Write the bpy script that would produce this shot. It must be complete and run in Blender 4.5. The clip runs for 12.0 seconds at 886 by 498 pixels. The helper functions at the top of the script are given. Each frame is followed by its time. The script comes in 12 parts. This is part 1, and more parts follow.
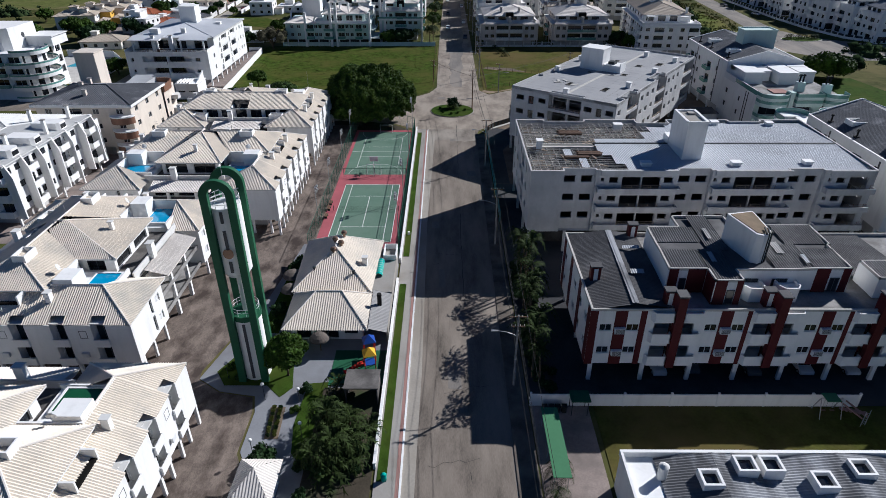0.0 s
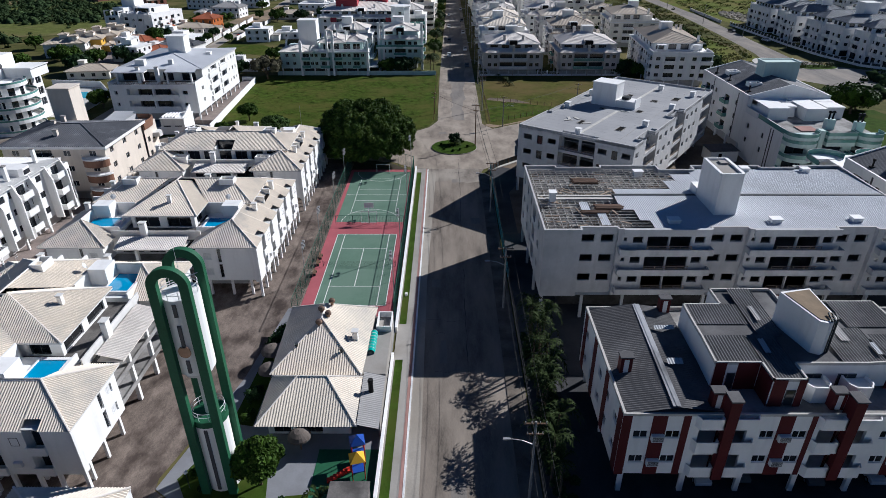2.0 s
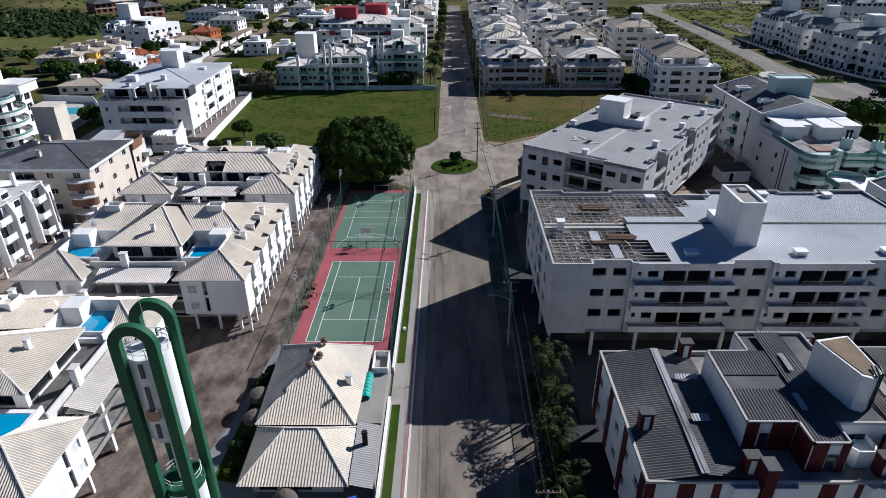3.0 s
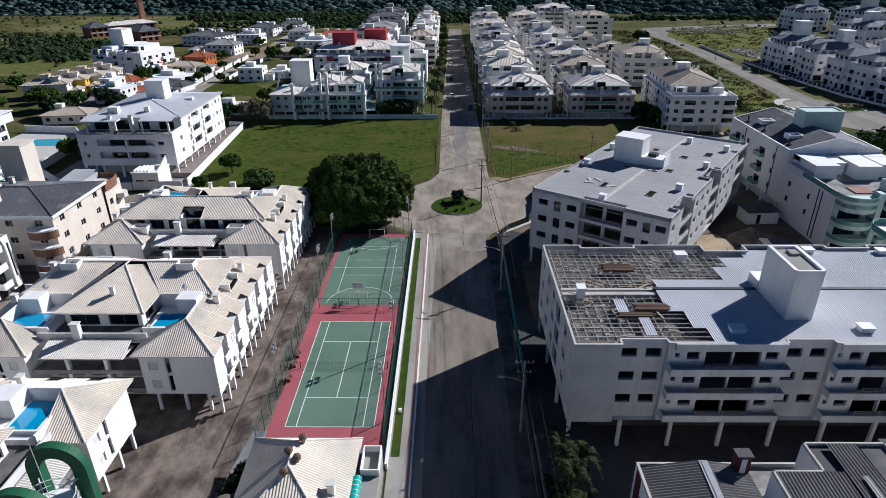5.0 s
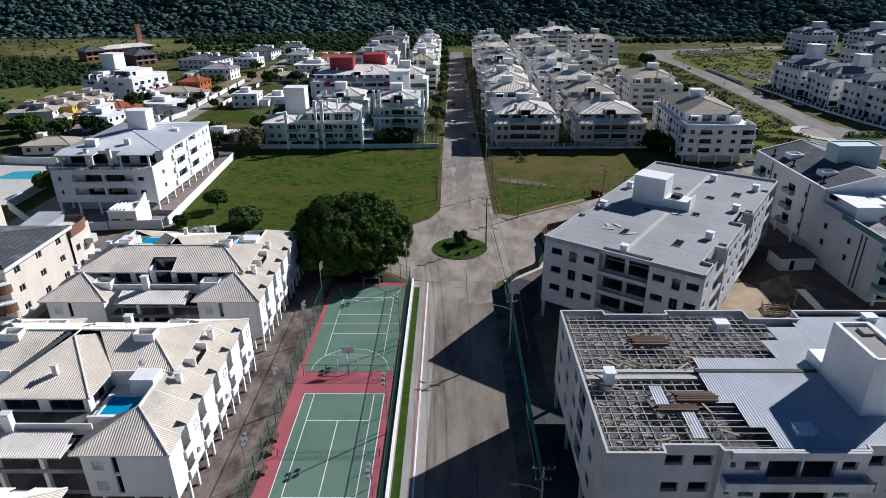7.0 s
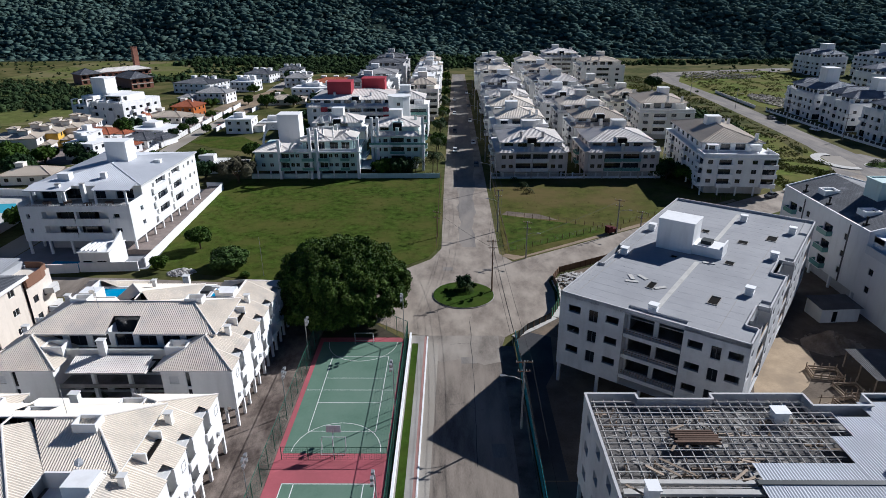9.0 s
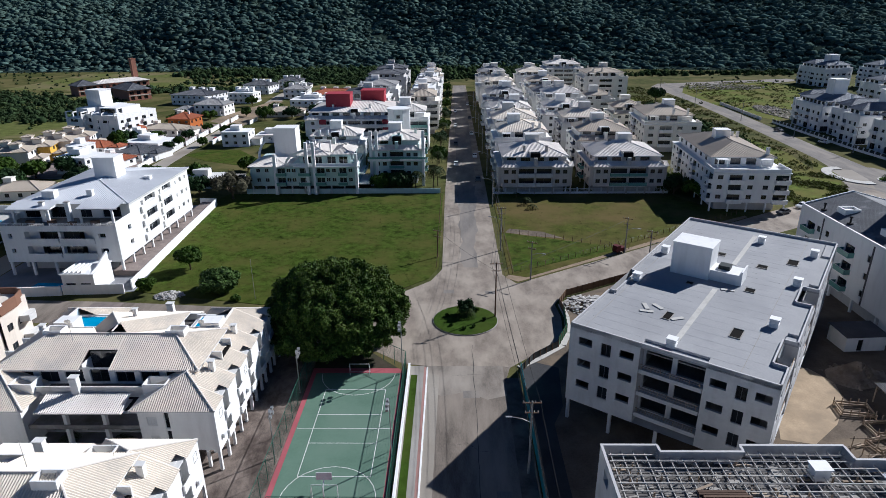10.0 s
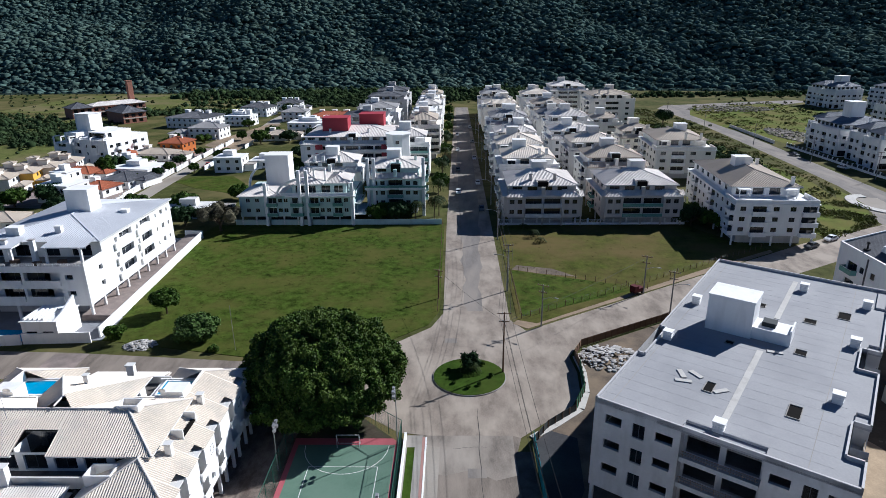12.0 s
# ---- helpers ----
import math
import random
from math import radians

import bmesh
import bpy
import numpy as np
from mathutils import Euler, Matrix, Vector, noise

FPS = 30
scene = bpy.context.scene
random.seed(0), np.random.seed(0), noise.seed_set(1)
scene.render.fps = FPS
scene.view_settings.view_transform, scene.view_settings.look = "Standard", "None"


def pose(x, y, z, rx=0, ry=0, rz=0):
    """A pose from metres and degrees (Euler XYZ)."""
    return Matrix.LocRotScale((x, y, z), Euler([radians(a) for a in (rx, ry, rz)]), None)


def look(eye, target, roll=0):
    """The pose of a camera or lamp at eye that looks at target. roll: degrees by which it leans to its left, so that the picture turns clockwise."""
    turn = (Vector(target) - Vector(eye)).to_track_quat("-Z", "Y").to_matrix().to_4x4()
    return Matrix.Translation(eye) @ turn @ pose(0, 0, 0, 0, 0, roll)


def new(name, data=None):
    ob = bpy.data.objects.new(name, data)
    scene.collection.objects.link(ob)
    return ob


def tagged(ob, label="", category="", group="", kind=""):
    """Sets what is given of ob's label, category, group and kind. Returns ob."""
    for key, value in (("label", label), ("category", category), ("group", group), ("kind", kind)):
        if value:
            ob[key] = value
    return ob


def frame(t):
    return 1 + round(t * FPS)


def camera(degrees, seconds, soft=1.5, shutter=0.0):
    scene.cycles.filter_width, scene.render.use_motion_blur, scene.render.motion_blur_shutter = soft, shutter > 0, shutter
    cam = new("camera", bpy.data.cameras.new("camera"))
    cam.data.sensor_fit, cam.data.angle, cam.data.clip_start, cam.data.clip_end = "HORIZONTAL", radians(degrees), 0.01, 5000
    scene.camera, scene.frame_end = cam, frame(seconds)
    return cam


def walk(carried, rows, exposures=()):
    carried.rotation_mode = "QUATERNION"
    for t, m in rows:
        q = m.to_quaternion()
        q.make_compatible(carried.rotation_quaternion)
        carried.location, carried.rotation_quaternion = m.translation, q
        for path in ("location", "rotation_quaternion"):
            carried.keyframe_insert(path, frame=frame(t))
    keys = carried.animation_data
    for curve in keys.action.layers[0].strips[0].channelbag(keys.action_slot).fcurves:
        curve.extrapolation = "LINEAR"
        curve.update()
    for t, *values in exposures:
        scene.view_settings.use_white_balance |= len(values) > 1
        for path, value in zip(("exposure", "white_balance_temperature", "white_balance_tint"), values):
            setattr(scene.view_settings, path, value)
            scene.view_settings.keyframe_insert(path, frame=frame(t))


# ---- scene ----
cam = camera(71.8, 12.0, soft=0.8)
PATH = [
    (0, (0.072, 1.685, 51.674), (0.024, 10.328, 46.645), -0.07),
    (0.5, (0.037, 4.989, 51.757), (-0.015, 13.67, 46.794), -0.09),
    (1, (0.002, 8.3, 51.835), (-0.054, 17.019, 46.939), -0.11),
    (1.5, (-0.031, 11.614, 51.909), (-0.091, 20.371, 47.08), -0.13),
    (2, (-0.064, 14.933, 51.977), (-0.129, 23.726, 47.215), -0.16),
    (2.5, (-0.097, 18.253, 52.041), (-0.166, 27.082, 47.347), -0.18),
    (3, (-0.128, 21.573, 52.1), (-0.202, 30.438, 47.473), -0.2),
    (4, (-0.189, 28.213, 52.203), (-0.273, 37.148, 47.713), -0.24),
    (5, (-0.247, 34.841, 52.288), (-0.342, 43.843, 47.935), -0.28),
    (5.5, (-0.274, 38.147, 52.323), (-0.374, 47.182, 48.039), -0.3),
    (6, (-0.301, 41.447, 52.353), (-0.407, 50.515, 48.138), -0.33),
    (6.5, (-0.327, 44.74, 52.379), (-0.439, 53.839, 48.233), -0.35),
    (7, (-0.353, 48.023, 52.399), (-0.471, 57.154, 48.323), -0.37),
    (8, (-0.401, 54.559, 52.426), (-0.532, 63.751, 48.49), -0.41),
    (9, (-0.447, 61.044, 52.434), (-0.592, 70.295, 48.639), -0.45),
    (9.5, (-0.468, 64.265, 52.431), (-0.62, 73.545, 48.708), -0.48),
    (10, (-0.489, 67.47, 52.423), (-0.648, 76.778, 48.771), -0.5),
    (10.5, (-0.509, 70.657, 52.41), (-0.675, 79.993, 48.83), -0.52),
    (11, (-0.528, 73.825, 52.393), (-0.701, 83.188, 48.885), -0.54),
    (11.5, (-0.547, 76.974, 52.37), (-0.728, 86.364, 48.934), -0.56),
    (12, (-0.564, 80.102, 52.343), (-0.753, 89.518, 48.98), -0.58),
]
walk(cam, [(t, look(eye, target, roll)) for t, eye, target, roll in PATH], [(0, 0.2, 5000, 11), (6, 0.26, 5000, 11), (9, 0.28, 4970, 11), (12, 0.48, 4920, 11)])

# ---- world, sun, exposure ----
SUN_AZ, SUN_EL = math.atan2(0.813, 0.582), radians(33.0)
world = bpy.data.worlds.new("sky")
scene.world = world
world.use_nodes = True
wn = world.node_tree
sky = wn.nodes.new("ShaderNodeTexSky")
sky.sky_type, sky.sun_disc = "NISHITA", False
sky.sun_elevation, sky.sun_rotation = SUN_EL, SUN_AZ
sky.ozone_density, sky.dust_density = 7.0, 0.0
wn.links.new(sky.outputs["Color"], wn.nodes["Background"].inputs["Color"])
wn.nodes["Background"].inputs["Strength"].default_value = 0.028
sun = new("sun", bpy.data.lights.new("sun", "SUN"))
sun.data.energy, sun.data.angle, sun.data.color = 5.55, radians(0.53), (1.0, 0.855, 0.67)
sun.matrix_world = look((200, 150, 200), (200 - math.sin(SUN_AZ) * math.cos(SUN_EL), 150 - math.cos(SUN_AZ) * math.cos(SUN_EL), 200 - math.sin(SUN_EL)))


# ---- materials ----
def surface(name, color, rough=0.7, var=0.15, scale=2.0, fine=30.0, bump=0.15, metal=0.0, second=None, stain=0.0, stretch=(1, 1, 1), spec=0.15, patch=0.08, cover=(0.45, 0.65), piece=0.0):
    """A node material: a base colour with broad and fine variation, an optional second colour in patches, streaks and relief."""
    m = bpy.data.materials.new(name)
    m.use_nodes = True
    t = m.node_tree
    n, l = t.nodes, t.links
    b = n["Principled BSDF"]
    b.inputs["Roughness"].default_value = rough
    b.inputs["Metallic"].default_value = metal
    b.inputs["Specular IOR Level"].default_value = spec
    co = n.new("ShaderNodeTexCoord")
    mp = n.new("ShaderNodeMapping")
    mp.inputs["Scale"].default_value = stretch
    l.new(co.outputs["Object"], mp.inputs["Vector"])

    def noise_node(s, detail=5.0):
        k = n.new("ShaderNodeTexNoise")
        k.inputs["Scale"].default_value = s
        k.inputs["Detail"].default_value = detail
        k.inputs["Roughness"].default_value = 0.6
        l.new(mp.outputs["Vector"], k.inputs["Vector"])
        return k

    broad, grain = noise_node(scale * 0.2), noise_node(fine * 0.2, 3.0)
    mix = n.new("ShaderNodeMix")
    mix.data_type = "FLOAT"
    mix.inputs[0].default_value = 0.35
    l.new(broad.outputs["Fac"], mix.inputs[2])
    l.new(grain.outputs["Fac"], mix.inputs[3])
    ramp = n.new("ShaderNodeValToRGB")
    ramp.color_ramp.elements[0].position, ramp.color_ramp.elements[1].position = 0.3, 0.7
    lo = [max(0, c * (1 - var)) for c in color]
    hi = [min(1, c * (1 + var)) for c in color]
    ramp.color_ramp.elements[0].color = (*lo, 1)
    ramp.color_ramp.elements[1].color = (*hi, 1)
    l.new(mix.outputs[0], ramp.inputs["Fac"])
    out = ramp.outputs["Color"]
    if second:
        big = noise_node(patch)
        r2 = n.new("ShaderNodeValToRGB")
        r2.color_ramp.elements[0].position, r2.color_ramp.elements[1].position = cover
        l.new(big.outputs["Fac"], r2.inputs["Fac"])
        mx = n.new("ShaderNodeMix")
        mx.data_type = "RGBA"
        l.new(r2.outputs["Color"], mx.inputs[0])
        l.new(out, mx.inputs[6])
        mx.inputs[7].default_value = (*second, 1)
        out = mx.outputs[2]
    if stain:
        st = n.new("ShaderNodeTexNoise")
        st.inputs["Scale"].default_value = 0.9
        st.inputs["Detail"].default_value = 6.0
        m2 = n.new("ShaderNodeMapping")
        m2.inputs["Scale"].default_value = (1, 1, 0.18)
        l.new(co.outputs["Object"], m2.inputs["Vector"])
        l.new(m2.outputs["Vector"], st.inputs["Vector"])
        r3 = n.new("ShaderNodeValToRGB")
        r3.color_ramp.elements[0].position, r3.color_ramp.elements[1].position = 0.5, 0.8
        l.new(st.outputs["Fac"], r3.inputs["Fac"])
        ml = n.new("ShaderNodeMath")
        ml.operation = "MULTIPLY"
        ml.inputs[1].default_value = stain
        l.new(r3.outputs["Color"], ml.inputs[0])
        mx = n.new("ShaderNodeMix")
        mx.data_type = "RGBA"
        l.new(ml.outputs[0], mx.inputs[0])
        l.new(out, mx.inputs[6])
        mx.inputs[7].default_value = (color[0] * 0.42, color[1] * 0.4, color[2] * 0.36, 1)
        out = mx.outputs[2]
    if piece:
        info = n.new("ShaderNodeObjectInfo")
        geo = n.new("ShaderNodeNewGeometry")
        add = n.new("ShaderNodeMath")
        l.new(info.outputs["Random"], add.inputs[0])
        l.new(geo.outputs["Random Per Island"], add.inputs[1])
        fr = n.new("ShaderNodeMath")
        fr.operation = "FRACT"
        l.new(add.outputs[0], fr.inputs[0])
        mr = n.new("ShaderNodeMapRange")
        mr.inputs["To Min"].default_value, mr.inputs["To Max"].default_value = 1 - piece, 1 + piece
        l.new(fr.outputs[0], mr.inputs["Value"])
        hs = n.new("ShaderNodeHueSaturation")
        l.new(mr.outputs[0], hs.inputs["Value"])
        l.new(out, hs.inputs["Color"])
        out = hs.outputs["Color"]
    l.new(out, b.inputs["Base Color"])
    if bump:
        bp = n.new("ShaderNodeBump")
        bp.inputs["Strength"].default_value = bump
        bp.inputs["Distance"].default_value = 0.036
        l.new(mix.outputs[0], bp.inputs["Height"])
        l.new(bp.outputs["Normal"], b.inputs["Normal"])
    return m


M = {}
M["asphalt"] = surface("worn_asphalt", (0.165, 0.14, 0.115), 0.9, 0.55, 3.0, 60, 0.4, second=(0.27, 0.232, 0.19), patch=0.2, stretch=(1, 0.22, 1), cover=(0.42, 0.66))
M["asphalt_dark"] = surface("dark_asphalt_lane", (0.18, 0.164, 0.147), 0.9, 0.3, 2.5, 40, 0.3, second=(0.25, 0.222, 0.19), patch=0.16, stretch=(1, 0.25, 1), cover=(0.44, 0.62))
M["asphalt_sandy"] = surface("sandy_worn_asphalt", (0.225, 0.190, 0.154), 0.92, 0.4, 2.6, 50, 0.4, second=(0.345, 0.298, 0.242), patch=0.22, stretch=(1, 0.5, 1), cover=(0.42, 0.62))
M["asphalt_mid"] = surface("paler_worn_asphalt", (0.192, 0.167, 0.14), 0.92, 0.5, 2.8, 55, 0.4, second=(0.315, 0.28, 0.235), patch=0.16, stretch=(1, 0.4, 1), cover=(0.43, 0.64))
M["dirt_road"] = surface("packed_dirt", (0.34, 0.31, 0.265), 0.95, 0.2, 1.0, 20, 0.3, second=(0.24, 0.21, 0.17), patch=0.05)
M["drive"] = surface("stained_drive_paving", (0.175, 0.142, 0.118), 0.9, 0.6, 3.5, 50, 0.4, second=(0.065, 0.050, 0.042), patch=0.34, cover=(0.46, 0.64), stretch=(1, 0.55, 1))
M["concrete"] = surface("grey_concrete", (0.34, 0.32, 0.29), 0.85, 0.15, 1.5, 25, 0.2, second=(0.26, 0.24, 0.21), patch=0.15)
M["pale_concrete"] = surface("pale_concrete", (0.5, 0.48, 0.44), 0.85, 0.12, 1.5, 25, 0.15, stain=0.4)
M["raw_concrete"] = surface("raw_render", (0.56, 0.555, 0.545), 0.9, 0.14, 0.8, 12, 0.12, second=(0.44, 0.44, 0.44), patch=0.12, stain=0.35)
M["path"] = surface("grey_path", (0.23, 0.235, 0.25), 0.85, 0.12, 1.5, 25, 0.15, second=(0.19, 0.19, 0.2), patch=0.2)
M["pink"] = surface("pink_paving", (0.34, 0.2, 0.17), 0.9, 0.2, 2, 30, 0.2)
M["grass"] = surface("lawn", (0.036, 0.064, 0.008), 0.95, 0.5, 3.0, 30, 0.7, second=(0.052, 0.068, 0.012), patch=0.1, spec=0.03)
M["field"] = surface("meadow_grass", (0.045, 0.068, 0.009), 0.95, 0.85, 2.6, 17, 1.0, second=(0.080, 0.082, 0.019), patch=0.11, cover=(0.42, 0.68), spec=0.03)
M["dry_field"] = surface("dry_lawn", (0.062, 0.072, 0.013), 0.95, 0.65, 1.8, 14, 0.7, second=(0.115, 0.090, 0.034), patch=0.05, cover=(0.38, 0.62), spec=0.03)
M["rough_grass"] = surface("rough_yellow_grass", (0.10, 0.125, 0.022), 0.95, 0.6, 1.6, 9, 0.9, second=(0.13, 0.12, 0.035), patch=0.06, cover=(0.42, 0.62), spec=0.03)
M["plain_grass"] = surface("open_plain_grass", (0.105, 0.118, 0.034), 0.95, 0.5, 1.2, 8, 0.9, second=(0.165, 0.142, 0.07), patch=0.02, cover=(0.45, 0.6), spec=0.03)
M["scrub"] = surface("scrub_ground", (0.064, 0.070, 0.022), 0.95, 0.6, 1.4, 9, 0.9, second=(0.125, 0.11, 0.045), patch=0.045, cover=(0.44, 0.62), spec=0.03)
M["site_soil"] = surface("trodden_site_soil", (0.125, 0.10, 0.075), 0.95, 0.4, 1.5, 20, 0.5, second=(0.20, 0.155, 0.105), patch=0.12, cover=(0.48, 0.66))
M["sand"] = surface("dry_sand", (0.40, 0.31, 0.205), 0.95, 0.25, 1.5, 20, 0.5, second=(0.30, 0.235, 0.16), patch=0.2)
M["soil"] = surface("bare_soil", (0.27, 0.205, 0.135), 0.95, 0.25, 1.5, 20, 0.5, second=(0.16, 0.13, 0.09), patch=0.12)
M["dark_soil"] = surface("dark_shaded_soil", (0.06, 0.05, 0.035), 0.95, 0.4, 2.0, 25, 0.6, second=(0.04, 0.055, 0.02), patch=0.3)
# dark asphalt; also paints shade into the yard and strip by the site
M["dark_lot"] = surface("dark_parking_and_shade", (0.05, 0.05, 0.053), 0.85, 0.3, 1.0, 20, 0.2, second=(0.075, 0.072, 0.07), patch=0.1)
M["white"] = surface("white_paint", (0.82, 0.81, 0.785), 0.6, 0.05, 1.0, 15, 0.05, stain=0.22)
M["offwhite"] = surface("weathered_white_paint", (0.66, 0.65, 0.62), 0.65, 0.07, 1.0, 15, 0.06, stain=0.35)
M["beige"] = surface("beige_paint", (0.68, 0.61, 0.52), 0.65, 0.07, 1.0, 15, 0.06, stain=0.25)
M["grey_wall"] = surface("grey_paint", (0.50, 0.49, 0.48), 0.65, 0.08, 1.0, 15, 0.06, stain=0.3)
M["pale_green"] = surface("pale_green_paint", (0.53, 0.64, 0.60), 0.65, 0.07, 1.0, 15, 0.06, stain=0.25)
M["cream"] = surface("cream_paint", (0.77, 0.73, 0.65), 0.65, 0.07, 1.0, 15, 0.06, stain=0.25)
M["warm_grey"] = surface("warm_grey_paint", (0.58, 0.53, 0.48), 0.65, 0.08, 1.0, 15, 0.06, stain=0.3)
M["sheet_pale"] = surface("pale_metal_sheet", (0.60, 0.61, 0.63), 0.5, 0.06, 0.8, 18, 0.06, second=(0.52, 0.53, 0.55), patch=0.1, metal=0.1)
M["maroon"] = surface("maroon_paint", (0.082, 0.015, 0.017), 0.6, 0.15, 1.0, 15, 0.06)
M["red"] = surface("red_paint", (0.34, 0.05, 0.065), 0.6, 0.12, 1.0, 15, 0.06)
M["brown_wall"] = surface("brown_tile_cladding", (0.21, 0.115, 0.075), 0.5, 0.15, 1.0, 15, 0.06)
M["orange"] = surface("orange_paint", (0.42, 0.13, 0.03), 0.65, 0.1, 1.0, 15, 0.06)
M["yellow"] = surface("yellow_paint", (0.62, 0.38, 0.06), 0.65, 0.1, 1.0, 15, 0.06)
M["tile"] = surface("cream_roof_tiles", (0.72, 0.64, 0.525), 0.8, 0.16, 1.2, 25, 0.15, second=(0.48, 0.45, 0.40), patch=0.15, cover=(0.5, 0.75))
M["tile_white"] = surface("whitewashed_roof_tiles", (0.71, 0.66, 0.595), 0.8, 0.16, 1.2, 25, 0.15, second=(0.55, 0.50, 0.45), patch=0.15, cover=(0.5, 0.75))
M["tile_tan"] = surface("tan_roof_tiles", (0.5, 0.43, 0.34), 0.85, 0.18, 1.2, 25, 0.15, second=(0.42, 0.36, 0.29), patch=0.12)
M["tile_red"] = surface("terracotta_roof_tiles", (0.36, 0.12, 0.06), 0.85, 0.2, 1.2, 25, 0.15)
M["tile_grey"] = surface("grey_roof_tiles", (0.33, 0.32, 0.31), 0.85, 0.18, 1.2, 25, 0.15)
M["slate"] = surface("dark_slate_tiles", (0.105, 0.108, 0.118), 0.7, 0.3, 1.0, 20, 0.2, second=(0.24, 0.24, 0.25), patch=0.3, cover=(0.55, 0.72))
M["slate_blue"] = surface("grey_blue_roof_tiles", (0.16, 0.175, 0.20), 0.7, 0.2, 1.0, 20, 0.2, second=(0.22, 0.235, 0.26), patch=0.2)
M["sheet"] = surface("fibre_cement_sheet", (0.42, 0.43, 0.445), 0.75, 0.1, 1.0, 20, 0.1, second=(0.35, 0.355, 0.365), patch=0.1)
M["sheet_worn"] = surface("streaked_fibre_cement_sheet", (0.33, 0.335, 0.35), 0.8, 0.3, 1.5, 25, 0.2, second=(0.12, 0.12, 0.125), patch=0.35, cover=(0.45, 0.62), stretch=(1, 0.25, 1))
M["sheet_dark"] = surface("blackened_fibre_cement_sheet", (0.095, 0.093, 0.095), 0.85, 0.35, 1.2, 25, 0.2, second=(0.19, 0.185, 0.18), patch=0.12, cover=(0.5, 0.75))
M["membrane"] = surface("grey_roof_membrane", (0.33, 0.328, 0.33), 0.8, 0.12, 0.8, 20, 0.1, second=(0.28, 0.28, 0.285), patch=0.12)
M["slab"] = surface("raw_concrete_slab", (0.30, 0.29, 0.275), 0.9, 0.25, 2.0, 20, 0.2, second=(0.17, 0.16, 0.15), patch=0.3)
M["deck"] = surface("dark_stained_deck", (0.15, 0.14, 0.13), 0.9, 0.4, 2.5, 25, 0.3, second=(0.075, 0.07, 0.066), patch=0.35)
M["tar"] = surface("black_tar", (0.045, 0.043, 0.042), 0.75, 0.3, 2.0, 20, 0.2)
M["timber"] = surface("rough_timber", (0.33, 0.26, 0.19), 0.85, 0.3, 2.0, 20, 0.2, piece=0.35)
M["rust_timber"] = surface("stacked_brown_timber", (0.13, 0.085, 0.06), 0.85, 0.3, 2.0, 20, 0.2, piece=0.3)
M["court_green"] = surface("green_acrylic_court", (0.115, 0.185, 0.134), 0.8, 0.14, 1.0, 15, 0.05, second=(0.135, 0.2, 0.15), patch=0.1)
M["court_red"] = surface("red_acrylic_court", (0.36, 0.10, 0.115), 0.8, 0.15, 1.0, 15, 0.05, second=(0.30, 0.09, 0.10), patch=0.15)
M["line"] = surface("white_line_paint", (0.72, 0.72, 0.69), 0.7, 0.08, 2, 20, 0.0)
M["tower_green"] = surface("green_paint_on_concrete", (0.028, 0.105, 0.052), 0.55, 0.22, 1.0, 15, 0.06, stain=0.2)
M["green_sheet"] = surface("green_painted_awning", (0.07, 0.19, 0.09), 0.6, 0.12, 1.0, 15, 0.05)
M["teal"] = surface("teal_hoarding", (0.03, 0.19, 0.23), 0.6, 0.2, 1.0, 15, 0.05)
M["metal"] = surface("galvanised_steel", (0.42, 0.42, 0.42), 0.45, 0.1, 2, 20, 0.02, metal=0.7)
M["dark_metal"] = surface("dark_painted_steel", (0.045, 0.05, 0.05), 0.5, 0.15, 2, 20, 0.02)
M["brown_metal"] = surface("brown_flue_metal", (0.19, 0.13, 0.095), 0.45, 0.2, 2, 20, 0.02, metal=0.5)
M["green_mesh"] = surface("green_fence_wire", (0.035, 0.10, 0.07), 0.6, 0.15, 2, 20, 0.0)
M["glass"] = surface("dark_window_glass", (0.018, 0.021, 0.026), 0.08, 0.2, 0.5, 4, 0.0, spec=0.6, piece=0.5)
# near-black render that paints the shade below raised buildings
M["void_render"] = surface("shade_dark_render", (0.05, 0.048, 0.045), 0.9, 0.4, 1.0, 12, 0.2, second=(0.09, 0.085, 0.08), patch=0.3)
# near-black that stands in for the shade inside recesses
M["void"] = surface("recess_shade", (0.012, 0.011, 0.01), 0.95, 0.3, 1, 10, 0.1, spec=0.05)
M["frame"] = surface("white_window_frame", (0.7, 0.7, 0.69), 0.5, 0.05, 2, 20, 0.0)
M["alu"] = surface("dark_window_frame", (0.08, 0.08, 0.085), 0.45, 0.1, 2, 20, 0.0)
M["green_glass"] = surface("green_balcony_glass", (0.14, 0.29, 0.255), 0.08, 0.1, 1, 10, 0.0, spec=0.6)
M["bark"] = surface("bark", (0.10, 0.075, 0.05), 0.9, 0.3, 3, 20, 0.4)
M["leaf"] = surface("broad_leaves", (0.040, 0.075, 0.008), 0.65, 0.35, 0.9, 8, 0.0, second=(0.05, 0.082, 0.010), patch=0.3, piece=0.45, spec=0.08)
M["leaf_ficus"] = surface("ficus_leaves", (0.052, 0.090, 0.012), 0.6, 0.3, 0.9, 8, 0.0, second=(0.075, 0.110, 0.016), patch=0.25, piece=0.5, spec=0.1)
M["leaf_dark"] = surface("dark_leaves", (0.022, 0.045, 0.014), 0.65, 0.35, 0.9, 8, 0.0, piece=0.45, spec=0.08)
M["leaf_light"] = surface("light_leaves", (0.06, 0.10, 0.024), 0.65, 0.35, 0.9, 8, 0.0, piece=0.4, spec=0.08)
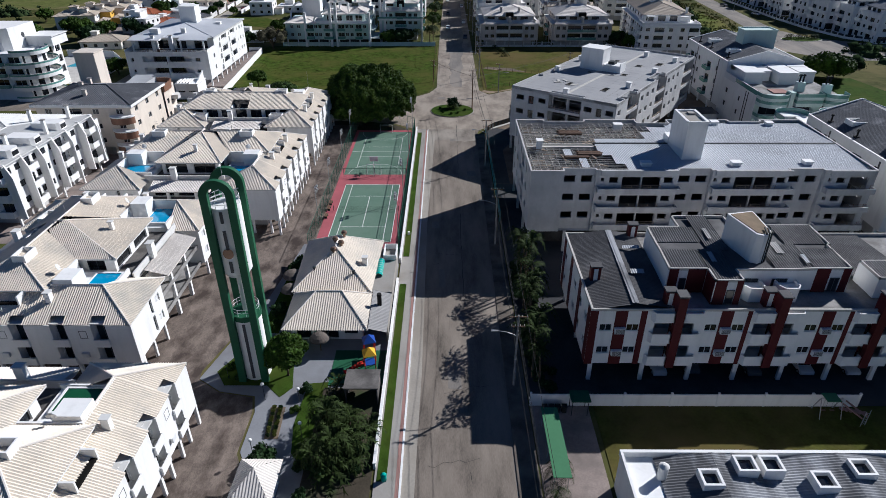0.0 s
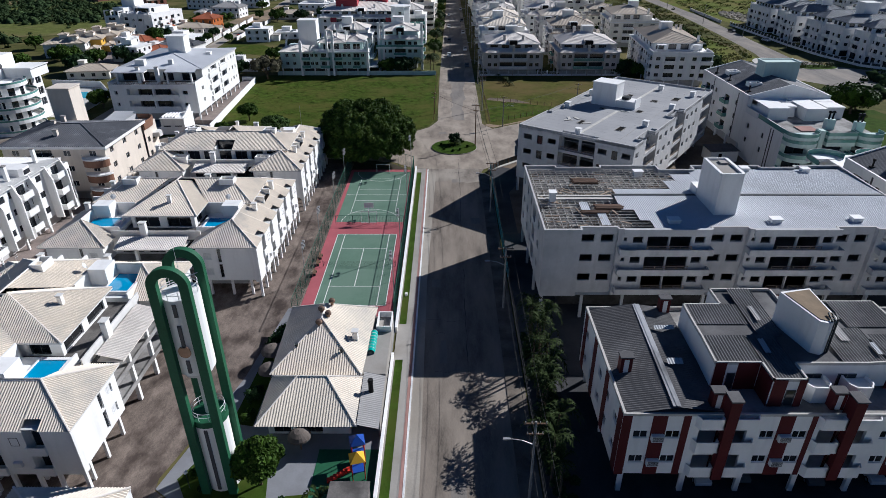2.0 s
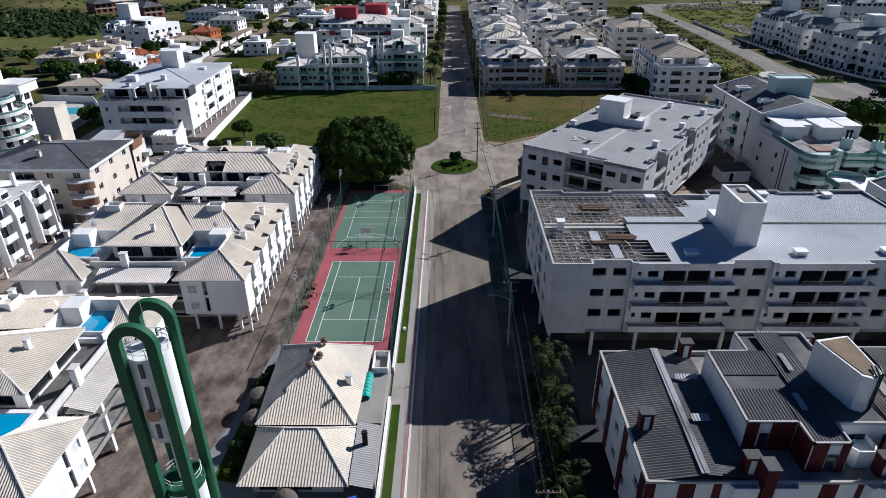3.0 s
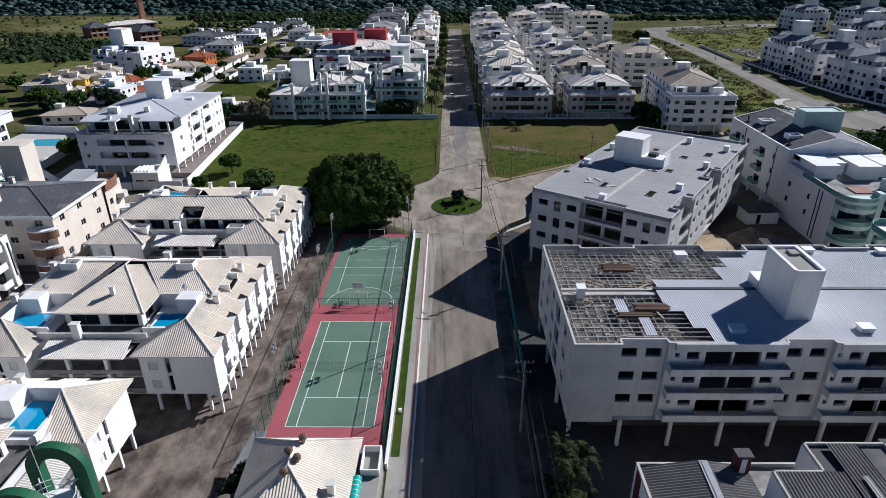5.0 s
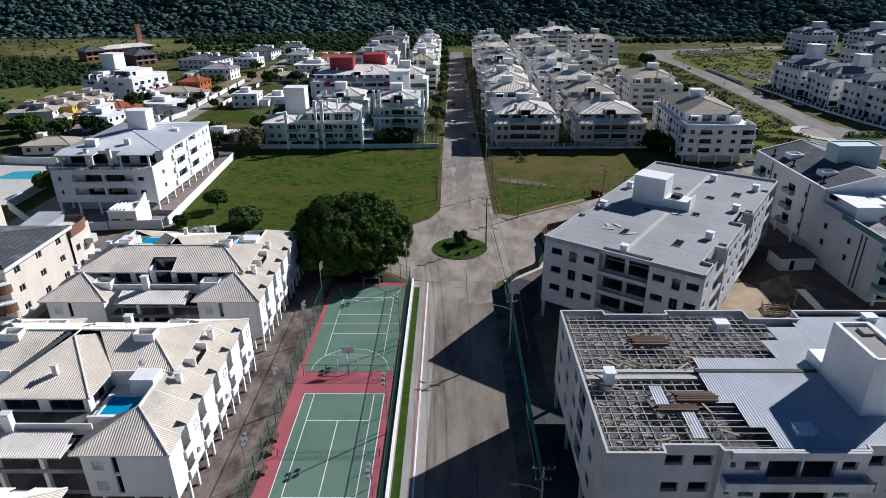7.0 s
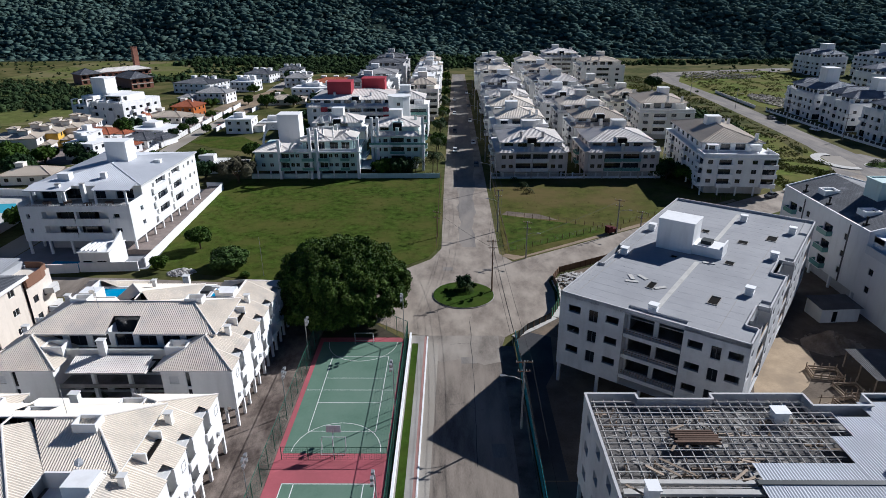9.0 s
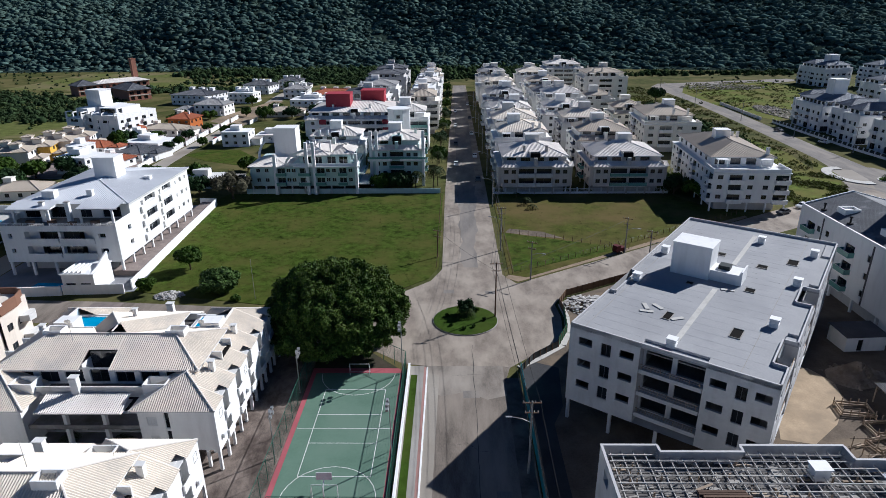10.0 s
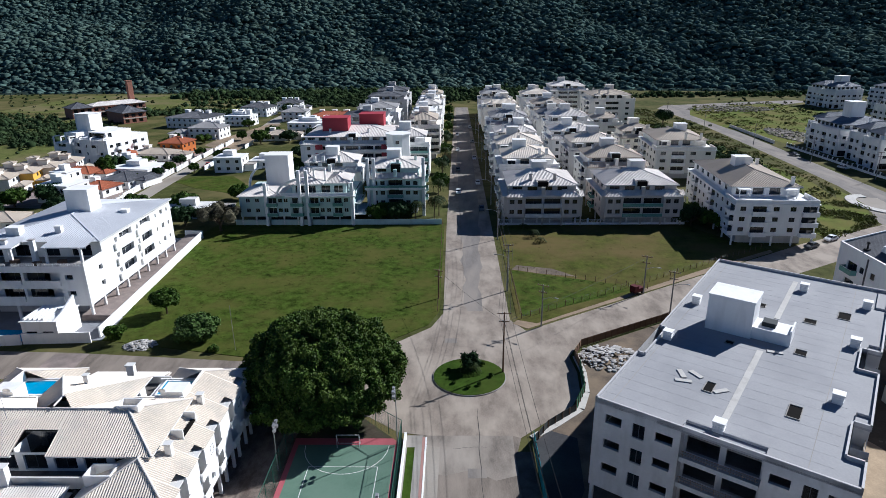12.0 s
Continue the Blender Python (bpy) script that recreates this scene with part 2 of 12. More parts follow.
M["weeds"] = surface("yellow_green_weeds", (0.10, 0.118, 0.022), 0.8, 0.4, 0.9, 8, 0.0, second=(0.135, 0.12, 0.045), patch=0.1, piece=0.45, spec=0.05)
M["bare_twigs"] = surface("grey_brown_twigs", (0.075, 0.07, 0.045), 0.85, 0.4, 0.9, 8, 0.0, piece=0.5, spec=0.05)
M["sand_soil"] = surface("loose_brown_soil", (0.27, 0.215, 0.16), 0.95, 0.35, 3, 25, 0.6, second=(0.17, 0.13, 0.095), patch=0.35)
# dirty paving, its tone lowered for shade on that side of the street
M["dirty_paving"] = surface("dirty_paving", (0.105, 0.09, 0.076), 0.92, 0.5, 3.0, 50, 0.4, second=(0.185, 0.158, 0.128), patch=0.25, cover=(0.45, 0.65))
M["palm"] = surface("palm_fronds", (0.028, 0.042, 0.011), 0.7, 0.35, 0.9, 8, 0.0, piece=0.45, spec=0.06)
# crown colour shifted towards blue to stand in for distance haze
M["forest"] = surface("haze_blue_crowns", (0.062, 0.096, 0.084), 0.95, 0.45, 1.4, 12, 0.4, second=(0.085, 0.120, 0.097), patch=0.03, piece=0.35, spec=0.0)
# undergrowth toned down to paint shade into the gaps between crowns
M["undergrowth"] = surface("gap_shade_undergrowth", (0.034, 0.050, 0.040), 0.95, 0.5, 0.5, 4, 0.6, second=(0.022, 0.030, 0.026), patch=0.05, spec=0.0)
M["woods"] = surface("bush_leaves", (0.032, 0.050, 0.022), 0.9, 0.45, 1.0, 14, 1.0, second=(0.046, 0.066, 0.026), patch=0.03, piece=0.4, spec=0.0)
M["sheet_new"] = surface("new_fibre_cement_sheet", (0.50, 0.515, 0.54), 0.7, 0.08, 1.0, 20, 0.1, second=(0.43, 0.44, 0.46), patch=0.12)
M["rock"] = surface("rubble", (0.42, 0.40, 0.37), 0.9, 0.25, 3, 20, 0.4, piece=0.35)
M["rubble_soil"] = surface("rubble_and_soil", (0.30, 0.27, 0.23), 0.95, 0.3, 3, 20, 0.4, second=(0.11, 0.12, 0.05), patch=0.12, piece=0.35)
M["wood"] = surface("brown_wood", (0.15, 0.095, 0.06), 0.8, 0.3, 2, 20, 0.1)
M["car_white"] = surface("white_car_paint", (0.7, 0.7, 0.7), 0.25, 0.03, 1, 5, 0.0)
M["car_grey"] = surface("grey_car_paint", (0.13, 0.135, 0.14), 0.25, 0.05, 1, 5, 0.0)
M["car_red"] = surface("red_paint_gloss", (0.32, 0.03, 0.025), 0.35, 0.1, 1, 5, 0.0)
M["rubber"] = surface("black_rubber", (0.02, 0.02, 0.02), 0.85, 0.1, 1, 5, 0.0)
M["blue_plastic"] = surface("blue_plastic", (0.025, 0.07, 0.33), 0.4, 0.08, 1, 5, 0.0)
M["yellow_plastic"] = surface("yellow_plastic", (0.72, 0.42, 0.03), 0.4, 0.08, 1, 5, 0.0)
M["red_plastic"] = surface("red_plastic", (0.5, 0.035, 0.02), 0.4, 0.08, 1, 5, 0.0)
M["teal_plastic"] = surface("turquoise_plastic", (0.03, 0.36, 0.30), 0.35, 0.08, 1, 5, 0.0)
M["thatch"] = surface("grey_thatch", (0.13, 0.11, 0.095), 0.95, 0.3, 4, 40, 0.4)
M["pool"] = surface("blue_pool_water", (0.03, 0.28, 0.50), 0.06, 0.12, 1.5, 6, 0.1, spec=0.6)
M["pool_light"] = surface("light_pool_water", (0.10, 0.42, 0.55), 0.06, 0.12, 1.5, 6, 0.1, spec=0.6)
M["warm_paving"] = surface("pinkish_paving", (0.26, 0.215, 0.19), 0.9, 0.3, 2.5, 40, 0.3, second=(0.17, 0.145, 0.13), patch=0.2)
M["pool_green"] = surface("green_pool_water", (0.015, 0.075, 0.03), 0.06, 0.2, 1.5, 6, 0.1, spec=0.6)
M["brick"] = surface("red_brick", (0.34, 0.165, 0.115), 0.85, 0.2, 2, 20, 0.2)
M["cable"] = surface("black_cable", (0.015, 0.015, 0.016), 0.6, 0.1, 1, 5, 0.0)


# ---- mesh helpers ----
class Geo:
    """Vertices and faces of one mesh, with a material slot for each face."""

    def __init__(self):
        self.v, self.f, self.m = [], [], []

    def poly(self, pts, mi=0):
        k = len(self.v)
        self.v.extend(tuple(p) for p in pts)
        self.f.append(tuple(range(k, k + len(pts))))
        self.m.append(mi)
        return self

    def box(self, x0, y0, z0, x1, y1, z1, mi=0, bev=0.0):
        if bev:
            return self.prism([(x0 + bev, y0), (x1 - bev, y0), (x1, y0 + bev), (x1, y1 - bev), (x1 - bev, y1), (x0 + bev, y1), (x0, y1 - bev), (x0, y0 + bev)], z0, z1, mi)
        k = len(self.v)
        self.v.extend([(x0, y0, z0), (x1, y0, z0), (x1, y1, z0), (x0, y1, z0), (x0, y0, z1), (x1, y0, z1), (x1, y1, z1), (x0, y1, z1)])
        for q in ((3, 2, 1, 0), (4, 5, 6, 7), (0, 1, 5, 4), (1, 2, 6, 5), (2, 3, 7, 6), (3, 0, 4, 7)):
            self.f.append(tuple(k + i for i in q))
            self.m.append(mi)
        return self

    def prism(self, pts, z0, z1, mi=0, top=None):
        """An upright prism on a counter-clockwise outline."""
        k, n = len(self.v), len(pts)
        self.v.extend((x, y, z0) for x, y in pts)
        self.v.extend((x, y, z1) for x, y in pts)
        for i in range(n):
            j = (i + 1) % n
            self.f.append((k + i, k + j, k + n + j, k + n + i))
            self.m.append(mi)
        self.f.append(tuple(k + n + i for i in range(n)))
        self.m.append(mi if top is None else top)
        self.f.append(tuple(k + i for i in reversed(range(n))))
        self.m.append(mi)
        return self

    def tube(self, path, r0, r1=None, n=6, mi=0):
        """A tapered tube along a list of points, closed at its ends."""
        r1 = r0 if r1 is None else r1
        k = len(self.v)
        c = len(path)
        for i, p in enumerate(path):
            a, b = Vector(path[max(i - 1, 0)]), Vector(path[min(i + 1, c - 1)])
            d = (b - a).normalized()
            side = d.cross(Vector((0, 0, 1)))
            side = side.normalized() if side.length > 1e-4 else Vector((1, 0, 0))
            up = side.cross(d)
            r = r0 + (r1 - r0) * i / max(1, c - 1)
            for j in range(n):
                a2 = 2 * math.pi * j / n
                self.v.append(tuple(Vector(p) + side * (r * math.cos(a2)) + up * (r * math.sin(a2))))
        for i in range(c - 1):
            for j in range(n):
                j2 = (j + 1) % n
                self.f.append((k + i * n + j, k + i * n + j2, k + (i + 1) * n + j2, k + (i + 1) * n + j))
                self.m.append(mi)
        self.f.append(tuple(k + j for j in reversed(range(n))))
        self.f.append(tuple(k + (c - 1) * n + j for j in range(n)))
        self.m += [mi, mi]
        return self

    def slope(self, pts, period=0.3, amp=0.085, mi=0):
        """A convex roof slope, its first edge the eave, laid with ribs that run up the slope."""
        P = [Vector(p) for p in pts]
        e = (P[1] - P[0]).normalized()
        nrm = (P[1] - P[0]).cross(P[-1] - P[0]).normalized()
        up = nrm.cross(e)
        q = [((p - P[0]).dot(e), (p - P[0]).dot(up)) for p in P]
        u0, u1 = min(a for a, _ in q), max(a for a, _ in q)
        cuts = [u0 + i * period / 2 for i in range(int((u1 - u0) / (period / 2)) + 1)]
        cuts = [(u, i % 2) for i, u in enumerate(cuts)] + [(u1, 0)] + [(a, None) for a, _ in q]
        cuts.sort(key=lambda c: c[0])
        row, last = [], None
        for u, odd in cuts:
            if last is not None and u - last < 0.02:
                continue
            last = u
            if odd is None:
                t = ((u - u0) / period) % 1.0
                h = amp * (1 - abs(2 * t - 1)) if False else amp * abs(2 * t - 1)
            else:
                h = amp * (1 - odd)
            vs = []
            for i in range(len(q)):
                (a, b), (c, d) = q[i], q[(i + 1) % len(q)]
                if abs(a - c) < 1e-6:
                    if abs(a - u) < 1e-4:
                        vs += [b, d]
                elif min(a, c) - 1e-6 <= u <= max(a, c) + 1e-6:
                    vs.append(b + (d - b) * (u - a) / (c - a))
            if vs:
                row.append((P[0] + e * u + up * min(vs) + nrm * h, P[0] + e * u + up * max(vs) + nrm * h))
        for a, b in zip(row, row[1:]):
            self.poly([a[0], b[0], b[1], a[1]], mi)
        return self

    def ridge(self, a, b, r=0.11, mi=0):
        a, b = Vector(a), Vector(b)
        lift = Vector((0, 0, 0.06))
        return self.tube([a + lift, b + lift], r, r, 6, mi)


def link(name, me, parent=None, label="", m=None):
    ob = new(name, me)
    if parent is not None:
        ob.parent = parent
    if m is not None:
        ob.matrix_basis = m
    return tagged(ob, label) if label else ob


def mesh_of(name, g, mats, smooth=False):
    me = bpy.data.meshes.new(name)
    me.from_pydata(g.v, [], g.f)
    for k in mats if isinstance(mats, (list, tuple)) else [mats]:
        me.materials.append(M[k])
    me.polygons.foreach_set("material_index", g.m)
    if smooth:
        me.polygons.foreach_set("use_smooth", [True] * len(g.f))
    me.update()
    return me


def part(name, g, mats, parent=None, label="", smooth=False, m=None):
    """Links one mesh, as a part of parent where that is given."""
    return link(name, mesh_of(name, g, mats, smooth), parent, label, m)


def thing(name, x, y, z, turn, label, category, group="", kind=""):
    """The Empty at the base of a thing, to which its parts are given."""
    ob = new(name)
    ob.empty_display_size = 0.5
    ob.matrix_basis = pose(x, y, z, 0, 0, turn)
    return tagged(ob, label, category, group, kind)


def solo(name, g, mats, label, category, group="", kind="", smooth=False, m=None):
    """A thing that is one mesh."""
    return tagged(part(name, g, mats, None, "", smooth, m), label, category, group, kind)


def lump(n=1, seed=0, rough=0.25):
    """A lumpy closed form of radius one: vertices and triangles."""
    bm = bmesh.new()
    bmesh.ops.create_icosphere(bm, subdivisions=n, radius=1.0)
    for v in bm.verts:
        v.co *= 1 + rough * noise.noise(v.co * 1.7 + Vector((seed * 7.3, seed, 0))) * 1.6
    vs = np.array([v.co[:] for v in bm.verts])
    fs = np.array([[v.index for v in f.verts] for f in bm.faces])
    bm.free()
    return vs, fs

# ---- ground, roads and pavements ----
def sheet(name, pts, z, mat, label, category, thick=0.3, kind="structure"):
    g = Geo()
    g.prism(pts, z - thick, z)
    return solo(name, g, mat, label, category, kind=kind)


def rect(x0, y0, x1, y1):
    return [(x0, y0), (x1, y0), (x1, y1), (x0, y1)]


g = Geo()
N = 24
for i in range(N):
    for j in range(N):
        s = 4800 / N
        g.poly([(-2400 + i * s, -1200 + j * s, 0), (-2400 + (i + 1) * s, -1200 + j * s, 0), (-2400 + (i + 1) * s, -1200 + (j + 1) * s, 0), (-2400 + i * s, -1200 + (j + 1) * s, 0)])
solo("ground", g, "scrub", "flat scrubby ground of grass and sandy soil", "ground", kind="structure")

sheet("road", [(-4.4, -40), (7.4, -40), (7.4, 146), (8.4, 150), (12, 153.3), (16.5, 157), (18.6, 161.5), (19.2, 167), (18.8, 172), (21, 176.2), (40.3, 187.6), (62, 200.6), (90, 217), (130, 239), (128, 250), (88.5, 229.6), (59, 211), (12.6, 181.5), (10, 186), (9.9, 247), (9.2, 530), (-0.2, 530), (-2.8, 247), (-2.8, 189), (-5, 183), (-12, 176), (-36.5, 170.5), (-67, 173.4), (-150, 177), (-150, 166), (-72, 164.8), (-40, 157.5), (-20, 156), (-13, 154.8), (-8.4, 151.2), (-5.4, 150.6), (-4.4, 149)], 0.03, "asphalt", "worn grey-brown asphalt street with sandy edges and a roundabout", "road")
sheet("road_junction", [(-4.2, 150.5), (7.3, 150.5), (8.4, 150), (12, 153.3), (16.5, 157), (18.6, 161.5), (19.2, 167), (18.8, 172), (21, 176.2), (40.3, 187.6), (62, 200.6), (90, 217), (130, 239), (128, 250), (88.5, 229.6), (59, 211), (12.6, 181.5), (10, 186), (9.9, 247), (9.2, 420), (-1.0, 420), (-2.8, 247), (-2.8, 189), (-5, 183), (-12, 176), (-30, 171.5), (-30, 157), (-20, 156), (-13, 154.8), (-8.4, 151.2)], 0.035, "asphalt_sandy", "sandy worn asphalt round the roundabout and beyond", "road", 0.01)
sheet("road_worn", [(-4.3, 143.5), (-2.0, 142.4), (1.5, 143.6), (4.5, 141.6), (7.3, 142.6), (7.3, 150.6), (-4.2, 150.6)], 0.033, "asphalt_mid", "paler worn asphalt before the roundabout", "road", 0.01)
lane = [(1.6 - 0.4 * min(1, (y - 184) / 60) + 0.35 * math.sin(y * 0.31) + 0.25 * math.sin(y * 0.83), y) for y in range(190, 250, 4)] + [(0.8, 260), (0.8, 528)]
lane = lane + [(8.2, 528), (7.0, 260)] + [(4.4 + 2.2 * (y - 184) / 66 + 0.4 * math.sin(y * 0.27) + 0.25 * math.sin(y * 0.71), y) for y in range(246, 186, -4)]
sheet("road_lane", lane, 0.04, "asphalt_dark", "darker patched asphalt lane between sandy verges", "road")
sheet("road_far", [(116, 231), (128, 238), (138, 252), (143, 272), (144, 290), (145, 312), (147, 342), (149.5, 385), (152, 439), (160, 508), (190, 503), (262, 548), (258, 560), (150, 532), (140, 514), (141, 429), (138, 367), (135.5, 323), (133, 290), (129, 268), (120, 250)], 0.02, "asphalt_dark", "grey asphalt road curving between open lots", "road")
sheet("road_side", [(-104, 178), (-97.2, 178), (-98.4, 230), (-102.5, 262), (-104.5, 291), (-105.5, 318), (-104.3, 341), (-102.3, 372), (-103.3, 413), (-107.4, 464), (-107, 590), (-116, 590), (-116.5, 472), (-111.5, 410), (-110.6, 373), (-111, 340), (-111.2, 312), (-110.4, 287), (-108.5, 264), (-105, 230)], 0.03, "dirt_road", "pale dirt side street between houses", "road")
sheet("dirt_patch", [(-110.4, 366), (-103, 358), (-102.5, 395), (-105, 452), (-112, 452), (-124, 392), (-124, 380)], 0.036, "soil", "bare brown earth where the side street is unpaved", "road", 0.01)
sheet("road_turn", [(126, 246), (131, 256), (137, 279), (145, 277), (150, 264), (158, 258), (175, 247), (230, 246), (230, 226), (165, 224), (140, 224), (128, 238)], 0.024, "asphalt_dark", "grey asphalt junction beside an oval planted island", "road", 0.02)
sheet("road_apron", [(124, 258), (126, 271), (131, 276), (136, 274), (134, 262), (129, 250)], 0.026, "dirt_road", "sandy paved apron inside a curved pavement", "road", 0.02)
sheet("junction_island", [(144.5 + 8.2 * math.cos(2 * math.pi * k / 28), 260.4 + 4.6 * math.sin(2 * math.pi * k / 28)) for k in range(28)], 0.16, "pale_concrete", "pale kerb of an oval traffic island", "kerb", 0.16)
sheet("junction_lawn", [(144.5 + 7.8 * math.cos(2 * math.pi * k / 28), 260.4 + 4.2 * math.sin(2 * math.pi * k / 28)) for k in range(28)], 0.2, "grass", "oval planted traffic island", "grass", 0.1)
sheet("house_yards", [(-113, 264), (-111.6, 290), (-112, 372), (-128, 372), (-147, 360), (-140, 326), (-152, 318), (-148, 268)], 0.022, "warm_paving", "grey-brown paved and trodden yards between the houses", "yard", 0.02)
sheet("empty_lot", [(-105, 302), (-93, 292), (-79, 285), (-77.5, 299), (-86, 311), (-100, 312)], 0.05, "field", "overgrown green lot between garden walls", "lot", 0.05)

# left verge of the street, going outwards: kerb, paving, grass, wall
g = Geo()
for k in range(63):
    y = 24 + k * 2.0
    g.box(-4.62, y + 0.01, 0, -4.40, y + 1.99, 0.17)
solo("kerb", g, "white", "white-painted concrete kerb stones along the street", "kerb", kind="structure")
sheet("pavement_strip", rect(-5.0, 22, -4.62, 150), 0.14, "pink", "worn pink paved strip beside the kerb", "pavement", 0.14)
sheet("pavement", rect(-7.2, 22, -5.0, 150.4), 0.13, "concrete", "grey concrete pavement between kerb and wall", "pavement", 0.13)
for a, b in ((43.4, 79.6), (87.8, 147.8)):
    sheet("grass_strip", rect(-6.95, a, -5.95, b), 0.17, "grass", "trimmed green grass strip in the pavement", "grass", 0.17)
g = Geo()
for a, b in ((45.0, 80.2), (85.9, 150.0)):
    g.box(-7.42, a, 0, -7.17, b, 0.85)
    g.box(-7.46, a, 0.85, -7.13, b, 0.92)
solo("wall_street", g, "white", "low white rendered boundary wall along the pavement", "wall", kind="structure")
sheet("pavement_right", rect(7.4, -40, 9.7, 147), 0.14, "dirty_paving", "dirty grey-brown pavement with sandy patches, darkened for shade", "pavement", 0.14)

# condominium grounds
sheet("driveway", [(-64, 12), (-22.6, 12), (-20.4, 43.5), (-22.2, 47), (-22.2, 53), (-22.8, 55.4), (-27.0, 56.2), (-30.2, 58.4), (-30.4, 60), (-26.0, 76), (-24.0, 88.6), (-22.35, 88.8), (-22.35, 156), (-64, 156)], 0.04, "drive", "stained grey-brown paved driveway between the houses", "driveway")
sheet("garden_path", [(-30.2, 58.6), (-27, 56.4), (-22.6, 55.6), (-21.9, 53), (-21.9, 47.2), (-19.7, 43.2), (-17, 40), (-7.5, 40), (-7.5, 92), (-24.0, 92), (-26.0, 76)], 0.06, "path", "smooth grey garden paving round the reception house", "path")
for pts in ([(-28.4, 59.8), (-26.8, 57.4), (-21.6, 57.4), (-19.6, 55.4), (-18.4, 57.0), (-19.2, 61.5), (-22.0, 64.5), (-25.6, 65.5)], [(-16.4, 47.0), (-14.4, 44.5), (-14.0, 52), (-14.2, 58), (-16.6, 57.7), (-17.0, 51)], [(-25.2, 68), (-22.6, 67.5), (-22.6, 80), (-24.4, 82)]):
    sheet("lawn", pts, 0.12, "grass", "small green garden lawn with a curved edge", "grass", 0.12)
sheet("planting_bed", [(-19.8, 49.0), (-18.3, 49.0), (-18.5, 53.8), (-20.2, 53.8)], 0.11, "site_soil", "narrow brown planting bed in the path", "planting bed", 0.11)
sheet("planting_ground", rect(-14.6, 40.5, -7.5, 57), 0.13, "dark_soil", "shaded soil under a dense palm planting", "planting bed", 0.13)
sheet("play_floor", rect(-14.2, 57.5, -7.6, 64), 0.1, "tower_green", "green rubber floor of a small play corner", "play floor", 0.1)

# sports courts
sheet("court_surround", [(-22.3, 89.0), (-7.9, 89.0), (-7.9, 148.6), (-9.0, 149.8), (-22.3, 149.8)], 0.07, "court_red", "faded red acrylic surround of two sports courts", "sports court", 0.07)
# soil sheet whose dark colour carries the shade of the ficus
sheet("tree_soil", [(-22.3, 149.8), (-9.0, 149.8), (-13.6, 154.4), (-20, 156.4), (-40, 158), (-40, 154), (-22.4, 154)], 0.06, "dark_soil", "soil beneath the large ficus, darkened for its shade", "ground", 0.06)
sheet("tennis_court", rect(-20.45, 92.65, -9.38, 116.6), 0.085, "court_green", "faded green acrylic tennis court with white lines", "sports court", 0.02)
sheet("multi_court", [(-21.6, 121.7), (-8.6, 121.7), (-8.6, 148.4), (-21.6, 148.4)], 0.085, "court_green", "green acrylic multi-sport court, shaded at one end", "sports court", 0.02)


def painted_lines(name, runs, w, label):
    g = Geo()
    for a, b in runs:
        a, b = Vector((*a, 0.09)), Vector((*b, 0.09))
        d = (b - a).normalized()
        s = Vector((-d.y, d.x, 0)) * (w / 2)
        a, b = a - d * (w / 2), b + d * (w / 2)
        g.poly([a - s, b - s, b + s, a + s])
    return solo(name, g, "line", label, "court lines", kind="structure")


X0, X1, Y0, Y1 = -20.37, -9.42, 92.73, 116.5
s0, s1, ya, yb, xm = X0 + 1.37, X1 - 1.37, 98.2, 111.0, (X0 + X1) / 2
painted_lines("tennis_lines", [((X0, Y0), (X1, Y0)), ((X0, Y1), (X1, Y1)), ((X0, Y0), (X0, Y1)), ((X1, Y0), (X1, Y1)), ((s0, Y0), (s0, Y1)), ((s1, Y0), (s1, Y1)), ((s0, ya), (s1, ya)), ((s0, yb), (s1, yb)), ((xm, ya), (xm, yb))], 0.11, "white painted tennis court lines")
arc = lambda cx, cy, r, a0, a1: [(cx + r * math.cos(radians(a0 + (a1 - a0) * i / 14)), cy + r * math.sin(radians(a0 + (a1 - a0) * i / 14))) for i in range(15)]
ring = arc(-15.0, 122.0, 5.6, 0, 180)
ring2 = arc(-15.0, 148.2, 5.6, 180, 360)
painted_lines("court_lines", [((-19.3, 125.9), (-10.45, 125.9)), ((-19.3, 144.0), (-10.45, 144.0)), ((-19.3, 125.9), (-19.3, 144.0)), ((-10.45, 125.9), (-10.45, 144.0)), ((-19.3, 132), (-10.45, 132)), ((-19.3, 138), (-10.45, 138)), ((-21.4, 135), (-8.8, 135))] + list(zip(ring, ring[1:])) + list(zip(ring2, ring2[1:])), 0.08, "white painted lines of a multi-sport court")

# meadows and lots
sheet("meadow", [(-64.5, 178), (-37, 172), (-12.5, 177.5), (-5.6, 184), (-3.6, 190), (-3.4, 247.5), (-69, 247.5), (-70.5, 236)], 0.08, "field", "wide green meadow of rough grass", "meadow", 0.08)
sheet("meadow_right", [(11.4, 186), (15, 184.6), (59, 213.5), (78, 225), (71.5, 232), (64, 246.5), (11.4, 246.5)], 0.08, "dry_field", "mown yellowish-green meadow beside the street", "meadow", 0.08)
sheet("meadow_corner", [(12.6, 187.4), (39.8, 201.4), (12.6, 211.6)], 0.088, "field", "fresher green grass inside the diagonal fence", "meadow", 0.004)
sheet("meadow_bare", [(12.6, 212.2), (19, 209.6), (27, 207.6), (22, 212.6), (14, 215)], 0.087, "site_soil", "worn bare patch along the fence", "meadow", 0.004)
sheet("verge", [(10.4, 184.5), (13, 182.4), (59.4, 211.6), (78, 223.5), (78, 225), (59, 213.5), (15, 184.6), (11.4, 186)], 0.06, "soil", "bare brown verge between meadow and road", "verge", 0.06)
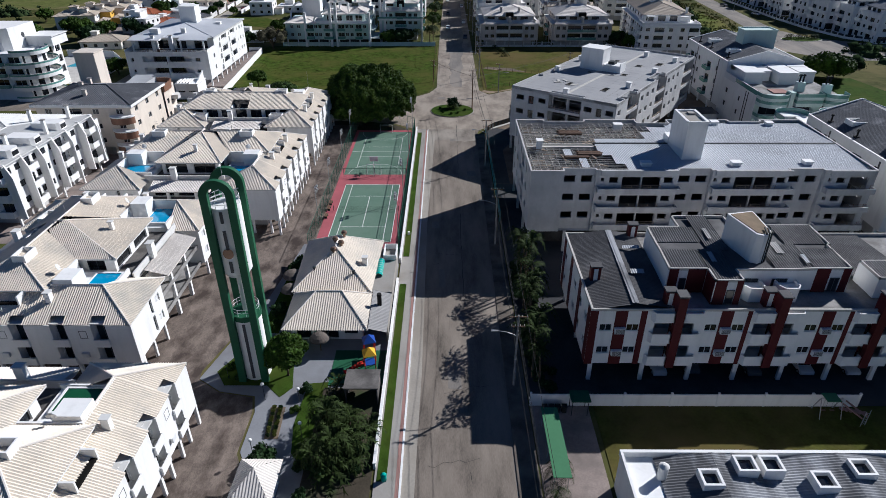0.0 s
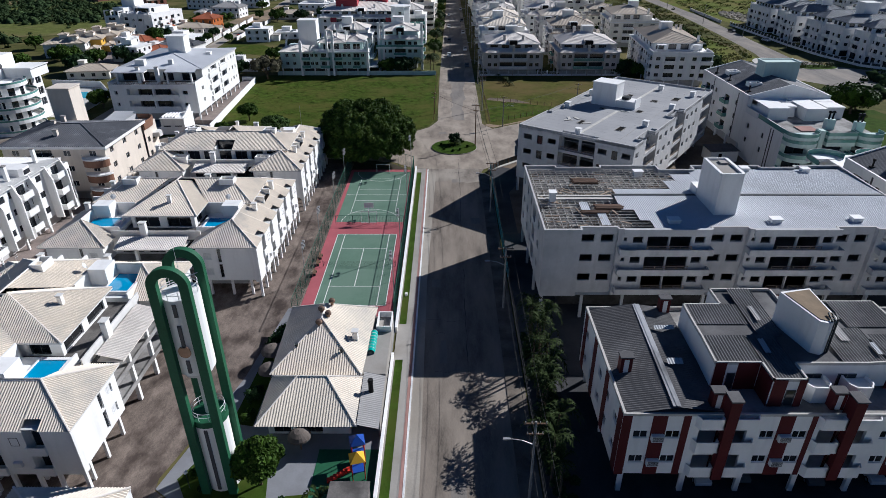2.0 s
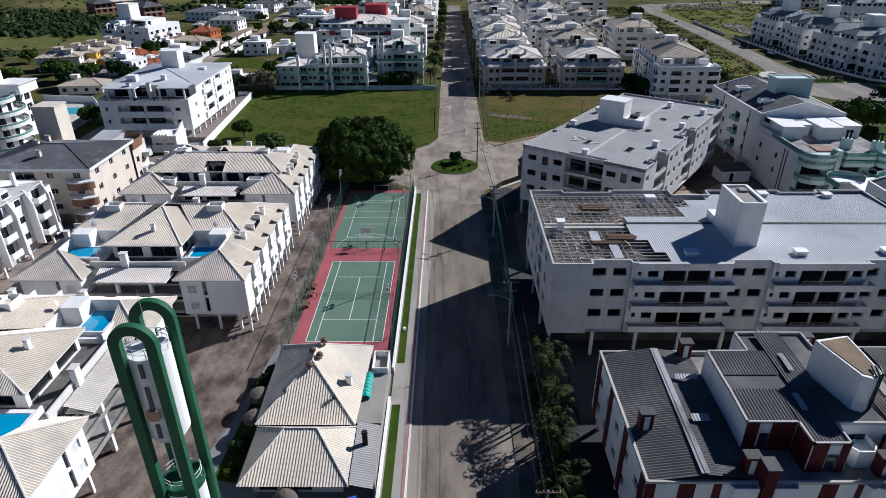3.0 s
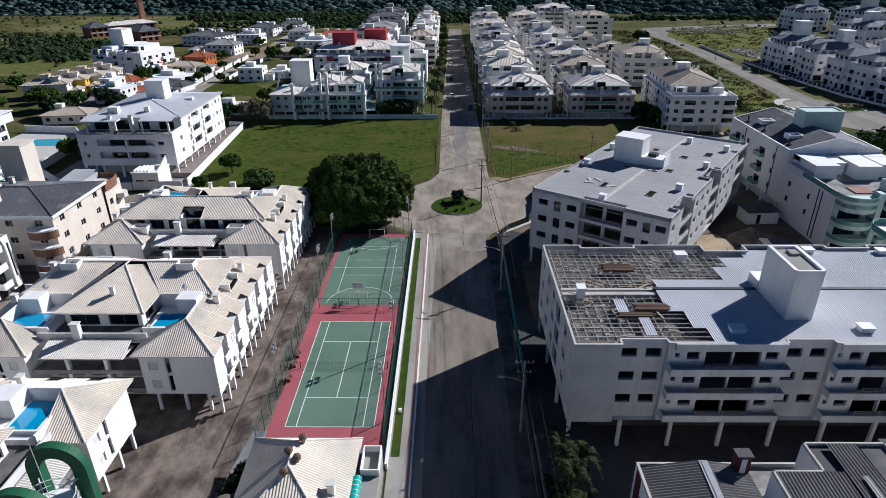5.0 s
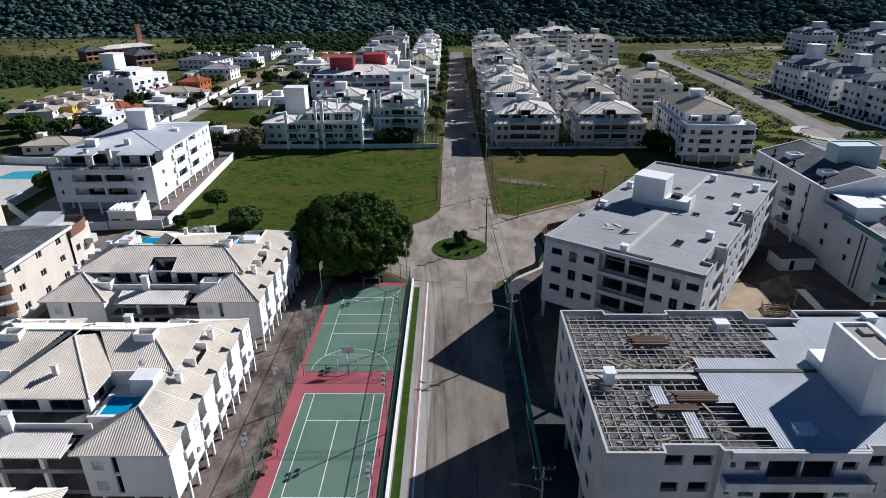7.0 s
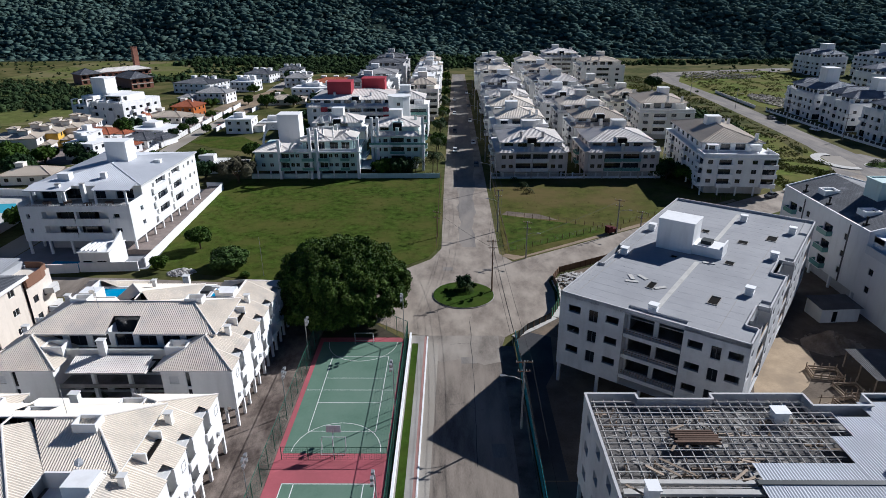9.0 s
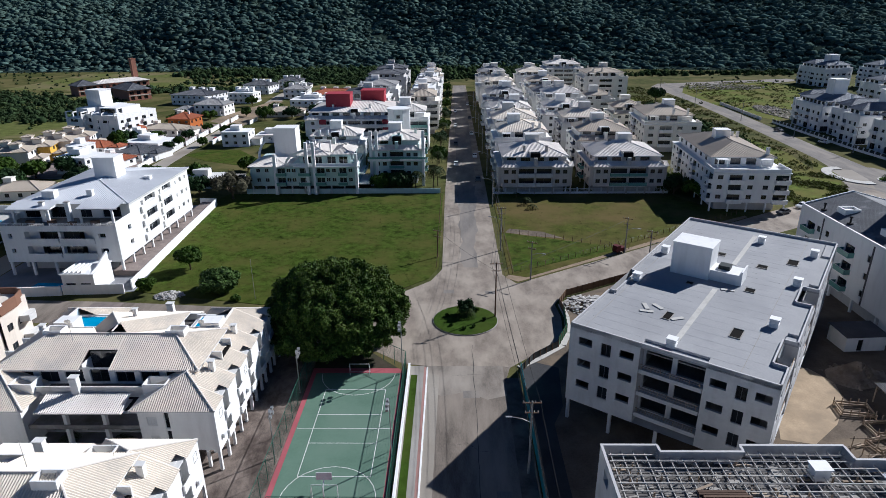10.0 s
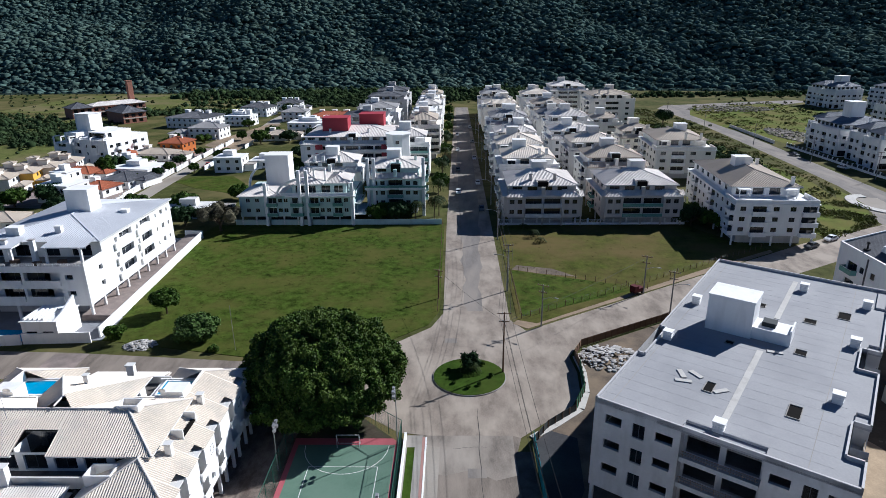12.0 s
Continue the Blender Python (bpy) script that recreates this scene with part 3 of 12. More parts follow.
sheet("site_ground", [(9.9, 117), (75, 117), (75, 190), (62, 199), (41, 186.2), (22, 175), (19.6, 172), (19.9, 166), (19.2, 161), (17, 156.5), (12.4, 152.6), (9.9, 149.4)], 0.05, "site_soil", "bare brown soil of a building site", "building site", 0.05)
# yard coloured near-black where the building's shade lies
sheet("site_yard", rect(9.9, 79.5, 75, 117), 0.05, "dark_lot", "bare yard round the unfinished building, darkened for shade", "yard", 0.05)
sheet("street_shoulder", [(-4.4, 24), (-3.2, 24), (-2.9, 60), (-3.3, 100), (-2.6, 148), (-4.4, 148.5)], 0.036, "dirt_road", "sandy worn shoulder along the kerb", "road", 0.01)
# strip laid dark for the shade behind the hoarding
sheet("site_strip", [(9.9, 117.2), (13.2, 117.2), (13.2, 136), (15, 140), (16, 150), (12.6, 151.6), (9.9, 149)], 0.056, "dark_lot", "strip of trodden ground behind the hoarding, darkened for shade", "yard", 0.01)
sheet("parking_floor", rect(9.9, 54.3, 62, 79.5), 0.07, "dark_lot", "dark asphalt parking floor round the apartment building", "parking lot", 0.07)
sheet("play_lawn", rect(17.2, 40, 52, 54.1), 0.08, "dry_field", "mown green lawn of a small playground", "lawn", 0.08)
sheet("brick_yard", rect(9.9, 30, 16.6, 54.1), 0.07, "warm_paving", "weathered paved yard beside a gate", "pavement", 0.07)

# roundabout
g = Geo()
isl = [(1.75 + 5.85 * math.cos(a) * (1 if math.cos(a) < 0 else 1.0), 165.6 + 5.6 * math.sin(a)) for a in [2 * math.pi * i / 40 for i in range(40)]]
g.prism(isl, 0.0, 0.2)
isl_thing = solo("roundabout_kerb", g, "concrete", "low concrete kerb ring of a roundabout island", "kerb", kind="structure")
g = Geo()
g.prism([(1.75 + (x - 1.75) * 0.98, 165.6 + (y - 165.6) * 0.98) for x, y in isl], 0.05, 0.26)
solo("roundabout_lawn", g, "grass", "green grass island with a few small shrubs", "grass", kind="structure")

sheet("side_lane", [(-97, 92), (-64, 92), (-64, 173), (-70, 173), (-70, 152), (-97, 150)], 0.035, "warm_paving", "pinkish-grey paved lane between the buildings", "pavement", 0.03)
sheet("house_yard", [(-97, 174.5), (-64.6, 178), (-69.4, 236), (-97, 236)], 0.06, "path", "grey paved yard under the white building", "yard", 0.05)
sheet("raised_lane", [(-72.6, 185.9), (-66.0, 185.9), (-68.75, 235.7), (-72.6, 235.7)], 1.2, "warm_paving", "raised pinkish paved lane beside the white building", "pavement", 1.2)
sheet("pool_deck", [(-139, 231), (-121, 229), (-112, 217), (-112, 193), (-139, 193)], 0.05, "pale_concrete", "pale paved pool deck behind a wall", "pavement", 0.05)
sheet("swimming_pool", [(-131, 215), (-117, 214.6), (-122.5, 223), (-130, 222)], 0.07, "pool_light", "light blue swimming pool water in a deck", "pool", 0.02)
for k, (a, b) in enumerate((((-139, 231.4), (-121, 229.4)), ((-121, 229.4), (-112, 217)), ((-112, 217), (-110, 190)), ((-110, 190), (-92, 174)))):
    g = Geo()
    d = Vector((b[0] - a[0], b[1] - a[1], 0)).normalized()
    n = Vector((-d.y, d.x, 0)) * 0.12
    g.prism([(a[0] + n.x, a[1] + n.y), (a[0] - n.x, a[1] - n.y), (b[0] - n.x, b[1] - n.y), (b[0] + n.x, b[1] + n.y)], 0, 2.2)
    solo("wall_yard", g, "white", "white rendered yard wall round the pool", "wall", kind="structure")

ring = [(131.5 + 8 * math.cos(radians(a)), 266.5 + 11.5 * math.sin(radians(a))) for a in range(80, 290, 14)]
ring2 = [(132 + 5.6 * math.cos(radians(a)), 266.5 + 8.2 * math.sin(radians(a))) for a in range(80, 290, 14)]
sheet("pavement_loop", ring + ring2[::-1], 0.3, "pale_concrete", "pale curved pavement round a road junction", "pavement", 0.16)

# tar seams and repair patches in the street
rs = random.Random(12)
g = Geo()


def seam(pts, w):
    for p, q in zip(pts, pts[1:]):
        a, b = Vector((*p, 0.041)), Vector((*q, 0.041))
        d = (b - a).normalized()
        n = Vector((-d.y, d.x, 0)) * (w * rs.uniform(0.3, 0.7))
        g.poly([a - n, b - n, b + n, a + n])


for x0, w in ((2.7, 0.07),):
    y, x, pts = 20.0, x0, []
    while y < 158:
        pts.append((x, y))
        y += rs.uniform(1.2, 3.0)
        x = x0 + rs.uniform(-0.12, 0.12)
        if rs.random() < 0.06 and len(pts) > 1:
            seam(pts, w)
            pts = []
            y += rs.uniform(4, 14)
    if len(pts) > 1:
        seam(pts, w)
for k in range(9):
    y, x, pts = rs.uniform(24, 150), rs.uniform(-3.5, 0), []
    for q in range(rs.randint(3, 9)):
        pts.append((x, y))
        x += rs.uniform(0.4, 1.0)
        y += rs.uniform(-0.5, 0.5)
    seam(pts, 0.035)
solo("road_seams", g, "tar", "thin dark tar seams and cracks in the asphalt", "road", kind="structure")
for x, y, w, d in ((0.4, 57, 1.6, 3.2), (-2.4, 98, 1.3, 2.4), (4.6, 121, 1.8, 2.6), (1.0, 142, 2.4, 1.8), (-1.0, 79, 1.0, 5.0), (3.4, 33, 1.2, 2.2), (6.0, 176.5, 2.0, 1.4), (-2.4, 177, 2.2, 1.6)):
    sheet("road_patch", [(x, y), (x + w, y + rs.uniform(-.2, .2)), (x + w + rs.uniform(-.2, .2), y + d), (x + rs.uniform(-.2, .2), y + d)], 0.039, "asphalt_dark", "darker square repair patch in the asphalt", "road", 0.004)
sheet("plunge_pool", [(-87, 177.4), (-79, 177.0), (-78.6, 181.6), (-86.6, 182)], 0.14, "pool", "dark blue pool water before the white building", "pool", 0.06)
g = Geo()
g.prism([(-91.5, 175.0), (-78.2, 176.2), (-78.2, 176.5), (-91.5, 175.3)], 0, 2.0)
solo("wall_front", g, "white", "white rendered front wall of the pool yard", "wall", kind="structure")

# ---- building kit ----
WINDOWS = {}


def window_meshes(w, h, style):
    """Frame and pane of a window, centred on its foot; the wall's outside lies towards -y."""
    key = (round(w, 2), round(h, 2), style)
    if key not in WINDOWS:
        fr, pn = Geo(), Geo()
        b = 0.06 if w > 0.6 else 0.04
        fr.box(-w / 2, 0, 0, w / 2, 0.07, b).box(-w / 2, 0, h - b, w / 2, 0.07, h)
        fr.box(-w / 2, 0, b, -w / 2 + b, 0.07, h - b).box(w / 2 - b, 0, b, w / 2, 0.07, h - b)
        if w > 0.9:
            fr.box(-b / 2, 0, b, b / 2, 0.07, h - b)
        pn.poly([(-w / 2 + b, 0.035, b), (w / 2 - b, 0.035, b), (w / 2 - b, 0.035, h - b), (-w / 2 + b, 0.035, h - b)])
        if style == "shutter":
            pn = Geo()
            for i in range(max(2, int(h / 0.16))):
                z = b + i * (h - 2 * b) / max(2, int(h / 0.16))
                pn.box(-w / 2 + b, 0.01, z, w / 2 - b, 0.05, z + 0.11)
        mats = {"white": "frame", "dark": "alu", "shutter": "frame"}[style]
        WINDOWS[key] = (mesh_of("window", fr, mats), mesh_of("pane", pn, "frame" if style == "shutter" else "glass"))
    return WINDOWS[key]


WHOLE = {}


def whole_window(w, h, style):
    """A window for buildings far off: frame and pane in one mesh."""
    key = (round(w, 1), round(h, 1), style)
    if key not in WHOLE:
        g = Geo()
        b = 0.07
        g.box(-w / 2, 0, 0, w / 2, 0.07, b).box(-w / 2, 0, h - b, w / 2, 0.07, h)
        g.box(-w / 2, 0, b, -w / 2 + b, 0.07, h - b).box(w / 2 - b, 0, b, w / 2, 0.07, h - b).box(-b / 2, 0, b, b / 2, 0.07, h - b)
        g.poly([(-w / 2 + b, 0.035, b), (w / 2 - b, 0.035, b), (w / 2 - b, 0.035, h - b), (-w / 2 + b, 0.035, h - b)], 1)
        WHOLE[key] = mesh_of("window", g, ["alu" if style == "dark" else "frame", "glass"])
    return WHOLE[key]


def facade(wall, p0, p1, z0, z1, openings, parent, depth=0.2, style="white", rail="offwhite", split=True, mi=0, bd=1.15):
    """One wall face from p0 to p1 (its outside to the right of that way), with recessed openings.
    An opening is (u0, u1, v0, v1, kind): 'w' window, 'o' empty, 'd' door; a 'b' adds a balcony in front, 'g' one with glass."""
    a, b = Vector((*p0, 0)), Vector((*p1, 0))
    L = (b - a).length
    e = (b - a) / L
    out = Vector((e.y, -e.x, 0))
    P = lambda u, v, d=0.0: a + e * u + Vector((0, 0, v)) - out * d
    ops = [(max(0.02, u0), min(L - 0.02, u1), max(z0 + 0.02, v0), min(z1 - 0.02, v1), k) for u0, u1, v0, v1, k in openings if u1 > 0.2 and u0 < L - 0.2]
    us = sorted({0.0, L, *[o[0] for o in ops], *[o[1] for o in ops]})
    for u0, u1 in zip(us, us[1:]):
        if u1 - u0 < 1e-5:
            continue
        um = (u0 + u1) / 2
        cuts = sorted([(o[2], o[3]) for o in ops if o[0] < um < o[1]])
        z = z0
        for c, d in cuts:
            if c > z + 1e-5:
                wall.poly([P(u0, z), P(u1, z), P(u1, c), P(u0, c)], mi)
            z = max(z, d)
        if z < z1 - 1e-5:
            wall.poly([P(u0, z), P(u1, z), P(u1, z1), P(u0, z1)], mi)
    for u0, u1, v0, v1, k in ops:
        dp = depth if k[0] == "w" else depth * 1.6
        wall.poly([P(u0, v0), P(u0, v0, dp), P(u0, v1, dp), P(u0, v1)], mi)
        wall.poly([P(u1, v0, dp), P(u1, v0), P(u1, v1), P(u1, v1, dp)], mi)
        wall.poly([P(u0, v0), P(u1, v0), P(u1, v0, dp), P(u0, v0, dp)], mi)
        wall.poly([P(u0, v1, dp), P(u1, v1, dp), P(u1, v1), P(u0, v1)], mi)
        m = Matrix(((e.x, -out.x, 0, 0), (e.y, -out.y, 0, 0), (0, 0, 1, 0), (0, 0, 0, 1)))
        far_bal = not split and len(k) > 1 and k[1] in "bg"
        if k[0] != "o" and not far_bal:
            st = "shutter" if "s" in k else style
            fr, pn = window_meshes(u1 - u0, v1 - v0, st)
            m.translation = P((u0 + u1) / 2, v0, dp * 0.7)
            if split:
                wob = link("window" if k[0] == "w" else "balcony_door", fr, parent, "", m)
                link("pane", pn, wob)
            else:
                link("window" if k[0] == "w" else "balcony_door", whole_window(u1 - u0, v1 - v0, st), parent, "", m)
        if len(k) > 1 and k[1] in "bg":
            balcony(parent, m, P(u0 - 0.25, v0, 0), u1 - u0 + 0.5, bd, k[1] == "g", rail, split, v1 - v0, dp * 0.7)


def rail_top(r, top):
    """Joins a capping rail to its parapet as a second material."""
    k = len(r.v)
    r.v += top.v
    r.f += [tuple(k + i for i in f) for f in top.f]
    r.m += [1] * len(top.f)
    return r


BALCONIES = {}


def balcony(parent, m, corner, w, d, glass, rail, split=True, h=2.1, dp=0.2):
    """A projecting balcony: slab, parapet or glass rail."""
    w = round(w, 1)
    key = (w, d, glass, rail, split)
    if key not in BALCONIES:
        s, r = Geo(), Geo()
        s.box(0, -d, -0.16, w, 0.02, 0.0)
        t = 0.04 if glass else 0.12
        r.box(0, -d, 0.0, w, -d + t, 0.95).box(0, -d + t, 0.0, t, 0, 0.95).box(w - t, -d + t, 0.0, w, 0, 0.95)
        top = Geo()
        top.box(-0.03, -d - 0.03, 0.95, w + 0.03, -d + t + 0.03, 1.0)
        if not split:
            door = Geo()
            q = w / 2
            for a, b in ((0.25, q - 0.04), (q + 0.04, w - 0.25)):
                door.poly([(a, dp, 0.05), (b, dp, 0.05), (b, dp, h - 0.05), (a, dp, h - 0.05)])
            k = len(s.v)
            s.v += door.v
            s.f += [tuple(k + i for i in f) for f in door.f]
            s.m += [2] * len(door.f)
            for x in (r, top):
                b = len(s.v)
                s.v += x.v
                s.f += [tuple(b + i for i in f) for f in x.f]
                s.m += [1] * len(x.f)
            BALCONIES[key] = (mesh_of("balcony", s, [rail, "green_glass" if glass else rail, "glass"]), None)
        else:
            BALCONIES[key] = (mesh_of("balcony", s, rail), mesh_of("parapet", rail_top(r, top), ["green_glass" if glass else rail, "frame"]))
    s, r = BALCONIES[key]
    mm = m.copy()
    mm.translation = corner
    ob = link("balcony", s, parent, "", mm)
    if split:
        link("parapet", r, ob)


def hip_roof(name, parent, x0, y0, x1, y1, z, rise, mat, over=0.5, period=0.34, label="", along=None, simple=False):
    """A hipped tile roof on a rectangle, with a fascia board and ridge caps."""
    x0, y0, x1, y1 = x0 - over, y0 - over, x1 + over, y1 + over
    w, d = x1 - x0, y1 - y0
    g = Geo()
    if (w >= d) if along is None else along == "x":
        a, b = (x0 + d / 2, (y0 + y1) / 2, z + rise), (x1 - d / 2, (y0 + y1) / 2, z + rise)
    else:
        a, b = ((x0 + x1) / 2, y0 + w / 2, z + rise), ((x0 + x1) / 2, y1 - w / 2, z + rise)
    c = [(x0, y0, z), (x1, y0, z), (x1, y1, z), (x0, y1, z)]
    if (w >= d) if along is None else along == "x":
        g.slope([c[0], c[1], b, a], period).slope([c[2], c[3], a, b], period).slope([c[1], c[2], b], period).slope([c[3], c[0], a], period)
        hips = [(c[0], a), (c[3], a), (c[1], b), (c[2], b), (a, b)]
    else:
        g.slope([c[1], c[2], b, a], period).slope([c[3], c[0], a, b], period).slope([c[0], c[1], a], period).slope([c[2], c[3], b], period)
        hips = [(c[0], a), (c[1], a), (c[2], b), (c[3], b), (a, b)]
    if simple:
        for p, q in hips:
            if (Vector(p) - Vector(q)).length > 0.3:
                g.ridge(p, q, 0.13)
        g.box(x0, y0, z - 0.2, x1, y1, z - 0.01)
        return part(name, g, mat, parent, label)
    roof = part(name, g, mat, parent, label)
    cap = Geo()
    for p, q in hips:
        if (Vector(p) - Vector(q)).length > 0.3:
            cap.ridge(p, q, 0.12)
    part("ridge_cap", cap, mat, roof)
    f = Geo()
    f.box(x0, y0, z - 0.22, x1, y0 + 0.06, z).box(x0, y1 - 0.06, z - 0.22, x1, y1, z).box(x0, y0 + 0.06, z - 0.22, x0 + 0.06, y1 - 0.06, z).box(x1 - 0.06, y0 + 0.06, z - 0.22, x1, y1 - 0.06, z)
    f.poly([(x0 + .06, y0 + .06, z - 0.15), (x0 + .06, y1 - .06, z - 0.15), (x1 - .06, y1 - .06, z - 0.15), (x1 - .06, y0 + .06, z - 0.15)])
    part("fascia", f, "offwhite", roof)
    return roof


CHIM = {}


def chimney(parent, x, y, z, h, w=0.7, d=0.7, mat="white", cap="offwhite", split=True):
    key = (h, w, d, mat, cap, split)
    if key not in CHIM:
        a, b = Geo(), Geo()
        a.box(-w / 2, -d / 2, 0, w / 2, d / 2, h)
        b.box(-w / 2 - 0.1, -d / 2 - 0.1, h + 0.15, w / 2 + 0.1, d / 2 + 0.1, h + 0.25)
        for sx in (-1, 1):
            for sy in (-1, 1):
                b.box(sx * w * 0.42 - 0.05, sy * d * 0.42 - 0.05, h, sx * w * 0.42 + 0.05, sy * d * 0.42 + 0.05, h + 0.15)
        if split:
            CHIM[key] = (mesh_of("chimney", a, mat), mesh_of("cap", b, cap))
        else:
            k = len(a.v)
            a.v += b.v
            a.f += [tuple(k + i for i in f) for f in b.f]
            a.m += [1] * len(b.f)
            CHIM[key] = (mesh_of("chimney", a, [mat, cap]), None)
    a, b = CHIM[key]
    ob = link("chimney", a, parent, "", pose(x, y, z))
    if split:
        link("cap", b, ob)


# ---- row houses of the condominium ----
def row_house(x, y, turn, label, greens=False, seen=1):
    """A block of flats with two hipped wings, a raised middle with roof terraces and pools; its pool side faces -y."""
    T = thing("row_house", x, y, 0.04, turn, label, "house", "condominium houses")
    E0, RZ = 8.6, 11.0
    wall = Geo()
    for s in (-1, 1):
        xo, xi = s * 15.6, s * 7.0
        a, b = min(xo, xi), max(xo, xi)
        ops = []
        for v in (3.6, 6.3):
            ops += [(1.0, 2.2, v, v + 1.2, "ws"), (3.1, 3.7, v - 0.5, v + 1.9, "w")]
        facade(wall, (a, -12.9), (b, -12.9), 2.7, E0, ops if s > 0 else [(b - a - u1, b - a - u0, p, q, k) for u0, u1, p, q, k in ops], T)
        facade(wall, (b, 12.9), (a, 12.9), 2.7, E0, ops, T)
        side = []
        for k in range(5 if s == seen else 0):
            for v in (2.85, 5.7):
                side.append((2.62 + k * 4.74, 4.22 + k * 4.74, v, v + 2.3, "d"))
        if s > 0:
            facade(wall, (b, -12.9), (b, 12.9), 2.7, E0, side, T, style="dark")
            facade(wall, (a, 12.9), (a, -12.9), 2.7, E0, [], T)
        else:
            facade(wall, (a, 12.9), (a, -12.9), 2.7, E0, side, T, style="dark")
            facade(wall, (b, -12.9), (b, 12.9), 2.7, E0, [], T)
        wall.poly([(a, -12.9, 2.7), (a, 12.9, 2.7), (b, 12.9, 2.7), (b, -12.9, 2.7)])
    # recessed middle with open terraces on both fronts
    for s in (-1, 1):
        p, q = ((-7.0, -9.6), (7.0, -9.6)) if s < 0 else ((7.0, 9.6), (-7.0, 9.6))
        ops = [(1.0 + k * 4.2, 4.4 + k * 4.2, v, v + 2.3, "d") for k in range(3) for v in (0.1, 2.95, 5.75)]
        facade(wall, p, q, 0, E0, ops, T, style="dark")
    part("wall", wall, "white", T)
    core = Geo()
    core.box(-13, -9.5, 0, -7.05, 9.5, 2.65).box(7.05, -9.5, 0, 13, 9.5, 2.65)
    part("ground_floor_wall", core, "grey_wall", T)
    for s in (-1, 1):
        for v in (2.75, 5.55):
            g = Geo()
            g.box(-6.95, min(s * 9.65, s * 12.2), v - 0.2, 6.95, max(s * 9.65, s * 12.2), v)
            g.box(-6.95, min(s * 12.2, s * 12.35), v - 0.25, 6.95, max(s * 12.2, s * 12.35), v + 0.3)
            part("terrace", g, "slab", T)
        for xx in (-2.4, 2.4):
            g = Geo()
            g.box(xx - 0.22, s * 12.0 - 0.3, 0, xx + 0.22, s * 12.0 + 0.2, 8.3)
            part("column", g, "white", T)
    col = Geo()
    col.box(-0.17, -0.17, 0, 0.17, 0.17, 2.7)
    cm = mesh_of("column", col, "white")
    for s in (-1, 1):
        for yy in (-12.6, -7.6, -2.6, 2.6, 7.6, 12.6):
            link("column", cm, T, "", pose(s * 14.6, yy, 0))
        for xx in (8.2, 11.6):
            for yy in (-12.6, 12.6):
                link("column", cm, T, "", pose(s * xx, yy, 0))
    # closed bays with recessed balconies between them along the outer side
    fin = Geo()
    fin.box(0, -1.5, 2.7, 0.8, 1.5, 8.45).box(0.45, -1.5, 0, 0.8, -1.15, 2.7).box(0.45, 1.15, 0, 0.8, 1.5, 2.7)
    fm = mesh_of("facade_bay", fin, "white")
    bal, par = Geo(), Geo()
    bal.box(0, -0.85, -0.15, 1.05, 0.85, 0)
    par.box(0.95, -0.95, -0.15, 1.07, 0.95, 0.9).box(0.8, -0.95, -0.15, 0.95, -0.85, 0.9).box(0.8, 0.85, -0.15, 0.95, 0.95, 0.9)
    bm, pm = mesh_of("balcony", bal, "offwhite"), mesh_of("parapet", par, "white")
    ac = Geo()
    ac.box(0, -0.42, 0, 0.32, 0.42, 0.58, 0, 0.03)
    am = mesh_of("air_conditioner", ac, "frame")
    fr, pn = window_meshes(0.9, 1.1, "dark")
    for s in (-1, 1):
        if s != seen:
            continue
        t = 0 if s > 0 else 180
        for k in range(6):
            yy = -11.85 + k * 4.74
            ob = link("facade_bay", fm, T, "", pose(s * 15.6, yy, 0, 0, 0, t))
            if k % 2:
                w = link("window", fr, ob, "", pose(0.81, 0.4, 6.6, 0, 0, 90))
                link("air_conditioner", am, T, "", pose(s * 16.41, yy, 4.0, 0, 0, t))
        for k in range(5):
            for v in (2.85, 5.65):
                ob = link("balcony", bm, T, "", pose(s * 15.6, -9.48 + k * 4.74, v, 0, 0, t))
                link("parapet", pm, ob)
    # wing roofs
    PD = 0.27
    for s in (-1, 1):
        g, cap = Geo(), Geo()
        X = lambda v: s * v
        def sl(pts):
            g.slope(pts if s > 0 else [pts[1], pts[0], *reversed(pts[2:])], PD)
        xe, xr, xi = X(16.5), X(11.7), X(6.3)
        sl([(xi, -13.4, E0), (xe, -13.4, E0), (xr, -8.6, RZ)])
        sl([(xe, 13.4, E0), (xi, 13.4, E0), (xr, 8.6, RZ)])
        sl([(xi, -8.6, E0), (xi, -13.4, E0), (xr, -8.6, RZ)])
        sl([(xi, 13.4, E0), (xi, 8.6, E0), (xr, 8.6, RZ)])
        # outer slope in bays, its eave stepping in above the balconies
        ys = [-13.4, -10.3, -8.66, -5.56, -3.92, -0.82, 0.82, 3.92, 5.56, 8.66, 10.3, 13.4]
        for i, (ya, yb) in enumerate(zip(ys, ys[1:])):
            k = 0.0 if i % 2 == 0 else 1.1
            f = k / 4.8
            ex, ez = X(16.5 - k), E0 + (RZ - E0) * f
            def top(yv):
                return min(1.0, (13.4 - abs(yv)) / 4.8)
            pa, pb = top(ya), top(yb)
            pts = [(ex, ya, ez), (ex, yb, ez)]
            if pb > f + 1e-3:
                pts.append((X(16.5 - 4.8 * pb), yb, E0 + (RZ - E0) * pb))
            if pa > f + 1e-3:
                pts.append((X(16.5 - 4.8 * pa), ya, E0 + (RZ - E0) * pa))
            if len(pts) >= 3:
                sl(pts)
        # inner slope behind the ridge on the far side from the pools
        sl([(X(6.3), 8.6, E0), (X(6.3), 7.0, E0), (xr, 7.0, RZ), (xr, 8.6, RZ)])
        roof = part("wing_roof", g, "tile", T, "cream ribbed clay-tile roof")
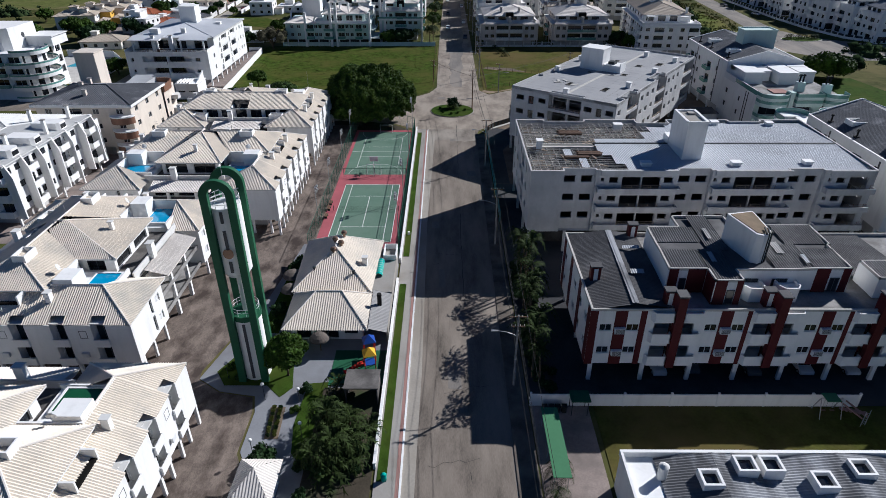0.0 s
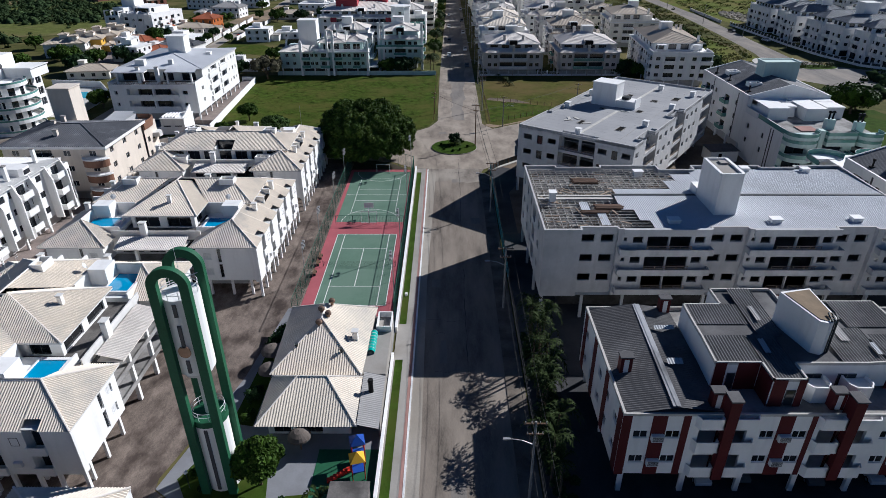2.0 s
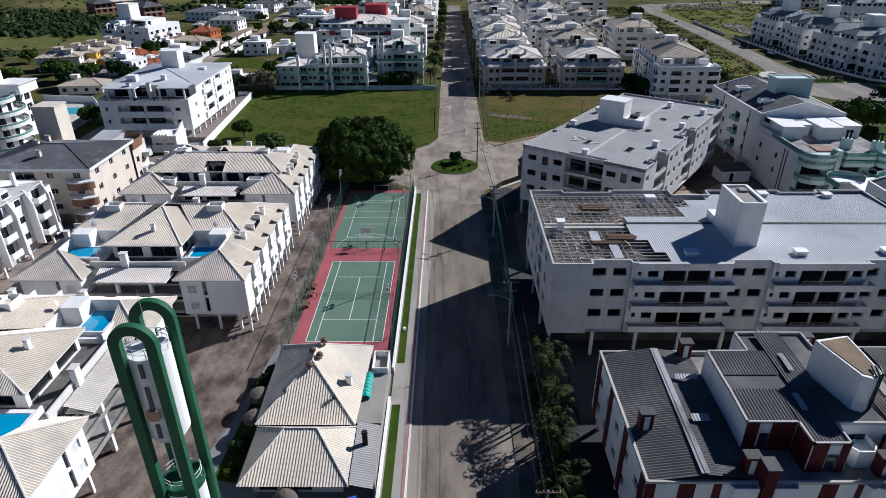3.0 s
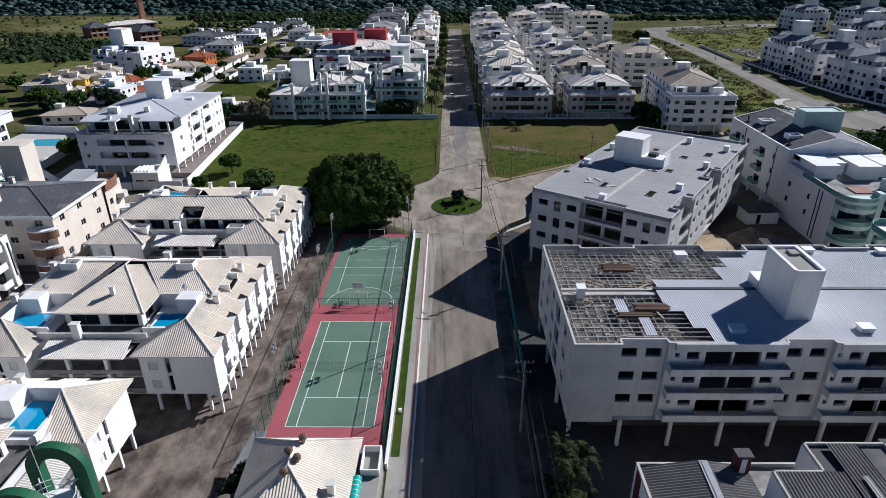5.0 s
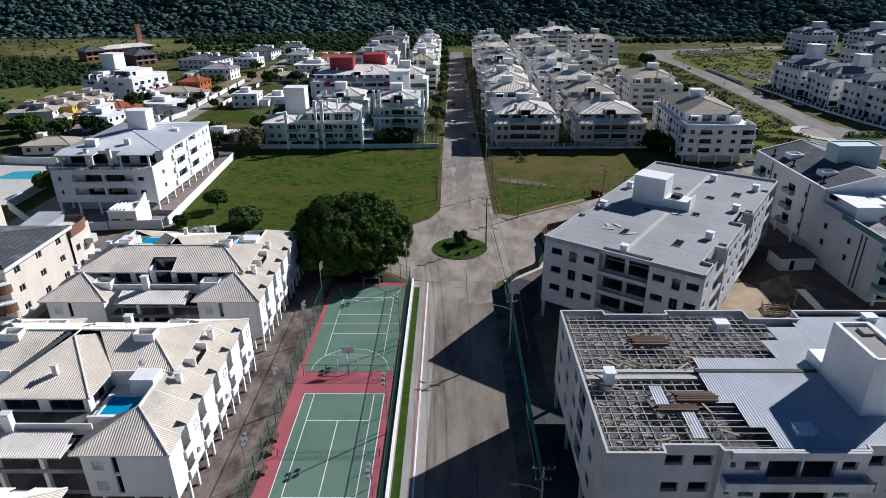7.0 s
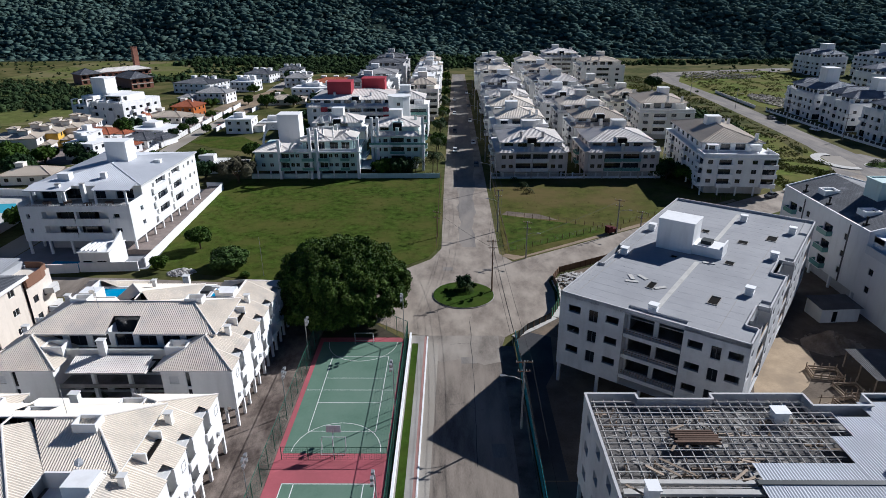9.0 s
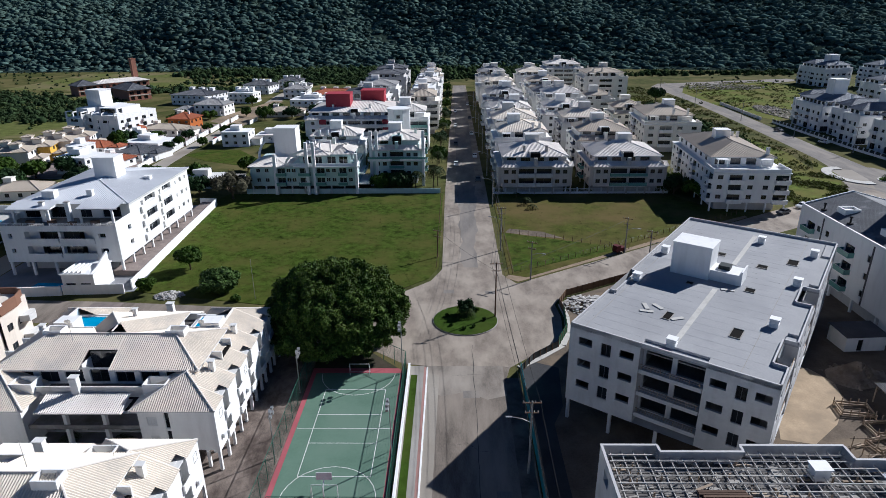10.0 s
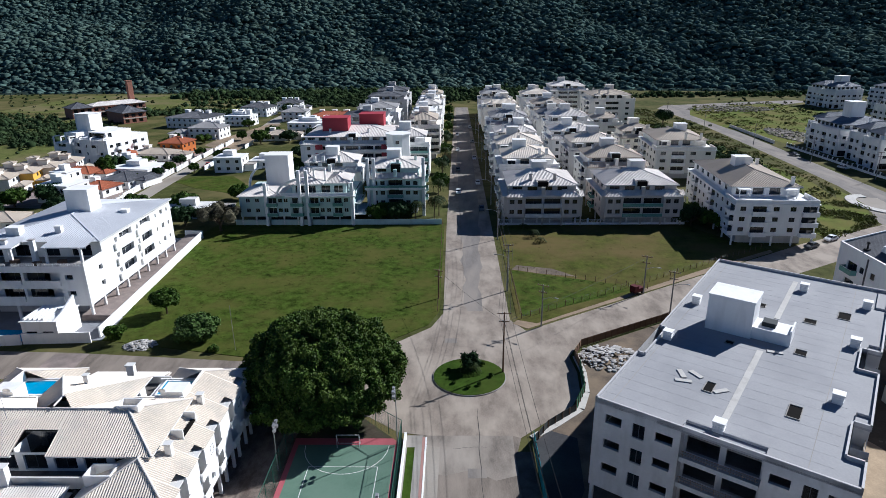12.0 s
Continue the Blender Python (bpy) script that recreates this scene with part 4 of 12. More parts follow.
        for p, q in (((xi, -13.4, E0), (xr, -8.6, RZ)), ((xe, -13.4, E0), (xr, -8.6, RZ)), ((xi, 13.4, E0), (xr, 8.6, RZ)), ((xe, 13.4, E0), (xr, 8.6, RZ)), ((xr, -8.6, RZ), (xr, 8.6, RZ))):
            cap.ridge(p, q, 0.11)
        part("ridge_cap", cap, "tile_white", roof)
        sof = Geo()
        sof.box(min(X(6.5), X(16.2)), -13.2, E0 - 0.18, max(X(6.5), X(16.2)), 13.2, E0 - 0.02)
        sof.box(min(xi, xe), -13.38, E0 - 0.16, max(xi, xe), -13.2, E0).box(min(xi, xe), 13.2, E0 - 0.16, max(xi, xe), 13.38, E0)
        part("eave_board", sof, "offwhite", roof)
        # pool terrace beside the ridge
        w = Geo()
        a, b = min(X(6.0), X(11.9)), max(X(6.0), X(11.9))
        w.box(a, -8.9, E0 - 0.2, b, -8.7, 9.85).box(a, -2.6, E0 - 0.2, b, -2.4, 11.2)
        w.box(min(X(11.7), X(11.9)), -8.7, E0 - 0.2, max(X(11.7), X(11.9)), -2.6, 11.0)
        w.box(a, -8.7, E0 - 0.2, b, -2.6, 9.3)
        w.box(min(X(9.0), X(11.7)), -5.0, 9.3, max(X(9.0), X(11.7)), -2.7, 11.7)
        part("pool_terrace", w, "white", T)
        p = Geo()
        p.box(min(X(7.0), X(11.4)), -8.4, 9.3, max(X(7.0), X(11.4)), -5.3, 9.66)
        pool = part("pool", p, "pool_green" if greens else "pool", T, "green pool water" if greens else "bright blue pool water")
        e = Geo()
        e.box(min(X(6.8), X(11.6)), -8.6, 9.3, max(X(6.8), X(11.6)), -8.4, 9.74).box(min(X(6.8), X(11.6)), -5.3, 9.3, max(X(6.8), X(11.6)), -5.1, 9.74)
        e.box(min(X(6.75), X(7.0)), -8.4, 9.3, max(X(6.75), X(7.0)), -5.3, 9.74)
        part("coping", e, "white", pool)
        # open stairwell boxes on the other side
        w = Geo()
        a, b = min(X(6.8), X(9.6)), max(X(6.8), X(9.6))
        for q in ((a, 8.4, a + 0.15, 10.4), (b - 0.15, 8.4, b, 10.4), (a + .15, 8.4, b - .15, 8.55), (a + .15, 10.25, b - .15, 10.4)):
            w.box(q[0], q[1], 8.5, q[2], q[3], 10.3)
        part("roof_shaft", w, "white", T)
        chimney(T, X(13.6), -3.0, 9.6, 1.5, 0.7, 0.6)
        chimney(T, X(13.9), 6.4, 9.6, 1.5, 0.7, 0.6)
        # aerial on the ridge and a dish beside the pool
        k = Geo()
        k.tube([(X(10.9), 7.4, RZ - 0.3), (X(10.9), 7.4, RZ + 2.6)], 0.03, 0.02, 5)
        for q in range(4):
            k.tube([(X(10.9) - 0.5 + q * 0.06, 7.4, RZ + 1.5 + q * 0.32), (X(10.9) + 0.5 - q * 0.06, 7.4, RZ + 1.5 + q * 0.32)], 0.015, 0.015, 4)
        part("aerial", k, "metal", T)
        k = Geo()
        n = 12
        for i in range(n):
            c0, c1 = 2 * math.pi * i / n, 2 * math.pi * (i + 1) / n
            k.poly([(0, 0, 0), (0.42 * math.cos(c0), 0.16, 0.42 * math.sin(c0)), (0.42 * math.cos(c1), 0.16, 0.42 * math.sin(c1))])
            k.poly([(0, 0.03, 0), (0.42 * math.cos(c1), 0.19, 0.42 * math.sin(c1)), (0.42 * math.cos(c0), 0.19, 0.42 * math.sin(c0))])
        k.tube([(0, 0.05, -1.0), (0, 0.02, 0)], 0.03, 0.03, 5)
        part("satellite_dish", k, "frame", T, "", False, pose(X(9.4), -2.45, 12.2, -25, 0, 15))
        # dormer recess in the outer slope, its floor block painted shade-black
        d = Geo()
        d.box(min(X(12.3), X(14.3)), 0.2, 9.4, max(X(12.3), X(14.3)), 0.4, 11.0).box(min(X(12.3), X(14.3)), 3.6, 9.4, max(X(12.3), X(14.3)), 3.8, 11.0)
        d.box(min(X(12.0), X(12.3)), 0.4, 9.4, max(X(12.0), X(12.3)), 3.6, 11.1)
        d.box(min(X(12.3), X(14.2)), 0.4, 9.4, max(X(12.3), X(14.2)), 3.6, 10.05, 1)
        part("dormer", d, ["white", "void"], T)
    # raised middle
    mid = Geo()
    facade(mid, (-12.2, -1.9), (12.2, -1.9), E0, RZ, [(2, 4, 9.2, 10.6, "w"), (20.4, 22.4, 9.2, 10.6, "w")], T, style="dark")
    facade(mid, (12.2, -1.9), (12.2, 7.6), E0, RZ, [(1.5, 3.5, 9.4, 10.6, "w"), (6, 8, 9.4, 10.6, "w")], T, style="dark")
    facade(mid, (12.2, 7.6), (-12.2, 7.6), E0, RZ, [(1.5 + k * 3.2, 3.9 + k * 3.2, 8.8, 10.7, "d") for k in range(7)], T, style="dark")
    facade(mid, (-12.2, 7.6), (-12.2, -1.9), E0, RZ, [(1.5, 3.5, 9.4, 10.6, "w"), (6, 8, 9.4, 10.6, "w")], T, style="dark")
    facade(mid, (-5.0, -6.6), (5.0, -6.6), E0, RZ, [(0.6, 4.4, 8.75, 10.7, "d"), (5.6, 9.4, 8.75, 10.7, "d")], T, style="dark")
    facade(mid, (5.0, -6.6), (5.0, -1.9), E0, RZ, [(1, 3.4, 8.75, 10.7, "d")], T, style="dark")
    facade(mid, (-5.0, -1.9), (-5.0, -6.6), E0, RZ, [(1, 3.4, 8.75, 10.7, "d")], T, style="dark")
    part("upper_wall", mid, "white", T)
    deck = Geo()
    deck.box(-6.9, -9.6, E0 - 0.25, 6.9, 9.6, E0)
    for s in (-1, 1):
        deck.box(-6.9, min(s * 9.6, s * 9.8), E0 - 0.3, 6.9, max(s * 9.6, s * 9.8), E0 + 1.0)
    part("roof_deck", deck, "offwhite", T)
    deck = Geo()
    deck.box(-6.85, -9.5, E0 + 0.002, 6.85, 9.5, E0 + 0.03)
    part("terrace_floor", deck, "deck", T, "dark tiled roof terrace floor")
    notch = Geo()
    for xx in (-1.9, 1.96):
        notch.box(xx - 0.07, 5.5, RZ - 1.7, xx + 0.07, 7.5, RZ + 0.3)
    glazing = Geo()
    glazing.box(-1.82, 5.35, RZ - 1.9, 1.88, 5.5, RZ + 1.1)
    part("notch_glazing", glazing, "glass", T, "dark glazing behind the roof terrace")
    part("notch_wall", notch, "white", T)
    g, cap = Geo(), Geo()
    za, zb = RZ, 13.2
    r0, r1 = (-8.3, 3.0, zb), (8.3, 3.0, zb)
    A, B, C, D = (-13.0, -2.4, za), (13.0, -2.4, za), (13.0, 8.3, za), (-13.0, 8.3, za)
    g.slope([A, (-5.8, -2.4, za), (-2.0, 3.0, zb), r0], PD)
    g.slope([(5.8, -2.4, za), B, r1, (2.0, 3.0, zb)], PD)
    g.slope([B, C, r1], PD).slope([D, A, r0], PD)
    # far slope with a notch over the roof terrace
    f = 2.9 / 5.3
    g.slope([C, (1.9, 8.3, za), (1.9, 3.0, zb), r1], PD)
    g.slope([(-1.8, 8.3, za), D, r0, (-1.8, 3.0, zb)], PD)
    g.slope([(1.9, 8.3 - 5.3 * f, za + 2.2 * f), (-1.8, 8.3 - 5.3 * f, za + 2.2 * f), (-1.8, 3.0, zb), (1.9, 3.0, zb)], PD)
    roof = part("upper_roof", g, "tile", T, "cream ribbed clay-tile roof with a notch")
    for p, q in ((A, r0), (D, r0), (B, r1), (C, r1), (r0, r1)):
        cap.ridge(p, q, 0.11)
    part("ridge_cap", cap, "tile_white", roof)
    sof = Geo()
    for q in ((-13, -2.4, -5.8, -2.2), (5.8, -2.4, 13, -2.2), (-13, 8.1, -1.8, 8.3), (1.9, 8.1, 13, 8.3), (-13, -2.2, -12.8, 8.1), (12.8, -2.2, 13, 8.1)):
        sof.box(q[0], q[1], za - 0.16, q[2], q[3], za)
    part("eave_board", sof, "offwhite", roof)
    g, cap = Geo(), Geo()
    ap = (0.0, 1.2, 13.6)
    g.slope([(-5.8, -7.4, za), (5.8, -7.4, za), ap], PD)
    g.slope([(5.8, -7.4, za), (5.8, -1.0, za), (1.8, 2.8, 13.1), ap], PD)
    g.slope([(-5.8, -1.0, za), (-5.8, -7.4, za), ap, (-1.8, 2.8, 13.1)], PD)
    roof = part("penthouse_roof", g, "tile", T, "cream ribbed clay-tile hip roof")
    for p, q in (((-5.8, -7.4, za), ap), ((5.8, -7.4, za), ap), (ap, (0, 3.0, 13.5))):
        cap.ridge(p, q, 0.11)
    part("ridge_cap", cap, "tile_white", roof)
    sof = Geo()
    sof.box(-5.8, -7.4, za - 0.16, 5.8, -7.2, za).box(-5.8, -7.2, za - 0.16, -5.6, -1.9, za).box(5.6, -7.2, za - 0.16, 5.8, -1.9, za)
    part("eave_board", sof, "offwhite", roof)
    for s in (-1, 1):
        g = Geo()
        pts = [(-5.2, s * 13.2, 8.15), (5.2, s * 13.2, 8.15), (5.2, s * 10.2, 8.95), (-5.2, s * 10.2, 8.95)]
        g.slope(pts if s < 0 else [pts[1], pts[0], pts[3], pts[2]], PD)
        g.box(-5.2, min(s * 10.2, s * 13.2), 8.0, 5.2, max(s * 10.2, s * 13.2), 8.1)
        part("terrace_roof", g, "tile_white", T)
        chimney(T, -1.6 * s * -1, s * 10.0, 8.4, 2.6, 0.95, 0.7)
    chimney(T, 0.6, -4.2, 11.7, 1.3, 0.55, 0.5)
    for xx in (-8.2, 8.0):
        g = Geo()
        g.box(xx - 1.2, 1.4, 11.6, xx + 1.2, 1.55, 13.6).box(xx - 1.2, 2.9, 11.6, xx + 1.2, 3.05, 13.6).box(xx - 1.2, 1.55, 11.6, xx - 1.05, 2.9, 13.6).box(xx + 1.05, 1.55, 11.6, xx + 1.2, 2.9, 13.6)
        part("roof_shaft", g, "white", T)
    g = Geo()
    g.tube([(4.6, 4.2, 12.8), (4.6, 4.2, 16.0)], 0.035, 0.02, 5)
    part("antenna", g, "metal", T)
    return T


LAB = "white row house with cream tiled hip roofs, roof terraces and pools"
row_house(-45.0, 108.6, 0, LAB)
row_house(-45.0, 140.3, 180, LAB, False, -1)
row_house(-49.7, 74.5, 90, LAB, False, -1)
row_house(-43.9, 38.1, 180, "white row house with cream tiled roofs and a green pool", True, -1)


# ---- reception house ----
def reception_house():
    T = thing("reception_house", 0, 0, 0.06, 0, "low white reception house with cream tiled hip roofs", "house")
    w = Geo()
    facade(w, (-20.4, 66.4), (-11.0, 66.4), 0, 2.75, [(0.6, 2.6, 0.1, 2.2, "d"), (3.4, 6.2, 0.1, 2.2, "d"), (7.0, 8.8, 0.9, 2.1, "w")], T, style="dark")
    facade(w, (-11.0, 66.4), (-11.0, 87.0), 0, 2.75, [(2 + k * 4, 3.6 + k * 4, 1.0, 2.1, "w") for k in range(5)], T)
    facade(w, (-11.0, 87.0), (-21.2, 87.0), 0, 2.75, [(2, 3.6, 1.0, 2.1, "w"), (6, 7.6, 1, 2.1, "w")], T)
    facade(w, (-21.2, 87.0), (-21.2, 75.0), 0, 2.75, [(1 + k * 3.6, 3.4 + k * 3.6, 0.1, 2.2, "d") for k in range(3)], T, style="dark")
    facade(w, (-21.2, 75.0), (-20.4, 75.0), 0, 2.75, [], T)
    facade(w, (-20.4, 75.0), (-20.4, 66.4), 0, 2.75, [(1, 3, 0.1, 2.2, "d"), (5, 7, 0.1, 2.2, "d")], T, style="dark")
    part("wall", w, "white", T)
    # front roof
    A, B, C, D = (-21.2, 64.6, 2.8), (-10.0, 64.6, 2.8), (-10.2, 72.8, 2.9), (-21.3, 72.8, 2.9)
    a, b = (-17.5, 70.4, 5.0), (-14.0, 70.4, 5.0)
    g, cap = Geo(), Geo()
    g.slope([A, B, b, a], 0.31, 0.06).slope([C, D, a, b], 0.31, 0.06).slope([B, C, b], 0.31, 0.06).slope([D, A, a], 0.31, 0.06)
    r = part("front_roof", g, "tile", T, "cream ribbed tile hip roof")
    for p, q in ((A, a), (B, b), (C, b), (D, a), (a, b)):
        cap.ridge(p, q, 0.1)
    part("ridge_cap", cap, "tile_white", r)
    A, B, C, D = (-21.6, 72.9, 3.1), (-10.4, 72.9, 3.1), (-9.9, 87.5, 3.1), (-22.1, 87.5, 3.1)
    a, b = (-16.3, 80.3, 6.3), (-16.3, 83.6, 6.3)
    g, cap = Geo(), Geo()
    g.slope([A, B, a], 0.31, 0.06).slope([B, C, b, a], 0.31, 0.06).slope([C, D, b], 0.31, 0.06).slope([D, A, a, b], 0.31, 0.06)
    r = part("rear_roof", g, "tile", T, "cream ribbed tile hip roof")
    for p, q in ((A, a), (B, a), (C, b), (D, b), (a, b)):
        cap.ridge(p, q, 0.1)
    part("ridge_cap", cap, "tile_white", r)
    g = Geo()
    g.slope([(-7.6, 64.7, 2.4), (-7.6, 73.6, 2.4), (-10.2, 73.6, 3.0), (-10.0, 64.7, 3.0)], 0.31, 0.05)
    part("side_roof", g, "tile_grey", T, "grey weathered lean-to tile roof")
    g = Geo()
    g.box(-10.9, 73.7, 2.5, -7.6, 86.0, 2.65)
    g.box(-7.8, 73.7, 0, -7.6, 86.0, 2.5).box(-7.8, 66, 0, -7.6, 73.7, 2.35)
    part("flat_roof", g, "concrete", T, "patchy grey concrete flat roof")
    g = Geo()
    g.box(-9.6, 82.4, 2.65, -9.45, 86.0, 3.5).box(-7.75, 82.4, 2.65, -7.6, 86.0, 3.5).box(-9.45, 85.85, 2.65, -7.75, 86.0, 3.5).box(-9.45, 82.4, 2.65, -7.75, 82.55, 3.5)
    part("roof_tank_wall", g, "white", T)
    g = Geo()
    for k in range(7):
        pts = []
        for i in range(9):
            t = math.pi * i / 8
            pts.append((-9.85 + 0.55 * math.cos(t), 0.0, 2.75 + 0.55 * math.sin(t)))
        y0 = 77.6 + k * 0.62
        for p, q in zip(pts, pts[1:]):
            g.poly([(p[0], y0, p[2]), (q[0], y0, q[2]), (q[0], y0 + 0.56, q[2]), (p[0], y0 + 0.56, p[2])])
        for p, q in zip(pts, pts[1:]):
            g.poly([(p[0], y0 + 0.56, p[2] + 0.03), (q[0], y0 + 0.56, q[2] + 0.03), (q[0], y0 + 0.62, q[2] + 0.03), (p[0], y0 + 0.62, p[2] + 0.03)], 1)
    part("skylight", g, ["teal_plastic", "frame"], T, "arched turquoise plastic skylight")
    for x, y, z in ((-16.6, 82.0, 6.0), (-15.6, 81.2, 5.8), (-16.5, 79.4, 5.7), (-15.5, 83.7, 6.1)):
        ball = Geo()
        for i in range(12):
            a0, a1 = 2 * math.pi * i / 12, 2 * math.pi * (i + 1) / 12
            prof = [(0.2, 0.0), (0.2, 0.35), (0.42, 0.5), (0.45, 0.75), (0.3, 0.98), (0.0, 1.06)]
            for (r0, z0), (r1, z1) in zip(prof, prof[1:]):
                ball.poly([(r0 * math.cos(a0), r0 * math.sin(a0), z0), (r0 * math.cos(a1), r0 * math.sin(a1), z0), (r1 * math.cos(a1), r1 * math.sin(a1), z1), (r1 * math.cos(a0), r1 * math.sin(a0), z1)])
        part("roof_ventilator", ball, "brown_metal", T, "round turbine ventilator", True, pose(x, y, z))
    chimney(T, -11.9, 79.0, 3.7, 1.4, 0.7, 0.7)
    for x, y, z in ((-18.9, 76.5, 4.1), (-13.2, 75.8, 3.9)):
        g = Geo()
        g.tube([(x, y, z), (x, y, z + 0.9)], 0.16, 0.16, 8).tube([(x, y, z + 0.8), (x, y, z + 1.0)], 0.24, 0.24, 8)
        part("vent_pipe", g, "dark_metal", T)
    g = Geo()
    g.tube([(-9.0, 70.4, 2.6), (-9.0, 70.4, 4.3)], 0.3, 0.3, 10).tube([(-9.0, 70.4, 4.3), (-9.0, 70.4, 4.6)], 0.36, 0.3, 10)
    part("flue", g, "rubber", T, "thick black kitchen flue")


reception_house()


# ---- water tower ----
def water_tower():
    T = thing("water_tower", -23.3, 58.2, 0.1, 0, "tall green and white concrete water tower with arched frames", "water tower")
    W, H, I = 1.78, 26.7, 0.95

    def arch(y):
        g = Geo()
        n = 20
        outer = [(-W, 0)] + [(-W * math.cos(math.pi * i / n), H - W + W * math.sin(math.pi * i / n)) for i in range(n + 1)] + [(W, 0)]
        inner = [(-I, 0)] + [(-I * math.cos(math.pi * i / n), H - W + I * math.sin(math.pi * i / n)) for i in range(n + 1)] + [(I, 0)]
        t = 0.28
        for (a, b), (c, d) in zip(zip(outer, outer[1:]), zip(inner, inner[1:])):
            g.poly([(a[0], -t, a[1]), (c[0], -t, c[1]), (d[0], -t, d[1]), (b[0], -t, b[1])])
            g.poly([(a[0], t, a[1]), (b[0], t, b[1]), (d[0], t, d[1]), (c[0], t, c[1])])
            g.poly([(a[0], -t, a[1]), (b[0], -t, b[1]), (b[0], t, b[1]), (a[0], t, a[1])])
            g.poly([(c[0], t, c[1]), (d[0], t, d[1]), (d[0], -t, d[1]), (c[0], -t, c[1])])
        part("arch_frame", g, "tower_green", T, "dark green painted arch", False, pose(0, y, 0))

    arch(0.0)
    arch(3.4)

    def drum(name, z0, z1, r, mat, label="", cap=True):
        g = Geo()
        n = 28
        ring = [(r * math.cos(2 * math.pi * i / n), 1.7 + r * math.sin(2 * math.pi * i / n)) for i in range(n)]
        g.prism(ring, z0, z1)
        return part(name, g, mat, T, label)

    drum("tank", 15.2, 23.3, 1.62, "white", "white cylindrical water tank")
    drum("tank_base", 14.7, 15.2, 1.3, "offwhite")
    drum("shaft", 0.0, 8.8, 1.62, "white", "white cylindrical base")
    drum("ring_beam", 8.8, 9.5, 1.72, "tower_green", "green ring beam")
    drum("core", 9.5, 14.7, 0.35, "offwhite")
    # vertical dark slit window strips on both drums
    for z0, z1 in ((0.4, 8.5), (15.6, 17.0), (18.4, 20.8), (21.7, 23.0)):
        g = Geo()
        g.box(-0.16, -0.02, z0, 0.16, 0.12, z1, 0)
        part("slit_window", g, "alu", T)
    g = Geo()
    g.prism([(0.55 * math.cos(a), 0.55 * math.sin(a) + (0.16 if math.sin(a) > 0 and abs(math.cos(a)) > 0.3 else 0)) for a in [2 * math.pi * i / 24 for i in range(24)]], 0, 0.08)
    part("emblem", g, "brown_metal", T, "round brown emblem plate", False, pose(0, -0.06, 18.0, 90, 0, 0))
    # rails of the upper and lower platforms
    for z in (9.5, 23.3):
        g = Geo()
        for h in (0.45, 0.9):
            g.tube([(1.55 * math.cos(2 * math.pi * i / 20), 1.7 + 1.55 * math.sin(2 * math.pi * i / 20), z + h) for i in range(21)], 0.03, 0.03, 5)
        for i in range(10):
            a = 2 * math.pi * i / 10
            g.tube([(1.55 * math.cos(a), 1.7 + 1.55 * math.sin(a), z), (1.55 * math.cos(a), 1.7 + 1.55 * math.sin(a), z + 0.9)], 0.03, 0.03, 5)
        part("railing", g, "frame", T)
    g = Geo()
    for i in range(34):
        g.tube([(-0.2, 2.9, 9.6 + i * 0.4), (0.2, 2.9, 9.6 + i * 0.4)], 0.02, 0.02, 4)
    g.tube([(-0.22, 2.9, 9.5), (-0.22, 2.9, 23.3)], 0.025, 0.025, 4).tube([(0.22, 2.9, 9.5), (0.22, 2.9, 23.3)], 0.025, 0.025, 4)
    part("ladder", g, "frame", T)
    g = Geo()
    g.tube([(-1.2, 0.3, 24.4), (1.2, 3.1, 24.4)], 0.05, 0.05, 5).tube([(-1.2, 3.1, 24.4), (1.2, 0.3, 24.4)], 0.05, 0.05, 5)
    g.tube([(0.3, 1.7, 23.3), (0.3, 1.7, 28.6)], 0.03, 0.015, 5)
    part("mast", g, "frame", T)


water_tower()

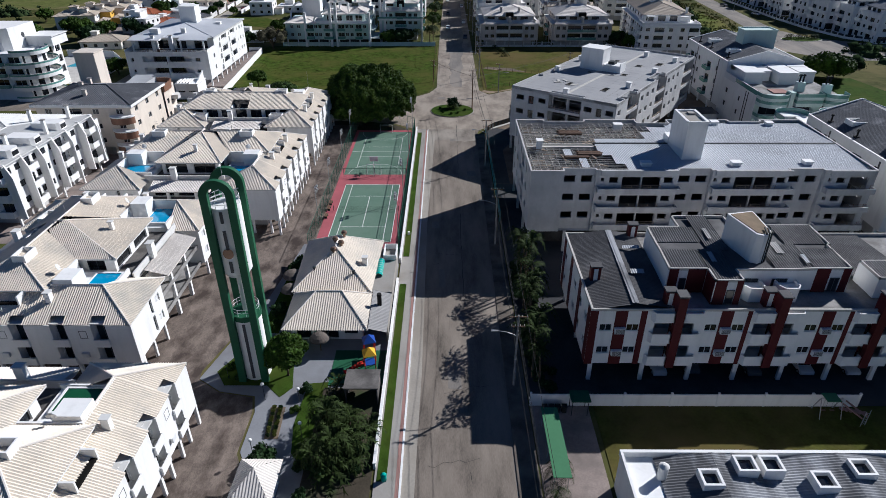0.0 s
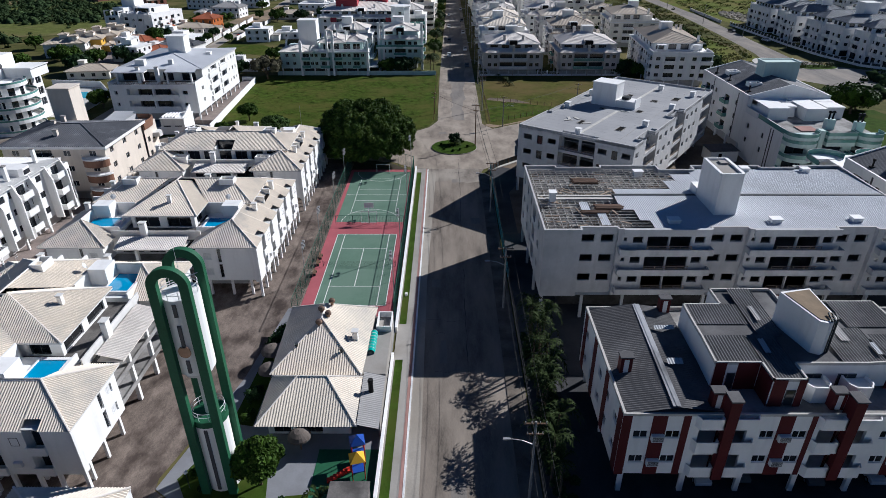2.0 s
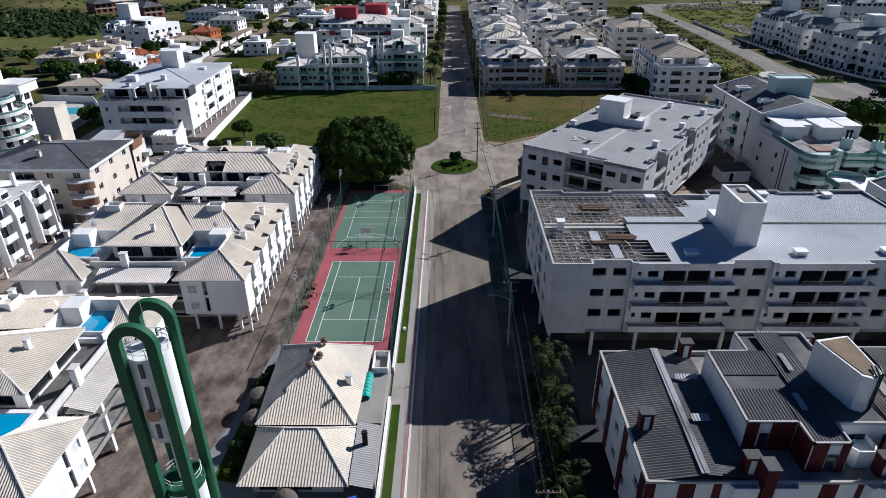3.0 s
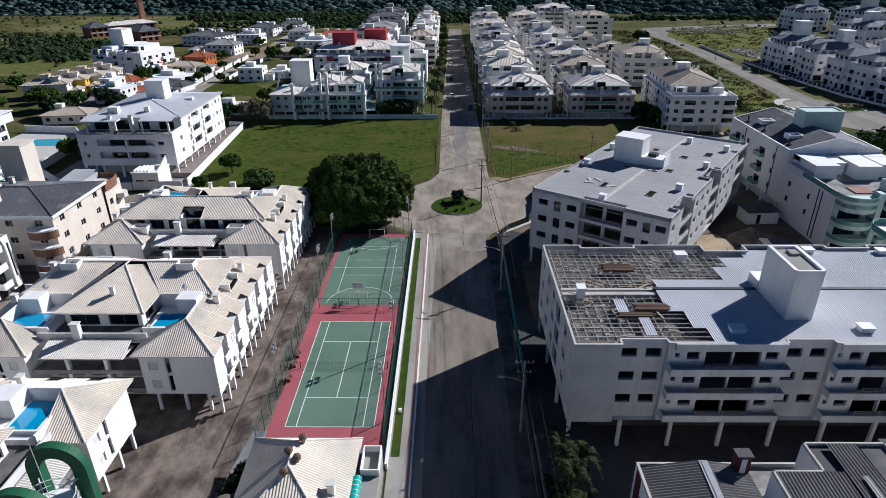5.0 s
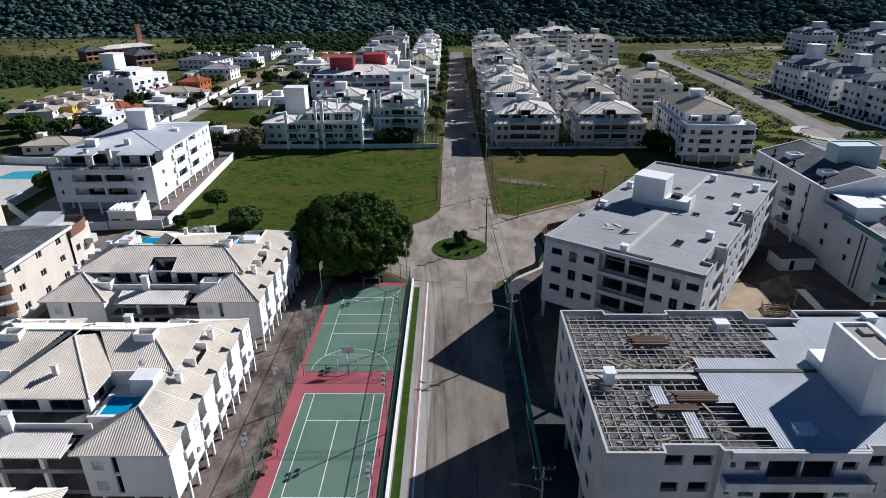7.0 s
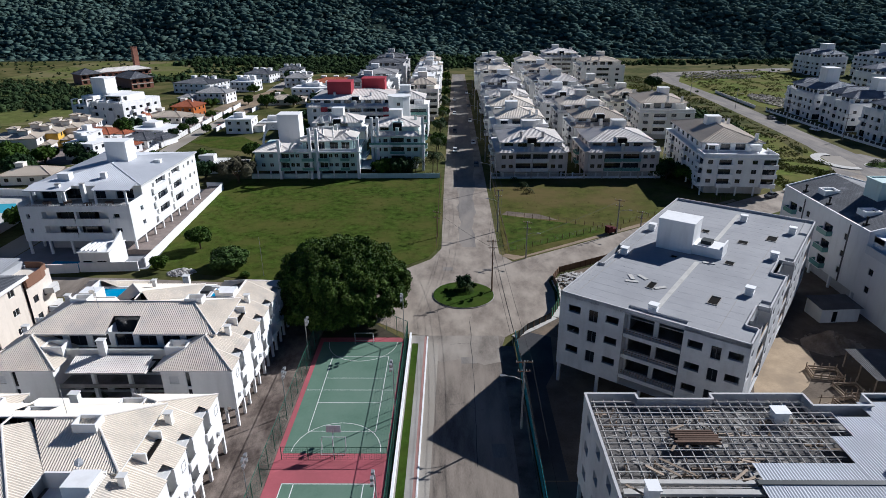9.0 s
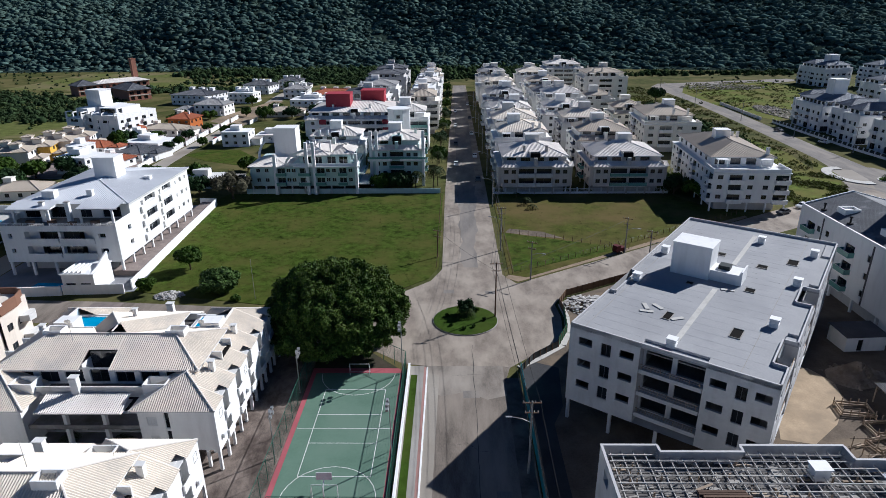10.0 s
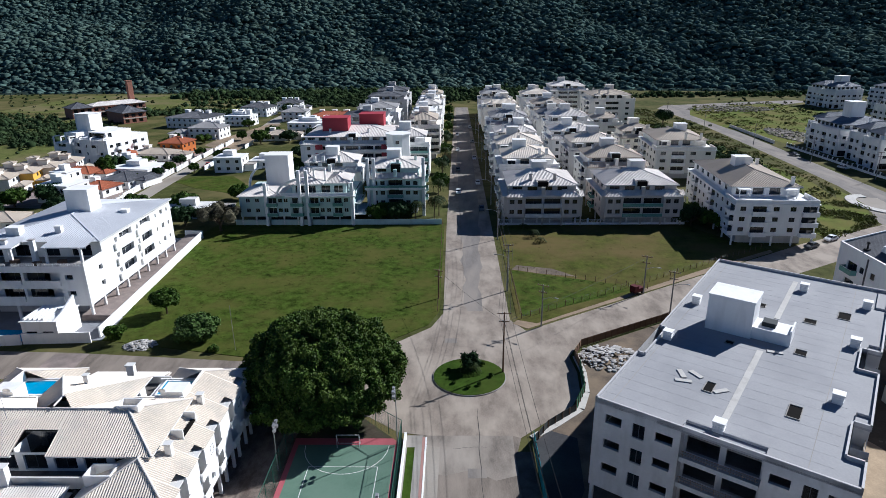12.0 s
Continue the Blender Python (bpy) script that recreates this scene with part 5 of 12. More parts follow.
# ---- grey building with an unfinished roof ----
def unfinished_building():
    T = thing("unfinished_building", 0, 0, 0.05, 0, "grey rendered four-storey building under construction with half-open roof", "building")
    X0, X1, Y0, Y1, ZB, ZT = 13.2, 66.8, 89.6, 114.0, 4.0, 14.5
    sills = (6.0, 9.15, 12.3)
    front = []
    for base in (18.6 - X0, 36.5 - X0, 53.6 - X0):
        for v in sills:
            front += [(base, base + 1.75, v, v + 1.15, "o"), (base + 2.65, base + 4.4, v, v + 1.15, "o")]
    for base, flip in ((24.2 - X0, 1), (41.7 - X0, 1), (59.5 - X0, 1)):
        for v in sills:
            front += [(base, base + 0.5, v + 0.4, v + 1.0, "o"), (base + 1.3, base + 2.7, v + 0.15, v + 1.1, "o"), (base + 3.3, base + 6.2, v - 1.0, v + 1.15, "o"), (base + 6.4, base + 9.3, v - 1.0, v + 1.15, "o"), (base + 9.8, base + 11.2, v + 0.15, v + 1.1, "o")]
    wall = Geo()
    # both long fronts step in and out in plan
    cope = Geo()
    steps = ((X0, 18.3, -0.3), (18.3, 23.4, 0.7), (23.4, 36.2, 0.0), (36.2, 41.3, 0.7), (41.3, 53.3, 0.0), (53.3, 58.7, 0.7), (58.7, X1, 0.0))
    for i, (a, b, o) in enumerate(steps):
        facade(wall, (a, Y0 + o), (b, Y0 + o), ZB, ZT, [(q[0] - a + X0, q[1] - a + X0, *q[2:]) for q in front if q[0] > a - X0 and q[1] < b - X0], T, 0.25)
        cope.box(a - 0.05, Y0 + o - 0.05, ZT, b + 0.05, Y0 + o + 0.2, ZT + 0.12)
        if i:
            ya, yb = sorted((steps[i - 1][2], o))
            wall.poly([(a, Y0 + ya, ZB), (a, Y0 + yb, ZB), (a, Y0 + yb, ZT), (a, Y0 + ya, ZT)])
            cope.box(a - 0.12, Y0 + ya + 0.2, ZT, a + 0.12, Y0 + yb - 0.05, ZT + 0.117)
    side = [(2 + k * 4.2, 3.5 + k * 4.2, v, v + 1.15, "o") for k in range(5) for v in sills]
    side += [(13.2, 16.0, v - 1.0, v + 1.2, "o") for v in sills]
    side = [o for o in side if not (12.5 < o[0] < 16.6 and o[4] == "o" and o[1] - o[0] < 2)]
    facade(wall, (X0, Y1), (X0, Y0 - 0.3), ZB, ZT, side, T, 0.25)
    facade(wall, (X1, Y0), (X1, Y1), ZB, ZT, side, T, 0.25)
    back = [(2 + k * 3.3, 3.8 + k * 3.3, v, v + 1.15, "o") for k in range(15) for v in sills]
    steps = ((X0, 18.4, 0.0), (18.4, 26.0, 0.9), (26.0, 35.5, 0.0), (35.5, 41.5, 1.9), (41.5, 53.0, 0.0), (53.0, 59.0, 0.9), (59.0, X1, 0.0))
    for i, (a, b, o) in enumerate(steps):
        facade(wall, (b, Y1 - o), (a, Y1 - o), ZB, ZT, [(q[0] - X1 + b, q[1] - X1 + b, *q[2:]) for q in back if q[0] > X1 - b and q[1] < X1 - a], T, 0.25)
        cope.box(a - 0.05, Y1 - o - 0.2, ZT, b + 0.05, Y1 - o + 0.05, ZT + 0.12)
        if i:
            ya, yb = sorted((steps[i - 1][2], o))
            wall.poly([(a, Y1 - ya, ZB), (a, Y1 - yb, ZB), (a, Y1 - yb, ZT), (a, Y1 - ya, ZT)])
            cope.box(a - 0.12, Y1 - yb + 0.05, ZT, a + 0.12, Y1 - ya - 0.2, ZT + 0.117)
    wall.poly([(X0, Y0, ZB), (X0, Y1, ZB), (X1, Y1, ZB), (X1, Y0, ZB)])
    part("wall", wall, "raw_concrete", T)
    cope.box(X0 - .05, Y0 - .1, ZT, X0 + .2, Y1 - .2, ZT + 0.118).box(X1 - .2, Y0 + .2, ZT, X1 + .05, Y1 - .2, ZT + 0.118)
    part("coping", cope, "grey_wall", T)
    for v in (4.0, 7.1, 10.25, 13.35):
        g = Geo()
        g.box(X0 + 0.4, Y0 + 1.0, v - 0.15, X1 - 0.4, Y1 - 2.3, v)
        part("floor_slab", g, "slab", T)
    g = Geo()
    for x in range(6):
        g.box(X0 + 4.5 + x * 9, Y0 + 6, 4, X0 + 4.7 + x * 9, Y1 - 6, 13.2)
    g.box(X0 + 1, 101, 4, X1 - 1, 101.2, 13.2)
    part("inner_wall", g, "slab", T)
    # balcony bands
    for base in (23.6, 41.3, 59.0):
        for i, v in enumerate(sills):
            g = Geo()
            w = 12.8 if base < 58 else 7.6
            g.box(base, Y0 - 1.2, v - 1.25, base + w, Y0 + 0.01, v - 1.05).box(base, Y0 - 1.2, v - 1.05, base + w, Y0 - 1.06, v - 0.35)
            g.box(base, Y0 - 1.06, v - 1.05, base + 0.14, Y0, v - 0.35).box(base + w - 0.14, Y0 - 1.06, v - 1.05, base + w, Y0, v - 0.35)
            b = part("balcony", g, "raw_concrete", T)
            r = Geo()
            for h in (0.1, 0.45):
                r.tube([(base + 3.6, Y0 - 0.9, v - 0.35 + h), (base + min(9.8, w - .3), Y0 - 0.9, v - 0.35 + h)], 0.035, 0.035, 4)
            for k in range(5):
                xx = base + 3.7 + k * 1.5
                if xx < base + w - .2:
                    r.tube([(xx, Y0 - 0.9, v - 0.6), (xx, Y0 - 0.9, v + 0.15)], 0.04, 0.04, 4)
            part("safety_rail", r, "timber", b, "rough wooden safety rail")
        # roof overhang above the bay
        g = Geo()
        w = 12.8 if base < 58 else 7.6
        g.box(base + 0.5, Y0 - 0.3, 13.75, base + w - 0.4, Y0 - 0.06, ZT + 0.1)
        part("parapet", g, "raw_concrete", T)
    c = Geo()
    c.box(-0.2, -0.2, 0, 0.2, 0.2, 4.0)
    cm = mesh_of("column", c, "raw_concrete")
    for k in range(10):
        for y in (Y0 + 0.3, 97.5, 106, Y1 - 0.3):
            link("column", cm, T, "", pose(X0 + 0.4 + k * 5.86, y, 0))
    # added wall box; its dark colour stands in for shade under the floor
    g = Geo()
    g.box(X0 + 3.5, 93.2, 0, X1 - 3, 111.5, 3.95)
    part("ground_floor_wall", g, "void_render", T, "ground floor walls coloured near-black for shade")
    # finished ribbed roof sheets
    def covered(name, pts, z0=14.15):
        g = Geo()
        g.slope([(x, y, z0 + (0.03 * min(abs(y - Y0), abs(Y1 - y)))) for x, y in pts], 0.27, 0.05)
        return part(name, g, "sheet_new", T, "grey corrugated fibre-cement roof sheets")
    YM = 101.3
    covered("roof_sheet", [(43, Y0 + 0.75), (X1 - .3, Y0 + 0.75), (X1 - .3, YM), (43, YM)])
    covered("roof_sheet", [(X1 - .3, Y1 - 0.95), (40.4, Y1 - 0.95), (40.4, YM + .3), (X1 - .3, YM + .3)])
    covered("roof_sheet", [(28.6, Y0 + 0.75), (43, Y0 + 0.75), (43, YM), (28.6, YM)])
    covered("roof_sheet", [(27.2, 93.0), (28.6, 93.0), (28.6, YM), (27.2, YM)])
    covered("roof_sheet", [(25.4, 96.4), (27.2, 96.4), (27.2, YM), (25.4, YM)])
    covered("roof_sheet", [(40.4, 107.6), (34.8, 107.6), (34.8, YM + .3), (40.4, YM + .3)])
    covered("roof_sheet", [(34.8, 103.9), (25.8, 103.9), (25.8, YM + .3), (34.8, YM + .3)])
    covered("roof_sheet", [(40.4, 110.6), (36.9, 110.6), (36.9, 107.6), (40.4, 107.6)])
    covered("roof_sheet", [(19.6, 95.2), (20.9, 95.2), (20.9, 99.0), (19.6, 99.0)])
    covered("roof_sheet", [(21.6, 91.6), (22.8, 91.6), (22.8, 95.4), (21.6, 95.4)])
    g = Geo()
    g.box(25.2, YM - 0.1, 14.3, X1 - .3, YM + 0.4, 14.62)
    part("ridge_gutter", g, "dark_metal", T)
    # open roof frame: rafters, purlins and short posts
    r = random.Random(4)
    shared = {}

    def bar(name, mat, x0, y0, z0, x1, y1, z1, label=""):
        key = (name, mat, round(x1 - x0, 2), round(y1 - y0, 2), round(z1 - z0, 2))
        if key not in shared:
            b = Geo()
            b.box(0, 0, 0, x1 - x0, y1 - y0, z1 - z0)
            shared[key] = mesh_of(name, b, mat)
        link(name, shared[key], T, label, pose(x0, y0, z0))
    xs = [14.0 + k * 1.05 for k in range(27)]
    purl = []
    for x in xs:
        y1 = 98.4 if x < 25.4 else 92.6 if x < 28.6 else 0
        if y1 > 93:
            bar("rafter", "pale_concrete", x - 0.03, Y0 + 0.8, 14.02, x + 0.03, y1 + 2.5, 14.12)
        if x < 37.5:
            bar("rafter", "pale_concrete", x - 0.03, YM + 0.4 if x < 25.8 else 103.9 if x < 34.8 else 107.6, 14.02, x + 0.03, Y1 - (1.2 if 18.3 < x < 26.1 else 2.2 if x > 35.4 else 0.3), 14.12)
    for k in range(26):
        y = Y0 + 0.95 + k * 0.9
        xe = (28.6 if y < 93 else 27.2 if y < 96.4 else 25.4) if y < YM else (25.8 if y < 103.9 else 34.8 if y < 107.6 else 37.0)
        j = r.uniform(-0.1, 0.1)
        if y > Y1 - 2.2:
            xe = 35.2
        if y > Y1 - 1.1:
            bar("purlin", "pale_concrete", 13.7, y - 0.03, 14.13, 18.2, y + 0.03, 14.2)
            bar("purlin", "pale_concrete", 26.2, y - 0.03, 14.13, xe, y + 0.03, 14.2)
            continue
        bar("purlin", "pale_concrete", 13.7, y - 0.03 + j, 14.13, xe, y + 0.03 + j, 14.2)
    for k in range(110):
        x, y = r.uniform(14.2, 35), r.uniform(90.5, 112.8)
        if (y < YM and x > 25) or (y > 101 and y < 104 and x > 25):
            continue
        h = r.uniform(0.25, 0.6)
        bar("roof_post", "timber", x - 0.06, y - 0.06, 13.38, x + 0.06, y + 0.06, 14.02)
        if r.random() < 0.45:
            bar("plank", "timber", x - r.choice((0.6, 1.2)), y - 0.1, 13.38, x + r.choice((0.5, 1.4)), y + 0.12, 13.5)
    # zigzag steel trusses carrying the purlins
    for i, y in enumerate(Y0 + 1.4 + q * 1.55 for q in range(15)):
        xe = (28.2 if y < 93 else 26.8 if y < 96.4 else 25.0) if y < YM else (25.2 if y < 103.9 else 34.4 if y < 107.6 else 36.6)
        if abs(y - YM) < 0.7:
            continue
        if y > Y1 - 2.2:
            xe = 35.2
        web = Geo()
        x = 14.0 + r.uniform(0, 0.3)
        web.tube([(x, y, 13.95), (xe, y, 13.95)], 0.035, 0.035, 4)
        while x + 0.9 < xe:
            web.tube([(x, y, 13.95), (x + 0.42, y + 0.05, 13.45), (x + 0.84, y, 13.95)], 0.03, 0.03, 4)
            x += 0.84
        part("roof_truss", web, "pale_concrete", T, "thin zigzag steel roof truss")
    # broken pieces and dust on the slab
    bits = Geo()
    for k in range(260):
        x, y = r.uniform(13.9, 35.0), r.uniform(90.5, 112.8)
        if (y < YM + 2.8 and x > 25.3):
            continue
        a, w, d, h = r.uniform(0, 3.1), r.uniform(0.1, 0.55), r.uniform(0.08, 0.3), r.uniform(0.03, 0.14)
        c, q = math.cos(a), math.sin(a)
        bits.prism([(x + u * c - v * q, y + u * q + v * c) for u, v in ((-w, -d), (w, -d), (w, d), (-w, d))], 13.39, 13.39 + h)
    tagged(part("debris", bits, "concrete", T, "pale broken pieces lying on the slab"), kind="stuff")
    # deck tone kept dark to add shade beneath the open roof frame
    deck = Geo()
    deck.box(X0 + 0.3, Y0 + 0.75, 13.36, 25.6, Y1 - 1.0, 13.38).box(25.6, YM + 2.8, 13.36, 35.3, Y1 - 1.0, 13.38).box(35.3, YM + 2.8, 13.36, 37.2, Y1 - 2.1, 13.38).box(25.6, Y0 + 0.75, 13.36, 28.8, 96.6, 13.38)
    deck.box(X0 + 0.3, Y1 - 1.0, 13.36, 18.3, Y1 - 0.3, 13.38).box(26.1, Y1 - 1.0, 13.36, 35.3, Y1 - 0.3, 13.38).box(X0 + 0.3, Y0 - 0.1, 13.36, 18.2, Y0 + 0.75, 13.38).box(23.5, Y0 + 0.2, 13.36, 36.1, Y0 + 0.75, 13.38)
    deck.box(41.4, Y0 + 0.2, 13.9, 53.2, Y0 + 0.8, 14.1).box(58.8, Y0 + 0.2, 13.9, X1 - 0.3, Y0 + 0.8, 14.1).box(41.6, Y1 - 1.0, 13.9, 52.9, Y1 - 0.2, 14.1).box(59.1, Y1 - 1.0, 13.9, X1 - 0.3, Y1 - 0.2, 14.1)
    part("roof_deck", deck, "deck", T, "stained concrete deck, darkened for shade below the roof frame")
    strip = Geo()
    strip.box(13.8, 100.4, 14.0, 25.2, 101.0, 14.3).box(13.8, 101.6, 14.0, 25.2, 102.0, 14.3)
    part("gutter_strip", strip, "pale_concrete", T, "pale concrete gutter strip")
    for x0, y0, rows in ((20.2, 106.6, 6), (21.8, 96.6, 5), (19.4, 95.2, 3)):
        S = thing("timber_stack", x0, y0, 14.2, 0, "stack of rough brown roof timbers on the open roof frame", "timber", "timber stacks")
        g = Geo()
        g.box(0, 0, 0, 4.0, 0.22, 0.17)
        tm = mesh_of("timber", g, "rust_timber")
        for k in range(rows):
            for h in range(2):
                link("timber", tm, S, "", pose(r.uniform(-.25, .25), k * 0.3, 0.01 + h * 0.18))
    for k in range(16):
        g = Geo()
        x, y, a = r.uniform(14.5, 26.5), r.uniform(91, 112), r.uniform(0, 3.1)
        l = r.uniform(1.2, 3.6)
        g.box(-l / 2, -0.12, 0, l / 2, 0.12, 0.05)
        solo("plank", g, "timber", "loose pale plank lying on the roof battens", "plank", "planks on the roof", m=pose(x, y, 14.3, 0, 0, math.degrees(a)))
    # roof tower and vents
    g = Geo()
    g.prism([(38.1, 94.6), (41.2, 94.6), (41.4, 101.2), (37.9, 101.2)], 13.4, 20.3)
    part("stair_tower", g, "white", T, "white stair and tank tower")
    g = Geo()
    g.prism([(38.4, 94.9), (40.9, 94.9), (41.1, 100.9), (38.2, 100.9)], 20.3, 20.33)
    g.box(39.6, 99.0, 20.33, 40.6, 100.2, 20.6)
    part("tower_roof", g, "concrete", T)
    g = Geo()
    for a, b in (((38.1, 94.6), (41.2, 94.85)), ((40.95, 94.85), (41.4, 101.0)), ((37.9, 100.95), (41.4, 101.2)), ((37.9, 94.85), (38.3, 100.95))):
        g.box(a[0], a[1], 20.304, b[0], b[1], 20.62)
    part("tower_rim", g, "white", T)
    g = Geo()
    g.box(37.8, 101.21, 13.4, 40.4, 103.7, 15.8)
    part("tower_annex", g, "white", T)
    for x, y, s in ((31.7, 92.4, 1.5), (31.7, 110.9, 1.4), (15.8, 99.8, 0.9), (46.0, 92.6, 1.4), (57.5, 93.0, 1.3), (50.0, 112.4, 1.3), (60.0, 112.0, 1.2)):
        g = Geo()
        g.box(-s / 2, -0.55, 0, s / 2, 0.55, 1.15 if s > 1 else 2.1)
        g.box(-s / 2 - 0.12, -0.67, 1.15 if s > 1 else 2.1, s / 2 + 0.12, 0.67, 1.28 if s > 1 else 2.23)
        part("roof_vent", g, "white", T, "", False, pose(x, y, 13.6))


unfinished_building()


# ---- grey building with a flat membrane roof ----
def membrane_building():
    T = thing("apartment_building", 14.7, 137.6, 0.05, -35.7, "grey rendered four-storey apartment building with flat grey roof", "building")
    W, D, ZB, ZT = 24.5, 52.2, 3.2, 14.6
    sills = (5.6, 8.75, 11.9)
    wall = Geo()
    fr = []
    for v in sills:
        fr += [(1.3, 3.1, v, v + 1.1, "o"), (4.3, 5.6, v - 0.6, v + 1.2, "w"), (6.7, 8.5, v, v + 1.1, "o"), (17.4, 19.2, v, v + 1.1, "o"), (20.2, 21.4, v - 0.6, v + 1.2, "w"), (22.2, 23.9, v, v + 1.1, "o")]
    facade(wall, (0, 0), (9.2, 0), ZB, ZT, fr, T, 0.25, "dark")
    facade(wall, (16.8, 0), (W, 0), ZB, ZT, [(a - 16.8, b - 16.8, c, d, k) for a, b, c, d, k in fr if a > 16], T, 0.25, "dark")
    facade(wall, (9.2, 1.6), (16.8, 1.6), ZB, ZT, [(0.3 + k * 3.8, 3.5 + k * 3.8, v - 1.0, v + 1.4, "o") for k in range(2) for v in sills], T, 0.25)
    facade(wall, (9.2, 0), (9.2, 1.6), ZB, ZT, [], T)
    facade(wall, (16.8, 1.6), (16.8, 0), ZB, ZT, [], T)
    # right side with three set-back loggia bays
    ys = [0, 6.2, 13.2, 24.5, 31.0, 44.5, D]
    for i, (a, b) in enumerate(zip(ys, ys[1:])):
        x = W if i % 2 == 0 else W - 1.5
        ops = [(0.5, b - a - 0.5, v - 0.9, v + 1.3, "o") for v in sills] if i % 2 else [(1.0 + k * 3.4, 2.6 + k * 3.4, v, v + 1.1, "o") for k in range(max(1, int((b - a) / 3.6))) for v in sills]
        facade(wall, (x, a), (x, b), ZB, ZT, ops, T, 0.25)
        if i:
            x2 = W if i % 2 == 0 else W - 1.5
            xp = W - 1.5 if i % 2 == 0 else W
            if i % 2:
                facade(wall, (W, a), (W - 1.5, a), ZB, ZT, [], T)
            else:
                facade(wall, (W - 1.5, a), (W, a), ZB, ZT, [], T)
    facade(wall, (W, D), (0, D), ZB, ZT, [(2 + k * 3.5, 3.7 + k * 3.5, v, v + 1.1, "o") for k in range(6) for v in sills], T, 0.25)
    facade(wall, (0, D), (0, 0), ZB, ZT, [(2 + k * 3.8, 3.7 + k * 3.8, v, v + 1.1, "o") for k in range(13) for v in sills], T, 0.25)
    wall.poly([(0, 0, ZB), (0, D, ZB), (W, D, ZB), (W, 0, ZB)])
    part("wall", wall, "raw_concrete", T)
    for v in (3.4, 6.4, 9.55, 12.7):
        g = Geo()
        g.box(0.3, 1.9, v - 0.15, W - 1.8, D - 0.4, v)
        part("floor_slab", g, "slab", T)
    g = Geo()
    g.box(0.4, 9, 3.4, W - 1.9, 9.2, 14.0).box(8.6, 2, 3.4, 8.8, 9, 14).box(17.0, 2, 3.4, 17.2, 9, 14).box(12, 9.2, 3.4, 12.2, D - 1, 14)
    part("inner_wall", g, "slab", T)
    for v in sills:
        g = Geo()
        g.box(9.3, -0.05, v - 1.3, 16.7, 1.55, v - 1.1).box(9.3, -0.05, v - 1.1, 16.7, 0.12, v - 0.75)
        b = part("balcony", g, "raw_concrete", T)
        r = Geo()
        for h in (-0.45, -0.1):
            r.tube([(9.4, 0.1, v + h), (16.6, 0.1, v + h)], 0.04, 0.04, 4)
        for k in range(7):
            r.tube([(9.6 + k * 1.13, 0.1, v - 0.75), (9.6 + k * 1.13, 0.1, v)], 0.04, 0.04, 4)
        part("safety_rail", r, "timber", b)
    for v in sills:
        for a, b in ((6.2, 13.2), (24.5, 31.0), (44.5, 52.0)):
            g = Geo()
            g.box(W - 1.5, a + 0.02, v - 1.3, W - 0.1, b - 0.02, v - 1.1).box(W - 0.25, a + 0.02, v - 1.1, W - 0.1, b - 0.02, v - 0.6)
            bb = part("balcony", g, "raw_concrete", T)
            r = Geo()
            for h in (-0.4, -0.1):
                r.tube([(W - 0.2, a + 0.2, v + h), (W - 0.2, b - 0.2, v + h)], 0.04, 0.04, 4)
            part("safety_rail", r, "timber", bb)
    # roof with stepped outline
    out = [(0, 0), (W, 0), (W, 4.6), (W - 1.6, 4.6), (W - 1.6, 11.0), (W, 11.0), (W, 23.4), (W - 2.1, 23.4), (W - 2.1, 29.2), (W, 29.2), (W, D), (0, D), (0, 21.0), (0.9, 21.0), (0.9, 12.6), (0, 12.6)]
    g = Geo()
    g.prism(out, 14.05, 14.3)
    roof = part("roof", g, "membrane", T, "grey bituminous membrane roof")
    g = Geo()
    for (a, b), (c, d) in zip(out, out[1:] + out[:1]):
        v = Vector((c - a, d - b, 0))
        n = Vector((-v.y, v.x, 0)).normalized() * 0.2
        e = v.normalized() * 0.0
        g.prism([(a, b), (c, d), (c + n.x, d + n.y), (a + n.x, b + n.y)], 14.3, 14.72)
    part("parapet", g, "grey_wall", roof)
    g = Geo()
    g.box(11.9, 2.4, 14.3, 12.6, 22, 14.36).box(11.9, 33, 14.3, 12.6, D - 3, 14.36)
    for k in range(26):
        y = 2.2 + k * 1.95
        g.box(0.3, y, 14.3, W - 2.3, y + 0.03, 14.308, 1)
    g.box(1.6, 1, 14.3, 1.66, D - 1, 14.318, 2).box(20.2, 1, 14.3, 20.26, D - 1, 14.318, 2)
    part("roof_seam", g, ["pale_concrete", "membrane", "concrete"], roof)
    g = Geo()
    g.box(4.9, 24.6, 14.3, 10.5, 29.0, 19.2)
    box = part("stair_tower", g, "white", T, "white rendered stair tower")
    g = Geo()
    g.box(4.8, 24.5, 19.2, 10.6, 29.1, 19.4)
    part("coping", g, "white", box)
    g = Geo()
    g.box(10.5, 25.0, 14.3, 15.0, 28.4, 15.9).box(14.8, 25.0, 15.9, 15.0, 28.4, 16.5)
    part("tower_annex", g, "white", T)
    g = Geo()
    g.box(11.4, 26.0, 15.9, 13.0, 27.6, 16.5)
    part("equipment", g, "dark_metal", T)
    # near-black plates that paint the dark of roof openings, with a low frame
    for x, y, w, d in ((8.9, 8.6, 0.9, 2.2), (17.2, 8.6, 1.2, 2.6), (8.2, 21.6, 0.9, 0.9), (15.8, 23.6, 1.2, 1.4), (15.4, 34.0, 1.4, 1.4), (19.0, 38.0, 1.4, 2.4), (9.0, 36, 1.2, 1.2)):
        g = Geo()
        g.box(x, y, 14.3, x + w, y + d, 14.33)
        h = part("roof_opening", g, "void", T, "square near-black plate painted as a shaft opening")
        f = Geo()
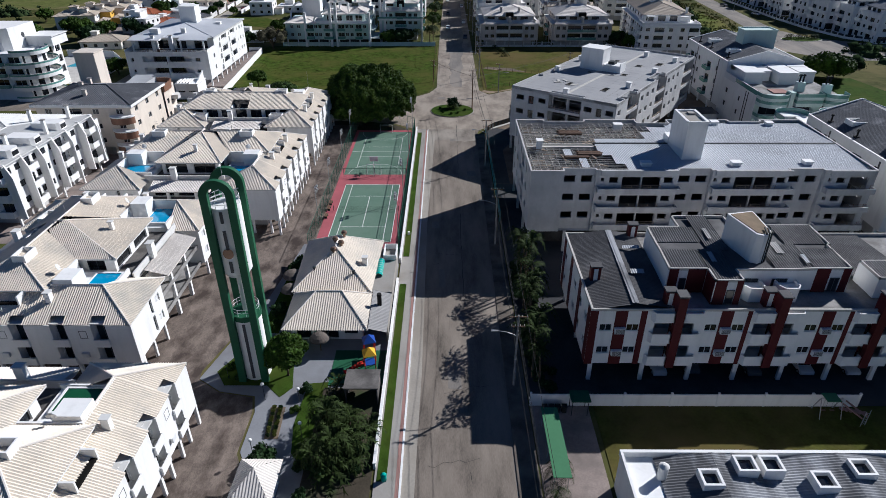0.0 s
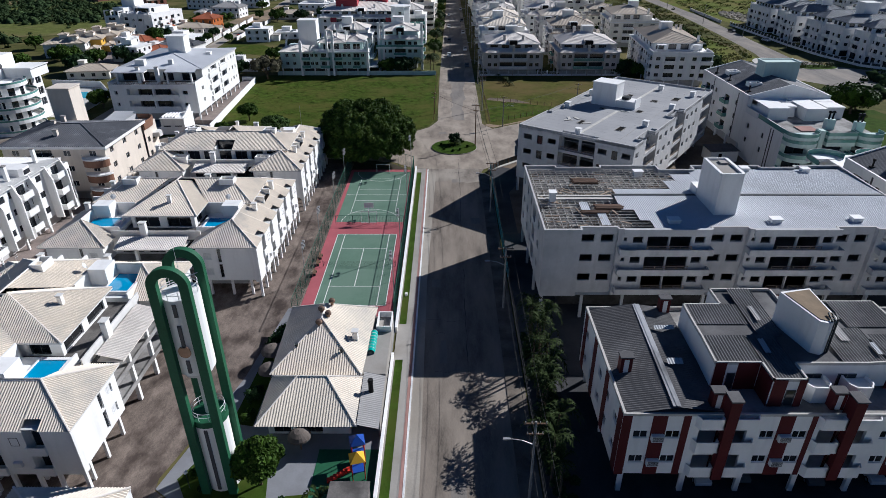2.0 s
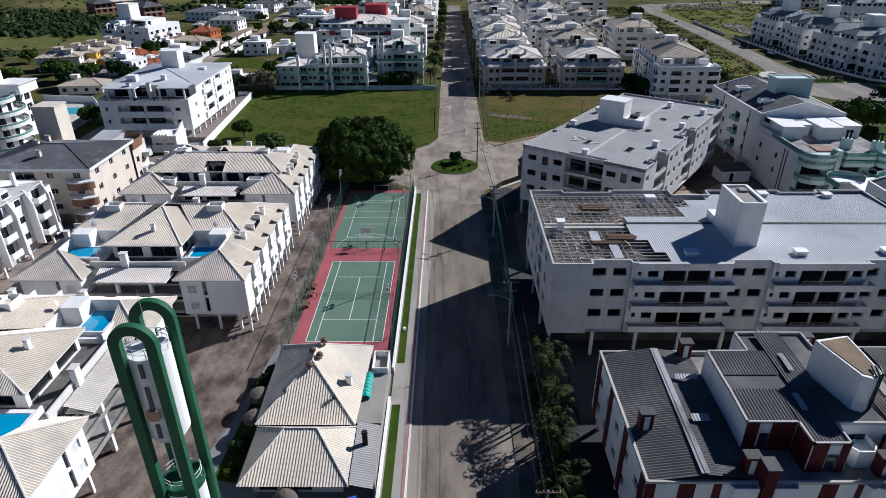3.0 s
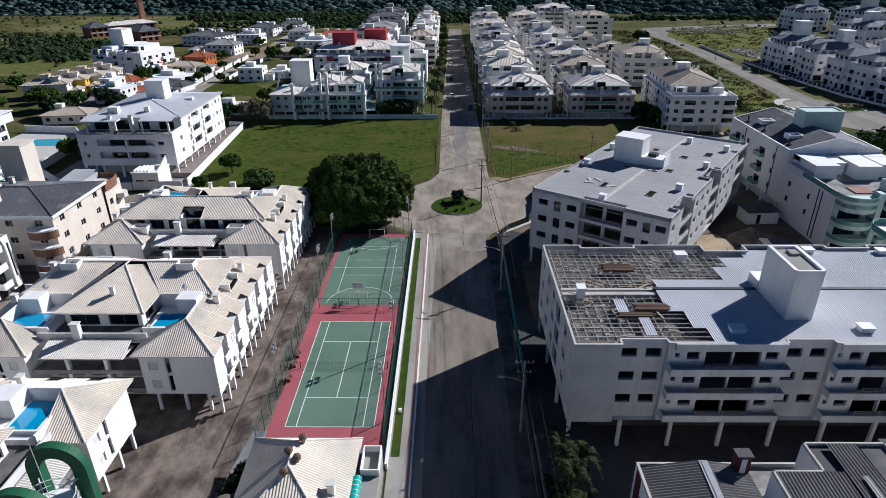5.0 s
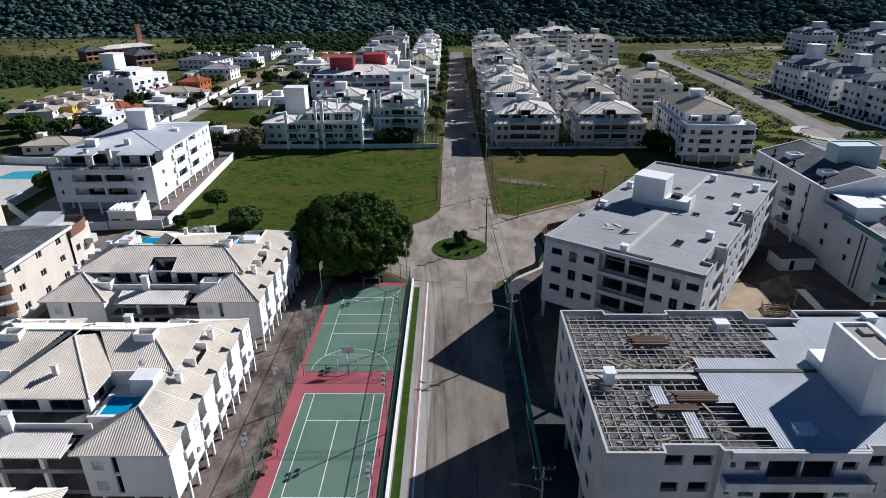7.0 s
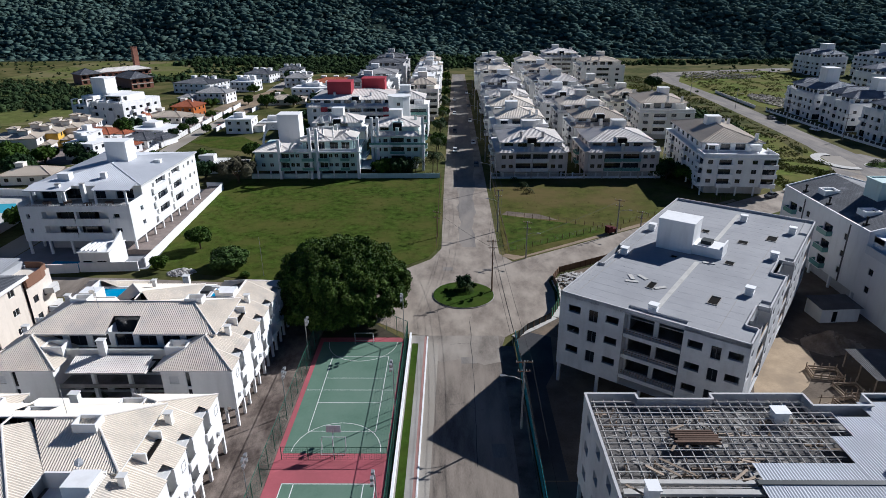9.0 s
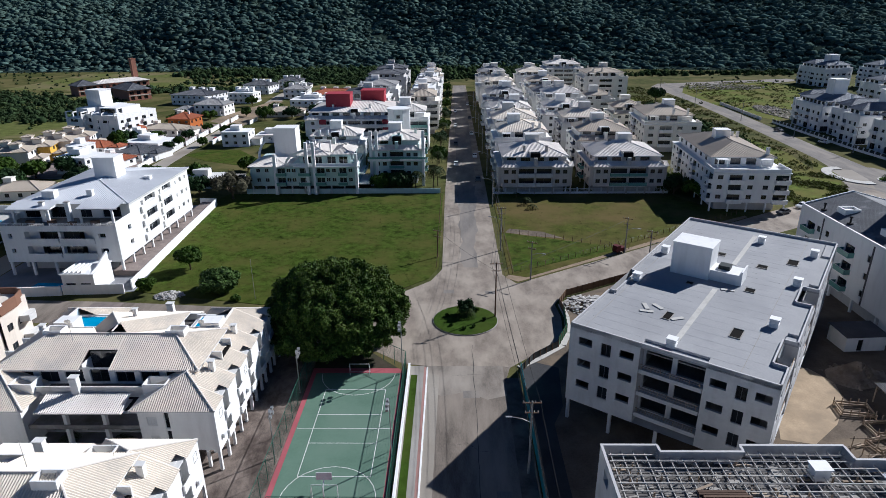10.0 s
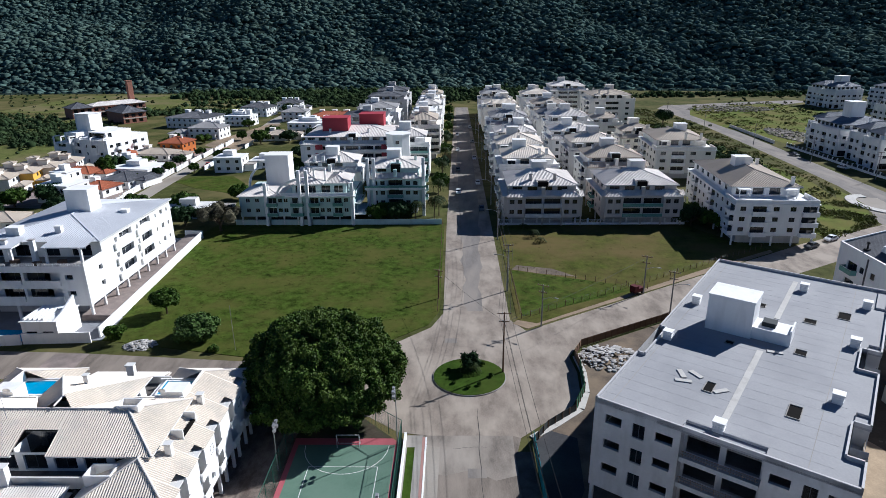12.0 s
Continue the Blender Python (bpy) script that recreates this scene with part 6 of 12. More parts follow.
        f.box(x - 0.08, y - 0.08, 14.3, x, y + d + 0.08, 14.42).box(x + w, y - 0.08, 14.3, x + w + 0.08, y + d + 0.08, 14.42).box(x, y - 0.08, 14.3, x + w, y, 14.42).box(x, y + d, 14.3, x + w, y + d + 0.08, 14.42)
        part("frame", f, "concrete", h)
    for x, y, a in ((6.6, 9.4, 20), (7.4, 11.6, -30), (10.6, 9.6, 50), (6.0, 10.8, -55), (13.8, 22.6, 15)):
        g = Geo()
        g.box(-0.9, -0.3, 0, 0.9, 0.3, 0.08)
        solo("board", g, "pale_concrete", "loose pale board lying on the flat roof", "board", "boards on the roof", m=T.matrix_basis @ pose(x, y, 14.33, 0, 0, a))
    for x, y in ((12.2, 2.0), (21.2, 14.6), (21.6, 30.0), (1.9, 18.6), (1.8, 32), (13.8, 46.0), (22, 44)):
        g = Geo()
        g.box(-0.5, -0.45, 0, 0.5, 0.45, 1.1)
        for z in (0.35, 0.6, 0.85):
            g.box(-0.56, -0.51, z, 0.56, 0.51, z + 0.1)
        g.box(-0.62, -0.58, 1.1, 0.62, 0.58, 1.24)
        part("roof_vent", g, "white", T, "white louvred chimney head", False, pose(x, y, 14.3))
    c = Geo()
    c.box(-0.2, -0.2, 0, 0.2, 0.2, 3.2)
    cm = mesh_of("column", c, "raw_concrete")
    for y in (0.4, 9, 18, 27, 36, 45, 51.6):
        for x in (0.3, 6.2, 12.2, 18.3, W - 1.9):
            link("column", cm, T, "", pose(x, y, 0))


membrane_building()


# ---- red and white apartment building ----
def striped_building():
    T = thing("striped_building", 0, 0, 0.07, 0, "white apartment building with maroon stripes and dark corrugated roofs", "building")
    X0, X1, Y0, Y1, ZB, ZT = 16.6, 62.0, 58.2, 76.2, 3.0, 10.6
    fl = (3.3, 6.6)
    wall = Geo()
    ops = []
    u = lambda x: x - X0
    groups = [17.6, 29.7, 41.2, 52.6]
    for x in groups:
        for v in (4.5, 7.75):
            ops += [(u(x + 0.2), u(x + 1.6), v, v + 1.0, "w"), (u(x + 3.3), u(x + 4.7), v, v + 1.0, "w")]
    for x in (24.0, 35.4, 46.9, 58.0):
        for v in fl:
            ops += [(u(x), u(min(x + 2.0, 61.5)), v + 0.1, v + 2.3, "o"), (u(x + 2.6), u(x + 4.6), v + 0.1, v + 2.3, "o")]
    facade(wall, (X0, Y0), (X1, Y0), ZB, ZT, [o for o in ops if o[1] < X1 - X0 - 0.2], T, 0.2)
    side = [(1.5 + k * 3.4, 2.9 + k * 3.4, v, v + 1.1, "w") for k in range(5) for v in (4.5, 7.75)]
    facade(wall, (X0, Y1), (X0, Y0), ZB, ZT, side, T, 0.2)
    facade(wall, (X1, Y0), (X1, Y1), ZB, ZT, side, T, 0.2)
    facade(wall, (X1, Y1), (X0, Y1), ZB, ZT, [(2 + k * 4, 3.4 + k * 4, v, v + 1.1, "w") for k in range(10) for v in (4.5, 7.75)], T, 0.2)
    wall.poly([(X0, Y0, ZB), (X0, Y1, ZB), (X1, Y1, ZB), (X1, Y0, ZB)])
    part("wall", wall, "white", T)
    inner = Geo()
    inner.box(X0 + 2, Y0 + 2.2, ZB, X1 - 2, Y1 - 2, ZT - 0.6)
    part("inner_wall", inner, "grey_wall", T)
    for v in fl:
        g = Geo()
        g.box(X0 + 0.3, Y0 + 0.3, v - 0.2, X1 - 0.3, Y0 + 2.3, v)
        part("floor_slab", g, "white", T)
    # maroon stripes standing 4 cm proud
    for x, w in ((16.55, 0.9), (19.4, 1.4), (22.3, 0.7), (26.0, 1.0), (31.4, 1.4), (34.4, 0.5), (37.4, 1.0), (42.9, 1.4), (45.9, 0.5), (48.9, 1.0), (54.3, 1.4), (57.3, 0.6), (60.2, 1.0)):
        g = Geo()
        d = 0.75 if w == 1.0 else 0.05
        top = 12.8 if w == 1.0 else ZT + 0.05
        g.box(x, Y0 - d, ZB - 0.1, x + w, Y0 + (0.6 if w == 1.0 else 0), top)
        st = part("stripe", g, "maroon", T, "maroon painted pier" if w == 1.0 else "maroon painted band")
        if w == 1.0:
            c = Geo()
            c.box(x - 0.1, Y0 - d - 0.1, top + 0.15, x + w + 0.1, Y0 + 0.7, top + 0.3).box(x + 0.1, Y0 - d + 0.1, top, x + w - 0.1, Y0 + 0.5, top + 0.15)
            part("cap", c, "sheet_dark", st)
    for y in (59, 64.5, 70, 75):
        g = Geo()
        g.box(X0 - 0.05, y - 0.6, ZB - 0.1, X0, y + 0.6, ZT + 0.05)
        part("stripe", g, "maroon", T)
    # boxed balconies with cut corners on both sides of each pier, and a roof-level parapet above them
    def tray(v, h, x0, x1, cut, solid):
        o = [(x0, Y0 - 0.01), (x0 + (cut if cut > 0 else 0), Y0 - 0.6), (x1 + (cut if cut < 0 else 0), Y0 - 0.6), (x1, Y0 - 0.01)]
        sl, g = Geo(), Geo()
        sl.prism(o, v - 0.2, v)
        ob = part("balcony", sl, "white", T)
        for a, b in zip(o, o[1:]):
            d = Vector((b[0] - a[0], b[1] - a[1], 0)).normalized()
            n = Vector((-d.y, d.x, 0)) * 0.12
            g.prism([a, b, (b[0] + n.x, b[1] + n.y), (a[0] + n.x, a[1] + n.y)], v, v + h)
        part("parapet", g, "white", ob)
    for x in (26.0, 37.4, 48.9):
        for v, h in ((3.3, 1.15), (6.6, 1.15), (9.6, 1.1)):
            tray(v, h, x - 2.5, x - 0.02, 0.3, v < 9)
            tray(v, h, x + 1.02, x + 3.4, -0.3, v < 9)
    for x in groups:
        for v in (4.55, 7.8):
            g = Geo()
            g.box(x + 1.9, Y0 - 0.5, v - 0.1, x + 3.1, Y0, v + 0.6, 0, 0.03)
            for k in range(8):
                g.box(x + 1.98, Y0 - 0.515, v - 0.02 + k * 0.075, x + 3.02, Y0 - 0.5, v + 0.02 + k * 0.075, 1)
            part("air_conditioner", g, ["frame", "alu"], T)
    c = Geo()
    c.prism([(-0.25, -0.2), (0.25, -0.2), (0.2, 0.2), (-0.2, 0.2)], 0, 3.0)
    cm = mesh_of("column", c, "white")
    for x in (17.5, 23.8, 29.5, 35.1, 40.7, 46.3, 51.9, 57.5):
        for y in (Y0 + 0.6, 67, Y1 - 0.6):
            link("column", cm, T, "", pose(x, y, 0))
    # roofs
    def corr(pts, mat="sheet_dark", name="roof_sheet", label=""):
        g = Geo()
        g.slope(pts, 0.3, 0.07)
        part(name, g, mat, T, label)
    lab = "blackened corrugated fibre-cement roof"
    corr([(16.9, 75.9, 10.65), (16.9, 58.4, 10.65), (21.6, 58.4, 11.5), (22.2, 75.9, 11.5)], label=lab)
    corr([(26.2, 58.4, 10.8), (26.2, 75.9, 10.8), (22.2, 75.9, 11.5), (21.6, 58.4, 11.5)], label=lab)
    corr([(56.6, 75.9, 10.7), (48.0, 75.9, 10.7), (48.0, 64.5, 11.4), (56.6, 64.5, 11.4)], label=lab)
    g = Geo()
    g.box(X0 - 0.02, Y0 - 0.02, ZT, X0 + 0.22, Y1, ZT + 0.35).box(X0 + .22, Y1 - 0.2, ZT, X1, Y1, ZT + 0.35).box(X0 + .22, Y0 - .02, ZT, X1, Y0 + 0.2, ZT + 0.3).box(X1 - 0.2, Y0 + .2, ZT, X1, Y1 - .2, ZT + 0.35)
    part("parapet", g, "pale_concrete", T)
    g = Geo()
    g.box(X0 + 0.3, Y0 + 0.3, ZT - 0.5, X1 - 0.3, Y1 - 0.3, ZT - 0.1)
    part("terrace_floor", g, "slab", T)

    for p, q in (((21.6, 58.5, 11.58), (22.2, 75.8, 11.58)),):
        g = Geo()
        g.poly([(p[0] - 0.4, p[1], p[2] - 0.02), (p[0] + 0.35, p[1], p[2] - 0.02), (q[0] + 0.5, q[1], q[2] - 0.02), (q[0] - 0.3, q[1], q[2] - 0.02)])
        g.poly([(p[0] - 0.1, p[1], p[2] + 0.03), (p[0] + 0.1, p[1], p[2] + 0.03), (q[0] + 0.1, q[1], q[2] + 0.03), (q[0] - 0.1, q[1], q[2] + 0.03)])
        part("ridge_flashing", g, "sheet_worn", T, "paler ridge flashing")

    def roof_house(outline, z, sheets, name="penthouse", stripes=()):
        g = Geo()
        g.prism(outline, 10.9, z, 0, 1)
        h = part(name, g, ["white", "sheet_dark"], T, "white roof-storey block with parapet")
        p = Geo()
        for (a, b), (c, d) in zip(outline, outline[1:] + outline[:1]):
            v = Vector((c - a, d - b, 0))
            n = Vector((-v.y, v.x, 0)).normalized() * 0.18
            p.prism([(a, b), (c, d), (c + n.x, d + n.y), (a + n.x, b + n.y)], z, z + 0.32)
        part("parapet", p, "pale_concrete", h)
        for s in sheets:
            g = Geo()
            g.slope(s, 0.3, 0.07)
            part("roof_sheet", g, "sheet_dark", h, lab)
        return h
    z = 13.6
    ol = [(26.0, 62.1), (30.5, 62.1), (30.5, 59.6), (33.8, 59.6), (33.8, 62.0), (40.8, 62.0), (43.2, 62.2), (47.4, 62.2), (47.4, 67.8), (47.8, 67.8), (47.8, 73.0), (37.5, 73.0), (37.5, 75.6), (30.4, 75.6), (30.4, 72.4), (26.3, 72.4), (26.2, 68.6), (26.2, 66.4)]
    ph = roof_house(ol, z, [[(26.3, 62.4, z + .08), (30.6, 62.4, z + .08), (30.6, 66.4, z + .3), (26.4, 66.4, z + .3)], [(30.7, 59.9, z + .08), (33.6, 59.9, z + .08), (33.6, 66.4, z + .35), (30.7, 66.4, z + .35)], [(26.5, 68.7, z + .08), (32.0, 68.7, z + .08), (32.0, 72.2, z + .3), (26.5, 72.2, z + .3)], [(32.2, 66.6, z + .1), (34.8, 66.6, z + .1), (34.8, 75.3, z + .4), (32.2, 75.3, z + .4)], [(38.6, 62.3, z + .08), (43.0, 62.3, z + .08), (43.0, 67.6, z + .4), (38.6, 67.6, z + .4)], [(43.2, 62.5, z + .1), (47.2, 62.5, z + .1), (47.2, 66.6, z + .35), (43.2, 66.6, z + .35)], [(42.4, 68.2, z + .1), (47.6, 68.2, z + .1), (47.6, 72.8, z + .3), (42.4, 72.8, z + .3)]])
    rp2 = random.Random(8)
    for x, y, w, d in ((31.4, 63.4, 0.6, 2.2), (33.0, 69.0, 0.5, 2.6), (40.0, 65.4, 0.9, 2.6), (42.4, 63.2, 0.5, 1.8), (23.0, 70.6, 2.2, 0.7), (22.6, 64.6, 1.6, 0.9)):
        zz = z + 0.42 if x > 26 and x < 48 else 11.62
        p = Geo()
        p.slope([(x, y, zz), (x + w, y, zz), (x + w + 0.1, y + d, zz + 0.08), (x + 0.1, y + d, zz + 0.08)], 0.3, 0.05)
        part("patch_sheet", p, rp2.choice(("sheet", "tile_grey")), T, "lighter replacement roof sheet")
    for x, w, y in ((26.1, 1.1, 62.1), (28.3, 2.1, 62.1), (33.0, 0.7, 59.6), (30.6, 1.3, 59.6), (43.3, 1.6, 62.2), (46.4, 0.9, 62.2)):
        g = Geo()
        g.box(x, y - 0.06, 10.6, x + w, y - 0.002, z + 0.2)
        part("stripe", g, "maroon", ph)
    g = Geo()
    g.box(30.44, 59.66, 10.6, 30.498, 62.0, z + 0.1)
    part("stripe", g, "maroon", ph)
    for x, y, w in ((27.4, 62.1, 0.8), (32.0, 59.6, 0.9), (45.1, 62.2, 1.1), (35.0, 62.0, 1.6), (38.2, 62.0, 1.8)):
        fr, pn = window_meshes(w, 1.9, "dark")
        wob = link("balcony_door", fr, ph, "", pose(x + w / 2, y - 0.09, 10.7))
        link("pane", pn, wob)
    for x0, x1 in ((34.5, 36.9), (38.5, 41.0)):
        g = Geo()
        ring = [(x0, 61.9), (x0, 60.7), (x0 + 0.5, 60.0), (x1 - 0.5, 60.0), (x1, 60.7), (x1, 61.9)]
        for a, b in zip(ring, ring[1:]):
            d = Vector((b[0] - a[0], b[1] - a[1], 0)).normalized()
            n = Vector((-d.y, d.x, 0)) * 0.14
            g.prism([a, b, (b[0] + n.x, b[1] + n.y), (a[0] + n.x, a[1] + n.y)], 10.6, 12.5)
        g.prism([(x0 + .16, 61.9), (x0 + .16, 60.8), (x0 + .6, 60.2), (x1 - .6, 60.2), (x1 - .16, 60.8), (x1 - .16, 61.9)], 12.0, 12.1)
        part("roof_balcony", g, "white", ph)
    roof_house([(49.5, 60.5), (56.5, 60.5), (56.5, 64.4), (49.5, 64.4)], 13.4, [[(49.8, 60.8, 13.45), (56.2, 60.8, 13.45), (56.2, 64.1, 13.7), (49.8, 64.1, 13.7)]])
    g = Geo()
    g.prism([(34.8, 69.3), (36.1, 64.0), (36.9, 63.6), (38.1, 64.3), (38.2, 70.0)], 11, 17.4)
    t = part("stair_tower", g, "white", T, "white curved stair and tank tower")
    g = Geo()
    g.prism([(35.1, 69.0), (36.3, 64.3), (36.9, 64.0), (37.9, 64.5), (38.0, 69.7)], 17.4, 17.46)
    part("tower_roof", g, "soil", t)
    g = Geo()
    for dx in (0.0, 0.35, 0.7):
        g.tube([(37.2 + dx, 63.9 + dx * 0.3, 13.6), (37.2 + dx, 63.9 + dx * 0.3, 17.6), (37.4 + dx, 65.0, 17.7)], 0.11, 0.11, 6)
    part("pipe", g, "dark_metal", t)
    for x, y in ((18.2, 64.6), (25.5, 75.4), (38.9, 76.6), (25.6, 59.4), (36.9, 59.4), (56.9, 66.0)):
        g = Geo()
        g.box(-0.6, -0.45, 0, 0.6, 0.45, 1.9)
        c = part("chimney", g, "maroon", T, "maroon chimney with concrete cap", False, pose(x, y, 10.7))
        k = Geo()
        k.box(-0.7, -0.55, 2.0, 0.7, 0.55, 2.16).box(-0.5, -0.35, 1.9, 0.5, 0.35, 2.0)
        part("cap", k, "sheet_dark", c)
        k = Geo()
        k.box(-0.25, -0.47, 0.1, 0.25, -0.45, 1.8)
        part("panel", k, "white", c)


striped_building()

# ---- generic apartment buildings and houses ----
def apartment(x, y, turn, w, d, floors, label, wall="white", roof="hip", rmat="tile", trim=None, base=2.8, fh=2.85, rise=2.6, pent=True, tank=True, glass=False, name="apartment_building", step=3.6, seed=0, period=0.4, style="dark", group="", setback=2.2, near=False, sides="LR", bay=None, allbal=False, flatfront=False):
    """Flats on columns: storeys of windows and balconies, a set-back roof storey, hip or flat roof, tank box. x, y: the middle."""
    T = thing(name, x, y, 0.02, turn, label, "building", group)
    r = random.Random(seed * 13 + 5)
    ZT = base + floors * fh
    g = Geo()
    bays = roof == "hip" and pent and not flatfront

    def row(L, front, plain=False):
        ops = []
        if front and bays:
            m = max(1, round((L - 11.6) / 6.0))
            s = (L - 11.6) / m
            return [(5.8 + s * k + 0.35, 5.8 + s * (k + 1) - 0.35, base + f * fh + 0.1, base + f * fh + 2.3, "dg" if glass else "db") for k in range(m) for f in range(floors)]
        n = max(2, int(L / step))
        s = L / n
        for k in range(n):
            bal = not plain and (allbal or ((k % 3 == 1) if front else (k % 4 == 2)))
            for f in range(floors):
                z = base + f * fh
                c = s * (k + 0.5)
                if bal:
                    ops.append((c - s * (0.24 if allbal else 0.42), c + s * (0.24 if allbal else 0.42), z + 0.1, z + 2.25, "dg" if glass else "db"))
                else:
                    ops.append((c - (0.7 if near else 0.95), c + (0.7 if near else 0.95), z + 1.0, z + 2.15, "w"))
        return ops
    hw, hd = w / 2, d / 2
    facade(g, (-hw, -hd), (hw, -hd), base, ZT, row(w, True), T, 0.15, style, trim or wall, near)
    facade(g, (hw, -hd), (hw, hd), base, ZT, row(d, False) if "R" in sides else row(d, False, True) if "r" in sides else [], T, 0.15, style, trim or wall, near)
    facade(g, (hw, hd), (-hw, hd), base, ZT, [], T)
    facade(g, (-hw, hd), (-hw, -hd), base, ZT, row(d, False) if "L" in sides else [], T, 0.15, style, trim or wall, near)
    g.poly([(-hw, -hd, base), (-hw, hd, base), (hw, hd, base), (hw, -hd, base)])
    part("wall", g, wall, T)
    c = Geo()
    c.box(-hw + 2, -hd + 2.5, 0, hw - 2, hd - 1, base)
    part("ground_floor_wall", c, "grey_wall", T)
    c = Geo()
    c.box(-0.18, -0.18, 0, 0.18, 0.18, base)
    cm = mesh_of("column", c, wall)
    n = max(2, int(w / 5))
    for k in range(n + 1 if near else 0):
        for yy in (-hd + 0.25, hd - 0.25) if near else (-hd + 0.25,):
            link("column", cm, T, "", pose(-hw + 0.25 + k * (w - 0.5) / n, yy, 0))
    n = max(2, int(d / 6))
    for k in range(1, n if near else 1):
        for xx in (-hw + 0.25, hw - 0.25):
            link("column", cm, T, "", pose(xx, -hd + k * d / n, 0))
    if roof == "hip":
        if pent:
            s = Geo()
            sl = Geo()
            sl.box(-hw - 0.3, -hd - 0.3, ZT, hw + 0.3, hd + 0.3, ZT + 0.2)
            part("roof_slab", sl, trim or wall, T)
            # skirt roof on the front edge, roof storey behind it
            k = Geo()
            if flatfront:
                for q in ((-hw, -hd, hw, -hd + 0.2), (-hw, -hd + 0.2, -hw + 0.2, -hd + setback), (hw - 0.2, -hd + 0.2, hw, -hd + setback)):
                    k.box(q[0], q[1], ZT + 0.2, q[2], q[3], ZT + 1.15)
                part("terrace_parapet", k, wall, T)
                for q in (-0.3, 0.28):
                    b = Geo()
                    b.box(q * w - 1.5, -hd + setback - 2.6, ZT + 2.3, q * w + 1.5, -hd + setback, ZT + 2.5).box(q * w - 1.4, -hd + setback - 2.5, ZT + 0.2, q * w - 1.2, -hd + setback - 2.3, ZT + 2.3).box(q * w + 1.2, -hd + setback - 2.5, ZT + 0.2, q * w + 1.4, -hd + setback - 2.3, ZT + 2.3)
                    part("terrace_canopy", b, wall, T)
            else:
                k.slope([(-hw - 0.4, -hd - 0.4, ZT + 0.2), (hw + 0.4, -hd - 0.4, ZT + 0.2), (hw + 0.4, -hd + setback, ZT + 1.2), (-hw - 0.4, -hd + setback, ZT + 1.2)], period)
                part("skirt_roof", k, rmat, T)
            a = hw - 1.6
            facade(s, (-a, -hd + setback), (a, -hd + setback), ZT + 0.2, ZT + 2.7, [(1 + q * 4.2, 3.8 + q * 4.2, ZT + 0.5, ZT + 2.4, "d") for q in range(int((2 * a - 2) / 4.2))], T, 0.3, style, "white", near)
            facade(s, (a, -hd + setback), (a, hd - 0.6), ZT + 0.2, ZT + 2.7, [(2 + q * 5, 4 + q * 5, ZT + 0.8, ZT + 2.3, "w") for q in range(int((d - 5) / 5) if near else 0)], T, 0.2, style, "white", near)
            facade(s, (a, hd - 0.6), (-a, hd - 0.6), ZT + 0.2, ZT + 2.7, [], T)
            facade(s, (-a, hd - 0.6), (-a, -hd + setback), ZT + 0.2, ZT + 2.7, [(2 + q * 5, 4 + q * 5, ZT + 0.8, ZT + 2.3, "w") for q in range(int((d - 5) / 5) if near else 0)], T, 0.2, style, "white", near)
            part("roof_storey_wall", s, wall, T)
            hip_roof("roof", T, -a, -hd + setback, a, hd - 0.6, ZT + 2.7, rise, rmat, 0.6, period, "", None, not near)
            zt = ZT + 2.7 + rise * 0.55
        else:
            hip_roof("roof", T, -hw, -hd, hw, hd, ZT, rise, rmat, 0.6, period)
            zt = ZT + rise * 0.6
    else:
        s = Geo()
        s.box(-hw, -hd, ZT - 0.1, hw, hd, ZT + 0.1)
        part("roof", s, rmat, T)
        p = Geo()
        for q in ((-hw, -hd, hw, -hd + 0.2), (-hw, hd - 0.2, hw, hd), (-hw, -hd + .2, -hw + 0.2, hd - .2), (hw - 0.2, -hd + .2, hw, hd - .2)):
            p.box(q[0], q[1], ZT + 0.1, q[2], q[3], ZT + 0.9)
        part("parapet", p, wall, T)
        if pent:
            s = Geo()
            a, b0, b1 = hw - 2.5, -hd + 3.0, hd - 1.0
            facade(s, (-a, b0), (a, b0), ZT + 0.1, ZT + 2.9, [(1 + q * 4, 3.6 + q * 4, ZT + 0.3, ZT + 2.4, "d") for q in range(max(1, int((2 * a - 1) / 4)))], T, 0.25, style, "white", near)
            facade(s, (a, b0), (a, b1), ZT + 0.1, ZT + 2.9, [(1.5 + q * 4.5, 3.3 + q * 4.5, ZT + 0.9, ZT + 2.2, "w") for q in range(max(1, int((b1 - b0 - 2) / 4.5)))], T, 0.2, style, "white", near)
            facade(s, (a, b1), (-a, b1), ZT + 0.1, ZT + 2.9, [], T)
            facade(s, (-a, b1), (-a, b0), ZT + 0.1, ZT + 2.9, [(1.5 + q * 4.5, 3.3 + q * 4.5, ZT + 0.9, ZT + 2.2, "w") for q in range(max(1, int((b1 - b0 - 2) / 4.5)))], T, 0.2, style, "white", near)
            s.poly([(-a, b0, ZT + 2.9), (a, b0, ZT + 2.9), (a, b1, ZT + 2.9), (-a, b1, ZT + 2.9)])
            part("roof_storey_wall", s, wall, T)
            k = Geo()
            k.box(-a - 0.4, b0 - 0.5, ZT + 2.9, a + 0.4, b1 + 0.4, ZT + 3.1)
            part("roof_storey_slab", k, wall, T)
        zt = ZT + (3.1 if pent else 0.1)
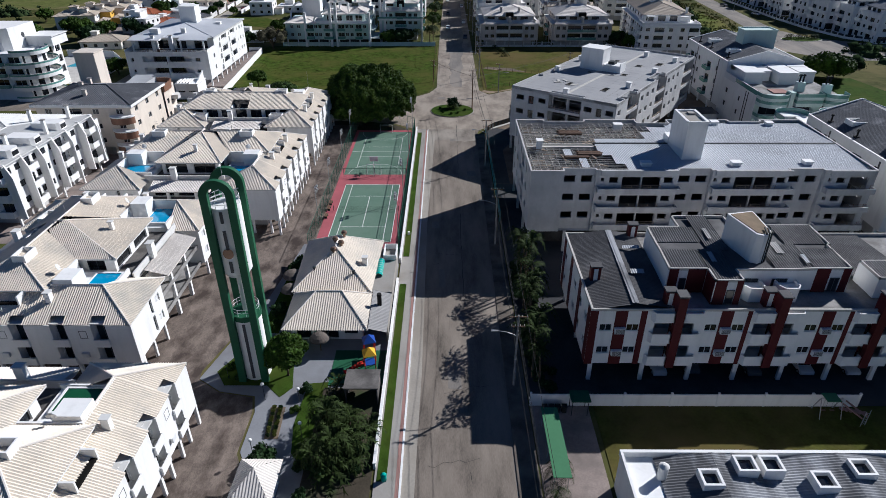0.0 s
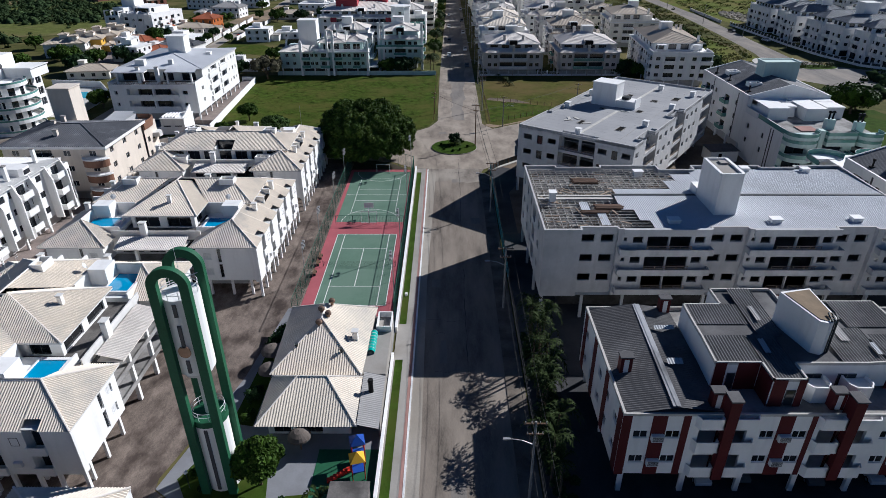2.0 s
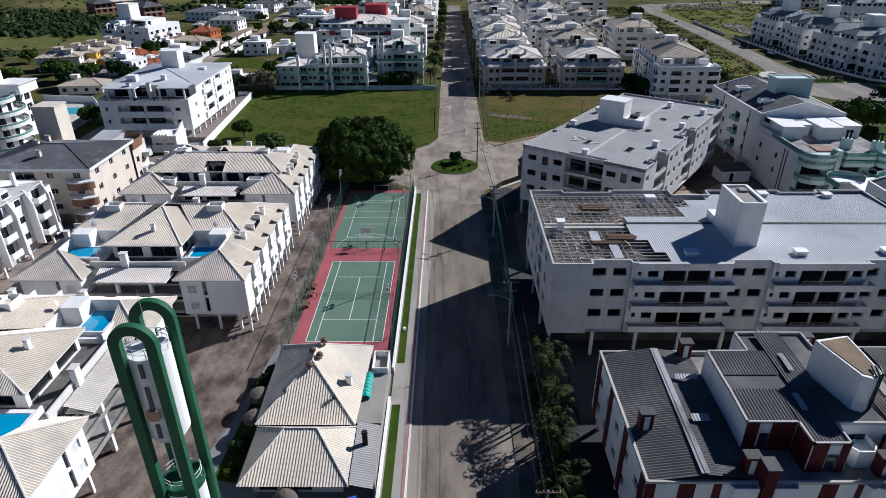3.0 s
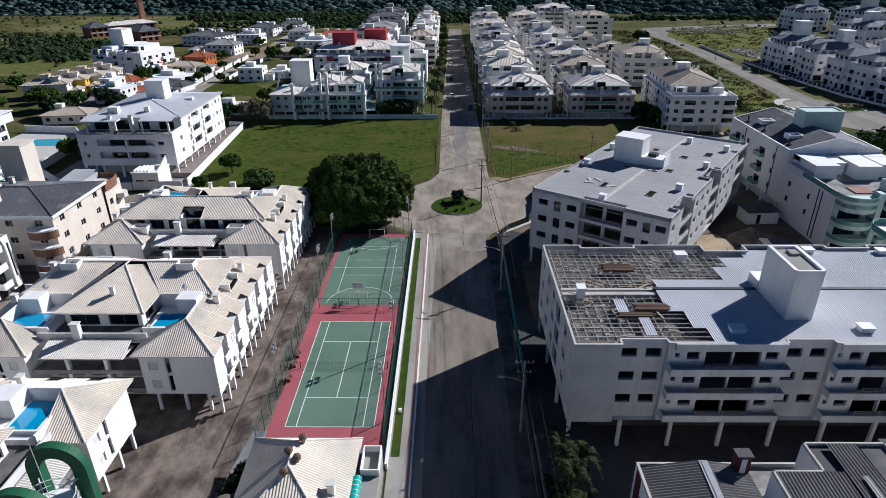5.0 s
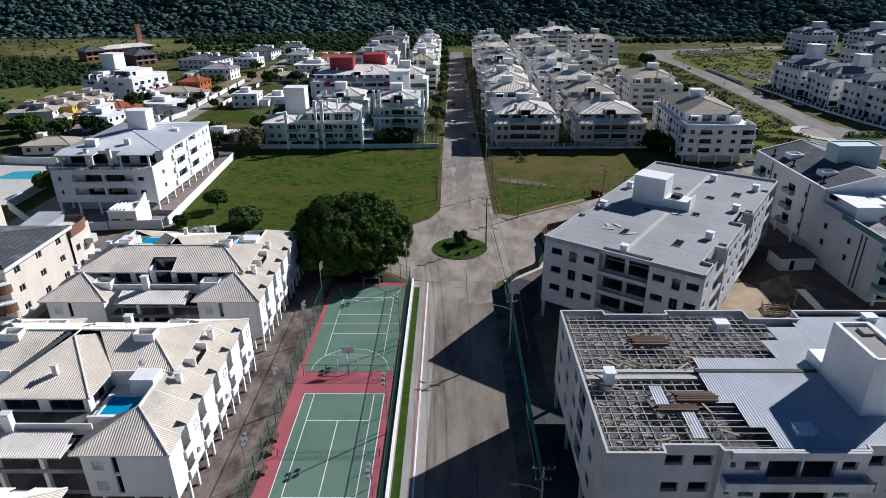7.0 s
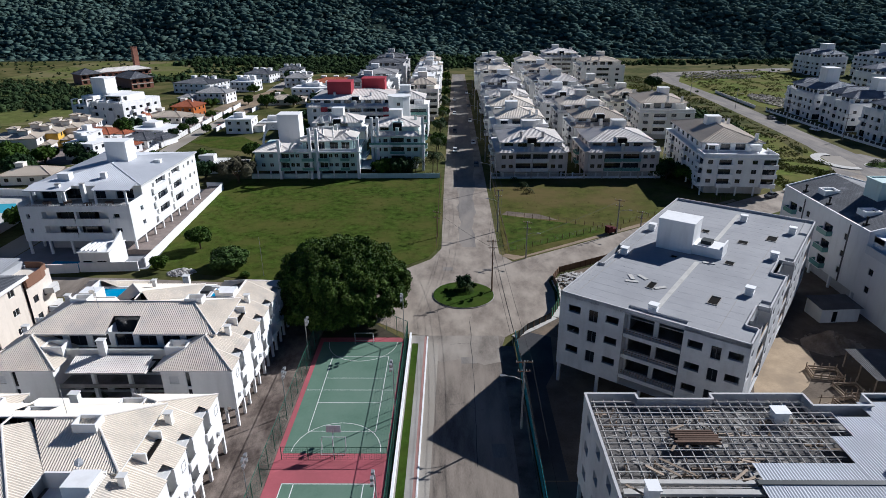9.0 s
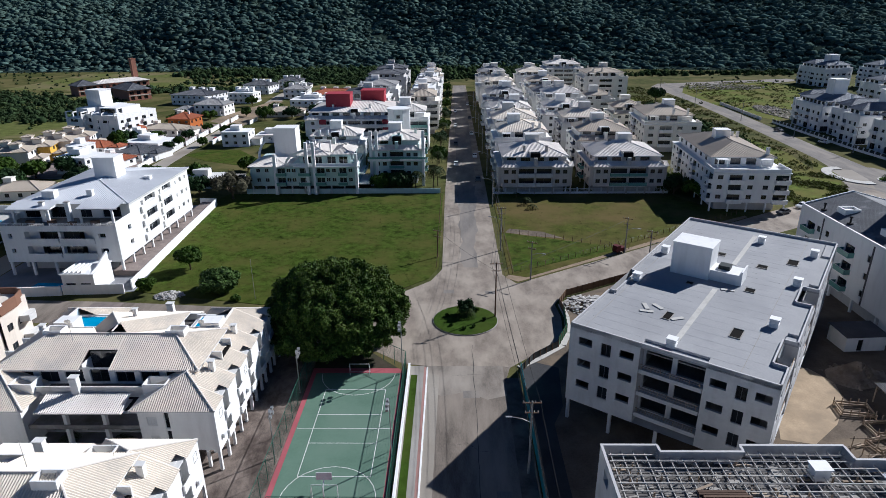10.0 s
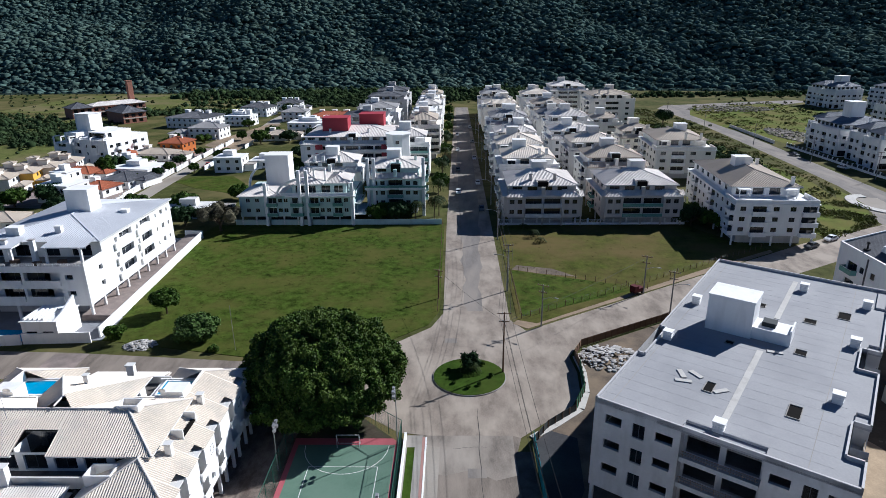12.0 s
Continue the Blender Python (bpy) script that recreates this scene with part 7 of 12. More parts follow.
    if bays:
        # projecting front bays with their own small roofs, a roof notch and terrace walls
        zr = ZT + 2.7
        for sx in (-1, 1):
            bx = sx * (hw - 3.4)
            k = Geo()
            ws = [(c - 0.65, c + 0.65, base + f * fh + 1.0, base + f * fh + 2.2, "w") for c in ((1.3, 3.5) if near else (2.4,)) for f in range(floors)]
            facade(k, (bx - 2.4, -hd - 0.9), (bx + 2.4, -hd - 0.9), base, ZT, ws, T, 0.15, style, trim or wall, near)
            for q in (-2.4, 2.4):
                e = [(bx + q, -hd - 0.9, base), (bx + q, -hd, base), (bx + q, -hd, ZT), (bx + q, -hd - 0.9, ZT)]
                k.poly(e if q > 0 else e[::-1])
            k.poly([(bx - 2.4, -hd - 0.9, ZT), (bx + 2.4, -hd - 0.9, ZT), (bx + 2.4, -hd, ZT), (bx - 2.4, -hd, ZT)]).poly([(bx - 2.4, -hd, base), (bx + 2.4, -hd, base), (bx + 2.4, -hd - 0.9, base), (bx - 2.4, -hd - 0.9, base)])
            part("front_bay", k, bay or wall, T)
            hip_roof("bay_roof", T, bx - 2.4, -hd - 0.9, bx + 2.4, -hd + 2.4, ZT + 0.1, 1.1, rmat, 0.35, period, "", None, True)
            k = Geo()
            k.box(bx - 2.2, -hd + setback - 0.15, ZT + 0.2, bx + 2.2, -hd + setback, ZT + 1.5).box(bx + sx * 2.0, -hd, ZT + 0.2, bx + sx * 2.2, -hd + setback, ZT + 1.4)
            part("terrace_wall", k, wall, T)
        # solid box coloured black as the shade of a roof notch
        k = Geo()
        k.box(-1.4, -hd + setback - 0.62, zr - 0.3, 1.4, -hd + setback + 1.8, zr + 1.0)
        part("roof_notch", k, "void", T, "near-black box painted as a shaded roof recess")
        k = Geo()
        for q in (-1.62, 1.4):
            k.box(q, -hd + setback - 0.66, zr - 0.2, q + 0.22, -hd + setback + 2.6, zr + 1.05)
        k.box(-1.62, -hd + setback + 0.9, zr + 1.0, 1.62, -hd + setback + 3.0, zr + 1.15)
        part("notch_frame", k, wall, T)
        k = Geo()
        k.box(-0.5, -hd - 0.1, ZT, 0.5, -hd + 0.7, ZT + 2.6)
        part("terrace_chimney", k, wall, T)
    if tank:
        k = Geo()
        tx, ty = r.uniform(-0.15, 0.15) * w, r.uniform(0.0, 0.2) * d
        k.box(tx - 2.1, ty - 1.8, zt - 1.5, tx + 2.1, ty + 1.8, zt + 3.0)
        k.box(tx - 2.2, ty - 1.9, zt + 3.0, tx + 2.2, ty + 1.9, zt + 3.15)
        part("tank_house", k, trim or wall, T)
    for q in range(3):
        chimney(T, r.uniform(-0.36, 0.36) * w, r.choice((-0.28, 0.3, 0.1)) * d, zt - 1.2, 2.0, 0.8, 0.7, wall, "slab", near)
    return T


def cottage(x, y, turn, w, d, label, wall="white", rmat="tile_tan", storeys=1, rise=1.7, wing=True, flat=False):
    T = thing("small_house", x, y, 0.02, turn, label, "house", "houses along the side street")
    H = storeys * 2.8 + 0.2
    g = Geo()
    hw, hd = w / 2, d / 2
    def row(L):
        n = max(1, int(L / 3.2))
        return [(L / n * (k + 0.5) - 0.65, L / n * (k + 0.5) + 0.65, f * 2.8 + 1.0, f * 2.8 + 2.2, "w") for k in range(n) for f in range(storeys)]
    facade(g, (-hw, -hd), (hw, -hd), 0, H, row(w), T, 0.15, "dark", "white", False)
    facade(g, (hw, -hd), (hw, hd), 0, H, row(d), T, 0.15, "dark", "white", False)
    facade(g, (hw, hd), (-hw, hd), 0, H, [], T)
    facade(g, (-hw, hd), (-hw, -hd), 0, H, row(d), T, 0.15, "dark", "white", False)
    part("wall", g, wall, T)
    if flat:
        k = Geo()
        k.box(-hw - 0.2, -hd - 0.2, H, hw + 0.2, hd + 0.2, H + 0.25).box(-hw * 0.5, -hd * 0.2, H + 0.25, hw * 0.2, hd * 0.6, H + 2.2)
        part("roof", k, wall, T)
    else:
        hip_roof("roof", T, -hw, -hd, hw, hd, H, rise, rmat, 0.5, 0.45, "", None, True)
    if wing:
        k = Geo()
        k.box(hw + 0.01, -hd * 0.4, 0, hw + w * 0.35, hd * 0.9, 2.6)
        part("annex", k, wall, T)
        if flat:
            k = Geo()
            k.box(hw + 0.01, -hd * 0.4 - 0.2, 2.6, hw + w * 0.35 + 0.2, hd * 0.9 + 0.2, 2.8)
            part("annex_roof", k, "concrete", T)
        else:
            hip_roof("annex_roof", T, hw + 0.55, -hd * 0.4, hw + w * 0.35, hd * 0.9, 2.6, 0.9, rmat, 0.4, 0.45, "", None, True)
    if not flat and storeys > 1:
        chimney(T, hw * 0.4, 0.2, H + rise * 0.5, 1.6, 0.7, 0.6)
    return T


def terrace_building():
    """White flats on columns: front roof terrace with white frames, low metal hip roof, loggias along the side, tank box."""
    T = thing("apartment_building", -82.4, 204.75, 0.02, 0, "white apartment building with pale metal roof, loggias and a roof terrace", "building")
    hw, hd, b, fh, te, ev = 12.2, 18.75, 4.2, 3.3, 10.8, 14.2
    bs = b - 1.0
    g = Geo()
    fl = [b + fh * k for k in range(3)]
    side = []
    for v in fl:
        side += [(11.6, 12.6, v + 1.1, v + 2.2, "w"), (13.6, 18.6, v + 0.25, v + 2.5, "d"), (20.6, 21.4, v + 1.1, v + 2.2, "w"), (22.4, 27.0, v + 0.25, v + 2.5, "d"), (29.4, 30.0, v + 1.1, v + 2.0, "w"), (32.0, 33.2, v + 1.1, v + 2.2, "w"), (35.0, 35.8, v + 1.1, v + 2.0, "w")]
    for v in fl[:2]:
        side += [(4.6, 5.9, v + 1.1, v + 2.2, "w")]
    flip = [(2 * hd - q[1], 2 * hd - q[0], *q[2:]) for q in side]
    facade(g, (hw, -hd), (hw, hd), bs, te + 1.1, [q for q in side if q[2] < te - 0.2], T, 0.6, "white", "white")
    facade(g, (-hw, hd), (-hw, -hd), bs, te + 1.1, [q for q in flip if q[2] < te - 0.2], T, 0.6, "white", "white")
    front = []
    for v in fl[:2]:
        front += [(4.9, 8.2, v + 0.15, v + 2.5, "o"), (8.2, 12.0, v + 0.15, v + 2.5, "d"), (12.5, 16.6, v + 0.15, v + 2.5, "d"), (16.6, 19.4, v + 0.15, v + 2.5, "o"), (1.4, 2.2, v + 1.0, v + 2.0, "w"), (20.4, 21.9, v + 1.0, v + 2.0, "w")]
    facade(g, (-hw, -hd), (hw, -hd), bs, te + 0.5, front, T, 0.9, "dark", "white")
    for v in fl[:2]:
        for u0, u1 in ((4.9, 8.2), (16.6, 19.4)):
            g.poly([(-hw + u0, -hd + 1.44, v + 0.15), (-hw + u1, -hd + 1.44, v + 0.15), (-hw + u1, -hd + 1.44, v + 2.5), (-hw + u0, -hd + 1.44, v + 2.5)])
    facade(g, (hw, hd), (-hw, hd), bs, ev, [(3 + 4 * k, 4.4 + 4 * k, v + 1, v + 2.2, "w") for k in range(5) for v in fl], T, 0.2, "dark", "white")
    # top storey behind the terrace
    yt = -hd + 6.6
    for xx, up in ((hw - 0.004, True), (-hw + 0.004, False)):
        A, B = ((xx, yt), (xx, hd)) if up else ((xx, hd), (xx, yt))
        ops = [(q[0] - 6.6, q[1] - 6.6, q[2], q[3], q[4]) if up else (q[0], q[1], q[2], q[3], q[4]) for q in (side if up else flip) if q[2] > te]
        facade(g, A, B, te + 1.1, ev, [(o[0], o[1], max(o[2], te + 1.12), o[3], o[4]) for o in ops], T, 0.6, "white", "white")
    facade(g, (-hw, yt), (hw, yt), te, ev, [(1.4, 5.4, te + 0.1, te + 2.5, "d"), (7.0, 10.6, te + 0.1, te + 2.5, "d"), (13.0, 16.0, te + 0.1, te + 2.5, "d"), (18.4, 22.4, te + 0.1, te + 2.5, "d")], T, 0.3, "dark", "white")
    g.poly([(-hw, -hd, bs), (-hw, hd, bs), (hw, hd, bs), (hw, -hd, bs)])
    part("wall", g, "white", T)
    s = Geo()
    s.poly([(-hw + 0.01, -hd + 0.01, te), (hw - 0.01, -hd + 0.01, te), (hw - 0.01, yt + 0.2, te), (-hw + 0.01, yt + 0.2, te)])
    part("terrace_floor", s, "slab", T)
    for xx in (-hw, hw - 0.18):
        s = Geo()
        s.box(xx + 0.004, -hd, te + 0.01, xx + 0.176, yt, te + 1.1)
        part("terrace_parapet", s, "white", T)
    for x0 in (-11.9, -7.2, -1.6, 3.4, 7.7):
        r = Geo()
        for zz in (te + 0.62, te + 0.8, te + 0.98):
            r.box(x0, -hd + 0.04, zz, x0 + 4.4, -hd + 0.08, zz + 0.05)
        for k in range(4):
            r.box(x0 + k * 1.45, -hd + 0.03, te + 0.5, x0 + k * 1.45 + 0.05, -hd + 0.09, te + 1.03)
        part("terrace_rail", r, "frame", T, "white metal terrace rail")
    # balcony fronts
    for v in fl[:2]:
        for x0, x1 in ((-7.4, -0.3), (0.4, 7.3)):
            p = Geo()
            p.box(x0, -hd - 0.28, v - 0.15, x1, -hd - 0.01, v + 0.05).box(x0, -hd - 0.28, v + 0.05, x1, -hd - 0.16, v + 0.95).box(x0, -hd - 0.16, v + 0.05, x0 + 0.12, -hd - 0.01, v + 0.95).box(x1 - 0.12, -hd - 0.16, v + 0.05, x1, -hd - 0.01, v + 0.95)
            bal = part("balcony", p, "white", T)
            r = Geo()
            r.box(x0, -hd - 0.26, v + 1.1, x1, -hd - 0.21, v + 1.15)
            part("handrail", r, "metal", bal)
    # loggia parapets along the sides
    for v in fl:
        for u0, u1 in ((11.2, 19.0), (20.4, 27.4)):
            for sx in (-1, 1):
                p = Geo()
                xa, xb = sorted((sx * (hw + 0.02), sx * (hw + 0.45)))
                p.box(xa, -hd + u0 - 0.2, v - 0.25, xb, -hd + u1 + 0.2, v + 1.1)
                part("loggia_parapet", p, "white", T)
    # white frames and room fronts on the terrace
    for xx in (-10.6, -3.2, 3.6, 10.4):
        k = Geo()
        k.box(xx - 0.22, -hd + 2.6, te, xx + 0.22, -hd + 3.0, ev - 0.5).box(xx - 0.22, -hd + 2.4, ev - 0.5, xx + 0.22, yt, ev - 0.1)
        part("terrace_frame", k, "white", T, "white rendered terrace frame")
    for x0, x1, yy in ((-11.8, -2.4, 2.2), (3.0, 11.6, 2.6)):
        k = Geo()
        k.slope([(x0, -hd + yy, ev - 0.1), (x1, -hd + yy, ev - 0.1), (x1, yt + 0.3, ev + 0.55), (x0, yt + 0.3, ev + 0.55)], 0.5, 0.04)
        k.box(x0, -hd + yy, ev - 0.3, x1, -hd + yy + 0.15, ev - 0.08)
        part("terrace_roof", k, "sheet_pale", T, "pale metal roof over the terrace")
    for xx in (0.4, -5.0):
        chimney(T, xx, -hd + 4.2, te, 4.2, 0.9, 0.8, "white", "slab")
    for x0, y0, q in ((-8, 2.0, 0.8), (5.6, 2.4, 0.7), (1.2, 1.6, 0.6), (-3.6, 2.4, 0.75)):
        k = Geo()
        k.box(x0, -hd + y0, te, x0 + 1.6, -hd + y0 + 0.9, te + q, 0, 0.1)
        part("terrace_planter", k, "rust_timber", T, "dark terrace seat and planter")
    hip_roof("roof", T, -hw, yt - 0.4, hw, hd, ev, 1.9, "sheet_pale", 0.45, 0.5, "pale grey metal hip roof", "y")
    for xa, ya, w, d, h in ((8.4, 5.5, 1.5, 1.3, 1.0), (-6.0, -9.6, 2.6, 1.8, 1.7), (2.4, -8.8, 1.2, 1.0, 1.6)):
        k = Geo()
        k.box(xa - w / 2, ya - d / 2, ev + 0.4, xa + w / 2, ya + d / 2, ev + h + 0.3).box(xa - w / 2 - 0.1, ya - d / 2 - 0.1, ev + h + 0.3, xa + w / 2 + 0.1, ya + d / 2 + 0.1, ev + h + 0.42)
        part("roof_box", k, "white", T)
    k = Geo()
    k.box(-2.5, 2.4, ev - 1, 2.6, 6.8, 20.6).box(-2.65, 2.25, 20.6, 2.75, 6.95, 20.75)
    part("tank_house", k, "white", T, "large white tank box on the roof")
    c = Geo()
    c.box(-0.22, -0.22, 0, 0.22, 0.22, bs)
    cm = mesh_of("column", c, "white")
    for k in range(9):
        for xx in (-hw + 0.3, hw - 0.3):
            link("column", cm, T, "", pose(xx, -hd + 0.4 + k * 4.55, 0))
    for k in range(1, 5):
        link("column", cm, T, "", pose(-hw + k * 4.9, -hd + 0.4, 0))
    c = Geo()
    c.box(-hw + 3, -hd + 4, 0, hw - 3.2, hd - 2, bs)
    part("ground_floor_wall", c, "grey_wall", T)
    # stepped entrance house in front
    E = thing("entrance_house", -74.6, 180.2, 0.02, 0, "small white entrance house with sloping side walls and slatted roof", "building")
    g = Geo()
    facade(g, (-3.2, -3.4), (3.2, -3.4), 0, 4.2, [(0.6, 2.6, 0.1, 2.4, "d"), (3.6, 5.6, 1.2, 2.4, "w")], E, 0.2, "dark", "white")
    facade(g, (3.2, -3.4), (3.2, 3.4), 0, 4.2, [], E)
    facade(g, (3.2, 3.4), (-3.2, 3.4), 0, 4.2, [], E)
    facade(g, (-3.2, 3.4), (-3.2, -3.4), 0, 4.2, [], E)
    part("wall", g, "white", E)
    g = Geo()
    g.box(-3.4, -3.6, 4.2, 3.4, 3.6, 4.4)
    part("roof", g, "white", E)
    for k in range(5):
        g = Geo()
        g.box(-2.9 + k * 0.85, -3.0, 4.4, -2.6 + k * 0.85, 1.4, 4.8)
        part("roof_slat", g, "white", E)
    g = Geo()
    g.poly([(2.6, -3.4, 4.4), (2.6, 3.4, 4.4), (2.6, 3.4, 6.6), (2.6, -1.0, 4.9)]).poly([(2.9, 3.4, 4.4), (2.9, -3.4, 4.4), (2.9, -1.0, 4.9), (2.9, 3.4, 6.6)]).poly([(2.6, -3.4, 4.4), (2.6, -1.0, 4.9), (2.9, -1.0, 4.9), (2.9, -3.4, 4.4)]).poly([(2.6, -1.0, 4.9), (2.6, 3.4, 6.6), (2.9, 3.4, 6.6), (2.9, -1.0, 4.9)]).poly([(2.6, 3.4, 4.4), (2.9, 3.4, 4.4), (2.9, 3.4, 6.6), (2.6, 3.4, 6.6)])
    part("fin_wall", g, "white", E, "sloping white fin wall")


# beside the meadow on both sides
apartment(-78.4, 139.0, 0, 20.5, 16.5, 3, "beige apartment building with dark slate hip roof and brown balconies", "beige", "hip", "slate", "brown_wall", 2.8, 3.2, 2.0, False, False, name="beige_building", seed=1, near=True, style="white", sides="r", step=4.2)
terrace_building()
fin_block = apartment(-84.3, 110.9, -2, 20.0, 27.0, 3, "white apartment building with pale pitched roof, fins and balconies", "white", "hip", "offwhite", None, 2.8, 3.1, 0.8, False, False, near=True, seed=3, step=2.3, sides="R", name="finned_building")
for k in range(7):
    g = Geo()
    y = -13.5 + k * 4.5
    g.poly([(10.0, y - 0.15, 2.2), (11.5, y - 0.15, 2.2), (11.5, y - 0.15, 9.8), (10.6, y - 0.15, 12.3), (10.0, y - 0.15, 12.3)]).poly([(10.0, y + 0.15, 2.2), (10.0, y + 0.15, 12.3), (10.6, y + 0.15, 12.3), (11.5, y + 0.15, 9.8), (11.5, y + 0.15, 2.2)])
    for p, q in (((11.5, 2.2), (11.5, 9.8)), ((11.5, 9.8), (10.6, 12.3)), ((10.6, 12.3), (10.0, 12.3)), ((10.0, 2.2), (11.5, 2.2))):
        g.poly([(p[0], y - 0.15, p[1]), (p[0], y + 0.15, p[1]), (q[0], y + 0.15, q[1]), (q[0], y - 0.15, q[1])])
    part("facade_fin", g, "white", fin_block, "tapered white facade fin")
for y in (-9.0, -2.6, 5.4):
    g = Geo()
    g.prism([(4.6, y - 1.5), (9.4, y - 1.5), (9.9, y - 0.9), (9.9, y + 0.9), (9.4, y + 1.5), (4.6, y + 1.5)], 11.9, 13.6)
    part("roof_dormer", g, "white", fin_block, "low white roof dormer with a rounded front")
    g = Geo()
    g.box(9.905, y - 0.8, 12.4, 9.95, y + 0.8, 13.2)
    part("dormer_pane", g, "glass", fin_block)
for k in range(3):
    g = Geo()
    g.box(1.2 + k * 1.5, -5.6, 13.0, 2.6 + k * 1.5, -3.4, 13.08)
    part("solar_panel", g, "glass", fin_block, "dark solar panel")
for x, y in ((7.8, 11.0), (6.6, -6.2), (2.0, 8.0), (8.6, 2.0)):
    chimney(fin_block, x, y, 12.2, 2.6, 0.6, 0.6, "white", "slab")
g = Geo()
facade(g, (4.6, 13.52), (10.6, 13.52), 1.6, 10.9, [], fin_block)
facade(g, (10.6, 13.52), (10.6, 15.6), 1.6, 10.9, [(0.3, 0.8, 3.4, 9.6, "w"), (1.3, 1.8, 3.4, 9.6, "w")], fin_block, 0.25, "dark")
facade(g, (10.6, 15.6), (4.6, 15.6), 1.6, 10.9, [], fin_block)
facade(g, (4.6, 15.6), (4.6, 13.52), 1.6, 10.9, [], fin_block)
g.poly([(4.6, 13.52, 10.5), (10.6, 13.52, 10.5), (10.6, 15.6, 10.5), (4.6, 15.6, 10.5)])
part("end_wing", g, "white", fin_block, "white end wing with tall window strips")


def tier_building():
    """White flats with a tall plain block and curved balcony tiers round one corner."""
    T = thing("tiered_building", -118.0, 182.0, 0.02, 0, "white apartment building with curved balcony tiers and glass rails", "building")
    g = Geo()
    fl = [3.4 + 3.1 * k for k in range(4)]
    facade(g, (-22, -6), (-1, -6), 0, 13.0, [(2 + k * 5, 5.4 + k * 5, v + 0.1, v + 2.4, "dg") for k in range(4) for v in fl[:3]], T, 0.3, "white", "white")
    facade(g, (-1, -6), (-1, 14), 0, 13.0, [(9 + k * 4, 11.4 + k * 4, v + 0.2, v + 2.3, "w") for k in range(3) for v in fl[:3]], T, 0.3, "white", "white")
    facade(g, (-1, 14), (-22, 14), 0, 13.0, [], T)
    facade(g, (-22, 14), (-22, -6), 0, 13.0, [], T)
    g.poly([(-22, -6, 13), (-1, -6, 13), (-1, 14, 13), (-22, 14, 13)])
    part("wall", g, "white", T)
    for v in [0.4] + fl:
        R0 = 7.4 if v < 12 else 5.6
        arc2 = [(-2.0 + R0 * math.cos(radians(a)), -1.0 + R0 * math.sin(radians(a))) for a in range(-110, 91, 10)]
        sl, gl, wl = Geo(), Geo(), Geo()
        sl.prism([(-2.0, -1.0)] + arc2, v - 0.3, v)
        for p, q in zip(arc2, arc2[1:]):
            d = Vector((q[0] - p[0], q[1] - p[1], 0)).normalized() * 0.14
            sl.prism([p, q, (q[0] - d.y, q[1] + d.x), (p[0] - d.y, p[1] + d.x)], v, v + 0.6)
            gl.poly([(*p, v + 0.6), (*q, v + 0.6), (*q, v + 1.1), (*p, v + 1.1)])
            sl.tube([(*p, v + 1.13), (*q, v + 1.13)], 0.05, 0.05, 4)
        b = part("balcony_tier", sl, "white", T, "curved white balcony tier")
        part("glass_rail", gl, "green_glass", b)
        if v < 12:
            inner = [(-2.0 + 4.6 * math.cos(radians(a)), -1.0 + 4.6 * math.sin(radians(a))) for a in range(-110, 91, 20)]
            for k, (p, q) in enumerate(zip(inner, inner[1:])):
                wl.poly([(*p, v), (*q, v), (*q, v + 2.8), (*p, v + 2.8)], k % 2)
            part("round_wall", wl, ["white", "glass"], b)
    g = Geo()
    g.prism([(-19, -3), (-7, -3), (-5.2, -1.6), (-4.6, 2), (-4.6, 10), (-19, 10)], 13.0, 19.0)
    part("roof_storey_wall", g, "white", T, "tall plain white roof block")
    g = Geo()
    g.tube([(-5.0, 3.5, 16.4), (-4.5, 3.5, 16.4)], 0.7, 0.7, 16)
    part("round_window", g, "glass", T, "small round window")
    g = Geo()
    g.box(-4.4, 4.0, 13.0, 3.0, 12.0, 15.6).box(-4.6, 3.8, 15.6, 3.4, 12.2, 15.8)
    part("terrace_room", g, "white", T)


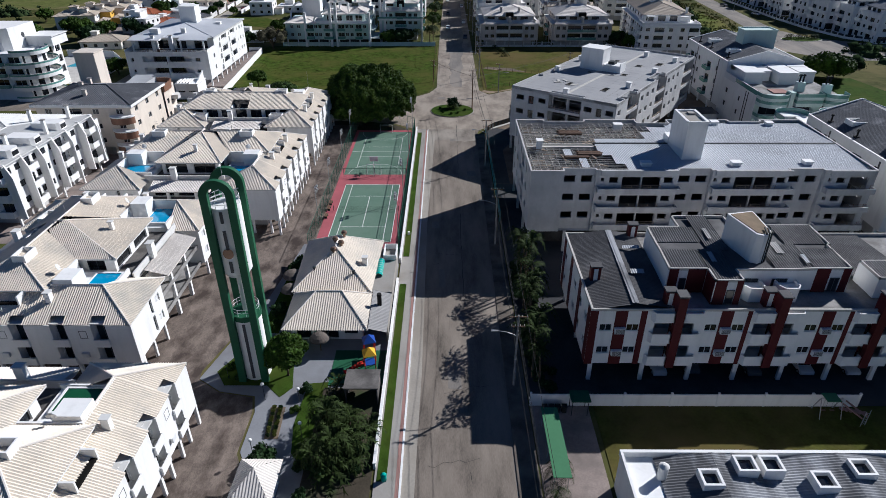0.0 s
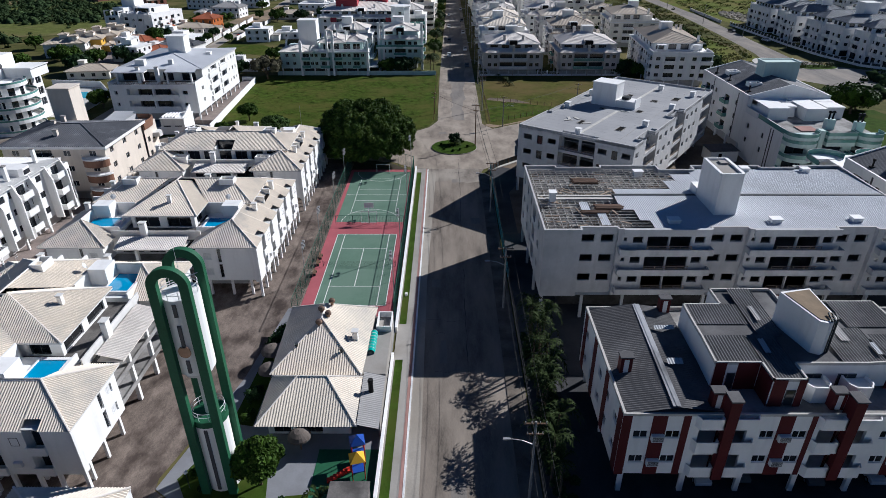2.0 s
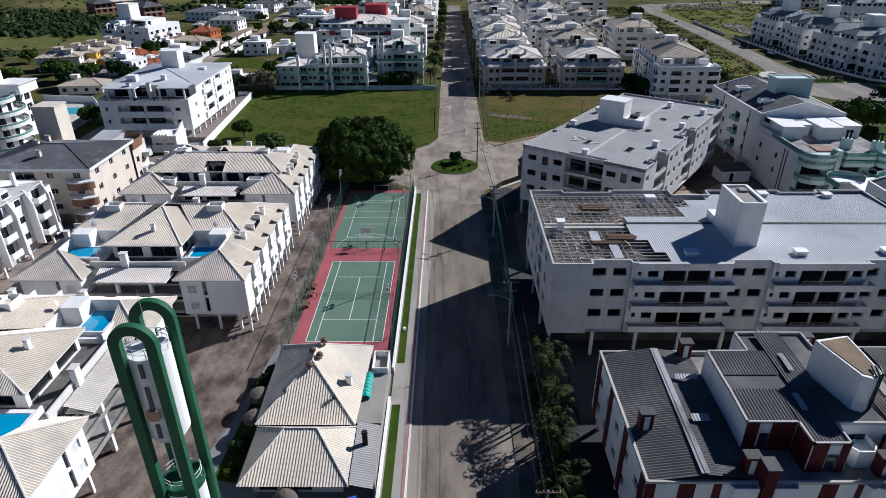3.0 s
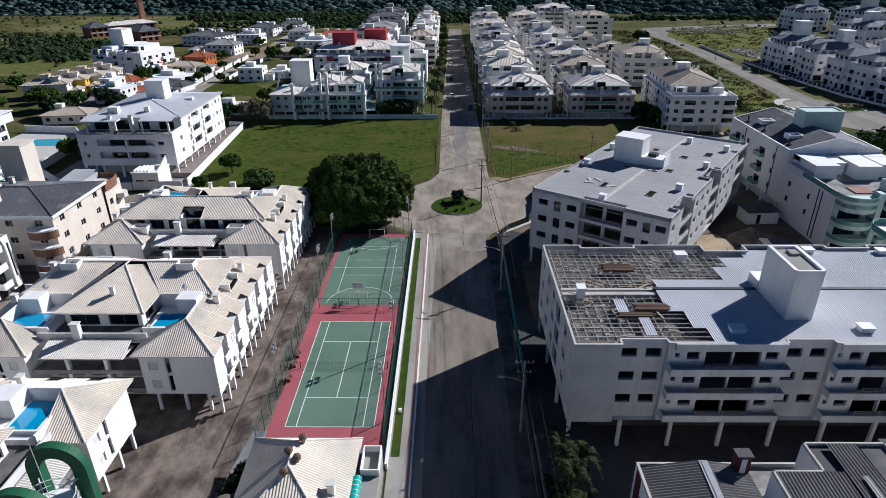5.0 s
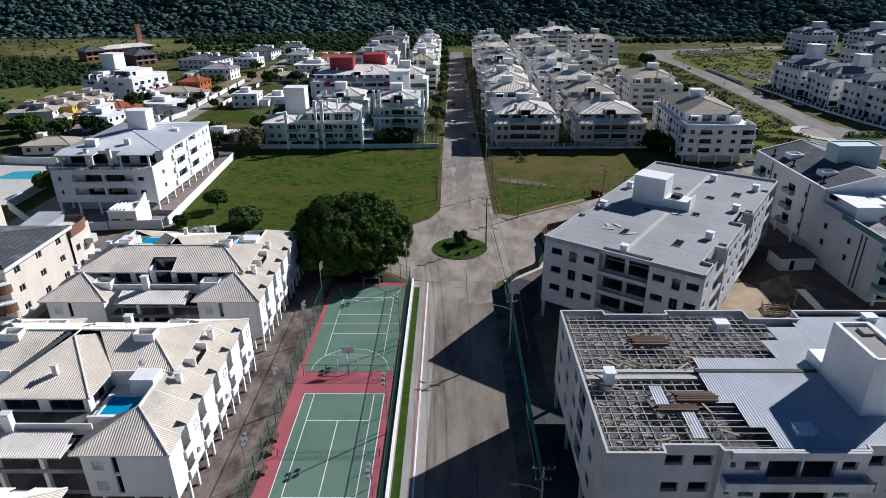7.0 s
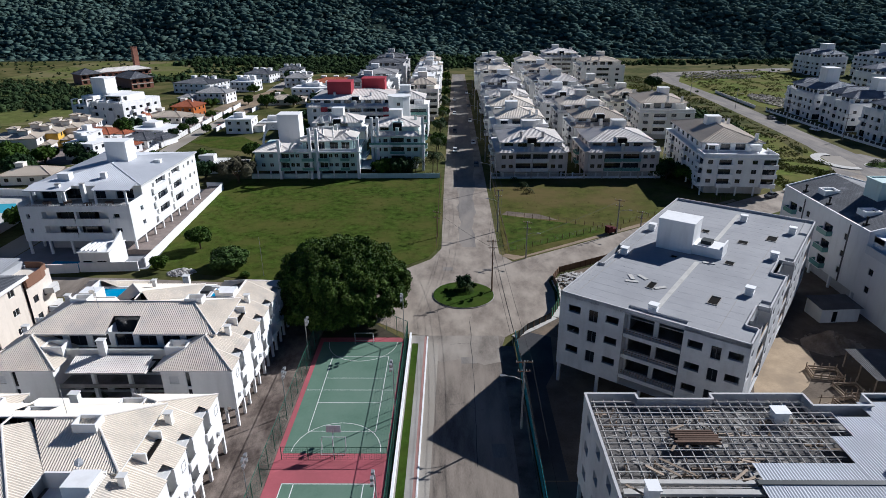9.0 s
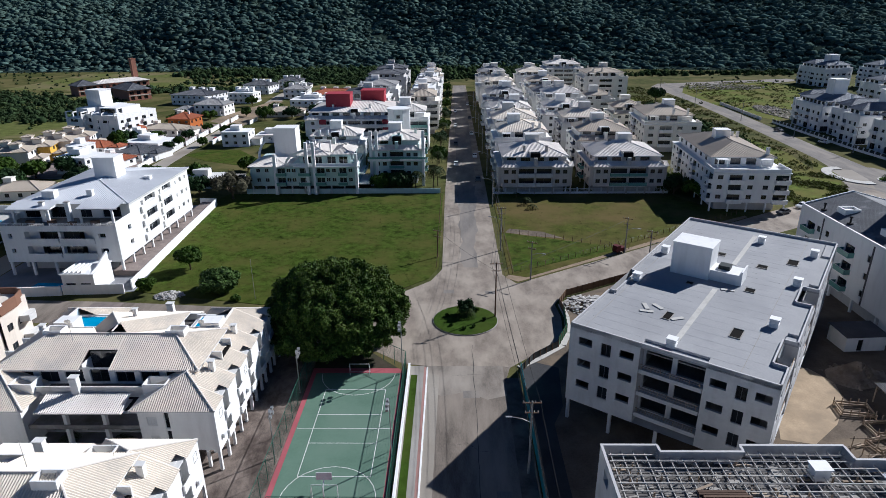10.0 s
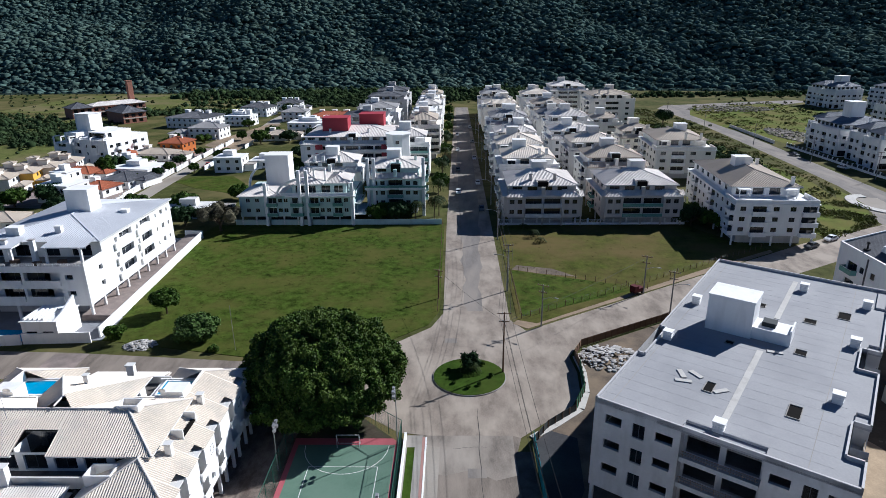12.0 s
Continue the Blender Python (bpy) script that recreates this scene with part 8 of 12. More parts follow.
tier_building()
def gable_building(x0, y0, x1, y1, eave, rise, label, fd=0.0, tank=None, rear=0.0):
    """White flats under a black tiled gable roof, with a lower glazed front and rounded green glass balconies."""
    T = thing("gable_building", x0, y0, 0.02, 0, label, "building", "black-roofed buildings")
    W, D = x1 - x0, y1 - y0
    g = Geo()
    fl = [3.0 + k * 3.3 for k in range(3)]
    left = []
    for k, u in enumerate((3.0, 6.5, 9.5, 16.0, 22.5, 26.0, 29.0)):
        for v in fl:
            if u < D - fd - 3:
                left.append((u, u + (1.2 if k % 3 else 2.8), v + (1.0 if k % 3 else 0.2), v + 2.2, "w" if k % 3 else "dg"))
    facade(g, (0, D), (0, fd), 2.6, eave, left, T, 0.2, "dark", "white")
    facade(g, (0, fd), (W, fd), 2.6, eave, [(2.5 + k * 4.2, 4.6 + k * 4.2, 11.4, 13.4, "d") for k in range(4)], T, 0.2, "dark")
    facade(g, (W, fd), (W, D), 2.6, eave, [], T)
    facade(g, (W, D), (0, D), 2.6, eave, [(2 + k * 4, 3.6 + k * 4, v + 1, v + 2.2, "w") for k in range(4) for v in fl], T, 0.2, "dark")
    xm, zr = W / 2, eave + rise
    g.poly([(0, fd, eave), (W, fd, eave), (xm, fd, zr)])
    g.poly([(W, D, eave), (0, D, eave), (xm, D, zr)])
    part("wall", g, "white", T)
    g = Geo()
    g.box(1.2, fd + 1, 0, W - 1.2, D - 1, 2.6)
    part("ground_floor_wall", g, "grey_wall", T)
    for u in (5.2, 20.5):
        s = Geo()
        s.box(-0.05, fd + u, 2.6, 0.0, fd + u + 0.4, eave - 0.3)
        part("facade_band", s, "alu", T, "dark vertical facade band")
    for sx, xa, xb in ((1, 0.3, xm), (-1, W - 0.3, xm)):
        r = Geo()
        pts = [(xa, D - 0.3, eave + 0.15), (xa, fd + 0.4, eave + 0.15), (xb, fd + 0.4, zr + 0.12), (xb, D - 0.3, zr + 0.12)]
        r.slope(pts if sx > 0 else [pts[1], pts[0], pts[3], pts[2]], 0.4, 0.05)
        part("roof", r, "slate", T, "black tiled roof slope")
    rim = Geo()
    for p, q in (((0, fd, eave), (xm, fd, zr)), ((xm, fd, zr), (W, fd, eave)), ((0, D, eave), (xm, D, zr)), ((xm, D, zr), (W, D, eave))):
        a, b = Vector(p), Vector(q)
        d = Vector((0, 0.3 if p[1] < D / 2 else -0.3, 0))
        u = Vector((0, 0, 0.35))
        for A, B in ((a, b),):
            rim.poly([A, B, B + u, A + u]).poly([A + d, A + d + u, B + d + u, B + d]).poly([A + u, B + u, B + d + u, A + d + u])
    rim.box(-0.1, fd, eave, 0.25, D, eave + 0.35).box(W - 0.25, fd, eave, W + 0.1, D, eave + 0.35)
    part("roof_rim", rim, "white", T)
    for yy in (fd + 6.0, D - 10.0):
        k = Geo()
        for q in ((2.6, yy, 5.6, yy + 0.25), (2.6, yy + 2.4, 5.6, yy + 2.65), (2.6, yy + 0.25, 2.85, yy + 2.4), (5.35, yy + 0.25, 5.6, yy + 2.4)):
            k.box(q[0], q[1], eave + 0.6, q[2], q[3], eave + 1.9)
        k.box(2.85, yy + 0.25, eave + 0.6, 5.35, yy + 2.4, eave + 1.5)
        part("roof_light", k, "white", T)
    for yy in (fd + 3.4, D - 5.5, D - 14.0):
        k = Geo()
        k.tube([(1.3, yy, eave + 0.2), (1.3, yy, eave + 1.7)], 0.16, 0.16, 8).tube([(1.3, yy, eave + 1.7), (1.3, yy, eave + 2.0)], 0.3, 0.22, 8).box(0.9, yy - 0.4, eave + 0.2, 1.7, yy + 0.4, eave + 0.7)
        part("flue", k, "rubber", T, "black metal flue")
    if tank:
        k = Geo()
        a, b, c, d, h = tank
        k.box(a, b, eave, c, d, h).box(a - 0.2, b - 0.2, h, c + 0.2, b + 0.15, h + 0.25).box(a - 0.2, d - 0.15, h, c + 0.2, d + 0.2, h + 0.25).box(a - 0.2, b + 0.15, h, a + 0.15, d - 0.15, h + 0.25).box(c - 0.15, b + 0.15, h, c + 0.2, d - 0.15, h + 0.25)
        part("tank_house", k, "pale_green", T, "pale green tank tower with a white rim")
    if rear:
        f = Geo()
        facade(f, (0, D + rear), (0, D + 0.01), 0, 11.4, [(1.5, 2.7, v + 1, v + 2.2, "w") for v in fl[:2]], T, 0.2, "dark")
        facade(f, (W, D + 0.01), (W, D + rear), 0, 11.4, [], T)
        facade(f, (W, D + rear), (0, D + rear), 0, 11.4, [], T)
        f.poly([(0, D + 0.01, 11.4), (W, D + 0.01, 11.4), (W, D + rear, 11.4), (0, D + rear, 11.4)])
        part("rear_wall", f, "white", T)
        for cx in (-0.6, W * 0.45):
            ring = [(cx + 3.4 * math.cos(math.pi * k / 10), D + rear - 2.4 + 3.0 * math.sin(math.pi * k / 10)) for k in range(11)]
            sl, gl = Geo(), Geo()
            sl.prism(ring, 10.9, 11.5)
            for p, q in list(zip(ring, ring[1:])) + [(ring[-1], (ring[-1][0], D + 1.0))]:
                gl.poly([(*p, 11.5), (*q, 11.5), (*q, 12.5), (*p, 12.5)])
                sl.tube([(*p, 12.52), (*q, 12.52)], 0.05, 0.05, 4)
            b = part("terrace_slab", sl, "white", T, "rounded white terrace slab with a handrail")
            part("glass_rail", gl, "green_glass", b)
    if fd:
        # deep front wing under a roof terrace: rounded balconies at one corner, straight ones beside a pier
        tz = 11.0
        f = Geo()
        facade(f, (0, fd), (0, 2.4), 0.0, tz, [(2.0, 3.2, v + 1, v + 2.2, "w") for v in fl[:2]] + [(9.6, 10.6, v + 1, v + 2.2, "w") for v in fl[:2]], T, 0.2, "dark")
        facade(f, (W, 2.4), (W, fd), 0.0, tz, [], T)
        f.poly([(0, 2.4, tz), (W, 2.4, tz), (W, fd, tz), (0, fd, tz)], 1)
        part("side_wall", f, ["white", "slab"], T)
        f = Geo()
        facade(f, (0, 2.4), (W, 2.4), 0.0, tz, [(1.2, 5.6, v + 0.1, v + 2.4, "d") for v in fl[:2] + [0.3]] + [(9.0, 13.4, v + 0.1, v + 2.4, "d") for v in fl[:2] + [0.3]] + [(15.4, 18.6, v + 0.1, v + 2.4, "d") for v in fl[:2]], T, 0.5, "dark", "pale_green")
        part("front_wall", f, "pale_green", T, "pale green rendered front")
        for u in (6.4, 7.6):
            s = Geo()
            s.box(-0.05, u, 0.6, 0.0, u + 0.35, tz - 0.4)
            part("facade_band", s, "alu", T, "dark vertical facade band")
        s = Geo()
        s.box(6.9, 0.6, 0, 7.9, 2.39, tz + 1.2)
        part("pier", s, "pale_green", T)
        for v in [z for z in fl if z < tz] + [tz]:
            top = v == tz
            ring = [(0, 2.38)] + [(3.3 + 3.3 * math.cos(math.pi + math.pi * i / 12), 1.0 + 2.6 * math.sin(math.pi + math.pi * i / 12)) for i in range(13)] + [(6.6, 2.38)]
            for pts, words in ((ring, "rounded pale green balcony with a glass rail"), ([(8.2, 2.38), (8.2, -0.2), (14.2, -0.2), (14.2, 2.38)], "straight pale green balcony with a glass rail"), ([(14.8, 2.38)] + [(17.4 + 2.6 * math.cos(math.pi + math.pi * i / 12), 0.6 + 2.0 * math.sin(math.pi + math.pi * i / 12)) for i in range(13)] + [(20.0, 2.38)], "rounded pale green balcony with a glass rail")):
                sl, gl = Geo(), Geo()
                sl.prism(pts, v - 0.5, v + 0.3)
                for p, q in zip(pts, pts[1:]):
                    gl.poly([(*p, v + 0.3), (*q, v + 0.3), (*q, v + 1.05), (*p, v + 1.05)])
                    sl.tube([(*p, v + 1.08), (*q, v + 1.08)], 0.05, 0.05, 4)
                b = part("balcony", sl, "pale_green", T, words)
                part("glass_rail", gl, "green_glass", b)
        rail = Geo()
        rail.box(0.02, 2.4, tz, 0.07, fd - 6.5, tz + 1.0)
        part("glass_rail", rail, "green_glass", T, "green glass terrace rail")
        s = Geo()
        s.box(-0.06, 2.4, tz + 1.0, 0.14, fd - 6.5, tz + 1.08).box(-0.1, fd - 6.5, tz - 0.4, 0.1, fd, tz + 1.0)
        part("rail_cap", s, "frame", T)
        # rooms and the balcony of the roof storey on the terrace
        for q in ((1.0, fd - 8.6, 5.6, tz + 2.7), (5.61, fd - 6.0, 8.4, tz + 2.4), (9.2, fd - 9.2, 13.6, tz + 2.7), (14.6, fd - 7.6, 18.6, tz + 2.6)):
            k = Geo()
            k.box(q[0], q[1], tz + 0.004, q[2], fd - 0.01, q[3]).box(q[0] - 0.15, q[1] - 0.15, q[3], q[2] + 0.15, fd - 0.01, q[3] + 0.15)
            part("roof_room", k, "white", T)
        k = Geo()
        k.box(1.0, fd - 2.6, tz + 1.7, W - 0.4, fd - 0.02, tz + 1.95).box(1.0, fd - 2.6, tz + 1.95, W - 0.4, fd - 2.4, tz + 2.75).box(1.0, fd - 2.4, tz + 1.95, 1.2, fd - 0.02, tz + 2.75).box(W - 0.6, fd - 2.4, tz + 1.95, W - 0.4, fd - 0.02, tz + 2.75)
        part("roof_balcony", k, "white", T, "long white balcony under the gable")
        k = Geo()
        k.box(4.6, 4.0, tz + 0.004, 8.4, 7.4, tz + 0.2)
        part("terrace_deck", k, "pink", T, "reddish tiled terrace patch")
        for xx, yy in ((11.4, 6.0), (16.6, 4.0)):
            k = Geo()
            k.box(xx - 0.9, yy - 0.7, tz, xx + 0.9, yy + 0.7, tz + 2.2)
            c = part("chimney", k, "pale_green", T)
            k = Geo()
            for dx in (-0.4, 0.4):
                k.tube([(xx + dx, yy, tz + 2.2), (xx + dx, yy, tz + 3.6)], 0.2, 0.2, 8).tube([(xx + dx, yy, tz + 3.6), (xx + dx, yy, tz + 4.0)], 0.42, 0.26, 8)
            part("flue", k, "rubber", c, "black metal flue")
    c = Geo()
    c.box(-0.2, -0.2, 0, 0.2, 0.2, 2.6)
    cm = mesh_of("column", c, "white")
    for k in range(8):
        for xx in (0.25, W - 0.25):
            link("column", cm, T, "", pose(xx, 1.2 + k * (D - 1.6) / 7, 0))
    return T


gable_building(72.0, 140.0, 91.4, 190.0, 14.1, 2.6, "white apartment building with black gable roof and green glass balconies", 21.0, (7.7, 32.0, 16.3, 36.5, 19.8))
gable_building(72.4, 92.0, 91.2, 121.0, 13.2, 3.2, "white apartment building with black gable roof and flues", 0.0, None, 7.0)


# rounded corner balconies and roof tower of the beige building
BB = bpy.data.objects["beige_building"]
g = Geo()
for q in ((-11.0, -9.0, 11.0, -8.2), (-11.0, 8.2, 11.0, 9.0), (-11.0, -8.2, -10.2, 8.2), (10.2, -8.2, 11.0, 8.2)):
    g.box(q[0], q[1], 11.9, q[2], q[3], 12.36)
part("eave_band", g, "white", BB, "broad white eave band")
for cx in (8.2, -3.0):
    for v in (2.9, 6.1, 9.3):
        ring = [(cx + 2.6 * math.cos(math.pi + math.pi * i / 12), -8.26 + 2.0 * math.sin(math.pi + math.pi * i / 12)) for i in range(13)]
        rim = [(cx + 2.7 * math.cos(math.pi + math.pi * i / 12), -8.26 + 2.1 * math.sin(math.pi + math.pi * i / 12)) for i in range(13)]
        g, w, r = Geo(), Geo(), Geo()
        g.prism(ring, v - 0.9, v + 0.55)
        b = part("balcony", g, "brown_wall", BB, "rounded brown tiled balcony")
        w.prism(rim, v + 0.55, v + 0.8)
        part("balcony_rim", w, "white", b)
        for p, q in zip(rim, rim[1:]):
            r.tube([(*p, v + 1.15), (*q, v + 1.15)], 0.04, 0.04, 4)
        for p in rim[::3]:
            r.tube([(*p, v + 0.8), (*p, v + 1.15)], 0.03, 0.03, 4)
        part("handrail", r, "frame", b)
g = Geo()
g.box(-9.2, 9.5, 0, -4.4, 14.0, 19.2).box(-9.4, 9.3, 19.2, -4.2, 14.2, 19.4)
part("stair_tower", g, "beige", BB, "beige stair tower")
g = Geo()
facade(g, (10.6, 8.3), (10.6, 14.5), 2.8, 11.2, [(1.0, 2.2, v + 1.0, v + 2.2, "w") for v in (3.0, 6.2)] + [(3.6, 4.8, v + 1.0, v + 2.2, "w") for v in (3.0, 6.2)], BB, 0.15, "dark", "beige")
facade(g, (10.6, 14.5), (2.0, 14.5), 2.8, 11.2, [], BB)
facade(g, (2.0, 14.5), (2.0, 8.3), 2.8, 11.2, [], BB)
g.poly([(2.0, 8.3, 11.2), (10.6, 8.3, 11.2), (10.6, 14.5, 11.2), (2.0, 14.5, 11.2)]).poly([(2.0, 14.5, 2.8), (10.6, 14.5, 2.8), (10.6, 8.3, 2.8), (2.0, 8.3, 2.8)])
part("rear_wing", g, "beige", BB)
g = Geo()
ring = [(6.6, 8.4), (10.9, 8.4), (11.0, 12.0), (10.4, 14.2), (9.2, 14.9), (6.6, 14.9)]
for a, b in zip(ring, ring[1:]):
    d = Vector((b[0] - a[0], b[1] - a[1], 0)).normalized()
    n = Vector((-d.y, d.x, 0)) * 0.16
    g.prism([a, b, (b[0] + n.x, b[1] + n.y), (a[0] + n.x, a[1] + n.y)], 10.4, 12.2)
part("roof_planter", g, "brown_wall", BB, "brown tiled roof terrace parapet")
for v in (4.4, 7.6):
    g = Geo()
    g.prism([(10.62, 12.0), (12.0, 12.4), (12.2, 13.6), (11.4, 14.8), (10.62, 14.8)], v, v + 1.0)
    part("balcony", g, "offwhite", BB, "rounded white corner balcony")
g = Geo()
g.slope([(1.8, 8.4, 12.4), (6.4, 8.4, 12.4), (6.4, 14.7, 12.9), (1.8, 14.7, 12.9)], 0.5, 0.04)
g.box(1.8, 8.4, 11.2, 6.4, 14.7, 12.35)
part("wing_roof", g, "sheet", BB, "grey metal wing roof")

# first row behind the meadows
def green_building():
    """Pale green flats on dark columns, white piers, a low white roof at one end, stepped glazed terraces at the other."""
    T = thing("green_building", -45.4, 256.5, 0.02, 0, "pale green apartment building with white piers, towers and stepped terraces", "building")
    W, D, b, e = 16.3, 9.0, 2.6, 8.6
    g = Geo()
    fl = (2.8, 5.7)
    win = lambda c, v, w=0.6: (c - w, c + w, v + 1.0, v + 2.2, "w")
    front = [win(c, v) for c in (2.4, 5.0, 11.6, 13.2, 23.6, 25.4, 30.4) for v in fl] + [(8.2, 10.6, v + 0.1, v + 2.3, "dg") for v in fl] + [(15.0, 18.0, v + 0.1, v + 2.3, "dg") for v in fl] + [(20.2, 22.6, v + 0.1, v + 2.3, "dg") for v in fl] + [(27.0, 29.2, v + 0.1, v + 2.3, "dg") for v in fl]
    facade(g, (-W, -D), (W, -D), b, e, front, T, 0.2, "white", "pale_green")
    facade(g, (W, -D), (W, D), b, e, [win(c, v, 0.8) for c in (3, 7, 11, 15) for v in fl], T, 0.2, "white", "pale_green")
    facade(g, (W, D), (-W, D), b, e, [], T)
    facade(g, (-W, D), (-W, -D), b, e, [win(c, v) for c in (4, 9, 14) for v in fl], T, 0.2, "white", "pale_green")
    g.poly([(-W, -D, b), (-W, D, b), (W, D, b), (W, -D, b)]).poly([(-W, -D, e), (W, -D, e), (W, D, e), (-W, D, e)])
    part("wall", g, "pale_green", T)
    # ground floor block coloured dark for the shade behind the columns
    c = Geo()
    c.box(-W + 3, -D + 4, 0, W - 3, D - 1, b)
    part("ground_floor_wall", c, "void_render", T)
    c = Geo()
    c.box(-0.2, -0.2, 0, 0.2, 0.2, b)
    cm = mesh_of("column", c, "white")
    for k in range(9):
        link("column", cm, T, "", pose(-W + 0.3 + k * 4.0, -D + 0.3, 0))
    hip_roof("low_roof", T, -W, -D, -4.6, 2.0, e + 0.02, 1.5, "tile_white", 0.5, 0.4, "low white tile roof")
    g = Geo()
    u = e + 2.9
    facade(g, (-1.6, -6.6), (14.0, -6.6), e, u, [(1.0, 3.6, e + 0.2, e + 2.4, "d"), (4.6, 6.8, e + 0.2, e + 2.4, "d"), (8.4, 11.0, e + 0.2, e + 2.4, "d"), (12.0, 14.6, e + 0.2, e + 2.4, "d")], T, 0.4, "white", "white")
    facade(g, (14.0, -6.6), (14.0, 7.0), e, u, [(2 + k * 3.6, 4.2 + k * 3.6, e + 0.4, e + 2.3, "w") for k in range(3)], T, 0.2, "white", "white")
    facade(g, (14.0, 7.0), (-1.6, 7.0), e, u, [], T)
    facade(g, (-1.6, 7.0), (-1.6, -6.6), e, u, [], T)
    part("roof_storey_wall", g, "pale_green", T)
    hip_roof("roof", T, -1.6, -6.6, 7.0, 7.0, u, 1.8, "tile_white", 0.7, 0.4, "white tile roof", "y")
    hip_roof("bay_roof", T, 8.4, -5.4, 14.0, 5.0, u + 0.02, 1.6, "tile_white", 0.7, 0.4, "", "y")
    for k in range(3):
        x1, z = W + 3.2 - k * 1.5, 3.0 + k * 2.8
        s2, gl = Geo(), Geo()
        s2.box(W + 0.02, -D + 1.0 + k * 1.2, z - 0.3, x1, 3.0, z + 0.1).box(x1 - 0.14, -D + 1.0 + k * 1.2, z + 0.1, x1, 3.0, z + 0.5)
        gl.box(x1 - 0.05, -D + 1.0 + k * 1.2, z + 0.5, x1, 3.0, z + 1.1)
        t2 = part("terrace_step", s2, "white", T, "white stepped end terrace")
        part("glass_rail", gl, "green_glass", t2)
    p = Geo()
    for q in ((-4.4, -D, W, -D + 0.15), (W - 0.15, -D + 0.15, W, 6.0)):
        p.box(q[0], q[1], e + 0.004, q[2], q[3], e + 0.9)
    part("terrace_parapet", p, "white", T)
    p = Geo()
    p.box(-3.0, -D - 0.9, e - 0.16, W + 0.6, -D - 0.01, e + 0.16)
    part("terrace_slab", p, "white", T, "white overhanging terrace slab")
    for x0, x1, z in ((4.0, 4.5, 14.8), (7.2, 7.7, 14.8)):
        p = Geo()
        p.box(x0, -3.6, e, x1, -2.9, z)
        part("portal_post", p, "white", T)
    p = Geo()
    p.box(4.0, -3.6, 14.8, 7.7, -2.9, 15.4)
    part("portal_beam", p, "white", T, "white portal frame on the roof")
    for x, y, h in ((-9.0, -6, 11.0), (1.2, 3.0, 14.0), (11.4, 1.5, 13.4)):
        chimney(T, x, y, h - 2.0, 2.0, 0.8, 0.7, "white", "slab", False)


green_building()
corner_block = apartment(-18.0, 266.0, 0, 16.5, 18.0, 3, "pale green and white apartment building with corner piers", "pale_green", "hip", "tile_white", "white", 2.7, 2.9, 1.8, True, True, True, near=True, seed=8)
for x0, x1 in ((-8.9, -1.4), (1.2, 8.9)):
    g = Geo()
    g.box(x0, -11.2, 8.3, x1, -9.02, 8.6).box(x0, -11.2, 8.6, x1, -11.08, 9.0)
    k = part("terrace_slab", g, "white", corner_block, "wide white overhanging terrace slab")
    g = Geo()
    g.box(x0, -11.16, 9.0, x1, -11.12, 9.6)
    part("glass_rail", g, "green_glass", k)
apartment(24.2, 256.5, 0, 22.0, 21.0, 2, "grey-beige apartment house with whitish tile roofs", "warm_grey", "hip", "tile_white", "offwhite", 2.7, 2.9, 3.0, True, True, near=True, seed=9, group="apartment houses behind the meadow")
apartment(51.8, 256.5, 0, 22.8, 21.0, 2, "grey-beige apartment house with whitish tile roofs", "warm_grey", "hip", "tile_white", "offwhite", 2.7, 2.9, 3.0, True, True, True, near=True, seed=10, group="apartment houses behind the meadow")
apartment(81.0, 248.5, -4, 20.0, 41.0, 3, "cream-white apartment house with tan hip roof and balconies", "white", "hip", "tile_tan", "white", 2.7, 2.7, 2.6, True, True, near=True, seed=11, setback=8.0, flatfront=True)


ST = thing("stair_tower", -19.8, 291.0, 0.02, 0, "octagonal white stair tower with small windows", "tower")
g = Geo()
g.prism([(4.2 * math.cos(radians(22.5 + 45 * k)), 4.2 * math.sin(radians(22.5 + 45 * k))) for k in range(8)], 0, 19.0)
part("wall", g, "white", ST)
g = Geo()
g.prism([(4.5 * math.cos(radians(22.5 + 45 * k)), 4.5 * math.sin(radians(22.5 + 45 * k))) for k in range(8)], 19.0, 19.4)
part("roof", g, "white", ST)
for z in (13.0, 16.2):
    g = Geo()
    g.box(-0.6, -4.0, z, 0.6, -3.86, z + 1.1)
    part("window", g, "glass", ST)

# white tower box, curved beams and lower cube of the pale green building
GB = bpy.data.objects["green_building"]
g = Geo()
g.box(-11.6, 3.0, 8.6, -4.6, 8.9, 17.8).box(-11.75, 2.85, 17.8, -4.45, 9.05, 17.95)
part("roof_tower", g, "white", GB, "tall white roof tower")
for x0, x1, yy, z in ((-16.0, -12.0, 1.0, 14.4), (-5.2, 3.0, -8.6, 13.2)):
    g = Geo()
    ring = [(x0 + (x1 - x0) * (1 - math.cos(math.pi / 2 * i / 8)), yy, 8.6 + (z - 8.6) * math.sin(math.pi / 2 * i / 8)) for i in range(9)]
    for p, q in zip(ring, ring[1:]):
        a, b2 = Vector(p), Vector(q)
        n = Vector((0, 0.7, 0))
        t = (b2 - a).normalized().cross(Vector((0, 1, 0))) * 0.6
        g.poly([a, b2, b2 + n, a + n]).poly([a + t, a + n + t, b2 + n + t, b2 + t]).poly([a, a + t, b2 + t, b2]).poly([a + n, b2 + n, b2 + n + t, a + n + t])
    part("curved_beam", g, "white", GB, "curved white beam over the terrace")

